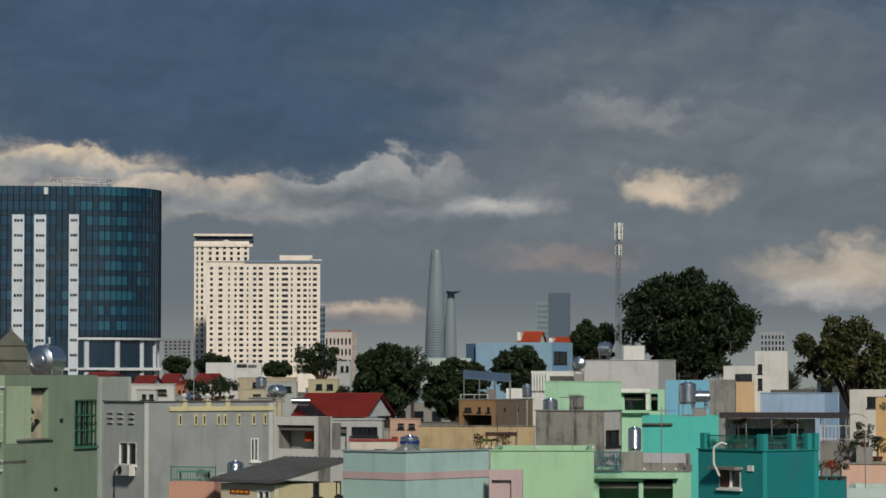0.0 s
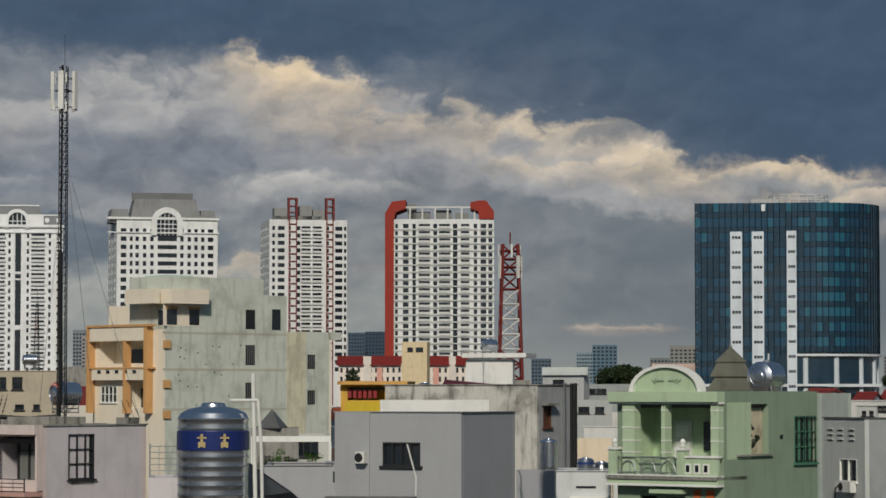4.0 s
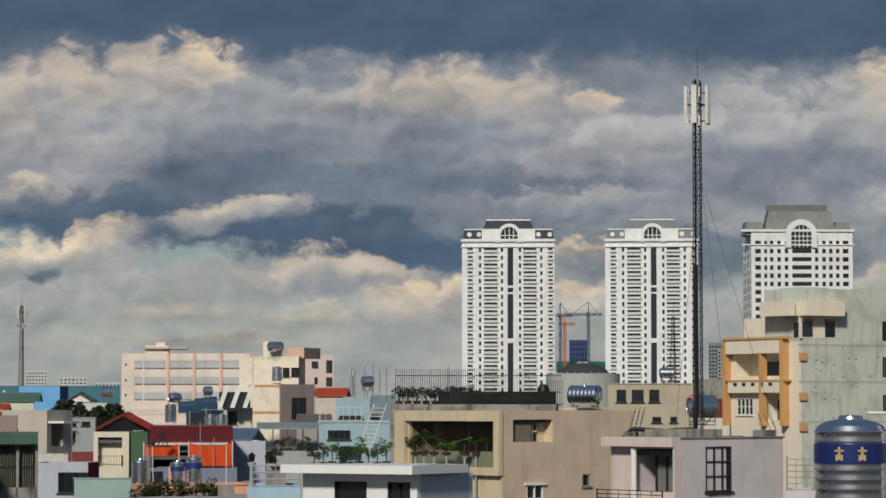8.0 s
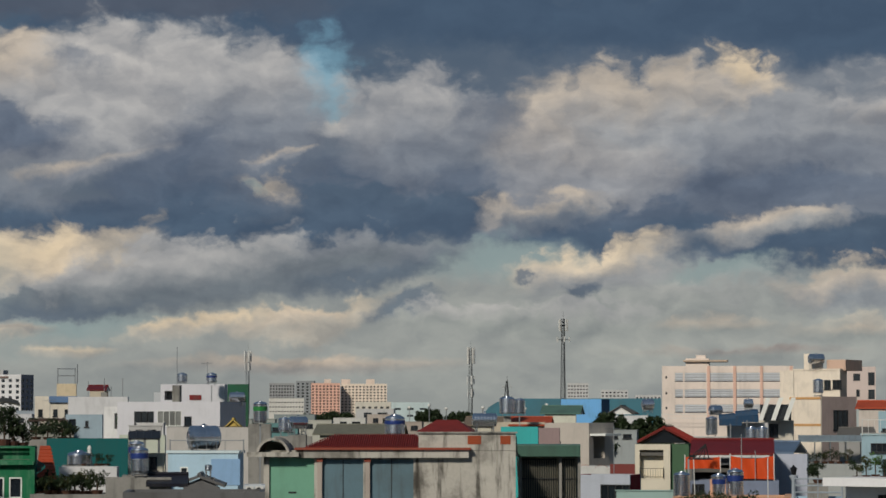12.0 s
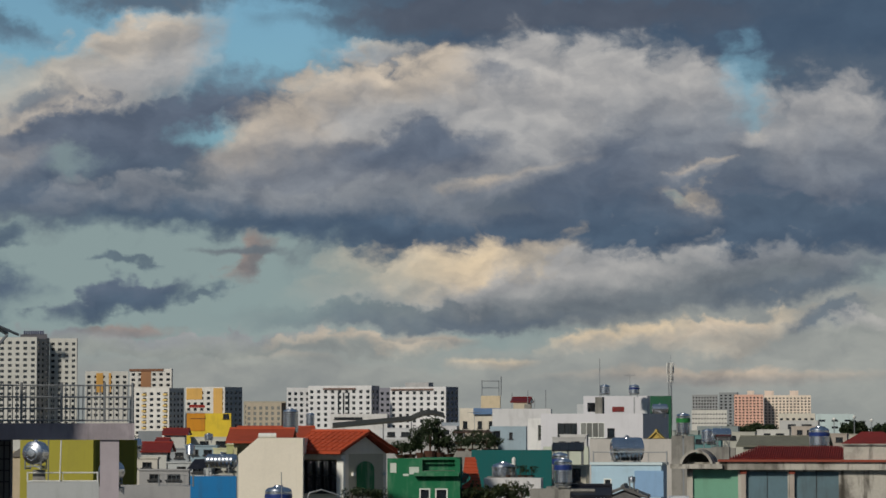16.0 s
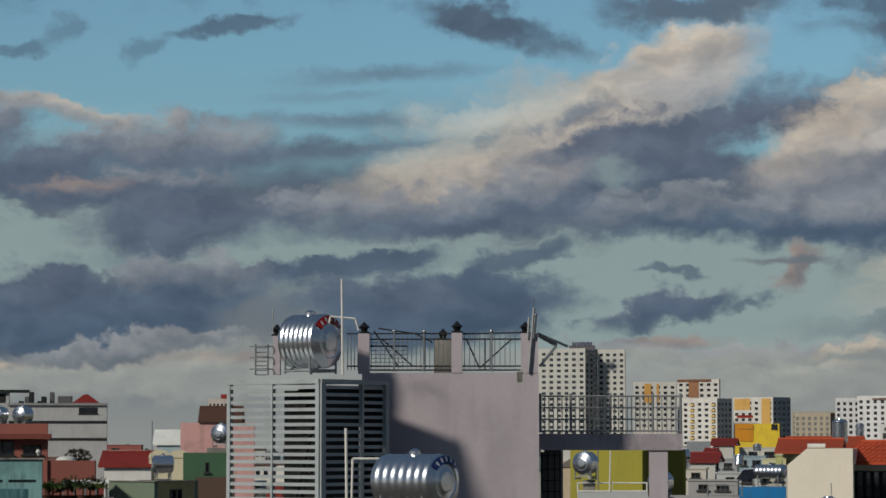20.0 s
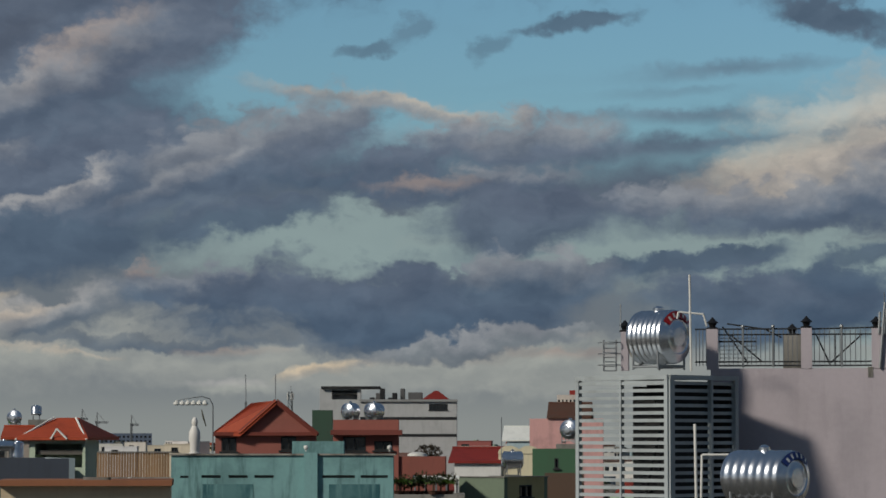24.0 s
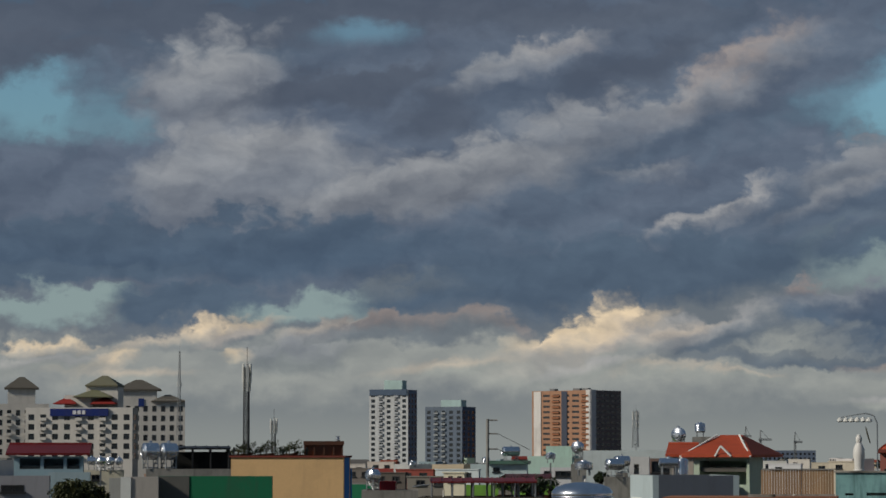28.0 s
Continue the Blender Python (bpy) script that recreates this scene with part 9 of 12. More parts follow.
for x in (298, 344, 391, 443):
    h.box("pilaster", "L", x - 2.5, 626, x + 2.5, 719, 0.35, -0.02, far_paint(216, 178, 160), "pink pilaster")
h.local("penthouse", (h.u(257), h.u(298), 4, 14, h.top - 1, h.z(612)), MALL)
h.local("penthouse", (h.u(253), h.u(331), 3, 15, h.z(618), h.z(615)), far_paint(190, 170, 150))
h.local("penthouse", (h.u(275), h.u(292), 5, 12, h.z(615), h.z(606)), MALL)
for x0 in (222,):
    for y in (644, 672, 698):
        h.box("small_window", "L", x0, y, x0 + 3, y + 4, 0.04, -0.0, GLASSD)
rail("yard_rail", h.ob, [(h.u(216), -4, h.z(719)), (h.u(440), -4, h.z(719))], 1.2, WHITEP, 2.0, 2, 0.06)
h = house(538, 590, 590, 628, 780, 0, far_paint(206, 190, 182), None, "pinkish office wing with square windows", [("L", 551, 640, 563, 652, "d", 2, 1), ("L", 577, 638, 588, 660, "d", 2, 2), ("L", 577, 668, 588, 684, "d", 2, 1), ("L", 556, 668, 562, 680, "d", 1, 1)], depth=16)
CHZ = paint(232, 220, 202)
h = house(446, 528, 540, 634, 345, 20, CHZ, paint(206, 190, 170), "cream upper storey with a lying tank on top", [("L", 500, 651, 512, 668, "d", 2, 1), ("L", 515, 651, 530, 667, "d", 2, 1)], depth=8, cap=0.2)
h.local("roof_step", (h.u(500), h.u(533), 1, 7, h.top, h.z(615)), paint(206, 176, 156))
h.local("roof_step", (h.u(460), h.u(474), 1, 5, h.top, h.z(604)), CHZ)
tank_flat(487, 633, 346, 1.7, 0.62, 30, stand=0.7)
tank_tall(490, 678, 330, 0.6, 1.4, stand=0.3)
h = house(425, 494, 559, 680, 335, 40, CHZ, paint(168, 152, 146), "cream house with ochre stripes and a taupe flank", [("R", 516, 704, 542, 740, "d", 3, 1), ("L", 424, 732, 432, 756, "d", 1, 1)], depth=9)
for y in (681, 728):
    h.box("ochre_stripe", "L", 425, y, 494, y + 4, 0.06, -0.0, ORN)
h = house(423, 447, 448, 634, 338, 5, CHZ, None, "cream stair tower", depth=5)
cn = anchor("conservatory", facing(385, 722, 325), "dark glazed lean-to between white frames", "lean-to")
s_ = 325 / F
bm = bmesh.new()
for k in range(3):
    v = [bm.verts.new(p) for p in ((k * 22 * s_, 0, 0), ((k * 22 + 8) * s_, 0, 0), ((k * 22 + 22) * s_, 0, 40 * s_), ((k * 22 + 14) * s_, 0, 40 * s_))]
    u = [bm.verts.new((p.co.x, 0.4, p.co.z)) for p in v]
    bm.faces.new(v)
    bm.faces.new(u[::-1])
    for i in range(4):
        bm.faces.new((v[i], u[i], u[(i + 1) % 4], v[(i + 1) % 4]))
part("slanted_frame", bm, TRIM, cn)
box_part("glazing", (0.2, 58 * s_, 0.5, 2, 0, 28 * s_), GLASSD, cn)
h = house(378, 446, 447, 722, 328, 3, paint(206, 200, 186), None, "white terrace below a glazed lean-to", [("L", 404, 728, 420, 752, "d", 2, 1)], depth=6)
h = house(330, 402, 403, 726, 300, 5, paint(190, 190, 188), None, "white gabled shed", depth=6)
BLT = mat("blue_tarp", (26, 62, 92), 0.7)
for x, y in ((336, 728), (365, 722)):
    t_ = anchor("covered_stack", facing(x, y, 298), "stack covered with a dark blue tarpaulin", "tarpaulin")
    bm = bmesh.new()
    bm_box(bm, -1.2, 1.2, 0, 1.5, -0.2, 0.5)
    bm_tube(bm, (-1.2, 0.75, 0.4), (1.2, 0.75, 0.6), 0.6, 8)
    part("cover", bm, BLT, t_)
tank_flat(368, 706, 310, 0.8, 0.5, 20)
tank_flat(310, 718, 300, 1.2, 0.5, 40)
tank_tall(303, 752, 270, 0.55, 1.5)
tank_tall(373, 760, 230, 0.5, 0.75)
tank_tall(392, 760, 232, 0.45, 0.8)
h = house(240, 330, 332, 752, 285, 5, paint(200, 200, 196), None, "white houses with roof clutter", [("L", 256, 760, 290, 772, "d", 4, 1)], depth=7, cap=0.1)
h = house(330, 420, 422, 756, 235, 3, paint(196, 200, 198), None, "white and grey house below tanks", depth=7)
# red gabled house with stone frame
h = house(168, 230, 232, 764, 172, 5, paint(214, 206, 186), None, "small house with a pale stone frame and balcony", [("L", 176, 774, 218, 824, "o")], depth=6)
rail("balcony_rail", h.ob, [(h.u(177), -0.1, h.z(824)), (h.u(218), -0.1, h.z(824))], 0.6, IRON, 0.15, 2, 0.015)
gable(h, 180, 258, 762, 737, 0.5, 6, TILE, "y", 0.3, GLASSD)
h.local("wing", (h.u(232), h.u(262), 0.3, 6, 0, h.z(764)), paint(70, 100, 74), "dark green wing")
h = house(230, 272, 273, 765, 176, 0, paint(76, 108, 84), None, "dark green house wall", depth=6)
tree(70, 172, 703, 800, 262, 81, 5000, label="dark bushy tree mass between town houses", leaf=0.26)
tree(150, 242, 710, 805, 266, 82, 5000, label="dark bushy tree mass between town houses", leaf=0.26)
# orange awnings under a red metal roof
# front painted dark, with the shade under the roof in its colour
h = house(262, 404, 405, 790, 150, 0, paint(100, 104, 108), None, "shaded house front under a red metal roof", [("L", 270, 800, 340, 840, "o")], depth=6)
gable(h, 272, 406, 783, 760, -0.5, 5, SHEETR, "x", 0.2, None, tiles=False)
rf = anchor("truss", facing(262, 790, 147), "dark steel truss under a sheet roof", "truss")
s_ = 147 / F
bm = bmesh.new()
for x_ in range(5):
    bm_tube(bm, (x_ * 9 * s_, 0, 0.0), (30 * s_, 0, 26 * s_), 0.03, 5)
bm_tube(bm, (0, 0, 0), (44 * s_, 0, 0), 0.04, 5)
part("truss_bars", bm, IRON, rf)
ORT = mat("orange_tarpaulin", (206, 74, 24), 0.7, 0, 0.2, 0.1, dirt=(120, 50, 20))
for x0, x1, y0, y1 in ((256, 318, 786, 808), (335, 412, 784, 826)):
    tp = anchor("orange_tarpaulin", facing(x0, y1, 145.5), "sagging orange tarpaulin sunblind", "tarpaulin")
    s_ = 145.5 / F
    n = 16
    vs, fs = [], []
    for i in range(n + 1):
        for j in range(5):
            k = i / n
            vs.append(((x1 - x0) * s_ * k, 0.1 * math.sin(i * 0.8 + j * 0.5), (y1 - y0) * s_ * j / 4 * (1 - 0.12 * math.sin(math.pi * k)) + 0.15 * math.sin(3.1 * k) * (4 - j) / 4 * 0.3))
    for i in range(n):
        for j in range(4):
            fs.append((i * 5 + j, (i + 1) * 5 + j, (i + 1) * 5 + j + 1, i * 5 + j + 1))
    part("cloth", (vs, [], fs), ORT, tp, smooth=True)
    for xx in (0, (x1 - x0) * s_):
        bm = bmesh.new()
        bm_tube(bm, (xx, 0.05, -1.2), (xx, 0.05, (y1 - y0) * s_ + 0.1), 0.03, 6)
        part("pole", bm, WHITEP, tp)
h = house(256, 420, 421, 828, 147, 0, paint(120, 130, 150), None, "bluish lower wall below the awnings", [("L", 268, 834, 290, 850, "d", 2, 1)], depth=4)
h = house(404, 470, 472, 781, 155, 8, paint(176, 182, 196), None, "blue-grey gabled wall", depth=6)
gable(h, 396, 440, 781, 764, 0.2, 5, mat("blue_sheet", (96, 116, 140), 0.45, 0.2, 0.3, 0.3), "x", 0.2, None, tiles=False)
tank_tall(315, 858, 125, 0.33, 0.9, BLUEB, 0.05)
tank_tall(344, 858, 125, 0.36, 1.1, BLUEB, 0.05)
tank_tall(250, 858, 130, 0.38, 1.0, None, 0.05)
h = house(236, 440, 441, 858, 127, 0, paint(206, 160, 130), None, "peach roof terrace with tanks", depth=5, cap=0.05)
h.local("peach_chimney", (h.u(299), h.u(327), 0.3, 1.2, h.top, h.z(826)), paint(214, 166, 136))
for i in range(11):
    plant(250 + 14 * i, 884, 118 + 0.15 * i, 1.0, 0.5 + 0.2 * (i % 3), 160 + i, (LEAF, LEAF2, LEAF)[i % 3], 260)
h = house(238, 452, 452, 878, 120, 0, CONC, None, "planted roof edge", depth=3)
pipe([(273, 858), (271, 790)], 124, 0.02)
pipe([(401, 858), (401, 788)], 124, 0.02)
# pale blue house with outside stair
PB2 = paint(150, 176, 186)
h = house(564, 690, 697, 748, 165, 8, PB2, paint(130, 150, 160), "pale blue house with an outside steel stair", [("L", 580, 762, 620, 778, "d", 4, 1), ("L", 600, 790, 640, 820, "o")], depth=7, cap=0.1, cap_mat=paint(176, 200, 206))
h2 = house(594, 655, 656, 706, 170, 4, PB2, None, "pale blue roof room with slatted vents", [("L", 600, 736, 642, 741, "d", 6, 1)], depth=4, foot=h.top - 0.6)
h3 = house(656, 697, 698, 700, 172, 3, mat("corrugated_blue", (120, 140, 150), 0.5, 0.2, 0.3, 0.4), None, "corrugated blue-grey roof shed", depth=4)
st = anchor("steel_stair", facing(636, 790, 161), "pale steel stair with handrails", "stair")
s_ = 161 / F
bm = bmesh.new()
for off in (0, 22):
    bm_tube(bm, (off * s_, 0, 0), ((off + 26) * s_, 0, 75 * s_), 0.035, 6)
for i in range(10):
    k = i / 10
    bm_tube(bm, (26 * k * s_, 0, 75 * k * s_), ((22 + 26 * k) * s_, 0, 75 * k * s_), 0.025, 5)
part("flight", bm, WHITEP, st)
rail("stair_rail", h.ob, [(h.u(566), -0.1, h.top), (h.u(640), -0.1, h.top)], 0.9, WHITEP, 0.35, 2, 0.02)
h = house(556, 600, 601, 690, 260, 4, paint(170, 180, 180), None, "grey house with roof pipes", depth=6)
hh = house(560, 606, 607, 702, 250, 4, paint(200, 190, 180), None, "small house with an orange roof", depth=6)
gable(hh, 558, 610, 702, 690, 0, 5, TILEO, "x", 0.2, None, tiles=False)
for i, x in enumerate((628, 645, 660, 672, 684)):
    pipe([(x, 700), (x, 655 - 6 * (i % 3))], 215 + i, 0.03, GALV, "thin roof pole", "pole")
tank_flat(650, 692, 214, 0.8, 0.4, 20, stand=0.3)
mast(623, 700, 655, 330, 0.6, 0.2, "short antenna mast", ((0.85, 3, 0.7, 0.3),), None, GALV, 8)
canopy(455, 566, 750, 760, 798, 190, 4, mat("clear_sheet", (150, 160, 160), 0.3), "translucent sheet canopy over a roof yard", 5)
h = house(452, 576, 577, 798, 192, 0, paint(160, 164, 162), None, "grey roof yard wall with pots", depth=6)
gable(house(525, 575, 577, 756, 200, 4, paint(150, 150, 148), None, "house with a dark grey roof", depth=6), 525, 578, 756, 738, 0, 5, ROOFDK, "x", 0.2, None, tiles=False)
for i, x in enumerate((470, 486, 500, 512, 526, 540)):
    plant(x, 798, 188 + 0.3 * i, 0.9, 0.9 + 0.2 * (i % 2), 180 + i, (LEAF, STEEL, LEAF2)[i % 3] if i % 3 != 1 else LEAF, 200)
# white house in front with hedge
WF = paint(226, 226, 226, 0.08, 0.1)
# bluish right face: shade on white put into the paint
h = house(531, 738, 840, 840, 78, 30, WF, paint(186, 192, 204, 0.08, 0.1), "plain white house with a broad roof fascia", [("L", 590, 854, 648, 900, "d", 1, 1), ("L", 686, 854, 726, 900, "d", 2, 1)], depth=5)
h.local("fascia", (h.u(514), 0.25, -0.7, 2.5, h.z(839), h.z(824)), WF, "broad white fascia")
h.local("curved_flank", (-0.3, 0.0, h.v(745), h.v(800), h.z(846), h.z(824)), paint(186, 192, 204, 0.08, 0.1))
for i in range(9):
    plant(556 + 16 * i, 826, 84 + 0.3 * (i % 3), 0.55, 0.7 + 0.25 * ((i * 7) % 3) / 2, 200 + i, (LEAF, LEAF2, LEAF3)[i % 3], 320, label="leafy shrub in a row along a roof")
plant(488, 832, 98, 0.75, 0.75, 215, LEAF, 700, label="clipped round bush on a terrace")
h = house(438, 532, 533, 862, 92, 0, paint(160, 190, 206), None, "pale blue terrace wall", depth=5)
rail("balustrade", h.ob, [(h.u(446), 0.1, h.top), (h.u(530), 0.1, h.top)], 0.7, mat("grey_blue_rail", (150, 160, 168), 0.5), 0.6, 4, 0.03)
lp = anchor("terrace_lantern", facing(446, 862, 91.6), "grey pillar with a lantern on top", "lantern")
bm = bmesh.new()
bm_lathe(bm, [(0.09, 0), (0.07, 0.1), (0.07, 0.65), (0.14, 0.75), (0.15, 0.8), (0.06, 0.82)], 12)
part("pillar", bm, paint(170, 178, 186), lp, smooth=True)
bm = bmesh.new()
bm_lathe(bm, [(0.07, 0.82), (0.1, 1.0), (0.13, 1.02), (0.03, 1.12), (0, 1.15)], 8)
part("lantern_head", bm, BLACKP, lp)
# left part of that view
sheet(2813.3, 729.8)
for x0, x1, y in ((505, 560, 722), (555, 640, 735)):
    tree(x0, x1, y, 790, 300, 40 + x0, 3500, label="dark green tree among roofs")
tree(600, 660, 728, 775, 330, 47, 2500)
h = house(429, 508, 552, 737, 240, 30, paint(186, 178, 168), None, "beige-grey house with a white frame wing", [("L", 446, 770, 458, 776, "d", 1, 1), ("R", 516, 758, 536, 800, "o")], depth=8)
h.local("frame_beam", (0, 1.5, 0.2, 3, h.z(760), h.z(756)), TRIM)
h = house(352, 418, 419, 744, 200, 3, paint(60, 170, 168), None, "turquoise wall with a sloping roof", depth=6)
h = house(418, 456, 457, 746, 210, 3, paint(150, 130, 128), None, "brownish parapet house", depth=6)
h = Lot("shed", 380, 492, 492, 797, 118, 0, 5, "shed with barred walls under a green sheet roof", "shed")
h.local("shed_roof", (h.u(378), h.u(493), -0.5, 4.5, h.z(797), h.z(776)), SHEETG, "green corrugated roof edge")
bm = bmesh.new()
for i in range(60):
    x_ = h.u(378 + 1.9 * i)
    bm_tube(bm, (x_, -0.52, h.z(796)), (x_, -0.52, h.z(777)), 0.025, 5)
part("corrugation", bm, SHEETG, h.ob)
h.local("back_wall", (-h.w, 0, 3, 3.2, 0, h.z(797)), paint(130, 128, 112))
for x0, x1 in ((389, 452), (461, 484)):
    h.box("barred_panel", "L", x0, 802, x1, 872, -0.15, 0.2, paint(124, 120, 104), "dull olive slatted panel")
    bm = bmesh.new()
    for i in range(int((x1 - x0) / 4) + 1):
        x_ = h.u(x0 + 4 * i)
        bm_tube(bm, (x_, 0.08, h.z(872)), (x_, 0.08, h.z(800)), 0.02, 5)
    for y in (802, 836, 872):
        bm_tube(bm, (h.u(x0), 0.08, h.z(y)), (h.u(x1), 0.08, h.z(y)), 0.022, 5)
    part("bars", bm, IRON, h.ob)
for x in (384, 455, 488):
    h.box("shed_post", "L", x, 796, x + 5, 900, 0.1, 0.1, CONC)
h.box("shed_floor", "L", 378, 872, 492, 900, 0.1, 3.0, OLDC)
h = house(485, 580, 600, 829, 150, 12, paint(176, 182, 192), paint(150, 26, 34), "grey house with a dark window band and red door", [("L", 528, 846, 580, 882, "d", 4, 1)], depth=6)
h = house(556, 656, 657, 857, 148, 2, paint(150, 176, 170), None, "green-grey cluttered roof", depth=5, cap=0.05)
h = house(486, 545, 545, 815, 190, 0, paint(200, 200, 196), None, "white house with red and white arches", depth=5)
for i in range(3):
    bm = bmesh.new()
    ar = anchor("arched_awning", facing(500 + 15 * i, 829, 170), "small red and white arched awning", "awning")
    for j in range(8):
        a, b = math.pi * j / 8, math.pi * (j + 1) / 8
        bm.faces.new([bm.verts.new(p) for p in ((0.5 * math.cos(a), 0, 0.1 + 0.5 * math.sin(a)), (0.5 * math.cos(b), 0, 0.1 + 0.5 * math.sin(b)), (0.5 * math.cos(b), 1.2, 0.1 + 0.5 * math.sin(b)), (0.5 * math.cos(a), 1.2, 0.1 + 0.5 * math.sin(a)))])
    part("hood", bm, (paint(176, 70, 60), WHITEP, paint(176, 70, 60))[i], ar)
h = house(545, 610, 612, 810, 215, 4, paint(120, 60, 56), None, "maroon roofs between houses", depth=5)
# far hall with curved roof, blue house
hall = anchor("curved_hall", facing(314, 742, 900), "long blue-green hall with a rounded roof end", "hall")
s_ = 900 / F
bm = bmesh.new()
prof_ = [(0, 0), (6, 18), (16, 32), (30, 41), (50, 46), (75, 48), (322, 48), (322, 0)]
lo = [bm.verts.new((x * s_, 0, z * s_)) for x, z in prof_]
hi = [bm.verts.new((x * s_, 30, z * s_)) for x, z in prof_]
bm.faces.new(lo)
bm.faces.new(hi[::-1])
for i in range(len(lo)):
    j = (i + 1) % len(lo)
    bm.faces.new((lo[j], lo[i], hi[i], hi[j]))
part("hall_body", bm, far_paint(70, 118, 132), hall)
box_part("hall_foot", (0, 322 * s_, 0.1, 29.9, -17.6, -0.01), far_paint(90, 100, 104), hall)
h = house(458, 530, 545, 695, 420, 20, paint(110, 170, 220), paint(70, 100, 130), "sky-blue flat-roofed house", depth=10)
hh = house(430, 485, 486, 722, 380, 4, paint(206, 206, 190), None, "white gabled house", depth=8)
gable(hh, 425, 490, 722, 708, 0, 8, SHEETG, "x", 0.3, WHITE, tiles=False)
hh = house(545, 612, 613, 724, 360, 4, paint(200, 200, 200), None, "white house with a dark gable roof", [("L", 550, 738, 600, 744, "d", 6, 1)], depth=8)
gable(hh, 543, 585, 722, 708, 0, 8, ROOFDK, "y", 0.3, WHITE, tiles=False)
tank_flat(612, 720, 350, 1.2, 0.7, 20)
# old wall house with red roof and barrel arch
sheet(3118.0, 739.0)
OWALL = mat("streaked_old_wall", (182, 178, 168), 0.95, 0, 0.8, 0.9, 0.3, dirt=(54, 50, 44))
h = Lot("house", 236, 683, 683, 795, 112, 0, 9, "old house with mould-streaked wall, blue shutters and red tiled roof", "house")
h.shell(OWALL, [("L", 246, 808, 326, 900), ("L", 341, 811, 413, 900), ("L", 424, 811, 502, 900)], 0.3)
h.box("green_bay", "L", 246, 808, 326, 900, -0.12, 0.2, paint(112, 162, 138), "green recessed panel")
h.box("bay_mark", "L", 280, 868, 294, 871, -0.1, 0.13, IRON)
for x0, x1 in ((341, 413), (424, 502)):
    sh = h.box("shutter_panel", "L", x0, 811, x1, 900, -0.08, 0.2, mat("grey_blue_shutter", (92, 118, 128), 0.55, 0.1, 0.25, 0.3), "grey-blue metal shutter")
    h.box("shutter_seam", "L", (x0 + x1) / 2 - 0.6, 811, (x0 + x1) / 2 + 0.6, 900, -0.06, 0.1, IRON, parent=sh)
h.box("eaves_beam", "L", 294, 793, 600, 808, 0.3, -0.01, OWALL)
h.box("eaves_lip", "L", 292, 790, 604, 794, 0.42, 0.2, paint(140, 70, 54))
for x in (332, 417):
    h.box("half_column", "L", x, 808, x + 8, 900, 0.12, -0.0, paint(170, 160, 150, 0.5, 0.6))
    h.box("column_cap", "L", x - 1.5, 808, x + 9.5, 815, 0.16, -0.0, paint(140, 70, 54))
hip(h, 308, 552, 793, 768, 0.2, 5.0, TILE, name="hip_roof", top_share=0.55)
run = bmesh.new()
for i in range(60):
    x_ = h.u(312 + 4 * i)
    k = min(1, (i + 1) / 12, (61 - i) / 14)
    bm_tube(run, (x_, 0.2, h.z(793) + 0.1), (x_, 0.2 + 2.3 * k, h.z(793) + 0.1 + (25 * h.s - 0.08) * k), 0.035, 4)
part("roof_tiling", run, TILE, h.ob)
h.box("old_parapet", "L", 511, 764, 683, 795, 0.02, 0.15, OWALL)
for x0, x1 in ((598, 622), (656, 674)):
    h.box("rust_panel", "L", x0, 769, x1, 784, 0.04, -0.02, paint(150, 70, 40, 0.4, 0.4))
h.box("parapet_lip", "L", 508, 762, 686, 765, 0.1, 0.2, OLDC)
rail("parapet_gap", h.ob, [(h.u(520), 0.05, h.z(795)), (h.u(680), 0.05, h.z(795))], 0.1, IRON, 3, 2, 0.01)
bm = bmesh.new()
c_, r_ = h.u(254), 25 * h.s
for k0, k1, y0, y1, m_ in ((1.0, 1.18, -0.5, 2.2, 0),):
    for i in range(16):
        a, b = math.pi * i / 16, math.pi * (i + 1) / 16
        vs = [bm.verts.new((c_ + r_ * k * math.cos(t_), y, h.z(802) + r_ * k * math.sin(t_))) for y in (y0, y1) for t_ in (a, b) for k in (k0, k1)]
        for f in ((0, 1, 3, 2), (4, 6, 7, 5), (1, 5, 7, 3), (0, 2, 6, 4)):
            bm.faces.new([vs[j] for j in f])
part("barrel_arch", bm, OWALL, h.ob, "little barrel-vaulted porch roof")
h.box("arch_beam", "L", 208, 798, 300, 806, 0.5, 0.3, OWALL)
h.local("arch_back", (h.u(232), h.u(276), 1.8, 2.0, h.z(806), h.z(780)), paint(176, 180, 160))
h2 = house(514, 604, 605, 763, 128, 3, OWALL, None, "old house behind with a red roof", depth=6)
hip(h2, 508, 604, 764, 741, 0, 5, TILE, top_share=0.4)
tank_tall(469, 768, 135, 0.48, 0.75, BLUEB, 0.05)
house(440, 512, 513, 768, 137, 2, CONC, None, "concrete roof deck behind a red roof", depth=4)
tank_flat(628, 764, 150, 1.2, 0.35, 10)
house(590, 660, 661, 764, 152, 2, CONC, None, "concrete roof deck with a tank", depth=4)
pipe([(690, 900), (684, 770)], 108, 0.025, IRON, "thin dark leaning pole", "pole")
tank_tall(668, 735, 260, 0.7, 1.3)
tank_tall(690, 735, 262, 0.5, 1.2)
hh = house(640, 735, 736, 745, 265, 3, paint(190, 180, 160), None, "house with a shallow orange roof", depth=8)
gable(hh, 676, 740, 752, 738, 0, 7, TILEO, "x", 0.3, WHITE, tiles=False)
gable(house(600, 672, 673, 750, 270, 3, paint(190, 186, 170), None, "house with a grey-brown roof", depth=7), 596, 676, 752, 738, 0, 7, mat("brown_sheet", (120, 106, 90), 0.7), "x", 0.3, None, tiles=False)
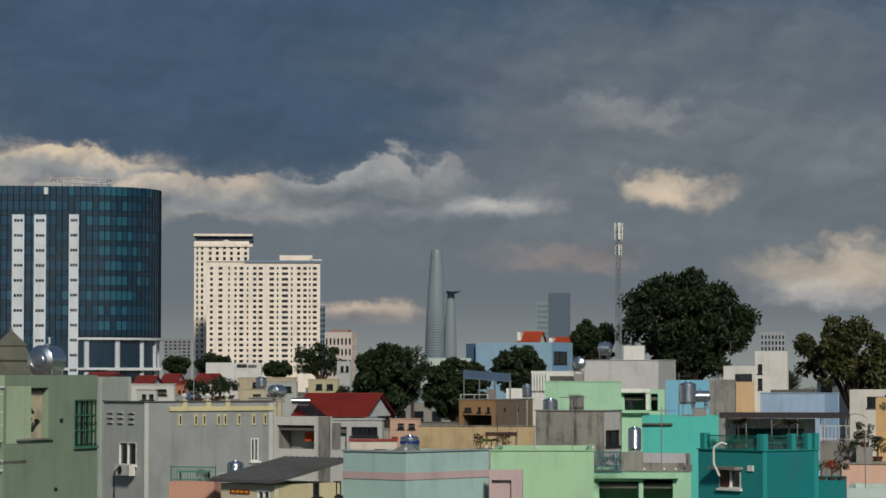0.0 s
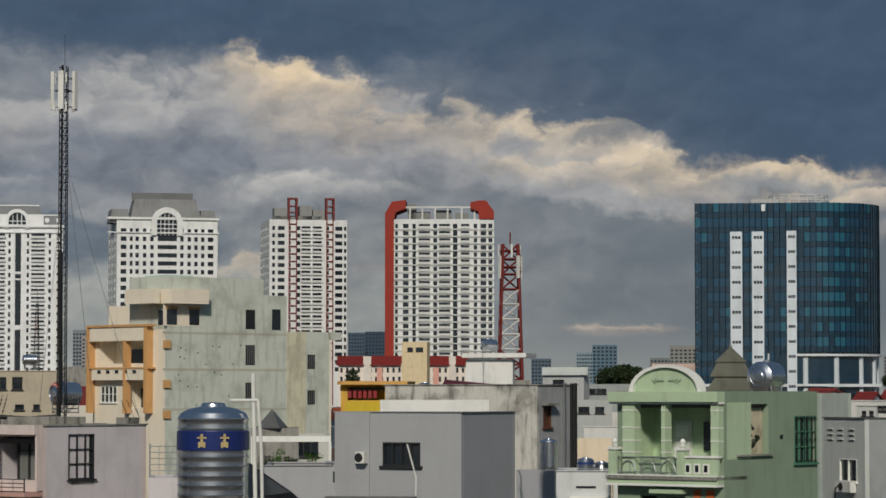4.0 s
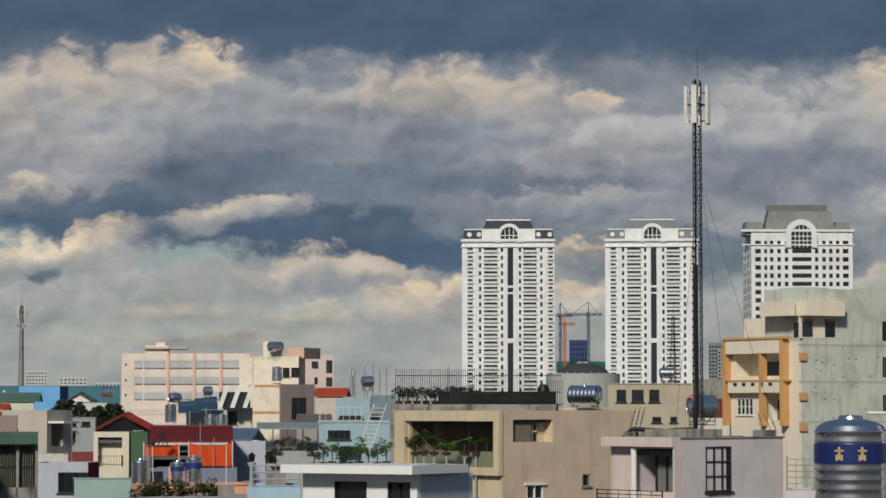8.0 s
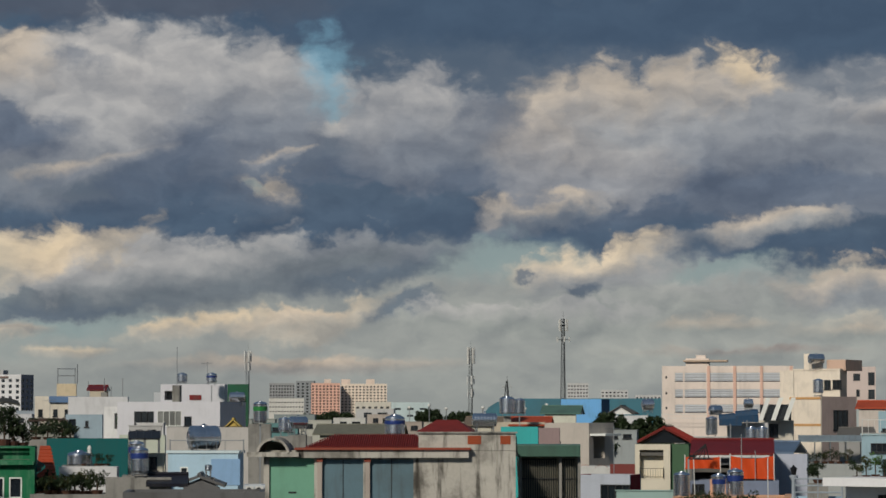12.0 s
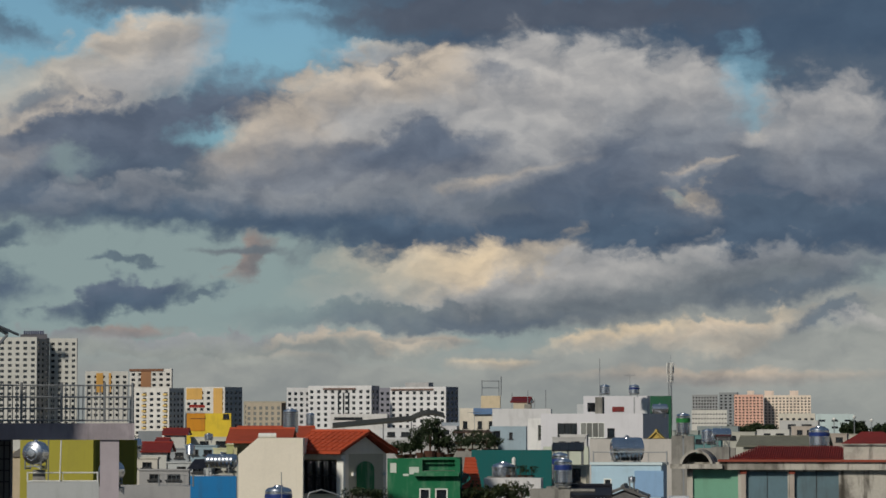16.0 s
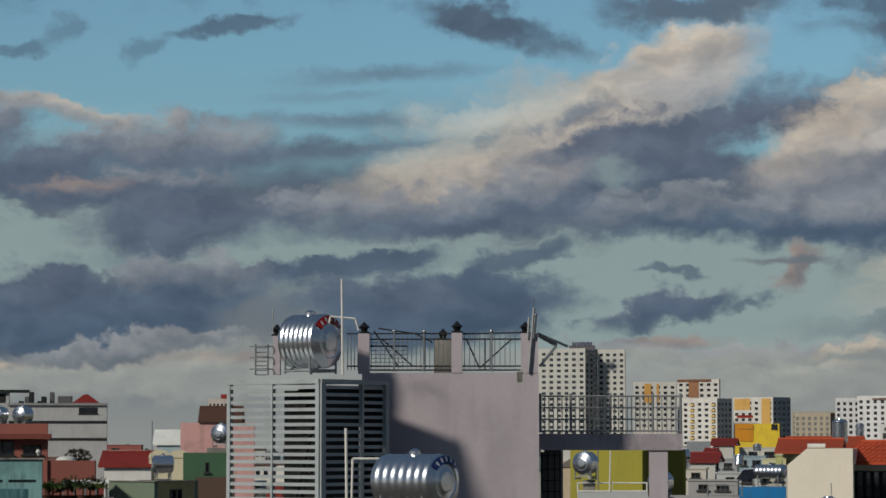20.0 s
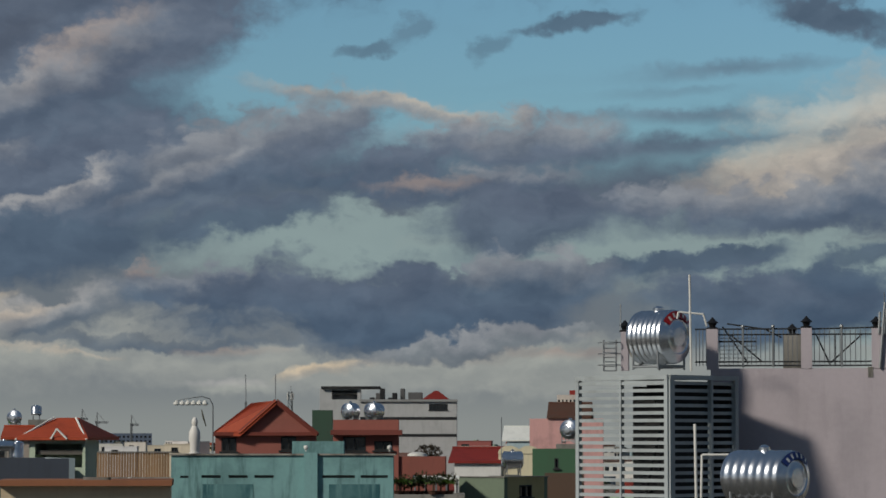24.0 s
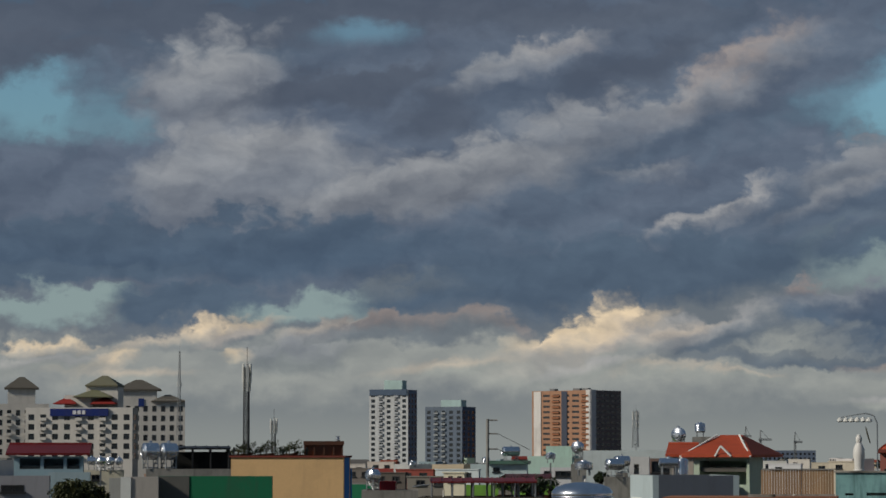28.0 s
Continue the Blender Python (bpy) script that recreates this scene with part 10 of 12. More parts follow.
gable(house(336, 470, 471, 768, 230, 3, paint(150, 148, 136), None, "house with a broad grey roof", depth=8), 330, 478, 768, 752, 0, 8, mat("grey_green_roof", (112, 112, 98), 0.8), "x", 0.3, None, tiles=False)
mast(768, 728, 562, 520, 1.1, 0.5, "grey lattice radio mast with two aerial rings", ((0.93, 4, 2.2, 0.9), (0.78, 6, 1.0, 1.3)), None, IRON, 30)
mast(604, 728, 613, 520, 0.8, 0.6, "lattice mast with clustered aerials", ((0.88, 4, 3.0, 0.7), (0.5, 3, 1.6, 0.7), (0.3, 3, 1.4, 0.6)), None, IRON, 20)
mast(668, 728, 672, 540, 1.4, 0.3, "short lattice mast with crossed arms", ((0.5, 4, 0.6, 1.2), (0.8, 4, 0.6, 1.0)), None, IRON, 9)
mast(209, 730, 620, 330, 0.5, 0.4, "thin lattice mast with white aerials", ((0.92, 3, 1.3, 0.4), (0.75, 3, 0.9, 0.35)), None, GALV, 20)
pipe([(84, 680), (84, 612)], 262, 0.03, GALV, "thin roof aerial pole", "aerial")
for x, y in ((495, 720), (530, 716), (560, 722), (700, 722), (738, 715), (625, 720)):
    lp = anchor("street_lamp", facing(x, y + 30, 420), "far street lamp with a pale head", "street lamp", "street lamps")
    bm = bmesh.new()
    bm_tube(bm, (0, 0, -10), (0, 0, 2.4), 0.07, 6)
    part("pole", bm, GALV, lp)
    bm = bmesh.new()
    bmesh.ops.create_uvsphere(bm, u_segments=8, v_segments=6, radius=0.25, matrix=Matrix.Translation((0, 0, 2.6)))
    part("head", bm, WHITEP, lp)
tree(500, 560, 722, 752, 700, 50, 2500, leaf=0.4)
tree(555, 620, 728, 752, 650, 51, 2500, leaf=0.4)
tree(290, 350, 732, 752, 600, 52, 2000, leaf=0.4)
tree(330, 400, 728, 748, 900, 53, 2000, leaf=0.5)
# white modern house
MOD = paint(206, 206, 210, 0.1, 0.12)
h = house(55, 168, 173, 678, 270, 5, MOD, None, "white modern house with red panel and roof tanks", [("L", 62, 690, 88, 706, "o")], depth=9)
h.box("red_panel", "L", 106, 697, 127, 706, 0.05, -0.0, mat("dark_red_panel", (120, 26, 24), 0.5))
h2 = house(-22, 160, 207, 709, 255, 15, MOD, None, "white modern terrace storey with glass", [("L", 8, 726, 43, 752, "d", 3, 1), ("L", 49, 725, 92, 752, "c", 4, 1), ("L", 97, 735, 110, 752, "d", 1, 1)], depth=9)
h3 = house(173, 210, 211, 678, 268, 3, mat("green_mesh", (40, 90, 66), 0.9), None, "green netted roof cage", [("L", 176, 700, 206, 716, "o")], depth=5)
tank_flat(190, 716, 262, 1.3, 0.45, 10)
tank_tall(93, 680, 268, 0.5, 0.7)
tank_tall(145, 680, 268, 0.5, 0.7, BLUEB)
tank_tall(231, 748, 170, 0.42, 1.1, mat("green_band", (40, 120, 60), 0.4), 0.1)
house(210, 250, 251, 748, 172, 2, CONC, None, "roof deck with a tank", depth=3)
tank_tall(274, 770, 150, 0.33, 0.6, None)
tank_flat(298, 768, 152, 0.9, 0.33, 25)
house(255, 322, 323, 770, 153, 2, CONC, None, "concrete roof deck with small tanks", depth=4)
h = house(66, 210, 212, 754, 190, 2, paint(190, 186, 180), None, "house with a dark railing and yellow roof hood", depth=6)
rail("terrace_rail", h.ob, [(h.u(68), 0.1, h.z(766)), (h.u(330 - 120), 0.1, h.z(766))], 0.5, IRON, 0.25, 2, 0.02)
gable(h, 160, 205, 766, 742, 0.3, 3, paint(196, 170, 90), "y", 0.1, paint(196, 170, 90), tiles=False)
tank_flat(132, 797, 122, 1.2, 0.5, 200, None, 0.12, "lying steel water tank beside a roof rail")
h = house(68, 192, 202, 800, 120, 12, paint(170, 198, 214), paint(150, 176, 206), "light blue house with a roof rail", [("L", 90, 824, 104, 842, "w", 1, 1)], depth=6, cap=0.12, cap_mat=paint(196, 212, 216))
h.box("blue_panel", "L", 145, 810, 196, 856, 0.03, -0.0, paint(132, 166, 200))
rail("roof_rail", h.ob, [(h.u(70), 0.2, h.top), (h.u(200), 0.2, h.top)], 0.55, GALV, 0.7, 2, 0.025)
tank_tall(19, 840, 108, 0.34, 0.85, BLUEB, 0.15)
sp = house(-40, 75, 76, 842, 110, 2, CONC, None, "dark roof deck with a solar collector", depth=4)
gable(sp, 36, 100, 858, 842, -0.3, 1.5, mat("solar_black", (28, 28, 36), 0.3), "x", 0.1, None, tiles=False)
gable(house(96, 160, 161, 860, 112, 2, SHEETY, None, "small grey hipped roof", depth=4), 84, 164, 860, 843, 0, 3, SHEETY, "y", 0.1, SHEETY, tiles=False)
tank_tall(140, 842, 112, 0.14, 0.15)
h = house(-10, 240, 241, 868, 100, 0, SHEETY, None, "grey metal roof edge", depth=4)
canopy(0, 55, 766, 776, 800, 140, 3, BLACKP, "curved black canopy", 3)
h = house(-20, 60, 62, 800, 142, 4, paint(200, 196, 180), None, "cream house with a black canopy", [("L", 30, 806, 50, 830, "d", 2, 1)], depth=5)
for i in range(3):
    ac_b = house(203 + 0 * i, 240, 241, 856, 105, 0, paint(190, 196, 200), None, "pale roof box with outdoor units", depth=2) if i == 0 else None
    if ac_b:
        ac_unit(ac_b, "L", 206, 858, 220, 870)
        ac_unit(ac_b, "L", 223, 858, 237, 870)
# mid rows between
MIDS = [(207, 260, 740, 330, (150, 156, 150)), (240, 300, 748, 300, (90, 130, 130)), (300, 360, 742, 420, (170, 170, 160)), (360, 420, 738, 450, (190, 190, 184)), (420, 470, 732, 500, (170, 160, 150)), (255, 330, 732, 520, (130, 140, 140)), (470, 520, 745, 360, (160, 150, 140)), (520, 600, 746, 380, (176, 170, 156)), (400, 470, 722, 700, (180, 180, 178)), (700, 780, 735, 500, (160, 164, 160)), (730, 800, 752, 300, (120, 130, 126)), (840, 900, 760, 260, (150, 156, 156)), (0, 60, 752, 230, (170, 170, 168))]
for i, (x0, x1, y, d_, c) in enumerate(MIDS):
    house(x0, x1 - 3, x1, y, d_, 20, paint(*c), None, "small weathered flat-roofed town house", [("L", x0 + (x1 - x0) * 0.2, y + 6, x0 + (x1 - x0) * 0.4, y + 14, "d", 2, 1), ("L", x0 + (x1 - x0) * 0.55, y + 6, x0 + (x1 - x0) * 0.8, y + 14, "d", 2, 1)], depth=7, cap=0.08)
# ======== fourth stretch: orange-roofed house, green house, grey roof house with tanks ========
sheet(3694.4, 751.5)
CRM = paint(232, 224, 206, 0.1, 0.12)
h = house(21, 135, 137, 793, 108, 3, CRM, None, "cream house wing with a stepped gable", depth=7)
bm = bmesh.new()
pts = [(21, 793), (21, 808), (135, 808), (135, 765), (56, 765), (40, 790)]
v = [bm.verts.new((h.u(x), 0.0, h.z(y))) for x, y in ((22, 793), (135, 793), (135, 765), (55, 765))]
u = [bm.verts.new((p.co.x, 6.5, p.co.z)) for p in v]
bm.faces.new(v)
bm.faces.new(u[::-1])
for i in range(4):
    bm.faces.new((v[(i + 1) % 4], v[i], u[i], u[(i + 1) % 4]))
part("stepped_gable", bm, CRM, h.ob)
# duller cream on the right carries that wall's shade
h = house(132, 210, 284, 793, 110, 40, CRM, paint(196, 188, 164, 0.1, 0.12), "cream house with an orange tiled roof and dark glazing", [("L", 136, 804, 196, 860, "d", 4, 2)], depth=7)
h.box("white_frame", "L", 132, 794, 210, 802, 0.25, -0.01, TRIM)
h.box("white_frame", "L", 198, 802, 210, 870, 0.12, -0.01, TRIM)
gable(h, 130, 208, 793, 758, -0.3, h.dep, TILEO, "x", 0.35, CRM)
bm = bmesh.new()
n_ = 14
yc, rr = h.v(245), 16 * h.s / h.st
fr = [bm.verts.new((0.03, yc + rr * math.cos(math.pi * i / n_), h.z(822) + 16 * h.s * math.sin(math.pi * i / n_))) for i in range(n_ + 1)] + [bm.verts.new((0.03, yc - rr, h.z(858))), bm.verts.new((0.03, yc + rr, h.z(858)))]
bm.faces.new(fr)
part("arched_door", bm, mat("peeling_green_paint", (44, 116, 70), 0.7, 0, 0.5, 0.3, dirt=(200, 196, 180)), h.ob, "peeling green arched door")
for x in (220, 275):
    h.box("wall_lamp", "R", x, 826, x + 4, 832, 0.12, -0.01, WHITEP)
PEEL = mat("peeling_green_wall", (20, 104, 68), 0.8, 0, 0.35, 0.25, dirt=(130, 160, 136))
h = house(284, 413, 415, 801, 116, 5, PEEL, None, "dark green house with peeling paint", [("L", 341, 854, 360, 890, "w", 1, 1), ("L", 369, 854, 391, 890, "w", 1, 1), ("L", 346, 803, 404, 823, "o")], depth=7)
for x0, x1, y0, y1 in ((289, 300, 809, 826), (323, 340, 816, 829), (312, 322, 828, 832)):
    h.box("peeled_patch", "L", x0, y0, x1, y1, 0.01, -0.0, paint(196, 206, 196, 0.5, 0.4))
h.box("ledge", "L", 332, 826, 412, 832, 0.3, -0.01, PEEL)
sp = anchor("spiral_rail", facing(415, 882, 112), "teal spiral stair rail", "stair")
bm = bmesh.new()
for i in range(30):
    a, b = i * 0.3, (i + 1) * 0.3
    bm_tube(bm, (0.35 * math.cos(a), 0.35 * math.sin(a), i * 0.05), (0.35 * math.cos(b), 0.35 * math.sin(b), (i + 1) * 0.05), 0.025, 5)
    bm_tube(bm, (0, 0, i * 0.05), (0.35 * math.cos(a), 0.35 * math.sin(a), i * 0.05), 0.018, 4)
bm_tube(bm, (0, 0, -0.5), (0, 0, 1.6), 0.05, 8)
part("flight", bm, mat("teal_iron", (24, 110, 100), 0.5), sp)
h = house(416, 470, 471, 870, 118, 3, paint(190, 186, 176), None, "house with a steep orange tiled slope", depth=5)
bm = bmesh.new()
v = [bm.verts.new((h.u(x), y, h.z(z))) for x, y, z in ((414, 0, 858), (452, 0, 858), (432, 3, 800), (414, 3, 800))]
u = [bm.verts.new((p.co.x, p.co.y + 0.1, p.co.z)) for p in v]
bm.faces.new(v)
bm.faces.new(u[::-1])
for i in range(4):
    bm.faces.new((v[(i + 1) % 4], v[i], u[i], u[(i + 1) % 4]))
for i in range(9):
    y = 806 + 6 * i
    bm_tube(bm, (h.u(414), (858 - y) / 58 * 3 - 0.02, h.z(y)), (h.u(434 + (y - 800) * 0.32), (858 - y) / 58 * 3 - 0.02, h.z(y)), 0.03, 4)
part("tiled_slope", bm, TILEO, h.ob, "steep orange tiled slope")
h = house(433, 575, 576, 786, 140, 2, paint(18, 92, 92), None, "deep teal wall behind a white terrace", depth=5)
h = house(455, 556, 560, 836, 125, 4, paint(206, 206, 206), None, "white terrace wall", depth=5)
tank_tall(490, 834, 133, 0.55, 0.45, None, 0.05, "dull round kettle-shaped tank")
house(460, 540, 541, 834, 134, 0, CONC, None, "terrace floor with garden things", depth=3)
stt = anchor("garden_statue", facing(508, 834, 131), "small white garden statue", "statue")
bm = bmesh.new()
bm_lathe(bm, [(0.14, 0), (0.16, 0.1), (0.1, 0.3), (0.13, 0.5), (0.08, 0.7), (0.1, 0.82), (0.05, 0.92), (0, 0.95)], 14)
part("figure", bm, WHITEP, stt, smooth=True)
for i, x in enumerate((498, 520, 530, 540)):
    plant(x, 834, 130 + 0.3 * i, 0.6, 0.6, 230 + i, LEAF, 200)
for i in range(9):
    plant(418 + 13 * i, 884, 112 + 0.2 * (i % 4), 1.0, 0.7 + 0.3 * (i % 3) / 2, 240 + i, (LEAF, LEAF2)[i % 2], 380, label="leafy shrub along a roof edge")
for i in range(4):
    plant(222 + 18 * i, 884, 106 + 0.2 * i, 0.8, 0.7, 252 + i, LEAF, 300)
h = house(405, 540, 541, 884, 115, 0, CONC, None, "planted lower roof edge", depth=3)
ln = pipe([(140, 884), (146, 862), (168, 856), (200, 866)], 100, 0.025, GALV, "bent bare aerial frame", "aerial")
tank_tall(92, 900, 95, 0.45, 0.75, BLUEB, 0.05)
pipe([(98, 900), (97, 825)], 94, 0.015, GALV, "thin aerial rod", "aerial")
house(60, 130, 131, 900, 97, 0, CONC, None, "roof deck with a blue-banded tank", depth=2)
# bushes, black awning, tanks behind
h = house(300, 405, 406, 800, 122, 2, CONC, None, "roof garden deck", depth=5)
for i, (x, hh_) in enumerate(((310, 0.8), (325, 1.0), (345, 1.4), (360, 1.9), (375, 1.5), (392, 1.0))):
    plant(x, 800, 124 + 0.2 * i, 1.2, hh_, 260 + i, LEAF, 650, label="dark bushy roof-garden shrub")
for i, (x, hh_) in enumerate(((415, 0.9), (435, 0.8), (460, 0.9), (475, 0.7))):
    plant(x, 788, 150 + 0.2 * i, 1.2, hh_, 270 + i, LEAF, 400)
house(405, 490, 491, 788, 152, 2, CONC, None, "roof edge with bushes", depth=4)
aw = anchor("curved_awning", facing(187, 770, 200), "long dark curved roof awning on thin posts", "awning")
s_ = 200 / F
bm = bmesh.new()
N_ = 20
pr = [(200 * s_ * i / N_, 22 * s_ + 18 * s_ * i / N_ + (8 * s_ * math.sin(math.pi * (i - 14) / 6) if i > 14 else 0)) for i in range(N_ + 1)]
for (x0, z0), (x1, z1) in zip(pr, pr[1:]):
    for a_, b_ in ((0, 0.0), (0.12, 0.0)):
        bm.faces.new([bm.verts.new(p) for p in ((x0, 0, z0 + a_), (x1, 0, z1 + a_), (x1, 3, z1 + a_ + 0.3), (x0, 3, z0 + a_ + 0.3))])
    bm.faces.new([bm.verts.new(p) for p in ((x0, 0, z0), (x1, 0, z1), (x1, 0, z1 + 0.12), (x0, 0, z0 + 0.12))])
part("awning_sheet", bm, mat("dark_olive_sheet", (58, 58, 52), 0.7), aw)
for k in (0.1, 0.45, 0.7, 0.95):
    bm = bmesh.new()
    bm_tube(bm, (200 * s_ * k, 0.2, -0.6), (200 * s_ * k, 0.2, (22 + 18 * k) * s_), 0.04, 6)
    part("post", bm, GALV, aw)
h = house(150, 390, 391, 768, 206, 0, paint(180, 180, 178), None, "pale terrace under a dark awning", [("L", 190, 772, 260, 780, "d", 8, 1)], depth=6)
h = house(183, 284, 286, 722, 420, 4, paint(206, 206, 204), None, "white gabled house front", [("L", 190, 728, 240, 732, "d", 8, 1)], depth=8)
tank_tall(113, 757, 185, 0.5, 1.35, None, 0.1)
tank_tall(148, 748, 240, 0.35, 0.9)
gable(house(22, 140, 142, 772, 190, 3, paint(190, 170, 140), None, "house with an orange tiled roof behind", depth=7), 20, 145, 772, 748, 0, 6, TILEO, "x", 0.3, None, tiles=False)
bm = bmesh.new()
so = anchor("roof_cylinder", facing(72, 765, 111), "white lying cylinder on a roof", "cylinder")
bm_tube(bm, (-0.35, 0.5, 0.1), (0.35, 0.5, 0.1), 0.1, 12)
part("cylinder", bm, WHITEP, so, smooth=True)
# blocks further right
h = house(450, 484, 485, 690, 330, 5, paint(206, 190, 160), None, "cream stair head with a steel frame", depth=6)
fr = anchor("roof_frame", facing(452, 690, 331), "thin steel frame on a roof", "frame")
s_ = 331 / F
bm = bmesh.new()
for x in (0, 30):
    bm_tube(bm, (x * s_, 0, 0), (x * s_, 0, 28 * s_), 0.05, 5)
for z in (14, 26):
    bm_tube(bm, (0, 0, z * s_), (30 * s_, 0, z * s_), 0.05, 5)
bm_tube(bm, (34 * s_, 0, 0), (34 * s_, 0, 34 * s_), 0.06, 5)
part("bars", bm, GALV, fr)
h = house(412, 484, 486, 712, 310, 5, paint(214, 206, 190), None, "white house with blue cornice and arched windows", [("L", 418, 735, 426, 748, "d", 1, 1), ("L", 444, 735, 452, 748, "d", 1, 1), ("L", 464, 735, 472, 748, "d", 1, 1)], depth=8)
h.box("blue_cornice", "L", 437, 712, 486, 723, 0.3, -0.01, paint(96, 124, 160))
h = house(486, 532, 534, 716, 315, 5, paint(196, 180, 156), None, "beige house with an arched opening", [("L", 492, 724, 504, 738, "d", 1, 1), ("L", 508, 724, 520, 738, "d", 1, 1)], depth=8)
gable(h, 502, 534, 702, 694, 1, 6, SHEETR, "x", 0.1, WHITE, tiles=False)
h.local("roof_room", (h.u(506), h.u(532), 1, 6, h.top - 1, h.z(702)), paint(190, 180, 160))
h = house(470, 574, 576, 713, 300, 3, paint(206, 206, 206), None, "white house with a wide roof slab", depth=7)
h = house(466, 530, 532, 744, 240, 15, paint(150, 168, 178), None, "grey-blue house with square windows", [("L", 472, 752, 484, 766, "d", 1, 1), ("L", 500, 755, 506, 766, "d", 1, 1)], depth=6)
canopy(402, 470, 752, 756, 775, 235, 3, mat("brown_pergola", (80, 60, 48), 0.8), "brown slatted pergola", 5)
for i, x in enumerate((410, 425, 440, 455)):
    plant(x, 775, 236 + i, 1.5, 1.2, 280 + i, LEAF, 250)
house(395, 480, 481, 775, 238, 0, paint(150, 150, 140), None, "roof under a brown pergola", depth=5)
h = house(533, 575, 632, 730, 262, 25, paint(214, 214, 212), None, "white angular house with a leafy opening", [("L", 551, 742, 572, 769, "o")], depth=8)
plant(560, 768, 263, 1.2, 1.0, 286, LEAF3, 300)
h = house(620, 640, 641, 705, 290, 0, paint(190, 194, 196), None, "grey stair head", depth=4)
for x, y0, y1, d_ in ((505, 700, 685, 400), (533, 705, 680, 420), (565, 705, 680, 410), (545, 708, 695, 380)):
    pipe([(x, y0), (x, y1)], d_, 0.05, GALV, "thin distant aerial pole", "aerial")
h = house(560, 640, 642, 780, 180, 5, paint(190, 196, 180), None, "green-grey house wall", depth=5)
canopy(578, 632, 775, 786, 812, 150, 2.5, BLACKP, "black curved canopy", 3)
h = house(555, 640, 641, 812, 152, 3, paint(196, 190, 170), None, "cream house below a black canopy", [("L", 575, 820, 600, 850, "d", 3, 1), ("L", 610, 822, 630, 850, "b", 2, 1)], depth=5)
tank_tall(590, 850, 118, 0.33, 1.0, BLUEB, 0.3)
house(565, 640, 641, 852, 120, 0, CONC, None, "roof deck with a tank", depth=3)
MIDS = [(0, 60, 778, 170, (170, 172, 120)), (60, 110, 760, 300, (200, 200, 196)), (120, 190, 752, 350, (190, 190, 190)), (270, 340, 748, 330, (196, 198, 200)), (330, 410, 744, 380, (200, 200, 202)), (380, 420, 738, 450, (150, 160, 170)), (590, 640, 760, 230, (200, 200, 198))]
for i, (x0, x1, y, d_, c) in enumerate(MIDS):
    house(x0, x1 - 3, x1, y, d_, 20, paint(*c), None, "small weathered flat-roofed town house", [("L", x0 + (x1 - x0) * 0.2, y + 6, x0 + (x1 - x0) * 0.4, y + 14, "d", 2, 1), ("L", x0 + (x1 - x0) * 0.55, y + 6, x0 + (x1 - x0) * 0.8, y + 14, "d", 2, 1)], depth=7, cap=0.08)

# behind the grey roof house: olive wall, yellow box, roofs and tanks
sheet(4357.6, 767.3)
# darker olive flank, shaded by colour
h = house(300, 430, 508, 784, 130, 40, paint(150, 144, 56), paint(126, 120, 44), "olive-yellow house wall", depth=6)
tank_flat(330, 836, 100, 0.5, 0.4, 60, stand=0.2)
tank_flat(462, 862, 100, 0.6, 0.36, 230, mat("teal_badge", (20, 90, 90), 0.5), 0.1)
h = house(315, 440, 441, 858, 104, 0, paint(180, 184, 184), None, "white roof edge with pipes and tanks", depth=3)
rail("pipe_rail", h.ob, [(h.u(316), 0.1, h.top), (h.u(438), 0.1, h.top)], 0.35, WHITEP, 1.2, 2, 0.03)
pipe([(372, 858), (374, 784)], 102, 0.025)
h = house(440, 600, 601, 866, 110, 0, paint(160, 160, 160), None, "grey roof with a rail", depth=4)
rail("roof_rail", h.ob, [(h.u(545), 0.1, h.top), (h.u(605), 0.1, h.top)], 0.45, GALV, 0.15, 2, 0.015)
h = house(593, 671, 672, 737, 420, 3, paint(226, 196, 60), None, "bright yellow box-shaped building", [("L", 600, 741, 626, 746, "b", 3, 1), ("L", 657, 738, 668, 747, "d", 1, 1)], depth=8)
h.box("orange_part", "L", 593, 737, 625, 768, 0.08, -0.0, paint(206, 140, 40))
h.box("red_sign", "L", 597, 722, 625, 727, 0.05, -0.0, mat("red_sign", (150, 40, 30), 0.5), "small red sign bar")
h = house(508, 550, 551, 768, 250, 0, paint(140, 146, 150), None, "plain grey wall", depth=6)
for x0, x1, y0, y1, d_ in ((552, 592, 776, 766, 260), (512, 560, 806, 792, 180), (540, 556, 792, 784, 200)):
    gable(house(x0 + 2, x1 - 2, x1, y0, d_, 4, paint(196, 196, 190), None, "small house with a red roof", depth=6), x0, x1, y0, y1, 0, 5, TILE, "x", 0.2, WHITE, tiles=False)
tank_flat(495, 817, 150, 1.0, 0.36, 200, mat("red_badge", (160, 30, 34), 0.4, 0, 0.1, 0))
tank_tall(600, 817, 190, 0.3, 0.6)
tank_tall(632, 790, 230, 0.35, 0.4)
MIDS = [(480, 545, 817, 155, (190, 186, 176)), (540, 600, 800, 200, (150, 156, 160)), (590, 650, 795, 210, (140, 160, 170)), (600, 680, 780, 260, (190, 190, 180)), (560, 640, 825, 150, (176, 180, 180)), (510, 600, 838, 130, (150, 150, 150)), (640, 700, 800, 190, (196, 196, 160)), (630, 690, 822, 150, (170, 170, 160)), (690, 760, 768, 300, (170, 170, 165)), (740, 800, 772, 280, (190, 186, 180))]
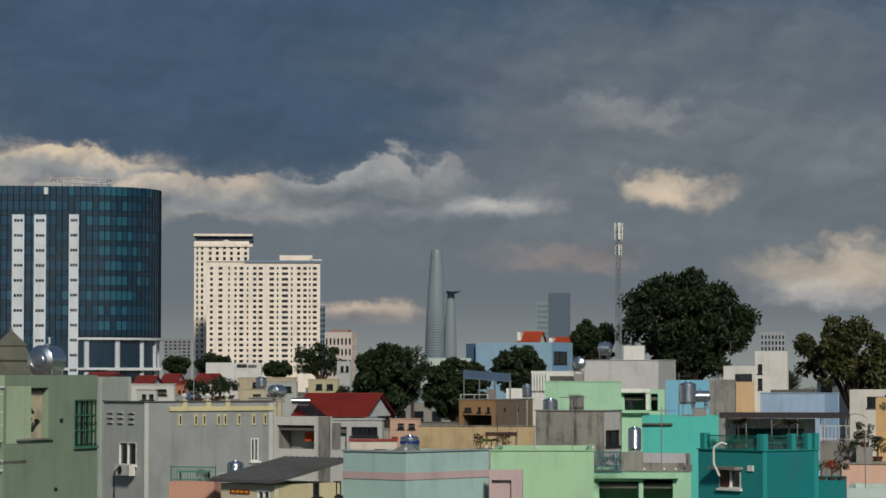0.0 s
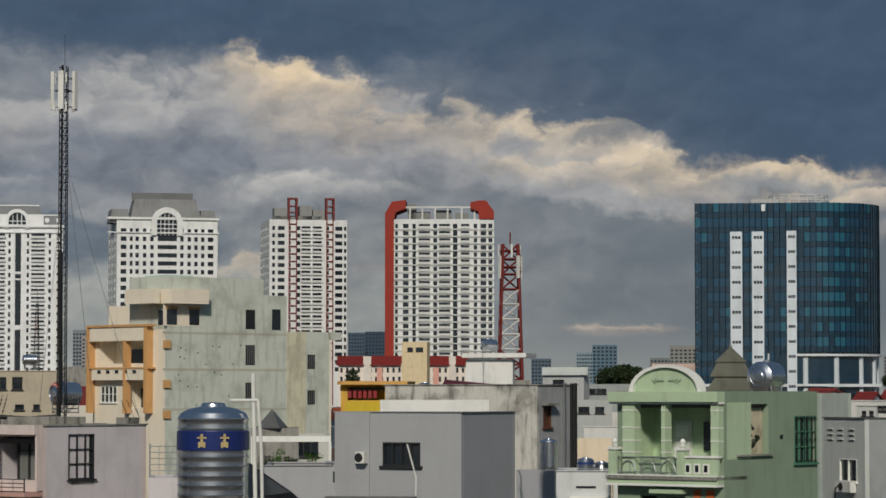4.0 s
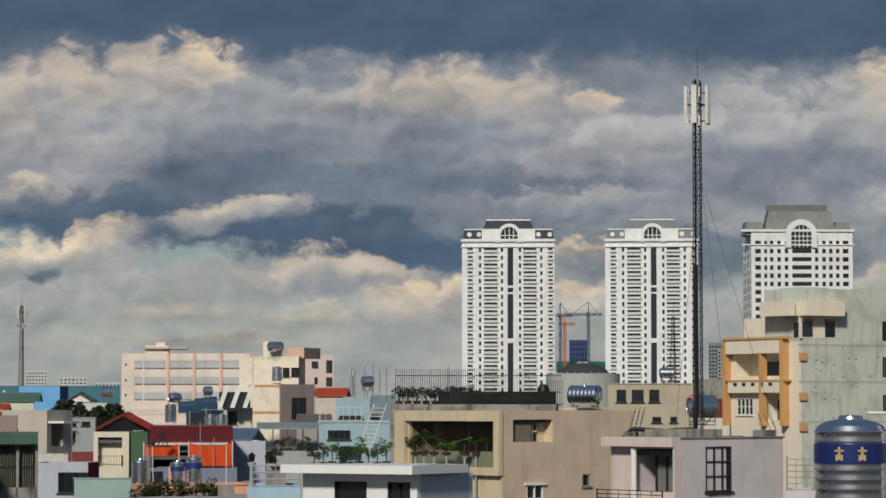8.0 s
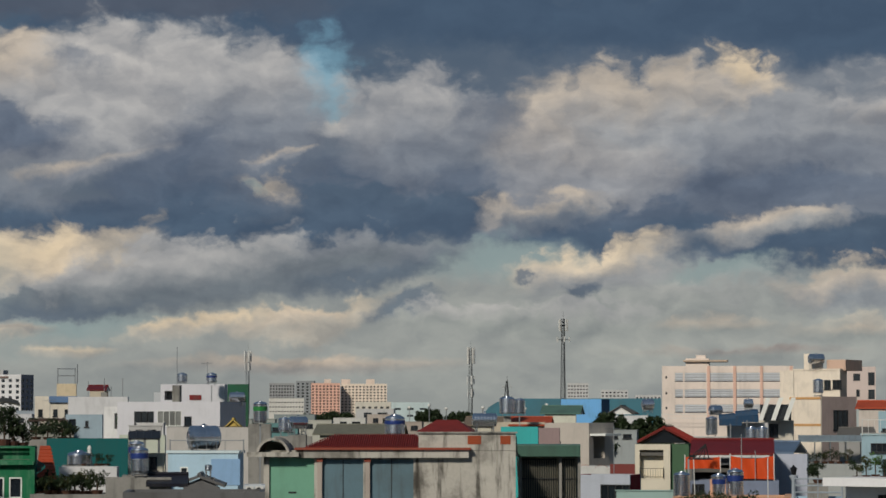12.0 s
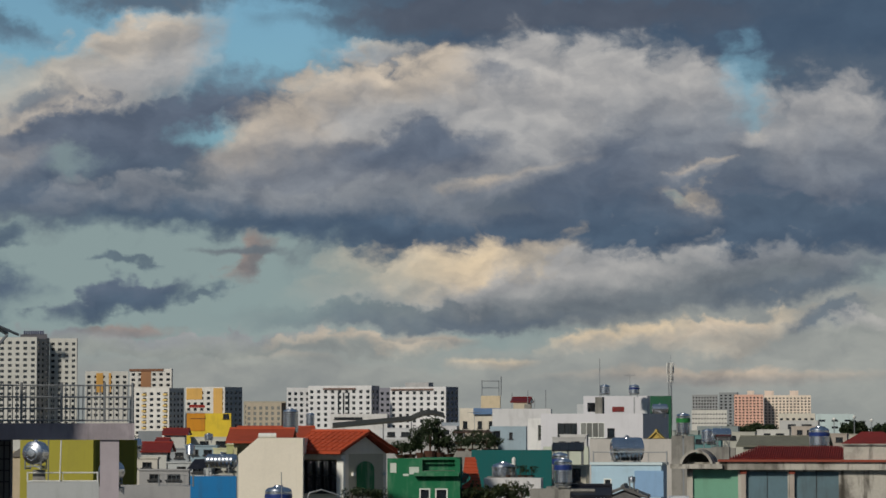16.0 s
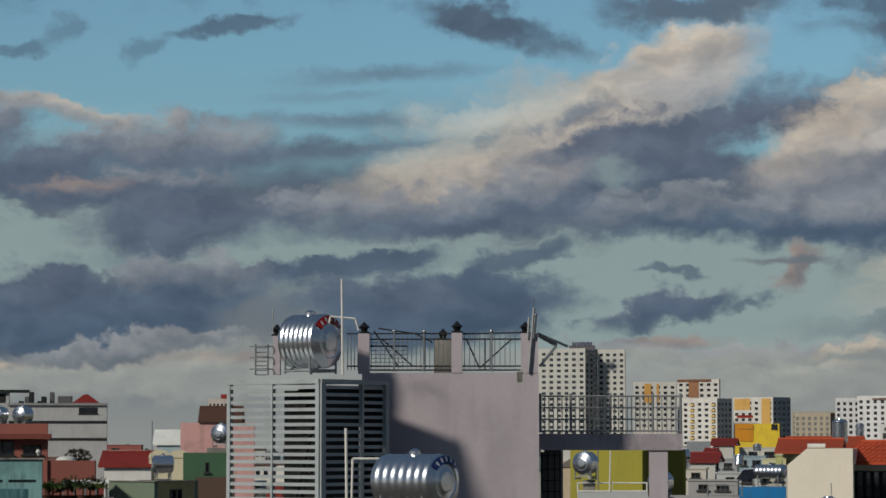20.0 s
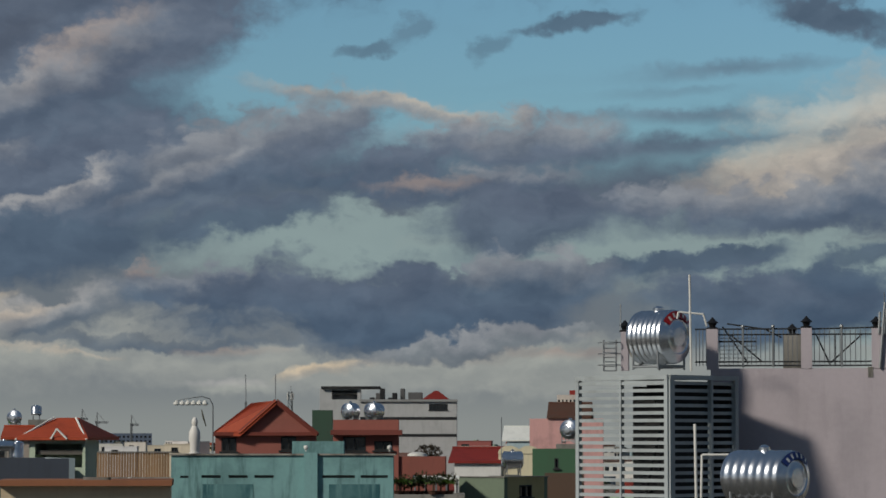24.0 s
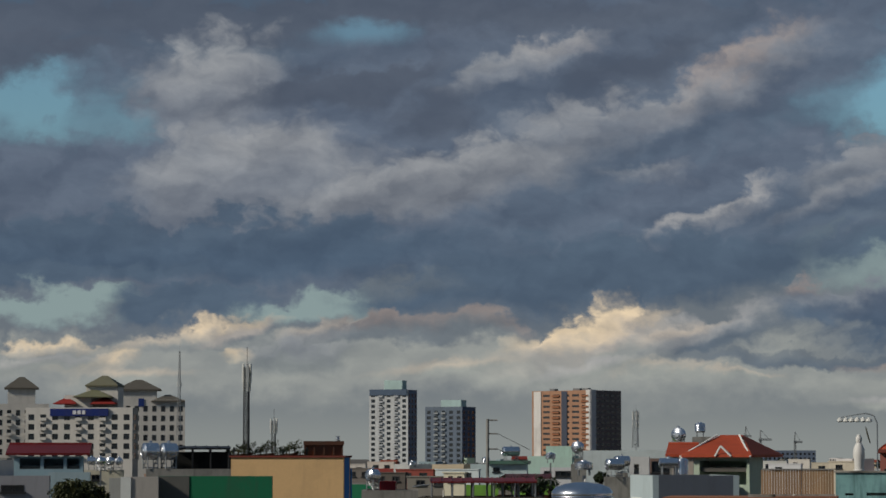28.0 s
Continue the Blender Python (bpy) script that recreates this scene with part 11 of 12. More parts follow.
for i, (x0, x1, y, d_, c) in enumerate(MIDS):
    house(x0, x1 - 3, x1, y, d_, 20, paint(*c), None, "small weathered flat-roofed town house", [("L", x0 + (x1 - x0) * 0.2, y + 6, x0 + (x1 - x0) * 0.4, y + 16, "d", 2, 1), ("L", x0 + (x1 - x0) * 0.55, y + 6, x0 + (x1 - x0) * 0.8, y + 16, "d", 2, 1)], depth=7, cap=0.08)
sp = anchor("solar_water_heater", facing(625, 836, 140), "dark slanted solar collector on a roof", "solar heater")
bm = bmesh.new()
v = [bm.verts.new(p) for p in ((-0.9, 0, 0), (0.7, 0, 0.1), (1.0, 0.8, 0.6), (-0.5, 0.8, 0.5))]
bm.faces.new(v)
part("collector", bm, mat("solar_black", (28, 28, 36), 0.3), sp)
tank_flat(655, 848, 120, 1.3, 0.3, 150, mat("red_badge", (160, 30, 34), 0.4, 0, 0.1, 0))
h = house(600, 681, 682, 848, 118, 2, mat("blue_metal_box", (30, 120, 180), 0.5, 0.1, 0.15, 0.2), None, "bright blue metal box on a roof", depth=4)
gable(house(676, 735, 736, 790, 150, 3, paint(196, 190, 150), None, "house with an orange tiled roof and open room", [("L", 682, 797, 706, 812, "o")], depth=6), 672, 770, 790, 768, 0, 6, TILEO, "x", 0.3, None, tiles=False)

# grey rendered roof house with lantern piers, louvred stair cage and tanks
sheet(5063.9, 780.7)
MAUV = paint(176, 168, 174, 0.2, 0.25)
h = Lot("house", 640, 954, 954, 660, 58, 0, 5, "mauve-grey rendered house top with lantern piers and railings", "house")
h.shell(MAUV, (), 0.05)
h.box("stain", "L", 915, 658, 924, 676, 0.012, -0.0, OLDC)
LANT = BLACKP
for x0, x1, y0, dy in ((633, 653, 590, 0.0), (764, 796, 598, 1.2), (799, 818, 589, 0.0), (922, 953, 590, 0.0), (476, 489, 592, 0.6)):
    foot_y = 660
    # the set-back pier takes a darker concrete grey, which paints its shade
    pier = h.local("pier", (h.u(x0), h.u(x1), 0.0 + dy, 0.25 + dy, h.z(foot_y) - 0.02, h.z(y0)), MAUV if x0 != 764 else CONC)
    bm = bmesh.new()
    cx = (h.u(x0) + h.u(x1)) / 2 if x0 != 922 else h.u(930)
    m_ = Matrix.Translation((cx, 0.12 + dy, h.z(y0)))
    bm_lathe(bm, [(0.12, 0), (0.12, 0.03), (0.06, 0.05), (0.09, 0.12), (0.13, 0.13), (0.05, 0.2), (0.02, 0.24), (0, 0.25)], 10, m_)
    part("lantern", bm, LANT, pier, "small black lantern")
bm = bmesh.new()
bars = [((654, 590), (799, 590)), ((654, 655), (799, 655)), ((654, 600), (799, 600)), ((654, 648), (799, 648)), ((654, 612), (720, 612)), ((818, 590), (922, 588)), ((818, 655), (922, 655)), ((818, 600), (922, 600)), ((818, 648), (922, 648)), ((612, 590), (634, 590)), ((612, 648), (634, 648)),
        ((668, 580), (735, 590)), ((660, 585), (705, 650)), ((675, 600), (730, 648)), ((735, 590), (764, 605)), ((850, 650), (905, 600)), ((825, 600), (850, 655)), ((858, 600), (858, 655))]
for (x0, y0), (x1, y1) in bars:
    dy = 0.1 if y0 == y1 else 0.25
    bm_tube(bm, (h.u(x0), dy, h.z(y0)), (h.u(x1), dy, h.z(y1)), 0.018, 6)
rl = part("railing", bm, IRON, h.ob, "dark steel railing with slanting struts")
bm = bmesh.new()
for x in [656 + 8 * i for i in range(18)] + [822 + 9 * i for i in range(11)] + [614, 620, 626, 632]:
    bm_tube(bm, (h.u(x), 0.1, h.z(655)), (h.u(x), 0.1, h.z(592)), 0.009, 5)
part("uprights", bm, GALV, rl)
for y in (606, 613, 620, 627, 634, 641):
    bm = bmesh.new()
    bm_tube(bm, (h.u(655), 0.12, h.z(y)), (h.u(722), 0.12, h.z(y)), 0.007, 4)
    part("thin_rail", bm, GALV, rl)
for x in (697, 750, 870):
    bm = bmesh.new()
    bm_tube(bm, (h.u(x), 0.06, h.z(658)), (h.u(x), 0.06, h.z(587)), 0.022, 6)
    bmesh.ops.create_uvsphere(bm, u_segments=8, v_segments=6, radius=0.04, matrix=Matrix.Translation((h.u(x), 0.06, h.z(586))))
    part("rail_post", bm, GALV, rl)
# leaning poles and bracket at the corner
bm = bmesh.new()
bm_tube(bm, (h.u(936), -0.05, h.z(660)), (h.u(946), -0.05, h.z(545)), 0.03, 6)
bm_tube(bm, (h.u(944), -0.02, h.z(600)), (h.u(948), -0.02, h.z(556)), 0.05, 6)
bm_tube(bm, (h.u(935), -0.02, h.z(600)), (h.u(937), -0.02, h.z(562)), 0.03, 6)
bm_tube(bm, (h.u(945), 0, h.z(548)), (h.u(945), 0, h.z(527)), 0.01, 5)
bm_tube(bm, (h.u(952), 0.1, h.z(590)), (h.u(1005), 0.4, h.z(612)), 0.03, 6)
bm_tube(bm, (h.u(955), 0.1, h.z(594)), (h.u(985), 0.4, h.z(610)), 0.04, 6)
bm_tube(bm, (h.u(956), 0.1, h.z(648)), (h.u(985), 0.3, h.z(612)), 0.03, 6)
part("corner_poles", bm, GALV, h.ob, "leaning steel poles and bracket")
# balcony wing
w2 = Lot("balcony_wing", 954, 1208, 1208, 766, 60, 0, 4, "mauve-grey balcony slab on a pillar with steel railing", "balcony")
SLB = mat("stained_slab", (170, 162, 168), 0.9, 0, 0.4, 0.45, dirt=(50, 48, 46))
w2.box("slab", "L", 953, 768, 1208, 797, 0.0, 3.2, SLB)
w2.box("pillar", "L", 1148, 797, 1181, 900, -0.05, 0.35, MAUV)
w2.local("pillar_foot", (w2.u(1148), w2.u(1181), 0.06, 0.34, 0, w2.z(900)), MAUV)
w2.local("back_block", (w2.u(954), w2.u(985), 2.0, 3.2, 0, w2.z(797)), paint(84, 92, 104))
w2.local("stairwell_frame", (w2.u(954), w2.u(988), 0.6, 0.7, w2.z(900), w2.z(800)), CURTAIN)
bm = bmesh.new()
for x in (955, 966, 978, 988):
    bm_box(bm, w2.u(x), w2.u(x + 2.5), 0.5, 0.6, w2.z(900), w2.z(800))
for y in (806, 830, 850, 870):
    bm_box(bm, w2.u(955), w2.u(990), 0.49, 0.58, w2.z(y + 2), w2.z(y))
part("door_frame", bm, IRON, w2.ob)
rail("balcony_rail", w2.ob, [(w2.u(956), 0.06, w2.z(766)), (w2.u(1010), 0.06, w2.z(766)), (w2.u(1080), 0.06, w2.z(766)), (w2.u(1155), 0.06, w2.z(766)), (w2.u(1204), 0.06, w2.z(766)), (w2.u(1204), 3.0, w2.z(766))], 0.78, GALV, 0.085, 4, 0.02, 0.028)
# louvred cage
LV = mat("grey_louvre_steel", (168, 176, 178), 0.5, 0.1, 0.2, 0.15)
c = Lot("louvre_cage", 400, 566, 690, 672, 55, 40, 3, "louvred grey steel cage round a stair", "louvre cage")
me = None
for i in range(17):
    y = 682 + 13.3 * i
    for face, x0, x1 in (("L", 404, 562), ("R", 572, 688)):
        c.box("slat", face, x0, y, x1, y + 6.0, 0.02 if face == "L" else -0.02, 0.03, LV)
for face, x0, x1 in (("L", 399, 405), ("L", 480, 483), ("L", 560, 566), ("R", 566, 574), ("R", 640, 643), ("R", 684, 690)):
    c.box("frame_post", face, x0, 672, x1, 905, 0.04, 0.06, LV)
c.box("frame_top", "L", 398, 671, 566, 679, 0.05, 0.08, LV)
c.box("frame_top", "R", 566, 671, 690, 679, 0.05, 0.08, LV)
c.local("cage_roof", (-c.w, 0.0, 0.0, c.dep, c.z(676), c.z(672)), LV)
bm = bmesh.new()
for i in range(10):
    z = c.z(880 - 20 * i)
    bm_box(bm, -1.4 + (0.12 * i if i < 5 else 0.12 * (9 - i)), -0.9 + (0.12 * i if i < 5 else 0.12 * (9 - i)), 0.5, 1.1, z, z + 0.05)
bm_tube(bm, (-1.0, 0.4, c.z(900)), (-0.3, 0.4, c.z(690)), 0.03, 6)
bm_tube(bm, (-1.6, 0.9, c.z(690)), (-0.9, 0.9, c.z(900)), 0.03, 6)
part("stair", bm, IRON, c.ob, "dark steel stair inside the cage")
c.local("base", (-c.w, 0, 0.0, c.dep, 0, c.z(905)), MAUV)
# near-black boxes added inside the cage, its inner shade put into their colour
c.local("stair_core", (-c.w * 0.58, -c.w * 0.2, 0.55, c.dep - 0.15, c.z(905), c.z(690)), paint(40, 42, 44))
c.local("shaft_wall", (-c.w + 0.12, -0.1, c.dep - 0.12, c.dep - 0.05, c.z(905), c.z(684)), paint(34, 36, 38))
tank_flat(549, 662, 57.2, 0.85, 0.54, -38, mat("red_badge", (160, 30, 34), 0.4, 0, 0.1, 0), 0.12, "large ribbed steel tank with a red badge")
c.deck = c.top
lad = anchor("cage_ladder", facing(452, 664, 59), "steel ladder with safety hoops", "ladder")
s_ = 59 / F
bm = bmesh.new()
for x in (0, 22):
    bm_tube(bm, (x * s_, 0, 0), (x * s_, 0, 55 * s_), 0.018, 6)
for i in range(7):
    bm_tube(bm, (0, 0, 8 * i * s_), (22 * s_, 0, 8 * i * s_), 0.012, 5)
for z in (10, 30, 50):
    for i in range(8):
        a, b = math.pi * i / 8, math.pi * (i + 1) / 8
        bm_tube(bm, (11 * s_ - 0.25 * math.cos(a), -0.3 * math.sin(a), z * s_), (11 * s_ - 0.25 * math.cos(b), -0.3 * math.sin(b), z * s_), 0.012, 5)
part("rails", bm, GALV, lad)
pipe([(482, 592), (482, 545)], 57, 0.012, GALV, "thin rod with a small head", "aerial")
pipe([(606, 664), (604, 494)], 55, 0.022, WHITEP, "tall white plastic pipe beside a tank")
pipe([(582, 572), (584, 560), (628, 564), (634, 585)], 56.5, 0.02, WHITEP, "white pipe feeding a tank")
pipe([(614, 905), (612, 758)], 48, 0.025, WHITEP, "white plastic pipe")
pipe([(622, 905), (624, 812), (760, 812)], 47, 0.02, WHITEP, "white pipe above a tank")
tank_flat(734, 905, 46, 1.15, 0.44, -38, BLUEB, 0.05, "ribbed steel tank with a blue badge")
house(640, 830, 831, 906, 47.5, 0, CONC, None, "concrete roof below a steel tank", depth=2)

# ======== last stretch ========
sheet(5978.8, 782.4)
h = house(1109, 1190, 1268, 854, 105, 40, paint(110, 124, 106), paint(170, 160, 116), "green-grey and beige low house", [("R", 1217, 868, 1239, 890, "d", 2, 1)], depth=5, cap=0.03, cap_mat=CONC)
# dark brown paint includes the wall's shade
h = house(1262, 1330, 1331, 846, 110, 4, paint(90, 72, 60), None, "brown shaded wall", depth=4)
tank_flat(1205, 852, 125, 0.8, 0.38, 190)
house(1160, 1270, 1271, 853, 128, 0, ROOFDK, None, "dark roof deck with a tank", depth=4)
h = house(1240, 1322, 1323, 803, 140, 4, paint(66, 100, 76), None, "dark green rooftop hut", [("L", 1279, 820, 1286, 838, "d", 1, 1)], depth=5)
tank_flat(1307, 794, 125, 0.42, 0.42, 60, stand=0.2)
house(1282, 1330, 1330, 795, 142, 0, CONC, None, "concrete stand roof for a tank", depth=3)
PK = paint(206, 160, 156, 0.4, 0.45)
h = house(1235, 1365, 1366, 750, 230, 2, PK, None, "streaked pink house", depth=7)
gable(h, 1270, 1340, 750, 724, 0, 5, mat("brown_tile", (84, 56, 44), 0.8), "x", 0.2, None, tiles=False)
b = slab(1284, 1318, 1318, 708, 1300, 0, far_paint(206, 196, 186), None, 9, 6, 5, 1, "pinkish apartment block with a red cap", 0.5)
b.local("red_cap", (b.u(1306), b.u(1318), 2, 8, b.top, b.z(700)), far_paint(150, 50, 44))
h = house(1180, 1250, 1251, 812, 150, 4, paint(214, 206, 176), None, "cream house with arched parapets", [("L", 1195, 818, 1215, 830, "o")], depth=5)
for x in (1199, 1233):
    bm = bmesh.new()
    r_ = 20 * h.s
    bm.faces.new([bm.verts.new((h.u(x) + r_ * math.cos(math.pi * i / 14), -0.05, h.top + 0.7 * r_ * math.sin(math.pi * i / 14))) for i in range(15)])
    bm.faces.new([bm.verts.new((h.u(x) + r_ * math.cos(math.pi * i / 14), 0.25, h.top + 0.7 * r_ * math.sin(math.pi * i / 14))) for i in range(15)][::-1])
    for i in range(14):
        a, b_ = math.pi * i / 14, math.pi * (i + 1) / 14
        bm.faces.new([bm.verts.new((h.u(x) + r_ * math.cos(t_), y, h.top + 0.7 * r_ * math.sin(t_))) for t_, y in ((a, -0.05), (b_, -0.05), (b_, 0.25), (a, 0.25))])
    part("round_parapet", bm, paint(214, 206, 176), h.ob)
gable(house(1195, 1236, 1237, 786, 260, 3, paint(170, 190, 196), None, "pale blue gabled house", depth=6), 1190, 1290, 790, 766, 0, 6, TRIM, "x", 0.2, paint(150, 180, 190), tiles=False)
gable(house(1102, 1184, 1186, 829, 150, 3, WHITE, None, "white house with a red roof", depth=6), 1098, 1188, 829, 806, 0, 6, TILE, "x", 0.2, WHITE, tiles=False)
h = house(996, 1086, 1088, 817, 120, 3, paint(140, 84, 74), None, "maroon-brown wall", depth=5)
for i in range(8):
    plant(1000 + 13 * i, 884, 100 + 0.2 * i, 0.9, 0.8, 300 + i, (LEAF3, LEAF2, LEAF)[i % 3], 260, palm=i % 3 == 0)
house(990, 1120, 1121, 884, 101, 0, CONC, None, "planted terrace edge", depth=3)
canopy(1030, 1110, 855, 858, 884, 104, 2, TRIM, "white pergola beams", 5)
bd = anchor("roof_dome", facing(1036, 816, 125), "small white shallow dome", "dome")
bm = bmesh.new()
bm_lathe(bm, [(0.45, 0), (0.4, 0.1), (0.2, 0.17), (0, 0.19)], 16)
part("shell", bm, WHITEP, bd, smooth=True)
tree(1030, 1085, 790, 830, 200, 71, 900, mat("bare_twigs", (70, 62, 54), 0.9), airy=1.0, label="thin bare tree")
WG = paint(176, 178, 178, 0.1, 0.15)
h = house(935, 1106, 1107, 718, 360, 2, WG, None, "large grey-white commercial building with dark stripes", [("L", 1057, 724, 1090, 735, "d", 5, 1)], depth=20)
for y in (747, 777):
    h.box("dark_stripe", "L", 935, y, 1106, y + 5, 0.04, -0.0, IRON)
hip(h, 1045, 1091, 717, 700, 1, 5, TILE)
h.box("cornice", "L", 933, 716, 1108, 720, 0.3, -0.01, paint(140, 142, 142))
h2 = house(863, 936, 937, 697, 365, 2, WG, None, "grey-white stair and plant tower", [("L", 885, 700, 930, 716, "o")], depth=10)
h.local("roof_plant", (h.u(1018), h.u(1042), 3, 6, h.top - 0.5, h.z(703)), SHEETY)
for i, x in enumerate((950, 960, 968, 982, 990, 1004)):
    h.local("roof_plant", (h.u(x), h.u(x + 7), 2 + i % 2, 5, h.top - 0.5, h.z(712 - 8 * (i % 3))), SHEETY if i % 2 else IRON)
h2.local("canopy", (h2.u(866), h2.u(970), -0.5, 6, h2.top, h2.top + 0.3), IRON)
BRN = paint(150, 92, 82, 0.15, 0.15)
h = house(887, 1003, 1004, 752, 120, 3, BRN, None, "brick-pink flat house top", [("L", 905, 782, 945, 808, "d", 2, 1), ("L", 960, 790, 992, 806, "d", 2, 1)], depth=6)
h.box("eave", "L", 884, 770, 1010, 779, 0.5, -0.01, paint(120, 66, 58))
tank_flat(918, 752, 124, 0.5, 0.36, 230, stand=0.02, dull=True)
tank_flat(960, 752, 124, 0.6, 0.36, 230, stand=0.02, dull=True)
h = house(850, 886, 887, 735, 260, 3, paint(60, 84, 70), None, "dark green roof cage", depth=5)
# brown gabled house
h = house(679, 857, 858, 776, 112, 2, BRN, None, "brown-pink house with a gabled orange roof", [("L", 690, 784, 716, 808, "d", 2, 1), ("L", 795, 782, 822, 806, "d", 2, 1)], depth=8)
bm = bmesh.new()
zt_, zb_ = h.z(722), h.z(776)
v = [bm.verts.new(p) for p in ((h.u(722), -0.15, zb_), (h.u(857), -0.15, zb_), (h.u(785), -0.15, zt_))]
u = [bm.verts.new((p.co.x, 0.1, p.co.z)) for p in v]
bm.faces.new(v)
bm.faces.new(u[::-1])
for i in range(3):
    bm.faces.new((v[(i + 1) % 3], v[i], u[i], u[(i + 1) % 3]))
part("gable_wall", bm, BRN, h.ob)
for pts in (((676, 0.0, 776), (724, -0.4, 776), (787, -0.4, 720), (735, 3.5, 722)),):
    bm = bmesh.new()
    v = [bm.verts.new((h.u(x), y, h.z(z))) for x, y, z in pts]
    u = [bm.verts.new((p.co.x, p.co.y, p.co.z - 0.12)) for p in v]
    bm.faces.new(v)
    bm.faces.new(u[::-1])
    for i in range(4):
        bm.faces.new((v[(i + 1) % 4], v[i], u[i], u[(i + 1) % 4]))
    for i in range(14):
        k = i / 13
        bm_tube(bm, v[0].co.lerp(v[1].co, k) + Vector((0, 0, 0.02)), v[3].co.lerp(v[2].co, k) + Vector((0, 0, 0.02)), 0.035, 4)
    part("roof_slope", bm, TILEO, h.ob, "orange tiled roof slope")
for a_, b_ in (((722, 776), (787, 719)), ((787, 719), (860, 778))):
    bm = bmesh.new()
    bm_tube(bm, (h.u(a_[0]), -0.3, h.z(a_[1])), (h.u(b_[0]), -0.3, h.z(b_[1])), 0.11, 6)
    part("bargeboard", bm, paint(120, 60, 50), h.ob)
h.box("eave_band", "L", 676, 774, 862, 780, 0.3, -0.01, paint(120, 60, 50))
pipe([(733, 720), (732, 672)], 118, 0.02, GALV, "thin roof aerial pole", "aerial")
pipe([(785, 718), (785, 672)], 118, 0.02, GALV, "thin roof aerial pole", "aerial")
mast(812, 760, 702, 420, 0.9, 0.6, "small far lattice mast", ((0.85, 3, 1.0, 0.5),), None, IRON, 8)
# weathered blue-green wall
BG = mat("weathered_blue_green", (124, 166, 166), 0.9, 0, 0.55, 0.75, 0.2, dirt=(58, 86, 88))
h = house(600, 994, 995, 815, 78, 2, BG, None, "weathered blue-green parapet wall with slots and streaks", [("L", 616, 851, 631, 855, "o"), ("L", 654, 850, 688, 855, "o"), ("L", 702, 850, 736, 855, "o"), ("L", 748, 850, 782, 855, "o"), ("L", 868, 850, 926, 855, "o"), ("L", 936, 850, 984, 855, "o")], depth=4, cap=0.05, cap_mat=OLDC)
h.box("pier", "L", 836, 810, 860, 900, 0.12, -0.0, BG)
for x in (656, 880):
    h.box("dark_bay", "L", x, 866, x + 90, 900, 0.01, 0.0, mat("wet_teal_stain", (50, 92, 98), 0.9, 0, 0.6, 0.9, dirt=(110, 150, 150)))
for x in (839, 987):
    globe_light(h, x, 808, 0.07)
h2 = house(815, 906, 908, 790, 84, 2, BG, None, "blue-green roof block", depth=3)
# statue with lotus canopy
st = anchor("white_statue", facing(643, 815, 82), "white robed statue standing on a roof", "statue")
bm = bmesh.new()
bm_lathe(bm, [(0.16, 0), (0.17, 0.08), (0.13, 0.1), (0.14, 0.3), (0.17, 0.5), (0.16, 0.68), (0.11, 0.8), (0.07, 0.86), (0.095, 0.95), (0.085, 1.02), (0.04, 1.1), (0, 1.12)], 18)
part("figure", bm, mat("white_marble", (214, 212, 206), 0.5, 0, 0.1, 0.1), st, smooth=True)
lc = anchor("lotus_canopy", facing(675, 815, 82.5), "bent lamp arm with a petalled canopy and round disc", "lamp")
s_ = 82.5 / F
bm = bmesh.new()
ps = [(0, 0), (0, 88), (-6, 100), (-20, 104), (-34, 102)]
for a_, b_ in zip(ps, ps[1:]):
    bm_tube(bm, (a_[0] * s_, 0, a_[1] * s_), (b_[0] * s_, 0, b_[1] * s_), 0.02, 6)
bm_tube(bm, (-34 * s_, 0, 102 * s_), (-62 * s_, 0, 97 * s_), 0.015, 6)
part("arm", bm, GALV, lc)
for i in range(6):
    bm = bmesh.new()
    bm_lathe(bm, [(0.02, 0.12), (0.08, 0.06), (0.1, 0.0), (0.04, -0.03)], 10, Matrix.Translation(((-64 + 10 * i) * s_, 0, 90 * s_)))
    part("petal", bm, WHITEP, lc, "small white petal shade")
bm = bmesh.new()
bm_lathe(bm, [(0, 0.02), (0.24, 0.03), (0.26, 0), (0, -0.02)], 24, Matrix.Translation((-17 * s_, 0.1, 66 * s_)) @ Matrix.Rotation(radians(75), 4, "Y"))
part("disc", bm, mat("old_brass", (110, 104, 80), 0.5, 0.4), lc, "round dull disc")
# fence, brown-edged roof, red hip house
h = house(472, 600, 601, 853, 86, 2, CONC, None, "roof edge under a wooden fence", depth=3)
fe = anchor("wooden_fence", facing(472, 853, 85.8), "weathered upright plank fence", "fence")
s_ = 85.8 / F
pl = bpy.data.meshes.new("plank")
bm = bmesh.new()
bm_box(bm, 0, 0.07, 0, 0.025, 0, 0.74)
bm.to_mesh(pl)
bm.free()
pl.materials.append(mat("fence_plank", (150, 122, 92), 0.9, 0, 0.3, 0.3, vary=0.15))
for i in range(27):
    shared("plank", pl, fe, Matrix.Translation((i * 0.0815, 0.01 * (i % 2), 0)))
box_part("fence_cap", (0, 128 * s_, -0.03, 0.06, 0.74, 0.78), CONC, fe)
pipe([(527, 855), (556, 838), (594, 812)], 84, 0.025, WHITEP, "slanting white handrail", "handrail")
pipe([(553, 853), (553, 812)], 84, 0.02, WHITEP, "white rail post", "handrail")
h = house(305, 602, 603, 868, 72, 1, paint(206, 190, 160), None, "cream wall below a brown roof edge", depth=3, parapet=0.05)
h.local("roof_edge", (h.u(300), h.u(604), -0.3, 2.6, h.z(868), h.z(858)), paint(150, 100, 72), "brown moulded roof edge")
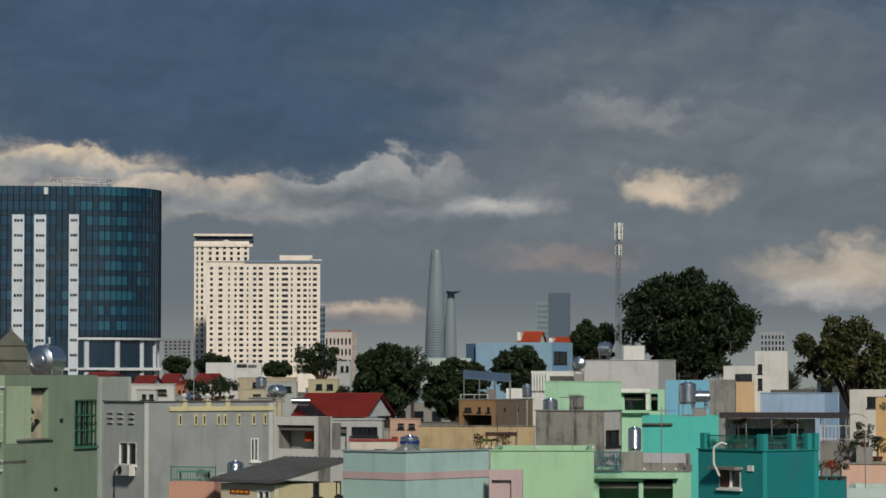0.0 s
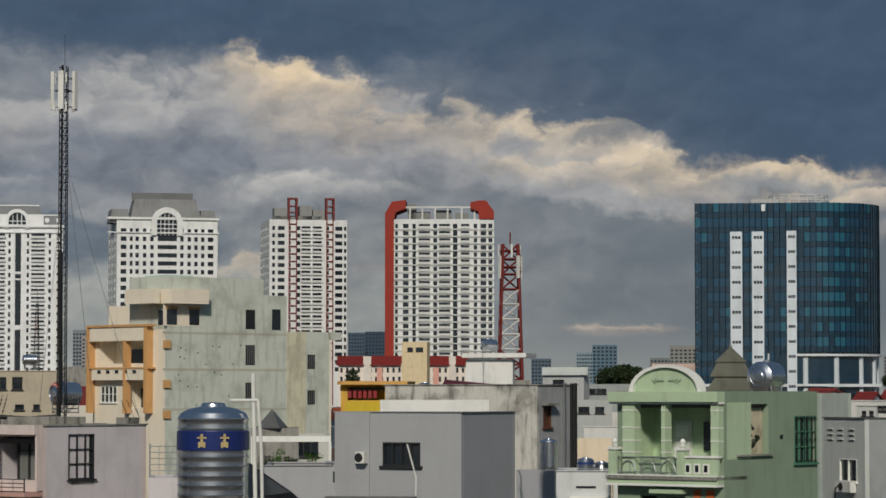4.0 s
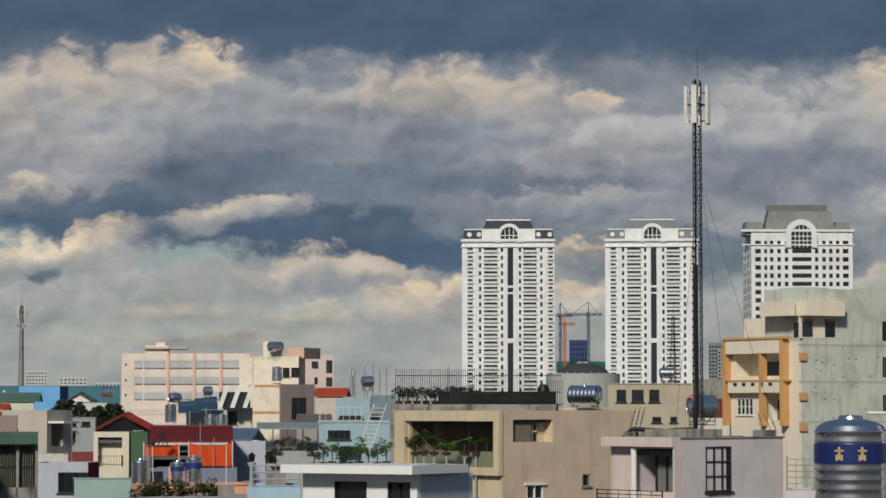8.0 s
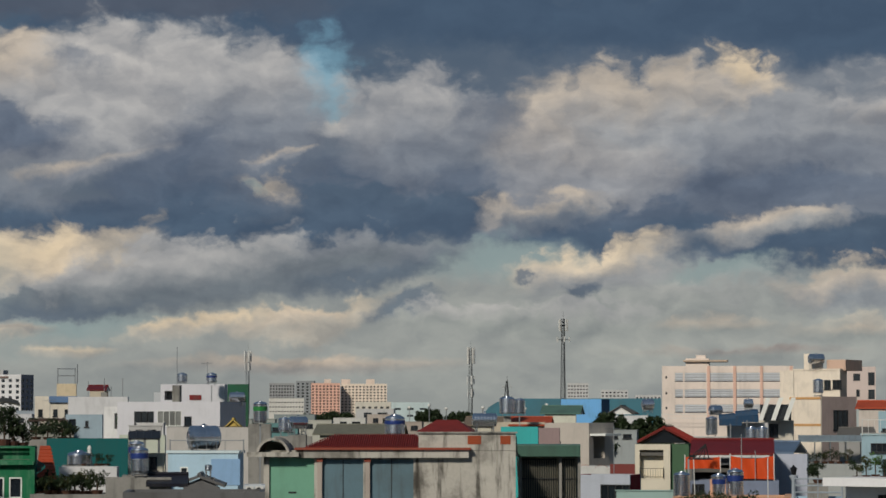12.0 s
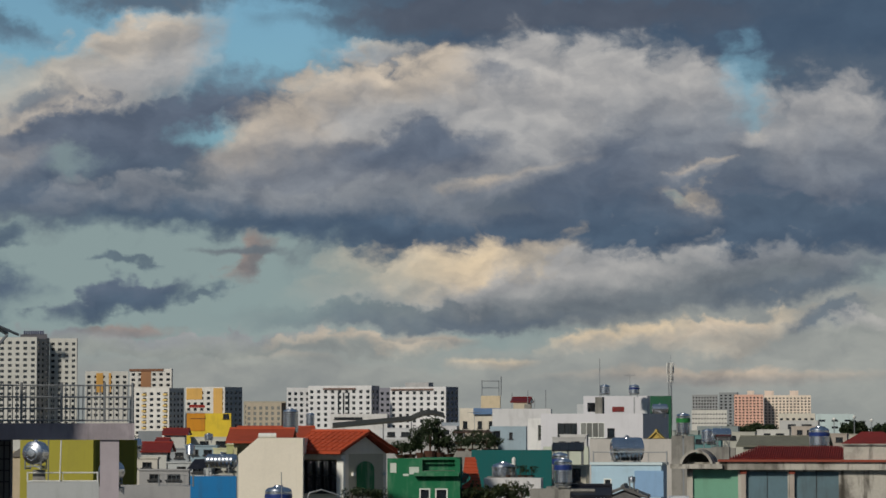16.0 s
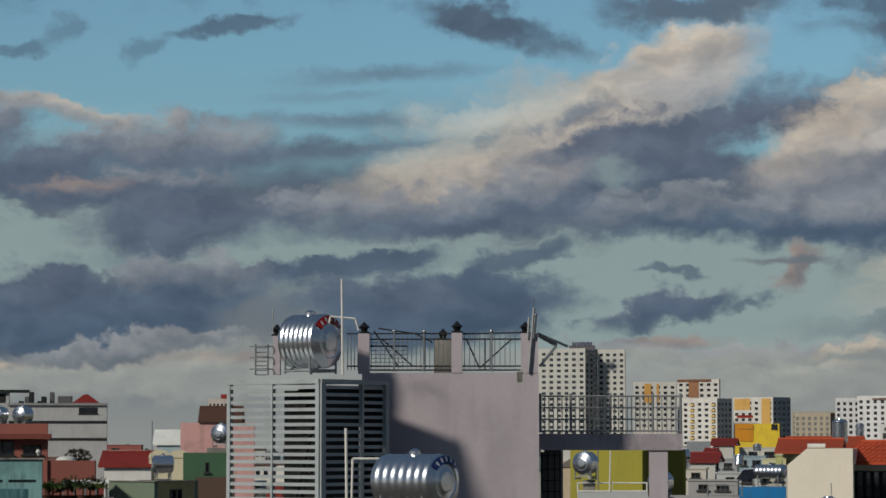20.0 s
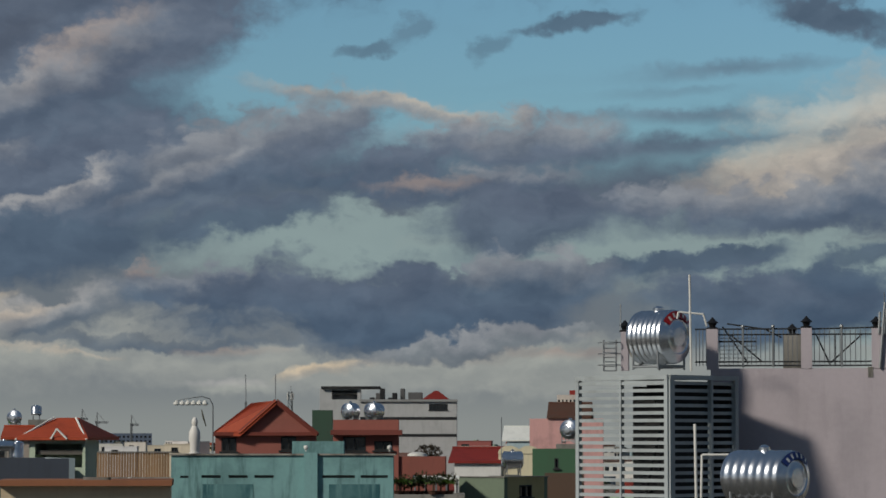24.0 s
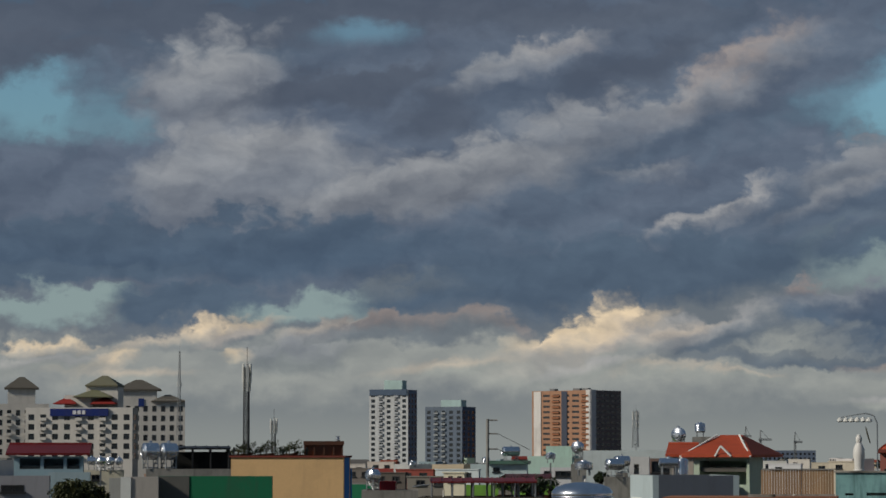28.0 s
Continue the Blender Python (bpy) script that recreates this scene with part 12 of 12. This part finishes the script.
h = house(354, 452, 472, 787, 132, 15, paint(176, 190, 170), None, "house with a red hipped roof and dark open loft", [("L", 364, 794, 448, 836, "o")], depth=6)
hip(h, 332, 460, 788, 748, -0.4, 5.5, TILEO, top_share=0.3)
for a_, b_ in (((334, 787), (374, 748)), ((413, 748), (458, 787)), ((396, 786), (406, 768)), ((406, 768), (424, 786))):
    bm = bmesh.new()
    bm_tube(bm, (h.u(a_[0]), -0.45 if a_[1] > 780 or a_[1] == 768 else 2.2, h.z(a_[1])), (h.u(b_[0]), -0.45 if b_[1] > 780 or b_[1] == 768 else 2.2, h.z(b_[1])), 0.05, 5)
    part("hip_ridge", bm, TRIM, h.ob, "white ridge line")
h.box("rail_box", "L", 415, 838, 436, 856, 0.6, -0.1, GLASSD)
h3 = house(316, 354, 356, 787, 140, 3, paint(170, 160, 150), None, "pale wing with an orange roof", depth=5)
gable(h3, 312, 352, 787, 768, 0, 5, TILEO, "x", 0.2, None, tiles=False)
tank_flat(328, 766, 150, 0.25, 0.38, 60, stand=0.15, dull=True)
tank_tall(366, 752, 160, 0.3, 0.4)
house(312, 345, 346, 768, 152, 0, CONC, None, "stand for a round tank", depth=3)
house(352, 385, 386, 752, 162, 0, CONC, None, "stand for a small tank", depth=3)
tank_tall(334, 822, 112, 0.24, 0.6, None, 0.05)
tank_flat(310, 822, 114, 0.7, 0.2, 10)
house(296, 350, 351, 822, 116, 0, CONC, None, "roof deck with small tanks", depth=3)
h = house(241, 282, 435, 820, 92, 78, paint(176, 190, 192), paint(96, 102, 112), "slate-blue house flank with a pale front", [("L", 244, 860, 262, 890, "w", 2, 1)], depth=5)
h = house(241, 276, 277, 787, 180, 3, paint(206, 206, 204), None, "white arched roof hut", [("L", 249, 800, 258, 818, "o")], depth=5)
h = house(274, 345, 346, 790, 185, 3, paint(120, 100, 92), None, "brown roof house", [("L", 280, 795, 330, 815, "d", 3, 1)], depth=5)
h = house(140, 306, 307, 776, 270, 3, paint(190, 200, 200), None, "long pale house with a sloping roof line", depth=8)
h = house(62, 140, 142, 786, 250, 5, paint(186, 214, 200), None, "pale mint house with stepped roofs", depth=7)
h.local("roof_step", (h.u(92), h.u(142), 1, 6, h.top - 0.5, h.z(768)), paint(186, 214, 200))
h = house(84, 146, 148, 806, 200, 5, paint(206, 206, 206), None, "white framed terrace house", [("L", 90, 812, 104, 822, "o"), ("L", 110, 812, 140, 822, "d", 3, 1)], depth=6)
h = house(-40, 60, 62, 800, 230, 3, paint(190, 206, 206), None, "pale house with a green sheet roof", [("L", 0, 806, 12, 814, "d", 2, 1)], depth=7)
h.local("green_roof", (h.u(-10), h.u(62), -0.4, 5, h.top, h.z(794)), SHEETG)
tank_flat(32, 794, 210, 1.2, 0.35, 20, mat("red_badge", (160, 30, 34), 0.4, 0, 0.1, 0))
tank_tall(102, 798, 180, 0.32, 0.25)
tank_flat(150, 790, 175, 0.4, 0.35, 60)
house(138, 165, 166, 800, 178, 0, CONC, None, "tank stand roof", depth=3)
tank_tall(161, 820, 75, 0.24, 0.1, None, 0.2, "small round steel tank above a dome")
tank_flat(215, 822, 150, 0.9, 0.3, 30)
tank_flat(228, 815, 160, 0.8, 0.3, 30)
house(196, 246, 247, 823, 162, 0, CONC, None, "roof deck with two tanks", depth=3)
# big tank with a low dome
bt = anchor("water_tank", facing(158, 905, 62), "big steel tank with a low dome and red lower band", "water tank", "rooftop water tanks")
s_ = 62 / F
bm = bmesh.new()
bm_lathe(bm, [(54 * s_, 0), (54 * s_, 45 * s_), (55 * s_, 47 * s_), (54 * s_, 49 * s_), (55 * s_, 53 * s_), (54 * s_, 56 * s_), (48 * s_, 64 * s_), (32 * s_, 70 * s_), (12 * s_, 73 * s_), (0, 73.5 * s_)], 40)
tb_ = part("tank_body", bm, STEEL, bt, smooth=True)
bm = bmesh.new()
bm_lathe(bm, [(54.5 * s_, 8 * s_), (55.5 * s_, 9 * s_), (55.5 * s_, 30 * s_), (54.5 * s_, 31 * s_)], 40)
part("band", bm, mat("dark_red_band", (110, 22, 28), 0.4), tb_, "dark red band")
pipe([(164, 905), (163, 826)], 60.5, 0.02, WHITEP, "thin pipe in front of a tank")
house(80, 236, 237, 906, 63, 0, CONC, None, "concrete roof below a big tank", depth=2.5)
h = house(-60, 104, 105, 874, 80, 0, paint(120, 120, 110), None, "dull roof terrace", depth=3)
canopy(-40, 76, 828, 832, 874, 120, 4, SHEETR, "red sheet canopy over a dark yard", 5)
canopy(22, 104, 820, 826, 845, 150, 3, mat("dark_red_sheet", (80, 26, 26), 0.6), "dark red curved canopy", 3)
h = house(-60, 110, 111, 838, 155, 0, paint(120, 170, 70), None, "bright green low wall", [("L", 60, 845, 90, 860, "d", 3, 1)], depth=4)
for i in range(5):
    plant(20 + 20 * i, 860, 140 + i, 1.6, 1.0, 320 + i, LEAF, 300)
house(0, 125, 126, 862, 145, 0, CONC, None, "planted yard roof", depth=3)
tree(176, 206, 812, 836, 170, 77, 600)
# skyline bits
mast(253, 770, 705, 420, 1.1, 0.6, "far lattice mast with a tapered foot", ((0.85, 3, 1.2, 0.5), (0.6, 3, 0.9, 0.5)), None, GALV, 9)
for x, y0, y1, x0, x1 in ((472, 792, 758, 468, 492), (446, 790, 752, 442, 456), (532, 795, 762, 530, 545)):
    tower_crane(x, y0, y1, x0, x1, 2400, (110, 114, 116))
b = slab(462, 568, 568, 776, 2600, 0, far_paint(96, 108, 126), None, 8, 4, 14, 1, "dark bluish building shell on the horizon", 0.5)
MIDS = [(470, 520, 795, 420, (196, 196, 190)), (520, 560, 792, 480, (206, 200, 190)), (560, 620, 798, 380, (190, 180, 160)), (485, 545, 800, 300, (206, 206, 206)), (1000, 1040, 812, 210, (120, 90, 84)), (1100, 1170, 790, 400, (140, 80, 76)), (1110, 1180, 800, 280, (190, 186, 176)), (1060, 1110, 795, 420, (200, 196, 190)), (590, 650, 796, 260, (200, 190, 170)), (180, 240, 800, 330, (170, 180, 180))]
for i, (x0, x1, y, d_, c_) in enumerate(MIDS):
    house(x0, x1 - 3, x1, y, d_, 20, paint(*c_), None, "small weathered flat-roofed town house", [("L", x0 + (x1 - x0) * 0.2, y + 5, x0 + (x1 - x0) * 0.4, y + 12, "d", 2, 1)], depth=7, cap=0.08)
# final views: beige wall house, netting, red-roofed house
sheet(6851.1, 804.0)
BEI = paint(206, 170, 122, 0.25, 0.3)
h = house(408, 608, 620, 810, 102, 10, BEI, paint(50, 120, 190), "plain beige house wall with a rusty roof edge", depth=6, cap=0.07, cap_mat=paint(110, 50, 40))
for i in range(13):
    plant(412 + 10 * i, 807, 103.5 + 0.1 * i, 0.6, 0.25 + 0.12 * ((i * 5) % 4), 340 + i, (LEAF, LEAF2)[i % 2], 160)
rail("roof_wire", h.ob, [(h.u(410), 0.3, h.top), (h.u(540), 0.3, h.top)], 0.35, IRON, 0.8, 2, 0.008)
k_ = anchor("roof_kiosk", facing(538, 808, 103), "rusty framed glass kiosk on a roof", "kiosk")
s_ = 103 / F
box_part("kiosk_roof", (-1 * s_, 71 * s_, -0.05, 0.7, 20 * s_, 27 * s_), RUST, k_)
for x in (0, 17, 34, 51, 66):
    box_part("kiosk_post", (x * s_, (x + 3) * s_, 0, 0.6, 0, 20 * s_), RUST, k_)
box_part("kiosk_glass", (2 * s_, 66 * s_, 0.1, 0.5, 0, 20 * s_), mat("amber_glass", (130, 70, 40), 0.3), k_)
tank_tall(598, 780, 104, 0.07, 0.1, None, 0.02, "small round roof vent")
h = house(612, 622, 623, 830, 104, 2, paint(50, 120, 190), None, "narrow blue wall edge", depth=4)
GNET = mat("green_netting", (26, 110, 76), 0.9, 0, 0.3, 0.3)
h = house(280, 482, 483, 843, 96, 1, GNET, None, "roof cage covered in green netting", depth=4)
h.box("grey_half", "L", 280, 843, 336, 900, 0.03, -0.0, mat("grey_netting", (96, 96, 92), 0.9, 0, 0.4, 0.3))
h = house(216, 282, 283, 844, 95, 1, paint(176, 170, 162), None, "grey wall with a white edge", depth=4)
h.box("white_edge", "L", 216, 844, 234, 900, 0.05, -0.0, TRIM)
canopy(308, 408, 792, 796, 836, 110, 3.5, BLACKP, "black sheet shed on a roof", 4, post_mat=IRON)
h = house(308, 410, 411, 800, 113, 0, mat("black_netting", (26, 28, 28), 0.95), None, "dark netted roof shed", depth=3)
h = house(260, 410, 411, 830, 112, 0, CONC, None, "cluttered concrete roof", depth=4)
tank_flat(268, 830, 108, 0.55, 0.32, 200)
tank_flat(300, 830, 108, 0.55, 0.32, 200)
mast(437, 808, 650, 108, 0.25, 0.22, "thin triangular lattice mast with aerials", ((0.93, 3, 0.7, 0.16), (0.8, 3, 0.5, 0.14)), None, IRON, 34)
mast(485, 800, 745, 160, 0.3, 0.2, "short mast with aerials", ((0.9, 3, 0.6, 0.2), (0.7, 3, 0.4, 0.2)), None, IRON, 10)
mast(318, 770, 622, 700, 1.2, 0.3, "far thin radio mast", ((0.6, 3, 1.0, 0.6),), None, GALV, 22)
h = house(30, 150, 152, 808, 150, 2, paint(150, 176, 186), None, "blue-grey open house under a red roof", [("L", 40, 812, 76, 830, "o"), ("L", 82, 812, 116, 830, "o"), ("L", 122, 812, 146, 830, "o")], depth=6)
gable(h, 26, 152, 806, 790, 0, 6, SHEETR, "x", 0.3, None, tiles=False)
h = house(-10, 92, 94, 842, 115, 2, paint(150, 150, 154), None, "grey house with a dark window band", [("L", 8, 858, 48, 870, "d", 2, 1)], depth=5)
h = house(90, 162, 164, 836, 125, 2, paint(160, 180, 186), None, "pale blue wall", depth=5)
tree(85, 198, 848, 900, 105, 78, 3000, LEAF2, label="bushy olive-green treetop below the roofs")
h = house(150, 220, 222, 832, 160, 3, paint(196, 190, 170), None, "cream house with roof clutter", [("L", 165, 840, 180, 850, "d", 2, 1)], depth=5)
for i in range(4):
    tank_flat(165 + 16 * i, 834, 158 + i, 0.4, 0.22, 30 * i)
h = house(196, 260, 262, 846, 130, 3, paint(170, 170, 164), None, "grey roof with pots and boxes", depth=4)
# roofs in front of the towers
pw = anchor("utility_pole", facing(863, 820, 220), "concrete utility pole with cross-arms and wires", "utility pole")
s_ = 220 / F
bm = bmesh.new()
bm_tube(bm, (0, 0, -14), (0, 0, 78 * s_), 0.12, 8)
for z in (76, 52, 25):
    bm_tube(bm, (0, 0, z * s_), (18 * s_, 0, z * s_), 0.06, 5)
part("pole", bm, CONC, pw)
bm = bmesh.new()
for z in (52, 25):
    bm_tube(bm, (18 * s_, 0, z * s_), (75 * s_, 2, (z - 28) * s_), 0.02, 4)
part("wires", bm, IRON, pw)
tank_tall(860, 825, 190, 0.28, 0.2)
MIDS = [(610, 660, 830, 260, (110, 104, 98)), (655, 720, 838, 200, (90, 84, 78)), (700, 770, 832, 240, (140, 70, 60)), (720, 800, 845, 170, (120, 116, 108)), (770, 850, 832, 220, (196, 206, 206)), (785, 825, 838, 150, (206, 200, 176)), (840, 900, 826, 280, (170, 190, 186)), (600, 650, 822, 420, (190, 184, 176)), (650, 700, 818, 520, (200, 190, 180)), (880, 940, 818, 380, (190, 190, 186)), (620, 700, 858, 130, (120, 120, 116))]
for i, (x0, x1, y, d_, c_) in enumerate(MIDS):
    house(x0, x1 - 3, x1, y, d_, 20, paint(*c_), None, "small weathered flat-roofed town house", [("L", x0 + (x1 - x0) * 0.2, y + 5, x0 + (x1 - x0) * 0.4, y + 14, "d", 2, 1), ("L", x0 + (x1 - x0) * 0.6, y + 5, x0 + (x1 - x0) * 0.8, y + 14, "d", 2, 1)], depth=7, cap=0.08)
h = house(670, 700, 702, 852, 120, 2, mat("red_box", (140, 30, 34), 0.5), None, "red box-like roof hut", depth=3)
h = house(612, 660, 662, 858, 125, 2, paint(40, 130, 90), None, "green draped low roof", depth=3)
tank_flat(660, 868, 115, 0.4, 0.26, 40)
h = house(640, 740, 741, 868, 118, 0, CONC, None, "cluttered roof with a tank", depth=3)
canopy(762, 950, 850, 855, 890, 110, 4, SHEETR, "red sheet canopy over a roof yard", 6)
pipe([(785, 890), (785, 868)], 100, 0.03, WHITEP, "short white roof pipe")
h = house(740, 960, 961, 880, 112, 0, paint(90, 86, 78), None, "dark roof yard", depth=4)
for x in (760, 752):
    pipe([(730, 862), (x, 858)], 118, 0.03, GALV, "lying steel pipe")
tank_tall(730, 832, 190, 0.3, 0.2)
# ---- low town between and behind the named houses ----
sheet(0, 668)
rng = random.Random(21)
wb, rb, gb = ([], []), ([], []), ([], [])


def add_block(store, m, x0, x1, y0, y1, z0, z1, peak=0.0):
    vs, fs = store
    k = len(vs)
    for p in ((x0, y0, z0), (x1, y0, z0), (x1, y1, z0), (x0, y1, z0), (x0, y0, z1), (x1, y0, z1), (x1, y1, z1), (x0, y1, z1)):
        vs.append(tuple(m @ Vector(p)))
    fs += [(k, k + 1, k + 5, k + 4), (k + 1, k + 2, k + 6, k + 5), (k + 2, k + 3, k + 7, k + 6), (k + 3, k, k + 4, k + 7)]
    if peak:
        c = len(vs)
        vs.append(tuple(m @ Vector((x0, (y0 + y1) / 2, z1 + peak))))
        vs.append(tuple(m @ Vector((x1, (y0 + y1) / 2, z1 + peak))))
        fs += [(k + 4, k + 5, c + 1, c), (k + 6, k + 7, c, c + 1), (k + 5, k + 6, c + 1), (k + 7, k + 4, c)]
    else:
        fs.append((k + 4, k + 5, k + 6, k + 7))


for i in range(1500):
    d = 330 + 1900 * rng.random() ** 1.4
    a = radians(rng.uniform(-92, 14))
    m = Matrix.Translation((math.sin(a) * d, math.cos(a) * d, 0)) @ Matrix.Rotation(-a + rng.uniform(-0.6, 0.6), 4, "Z")
    w, dep, z = rng.uniform(4, 9), rng.uniform(8, 16), rng.uniform(9.5, 17.2)
    add_block(wb, m, 0, w, 0, dep, 0, z)
    kind = rng.random()
    if kind < 0.35:
        add_block(rb, m, -0.3, w + 0.3, -0.3, dep * 0.7, z + 0.01, z + 0.25, rng.uniform(0.8, 1.8))
    elif kind < 0.75:
        add_block(wb, m, w * 0.2, w * 0.7, dep * 0.3, dep * 0.8, z, z + rng.uniform(1.2, 2.6))
    for f in range(2):
        for c in range(2 + (w > 6)):
            x = 0.7 + c * 2.1
            zz = z - 1.0 - 3.2 * f
            add_block(gb, m, x, x + 1.1, -0.06, -0.01, zz - 1.3, zz)


def island_mat(name, colours, rough=0.85):
    m = bpy.data.materials.new(name)
    m.use_nodes = True
    n, l = m.node_tree.nodes, m.node_tree.links
    r = n.new("ShaderNodeValToRGB")
    r.color_ramp.interpolation = "CONSTANT"
    while len(r.color_ramp.elements) < len(colours):
        r.color_ramp.elements.new(0.5)
    for i, c in enumerate(colours):
        r.color_ramp.elements[i].position = i / len(colours)
        r.color_ramp.elements[i].color = (*lin(*c), 1)
    l.new(n.new("ShaderNodeNewGeometry").outputs["Random Per Island"], r.inputs[0])
    t = n.new("ShaderNodeTexNoise")
    t.inputs["Scale"].default_value = 0.6
    l.new(n.new("ShaderNodeTexCoord").outputs["Object"], t.inputs["Vector"])
    x = n.new("ShaderNodeMix")
    x.data_type, x.blend_type = "RGBA", "MULTIPLY"
    x.inputs[0].default_value = 0.35
    l.new(r.outputs[0], x.inputs[6])
    l.new(t.outputs["Fac"], x.inputs[7])
    l.new(x.outputs[2], n["Principled BSDF"].inputs["Base Color"])
    n["Principled BSDF"].inputs["Roughness"].default_value = rough
    return m


town = tagged(part("distant_houses", (wb[0], [], wb[1]), island_mat("town_walls", [(206, 204, 198), (176, 178, 176), (190, 176, 150), (150, 170, 176), (214, 210, 206), (140, 138, 132), (196, 160, 140), (160, 180, 160)])), "crowd of low pale town houses in the distance", "houses", kind="stuff")
tagged(part("distant_roofs", (rb[0], [], rb[1]), island_mat("town_roofs", [(130, 44, 32), (110, 106, 100), (90, 70, 60), (150, 70, 44), (96, 110, 106)]), town), kind="stuff")
tagged(part("distant_windows", (gb[0], [], gb[1]), GLASSD, town), kind="stuff")
# tree clumps between the far houses
vs, fs = [], []
for i in range(110):
    d, a = rng.uniform(380, 1500), radians(rng.uniform(-90, 12))
    c = Vector((math.sin(a) * d, math.cos(a) * d, rng.uniform(10, 15)))
    blobs = [(c.x + rng.uniform(-5, 5), c.y + rng.uniform(-5, 5), c.z + rng.uniform(-3, 3), rng.uniform(1.2, 2.4)) for _ in range(9)]
    v, _, f = leaf_cloud(rng, blobs, 420, 0.5)
    k = len(vs)
    vs += v
    fs += [tuple(j + k for j in q) for q in f]
    for b in blobs[:2]:
        k = len(vs)
        for p in ((-0.3, 0), (0.3, 0), (0.1, 0.3)):
            vs.append((c.x + p[0], c.y + p[1], 0))
        vs.append(b[:3])
        fs += [(k, k + 1, k + 3), (k + 1, k + 2, k + 3), (k + 2, k, k + 3)]
tagged(part("distant_trees", (vs, [], fs), LEAF), "dark green tree clumps between far houses", "trees", kind="stuff")

# ---- everything on a roof gets the plinth or the deck it stands on ----
bpy.context.view_layer.update()
backs = ([], [])
ROOF_THINGS = ("water_tank", "potted_plant", "water_pipe", "telecom_mast", "canopy", "satellite_dish", "garden_table", "television_aerial", "solar", "roof_", "garden_statue", "insulator", "pergola", "awning", "curved_awning", "arched_awning", "round_awning", "guy_wire", "cable_bundle", "covered_stack", "conservatory", "truss", "orange_tarpaulin", "terrace_lantern", "steel_stair", "spiral_rail", "wooden_fence", "white_statue", "lotus_canopy", "cage_ladder", "dark_drum", "pavilion_roof", "lean_to_roof")
for ob in [o for o in scene.objects if o.parent is None and o.name.startswith(ROOF_THINGS)]:
    label = ob.get("label", "")
    if any(w in label for w in ("wall", "handrail", "feeding", "rail post", "small head", "above a tank", "elbow", "beside a window", "lying steel", "beside a tank", "safety hoops", "red badge", "blue badge")):
        continue
    p = ob.matrix_basis.translation
    best = None
    inside = False
    eye = Vector((0, 0, EYE))
    for k in (1.0, *(1 + sg * 0.02 * i for i in range(1, 18) for sg in (1, -1))):
        moved = eye + (p - eye) * k
        for lot in LOTS:
            q = lot.ob.matrix_basis.inverted() @ moved
            if -lot.w - 0.05 < q.x < 0.05 and -0.05 < q.y < lot.dep + 0.05:
                t = lot.deck if lot.deck is not None else lot.top
                if t - 0.05 <= q.z <= t + (2.2 if k == 1.0 else 1.3) and (best is None or t > best[1]):
                    best = (lot, t, q)
                elif q.z < t and k == 1.0:
                    inside = True
        if best and k != 1.0:
            ob.matrix_basis = Matrix.Translation(moved) @ Matrix.Scale(k, 4) @ ob.matrix_basis.to_3x3().to_4x4()
        if best or inside:
            break
    if best:
        lot, t, q = best
        if q.z - t > 0.02:
            x0, x1 = max(-lot.w + 0.2, q.x - 0.35), min(-0.2, q.x + 0.35)
            y0, y1 = max(0.22, q.y - 0.35), min(lot.dep - 0.2, q.y + 0.35)
            if x1 > x0 and y1 > y0:
                lot.local("plinth", (x0, x1, y0, y1, t, q.z), CONC)
    elif not inside:
        a = math.atan2(p.x, p.y)
        add_block(backs, Matrix.Translation((p.x, p.y, 0)) @ Matrix.Rotation(-a, 4, "Z"), -0.05, 0.05, -0.05, 0.05, 0, p.z)
tagged(part("support_posts", (backs[0], [], backs[1]), GALV), "slim grey steel posts under roof tanks and pots", "posts", kind="stuff")
# television aerials on the town roofs
rng = random.Random(77)
for lot in [l for l in LOTS if 85 < l.d < 420 and l.deck is not None and l.ob.name.startswith("house") and l.w > 2.5 and l.dep > 2.5]:
    if rng.random() > 0.36:
        continue
    tall, bm = rng.uniform(1.6, 3.4), bmesh.new()
    bm_tube(bm, (0, 0, 0), (0, 0, tall), 0.022, 5)
    if rng.random() < 0.7:
        yaw = rng.uniform(0, math.pi)
        ax = Vector((math.cos(yaw), math.sin(yaw), 0))
        cross = Vector((-ax.y, ax.x, 0))
        up = Vector((0, 0, tall - 0.15))
        bm_tube(bm, up - ax * 0.55, up + ax * 0.55, 0.014, 4)
        for i in range(6):
            c_ = up + ax * (-0.5 + 0.2 * i)
            bm_tube(bm, c_ - cross * (0.38 - 0.03 * i), c_ + cross * (0.38 - 0.03 * i), 0.009, 4)
    spot = Vector((-lot.w * rng.uniform(0.2, 0.8), lot.dep * rng.uniform(0.25, 0.7), lot.deck))
    ob = part("television_aerial", bm, GALV)
    ob.matrix_basis = Matrix.Translation(lot.ob.matrix_basis @ spot)
    tagged(ob, "thin grey metal aerial pole on a flat roof", "aerial", "roof aerials")
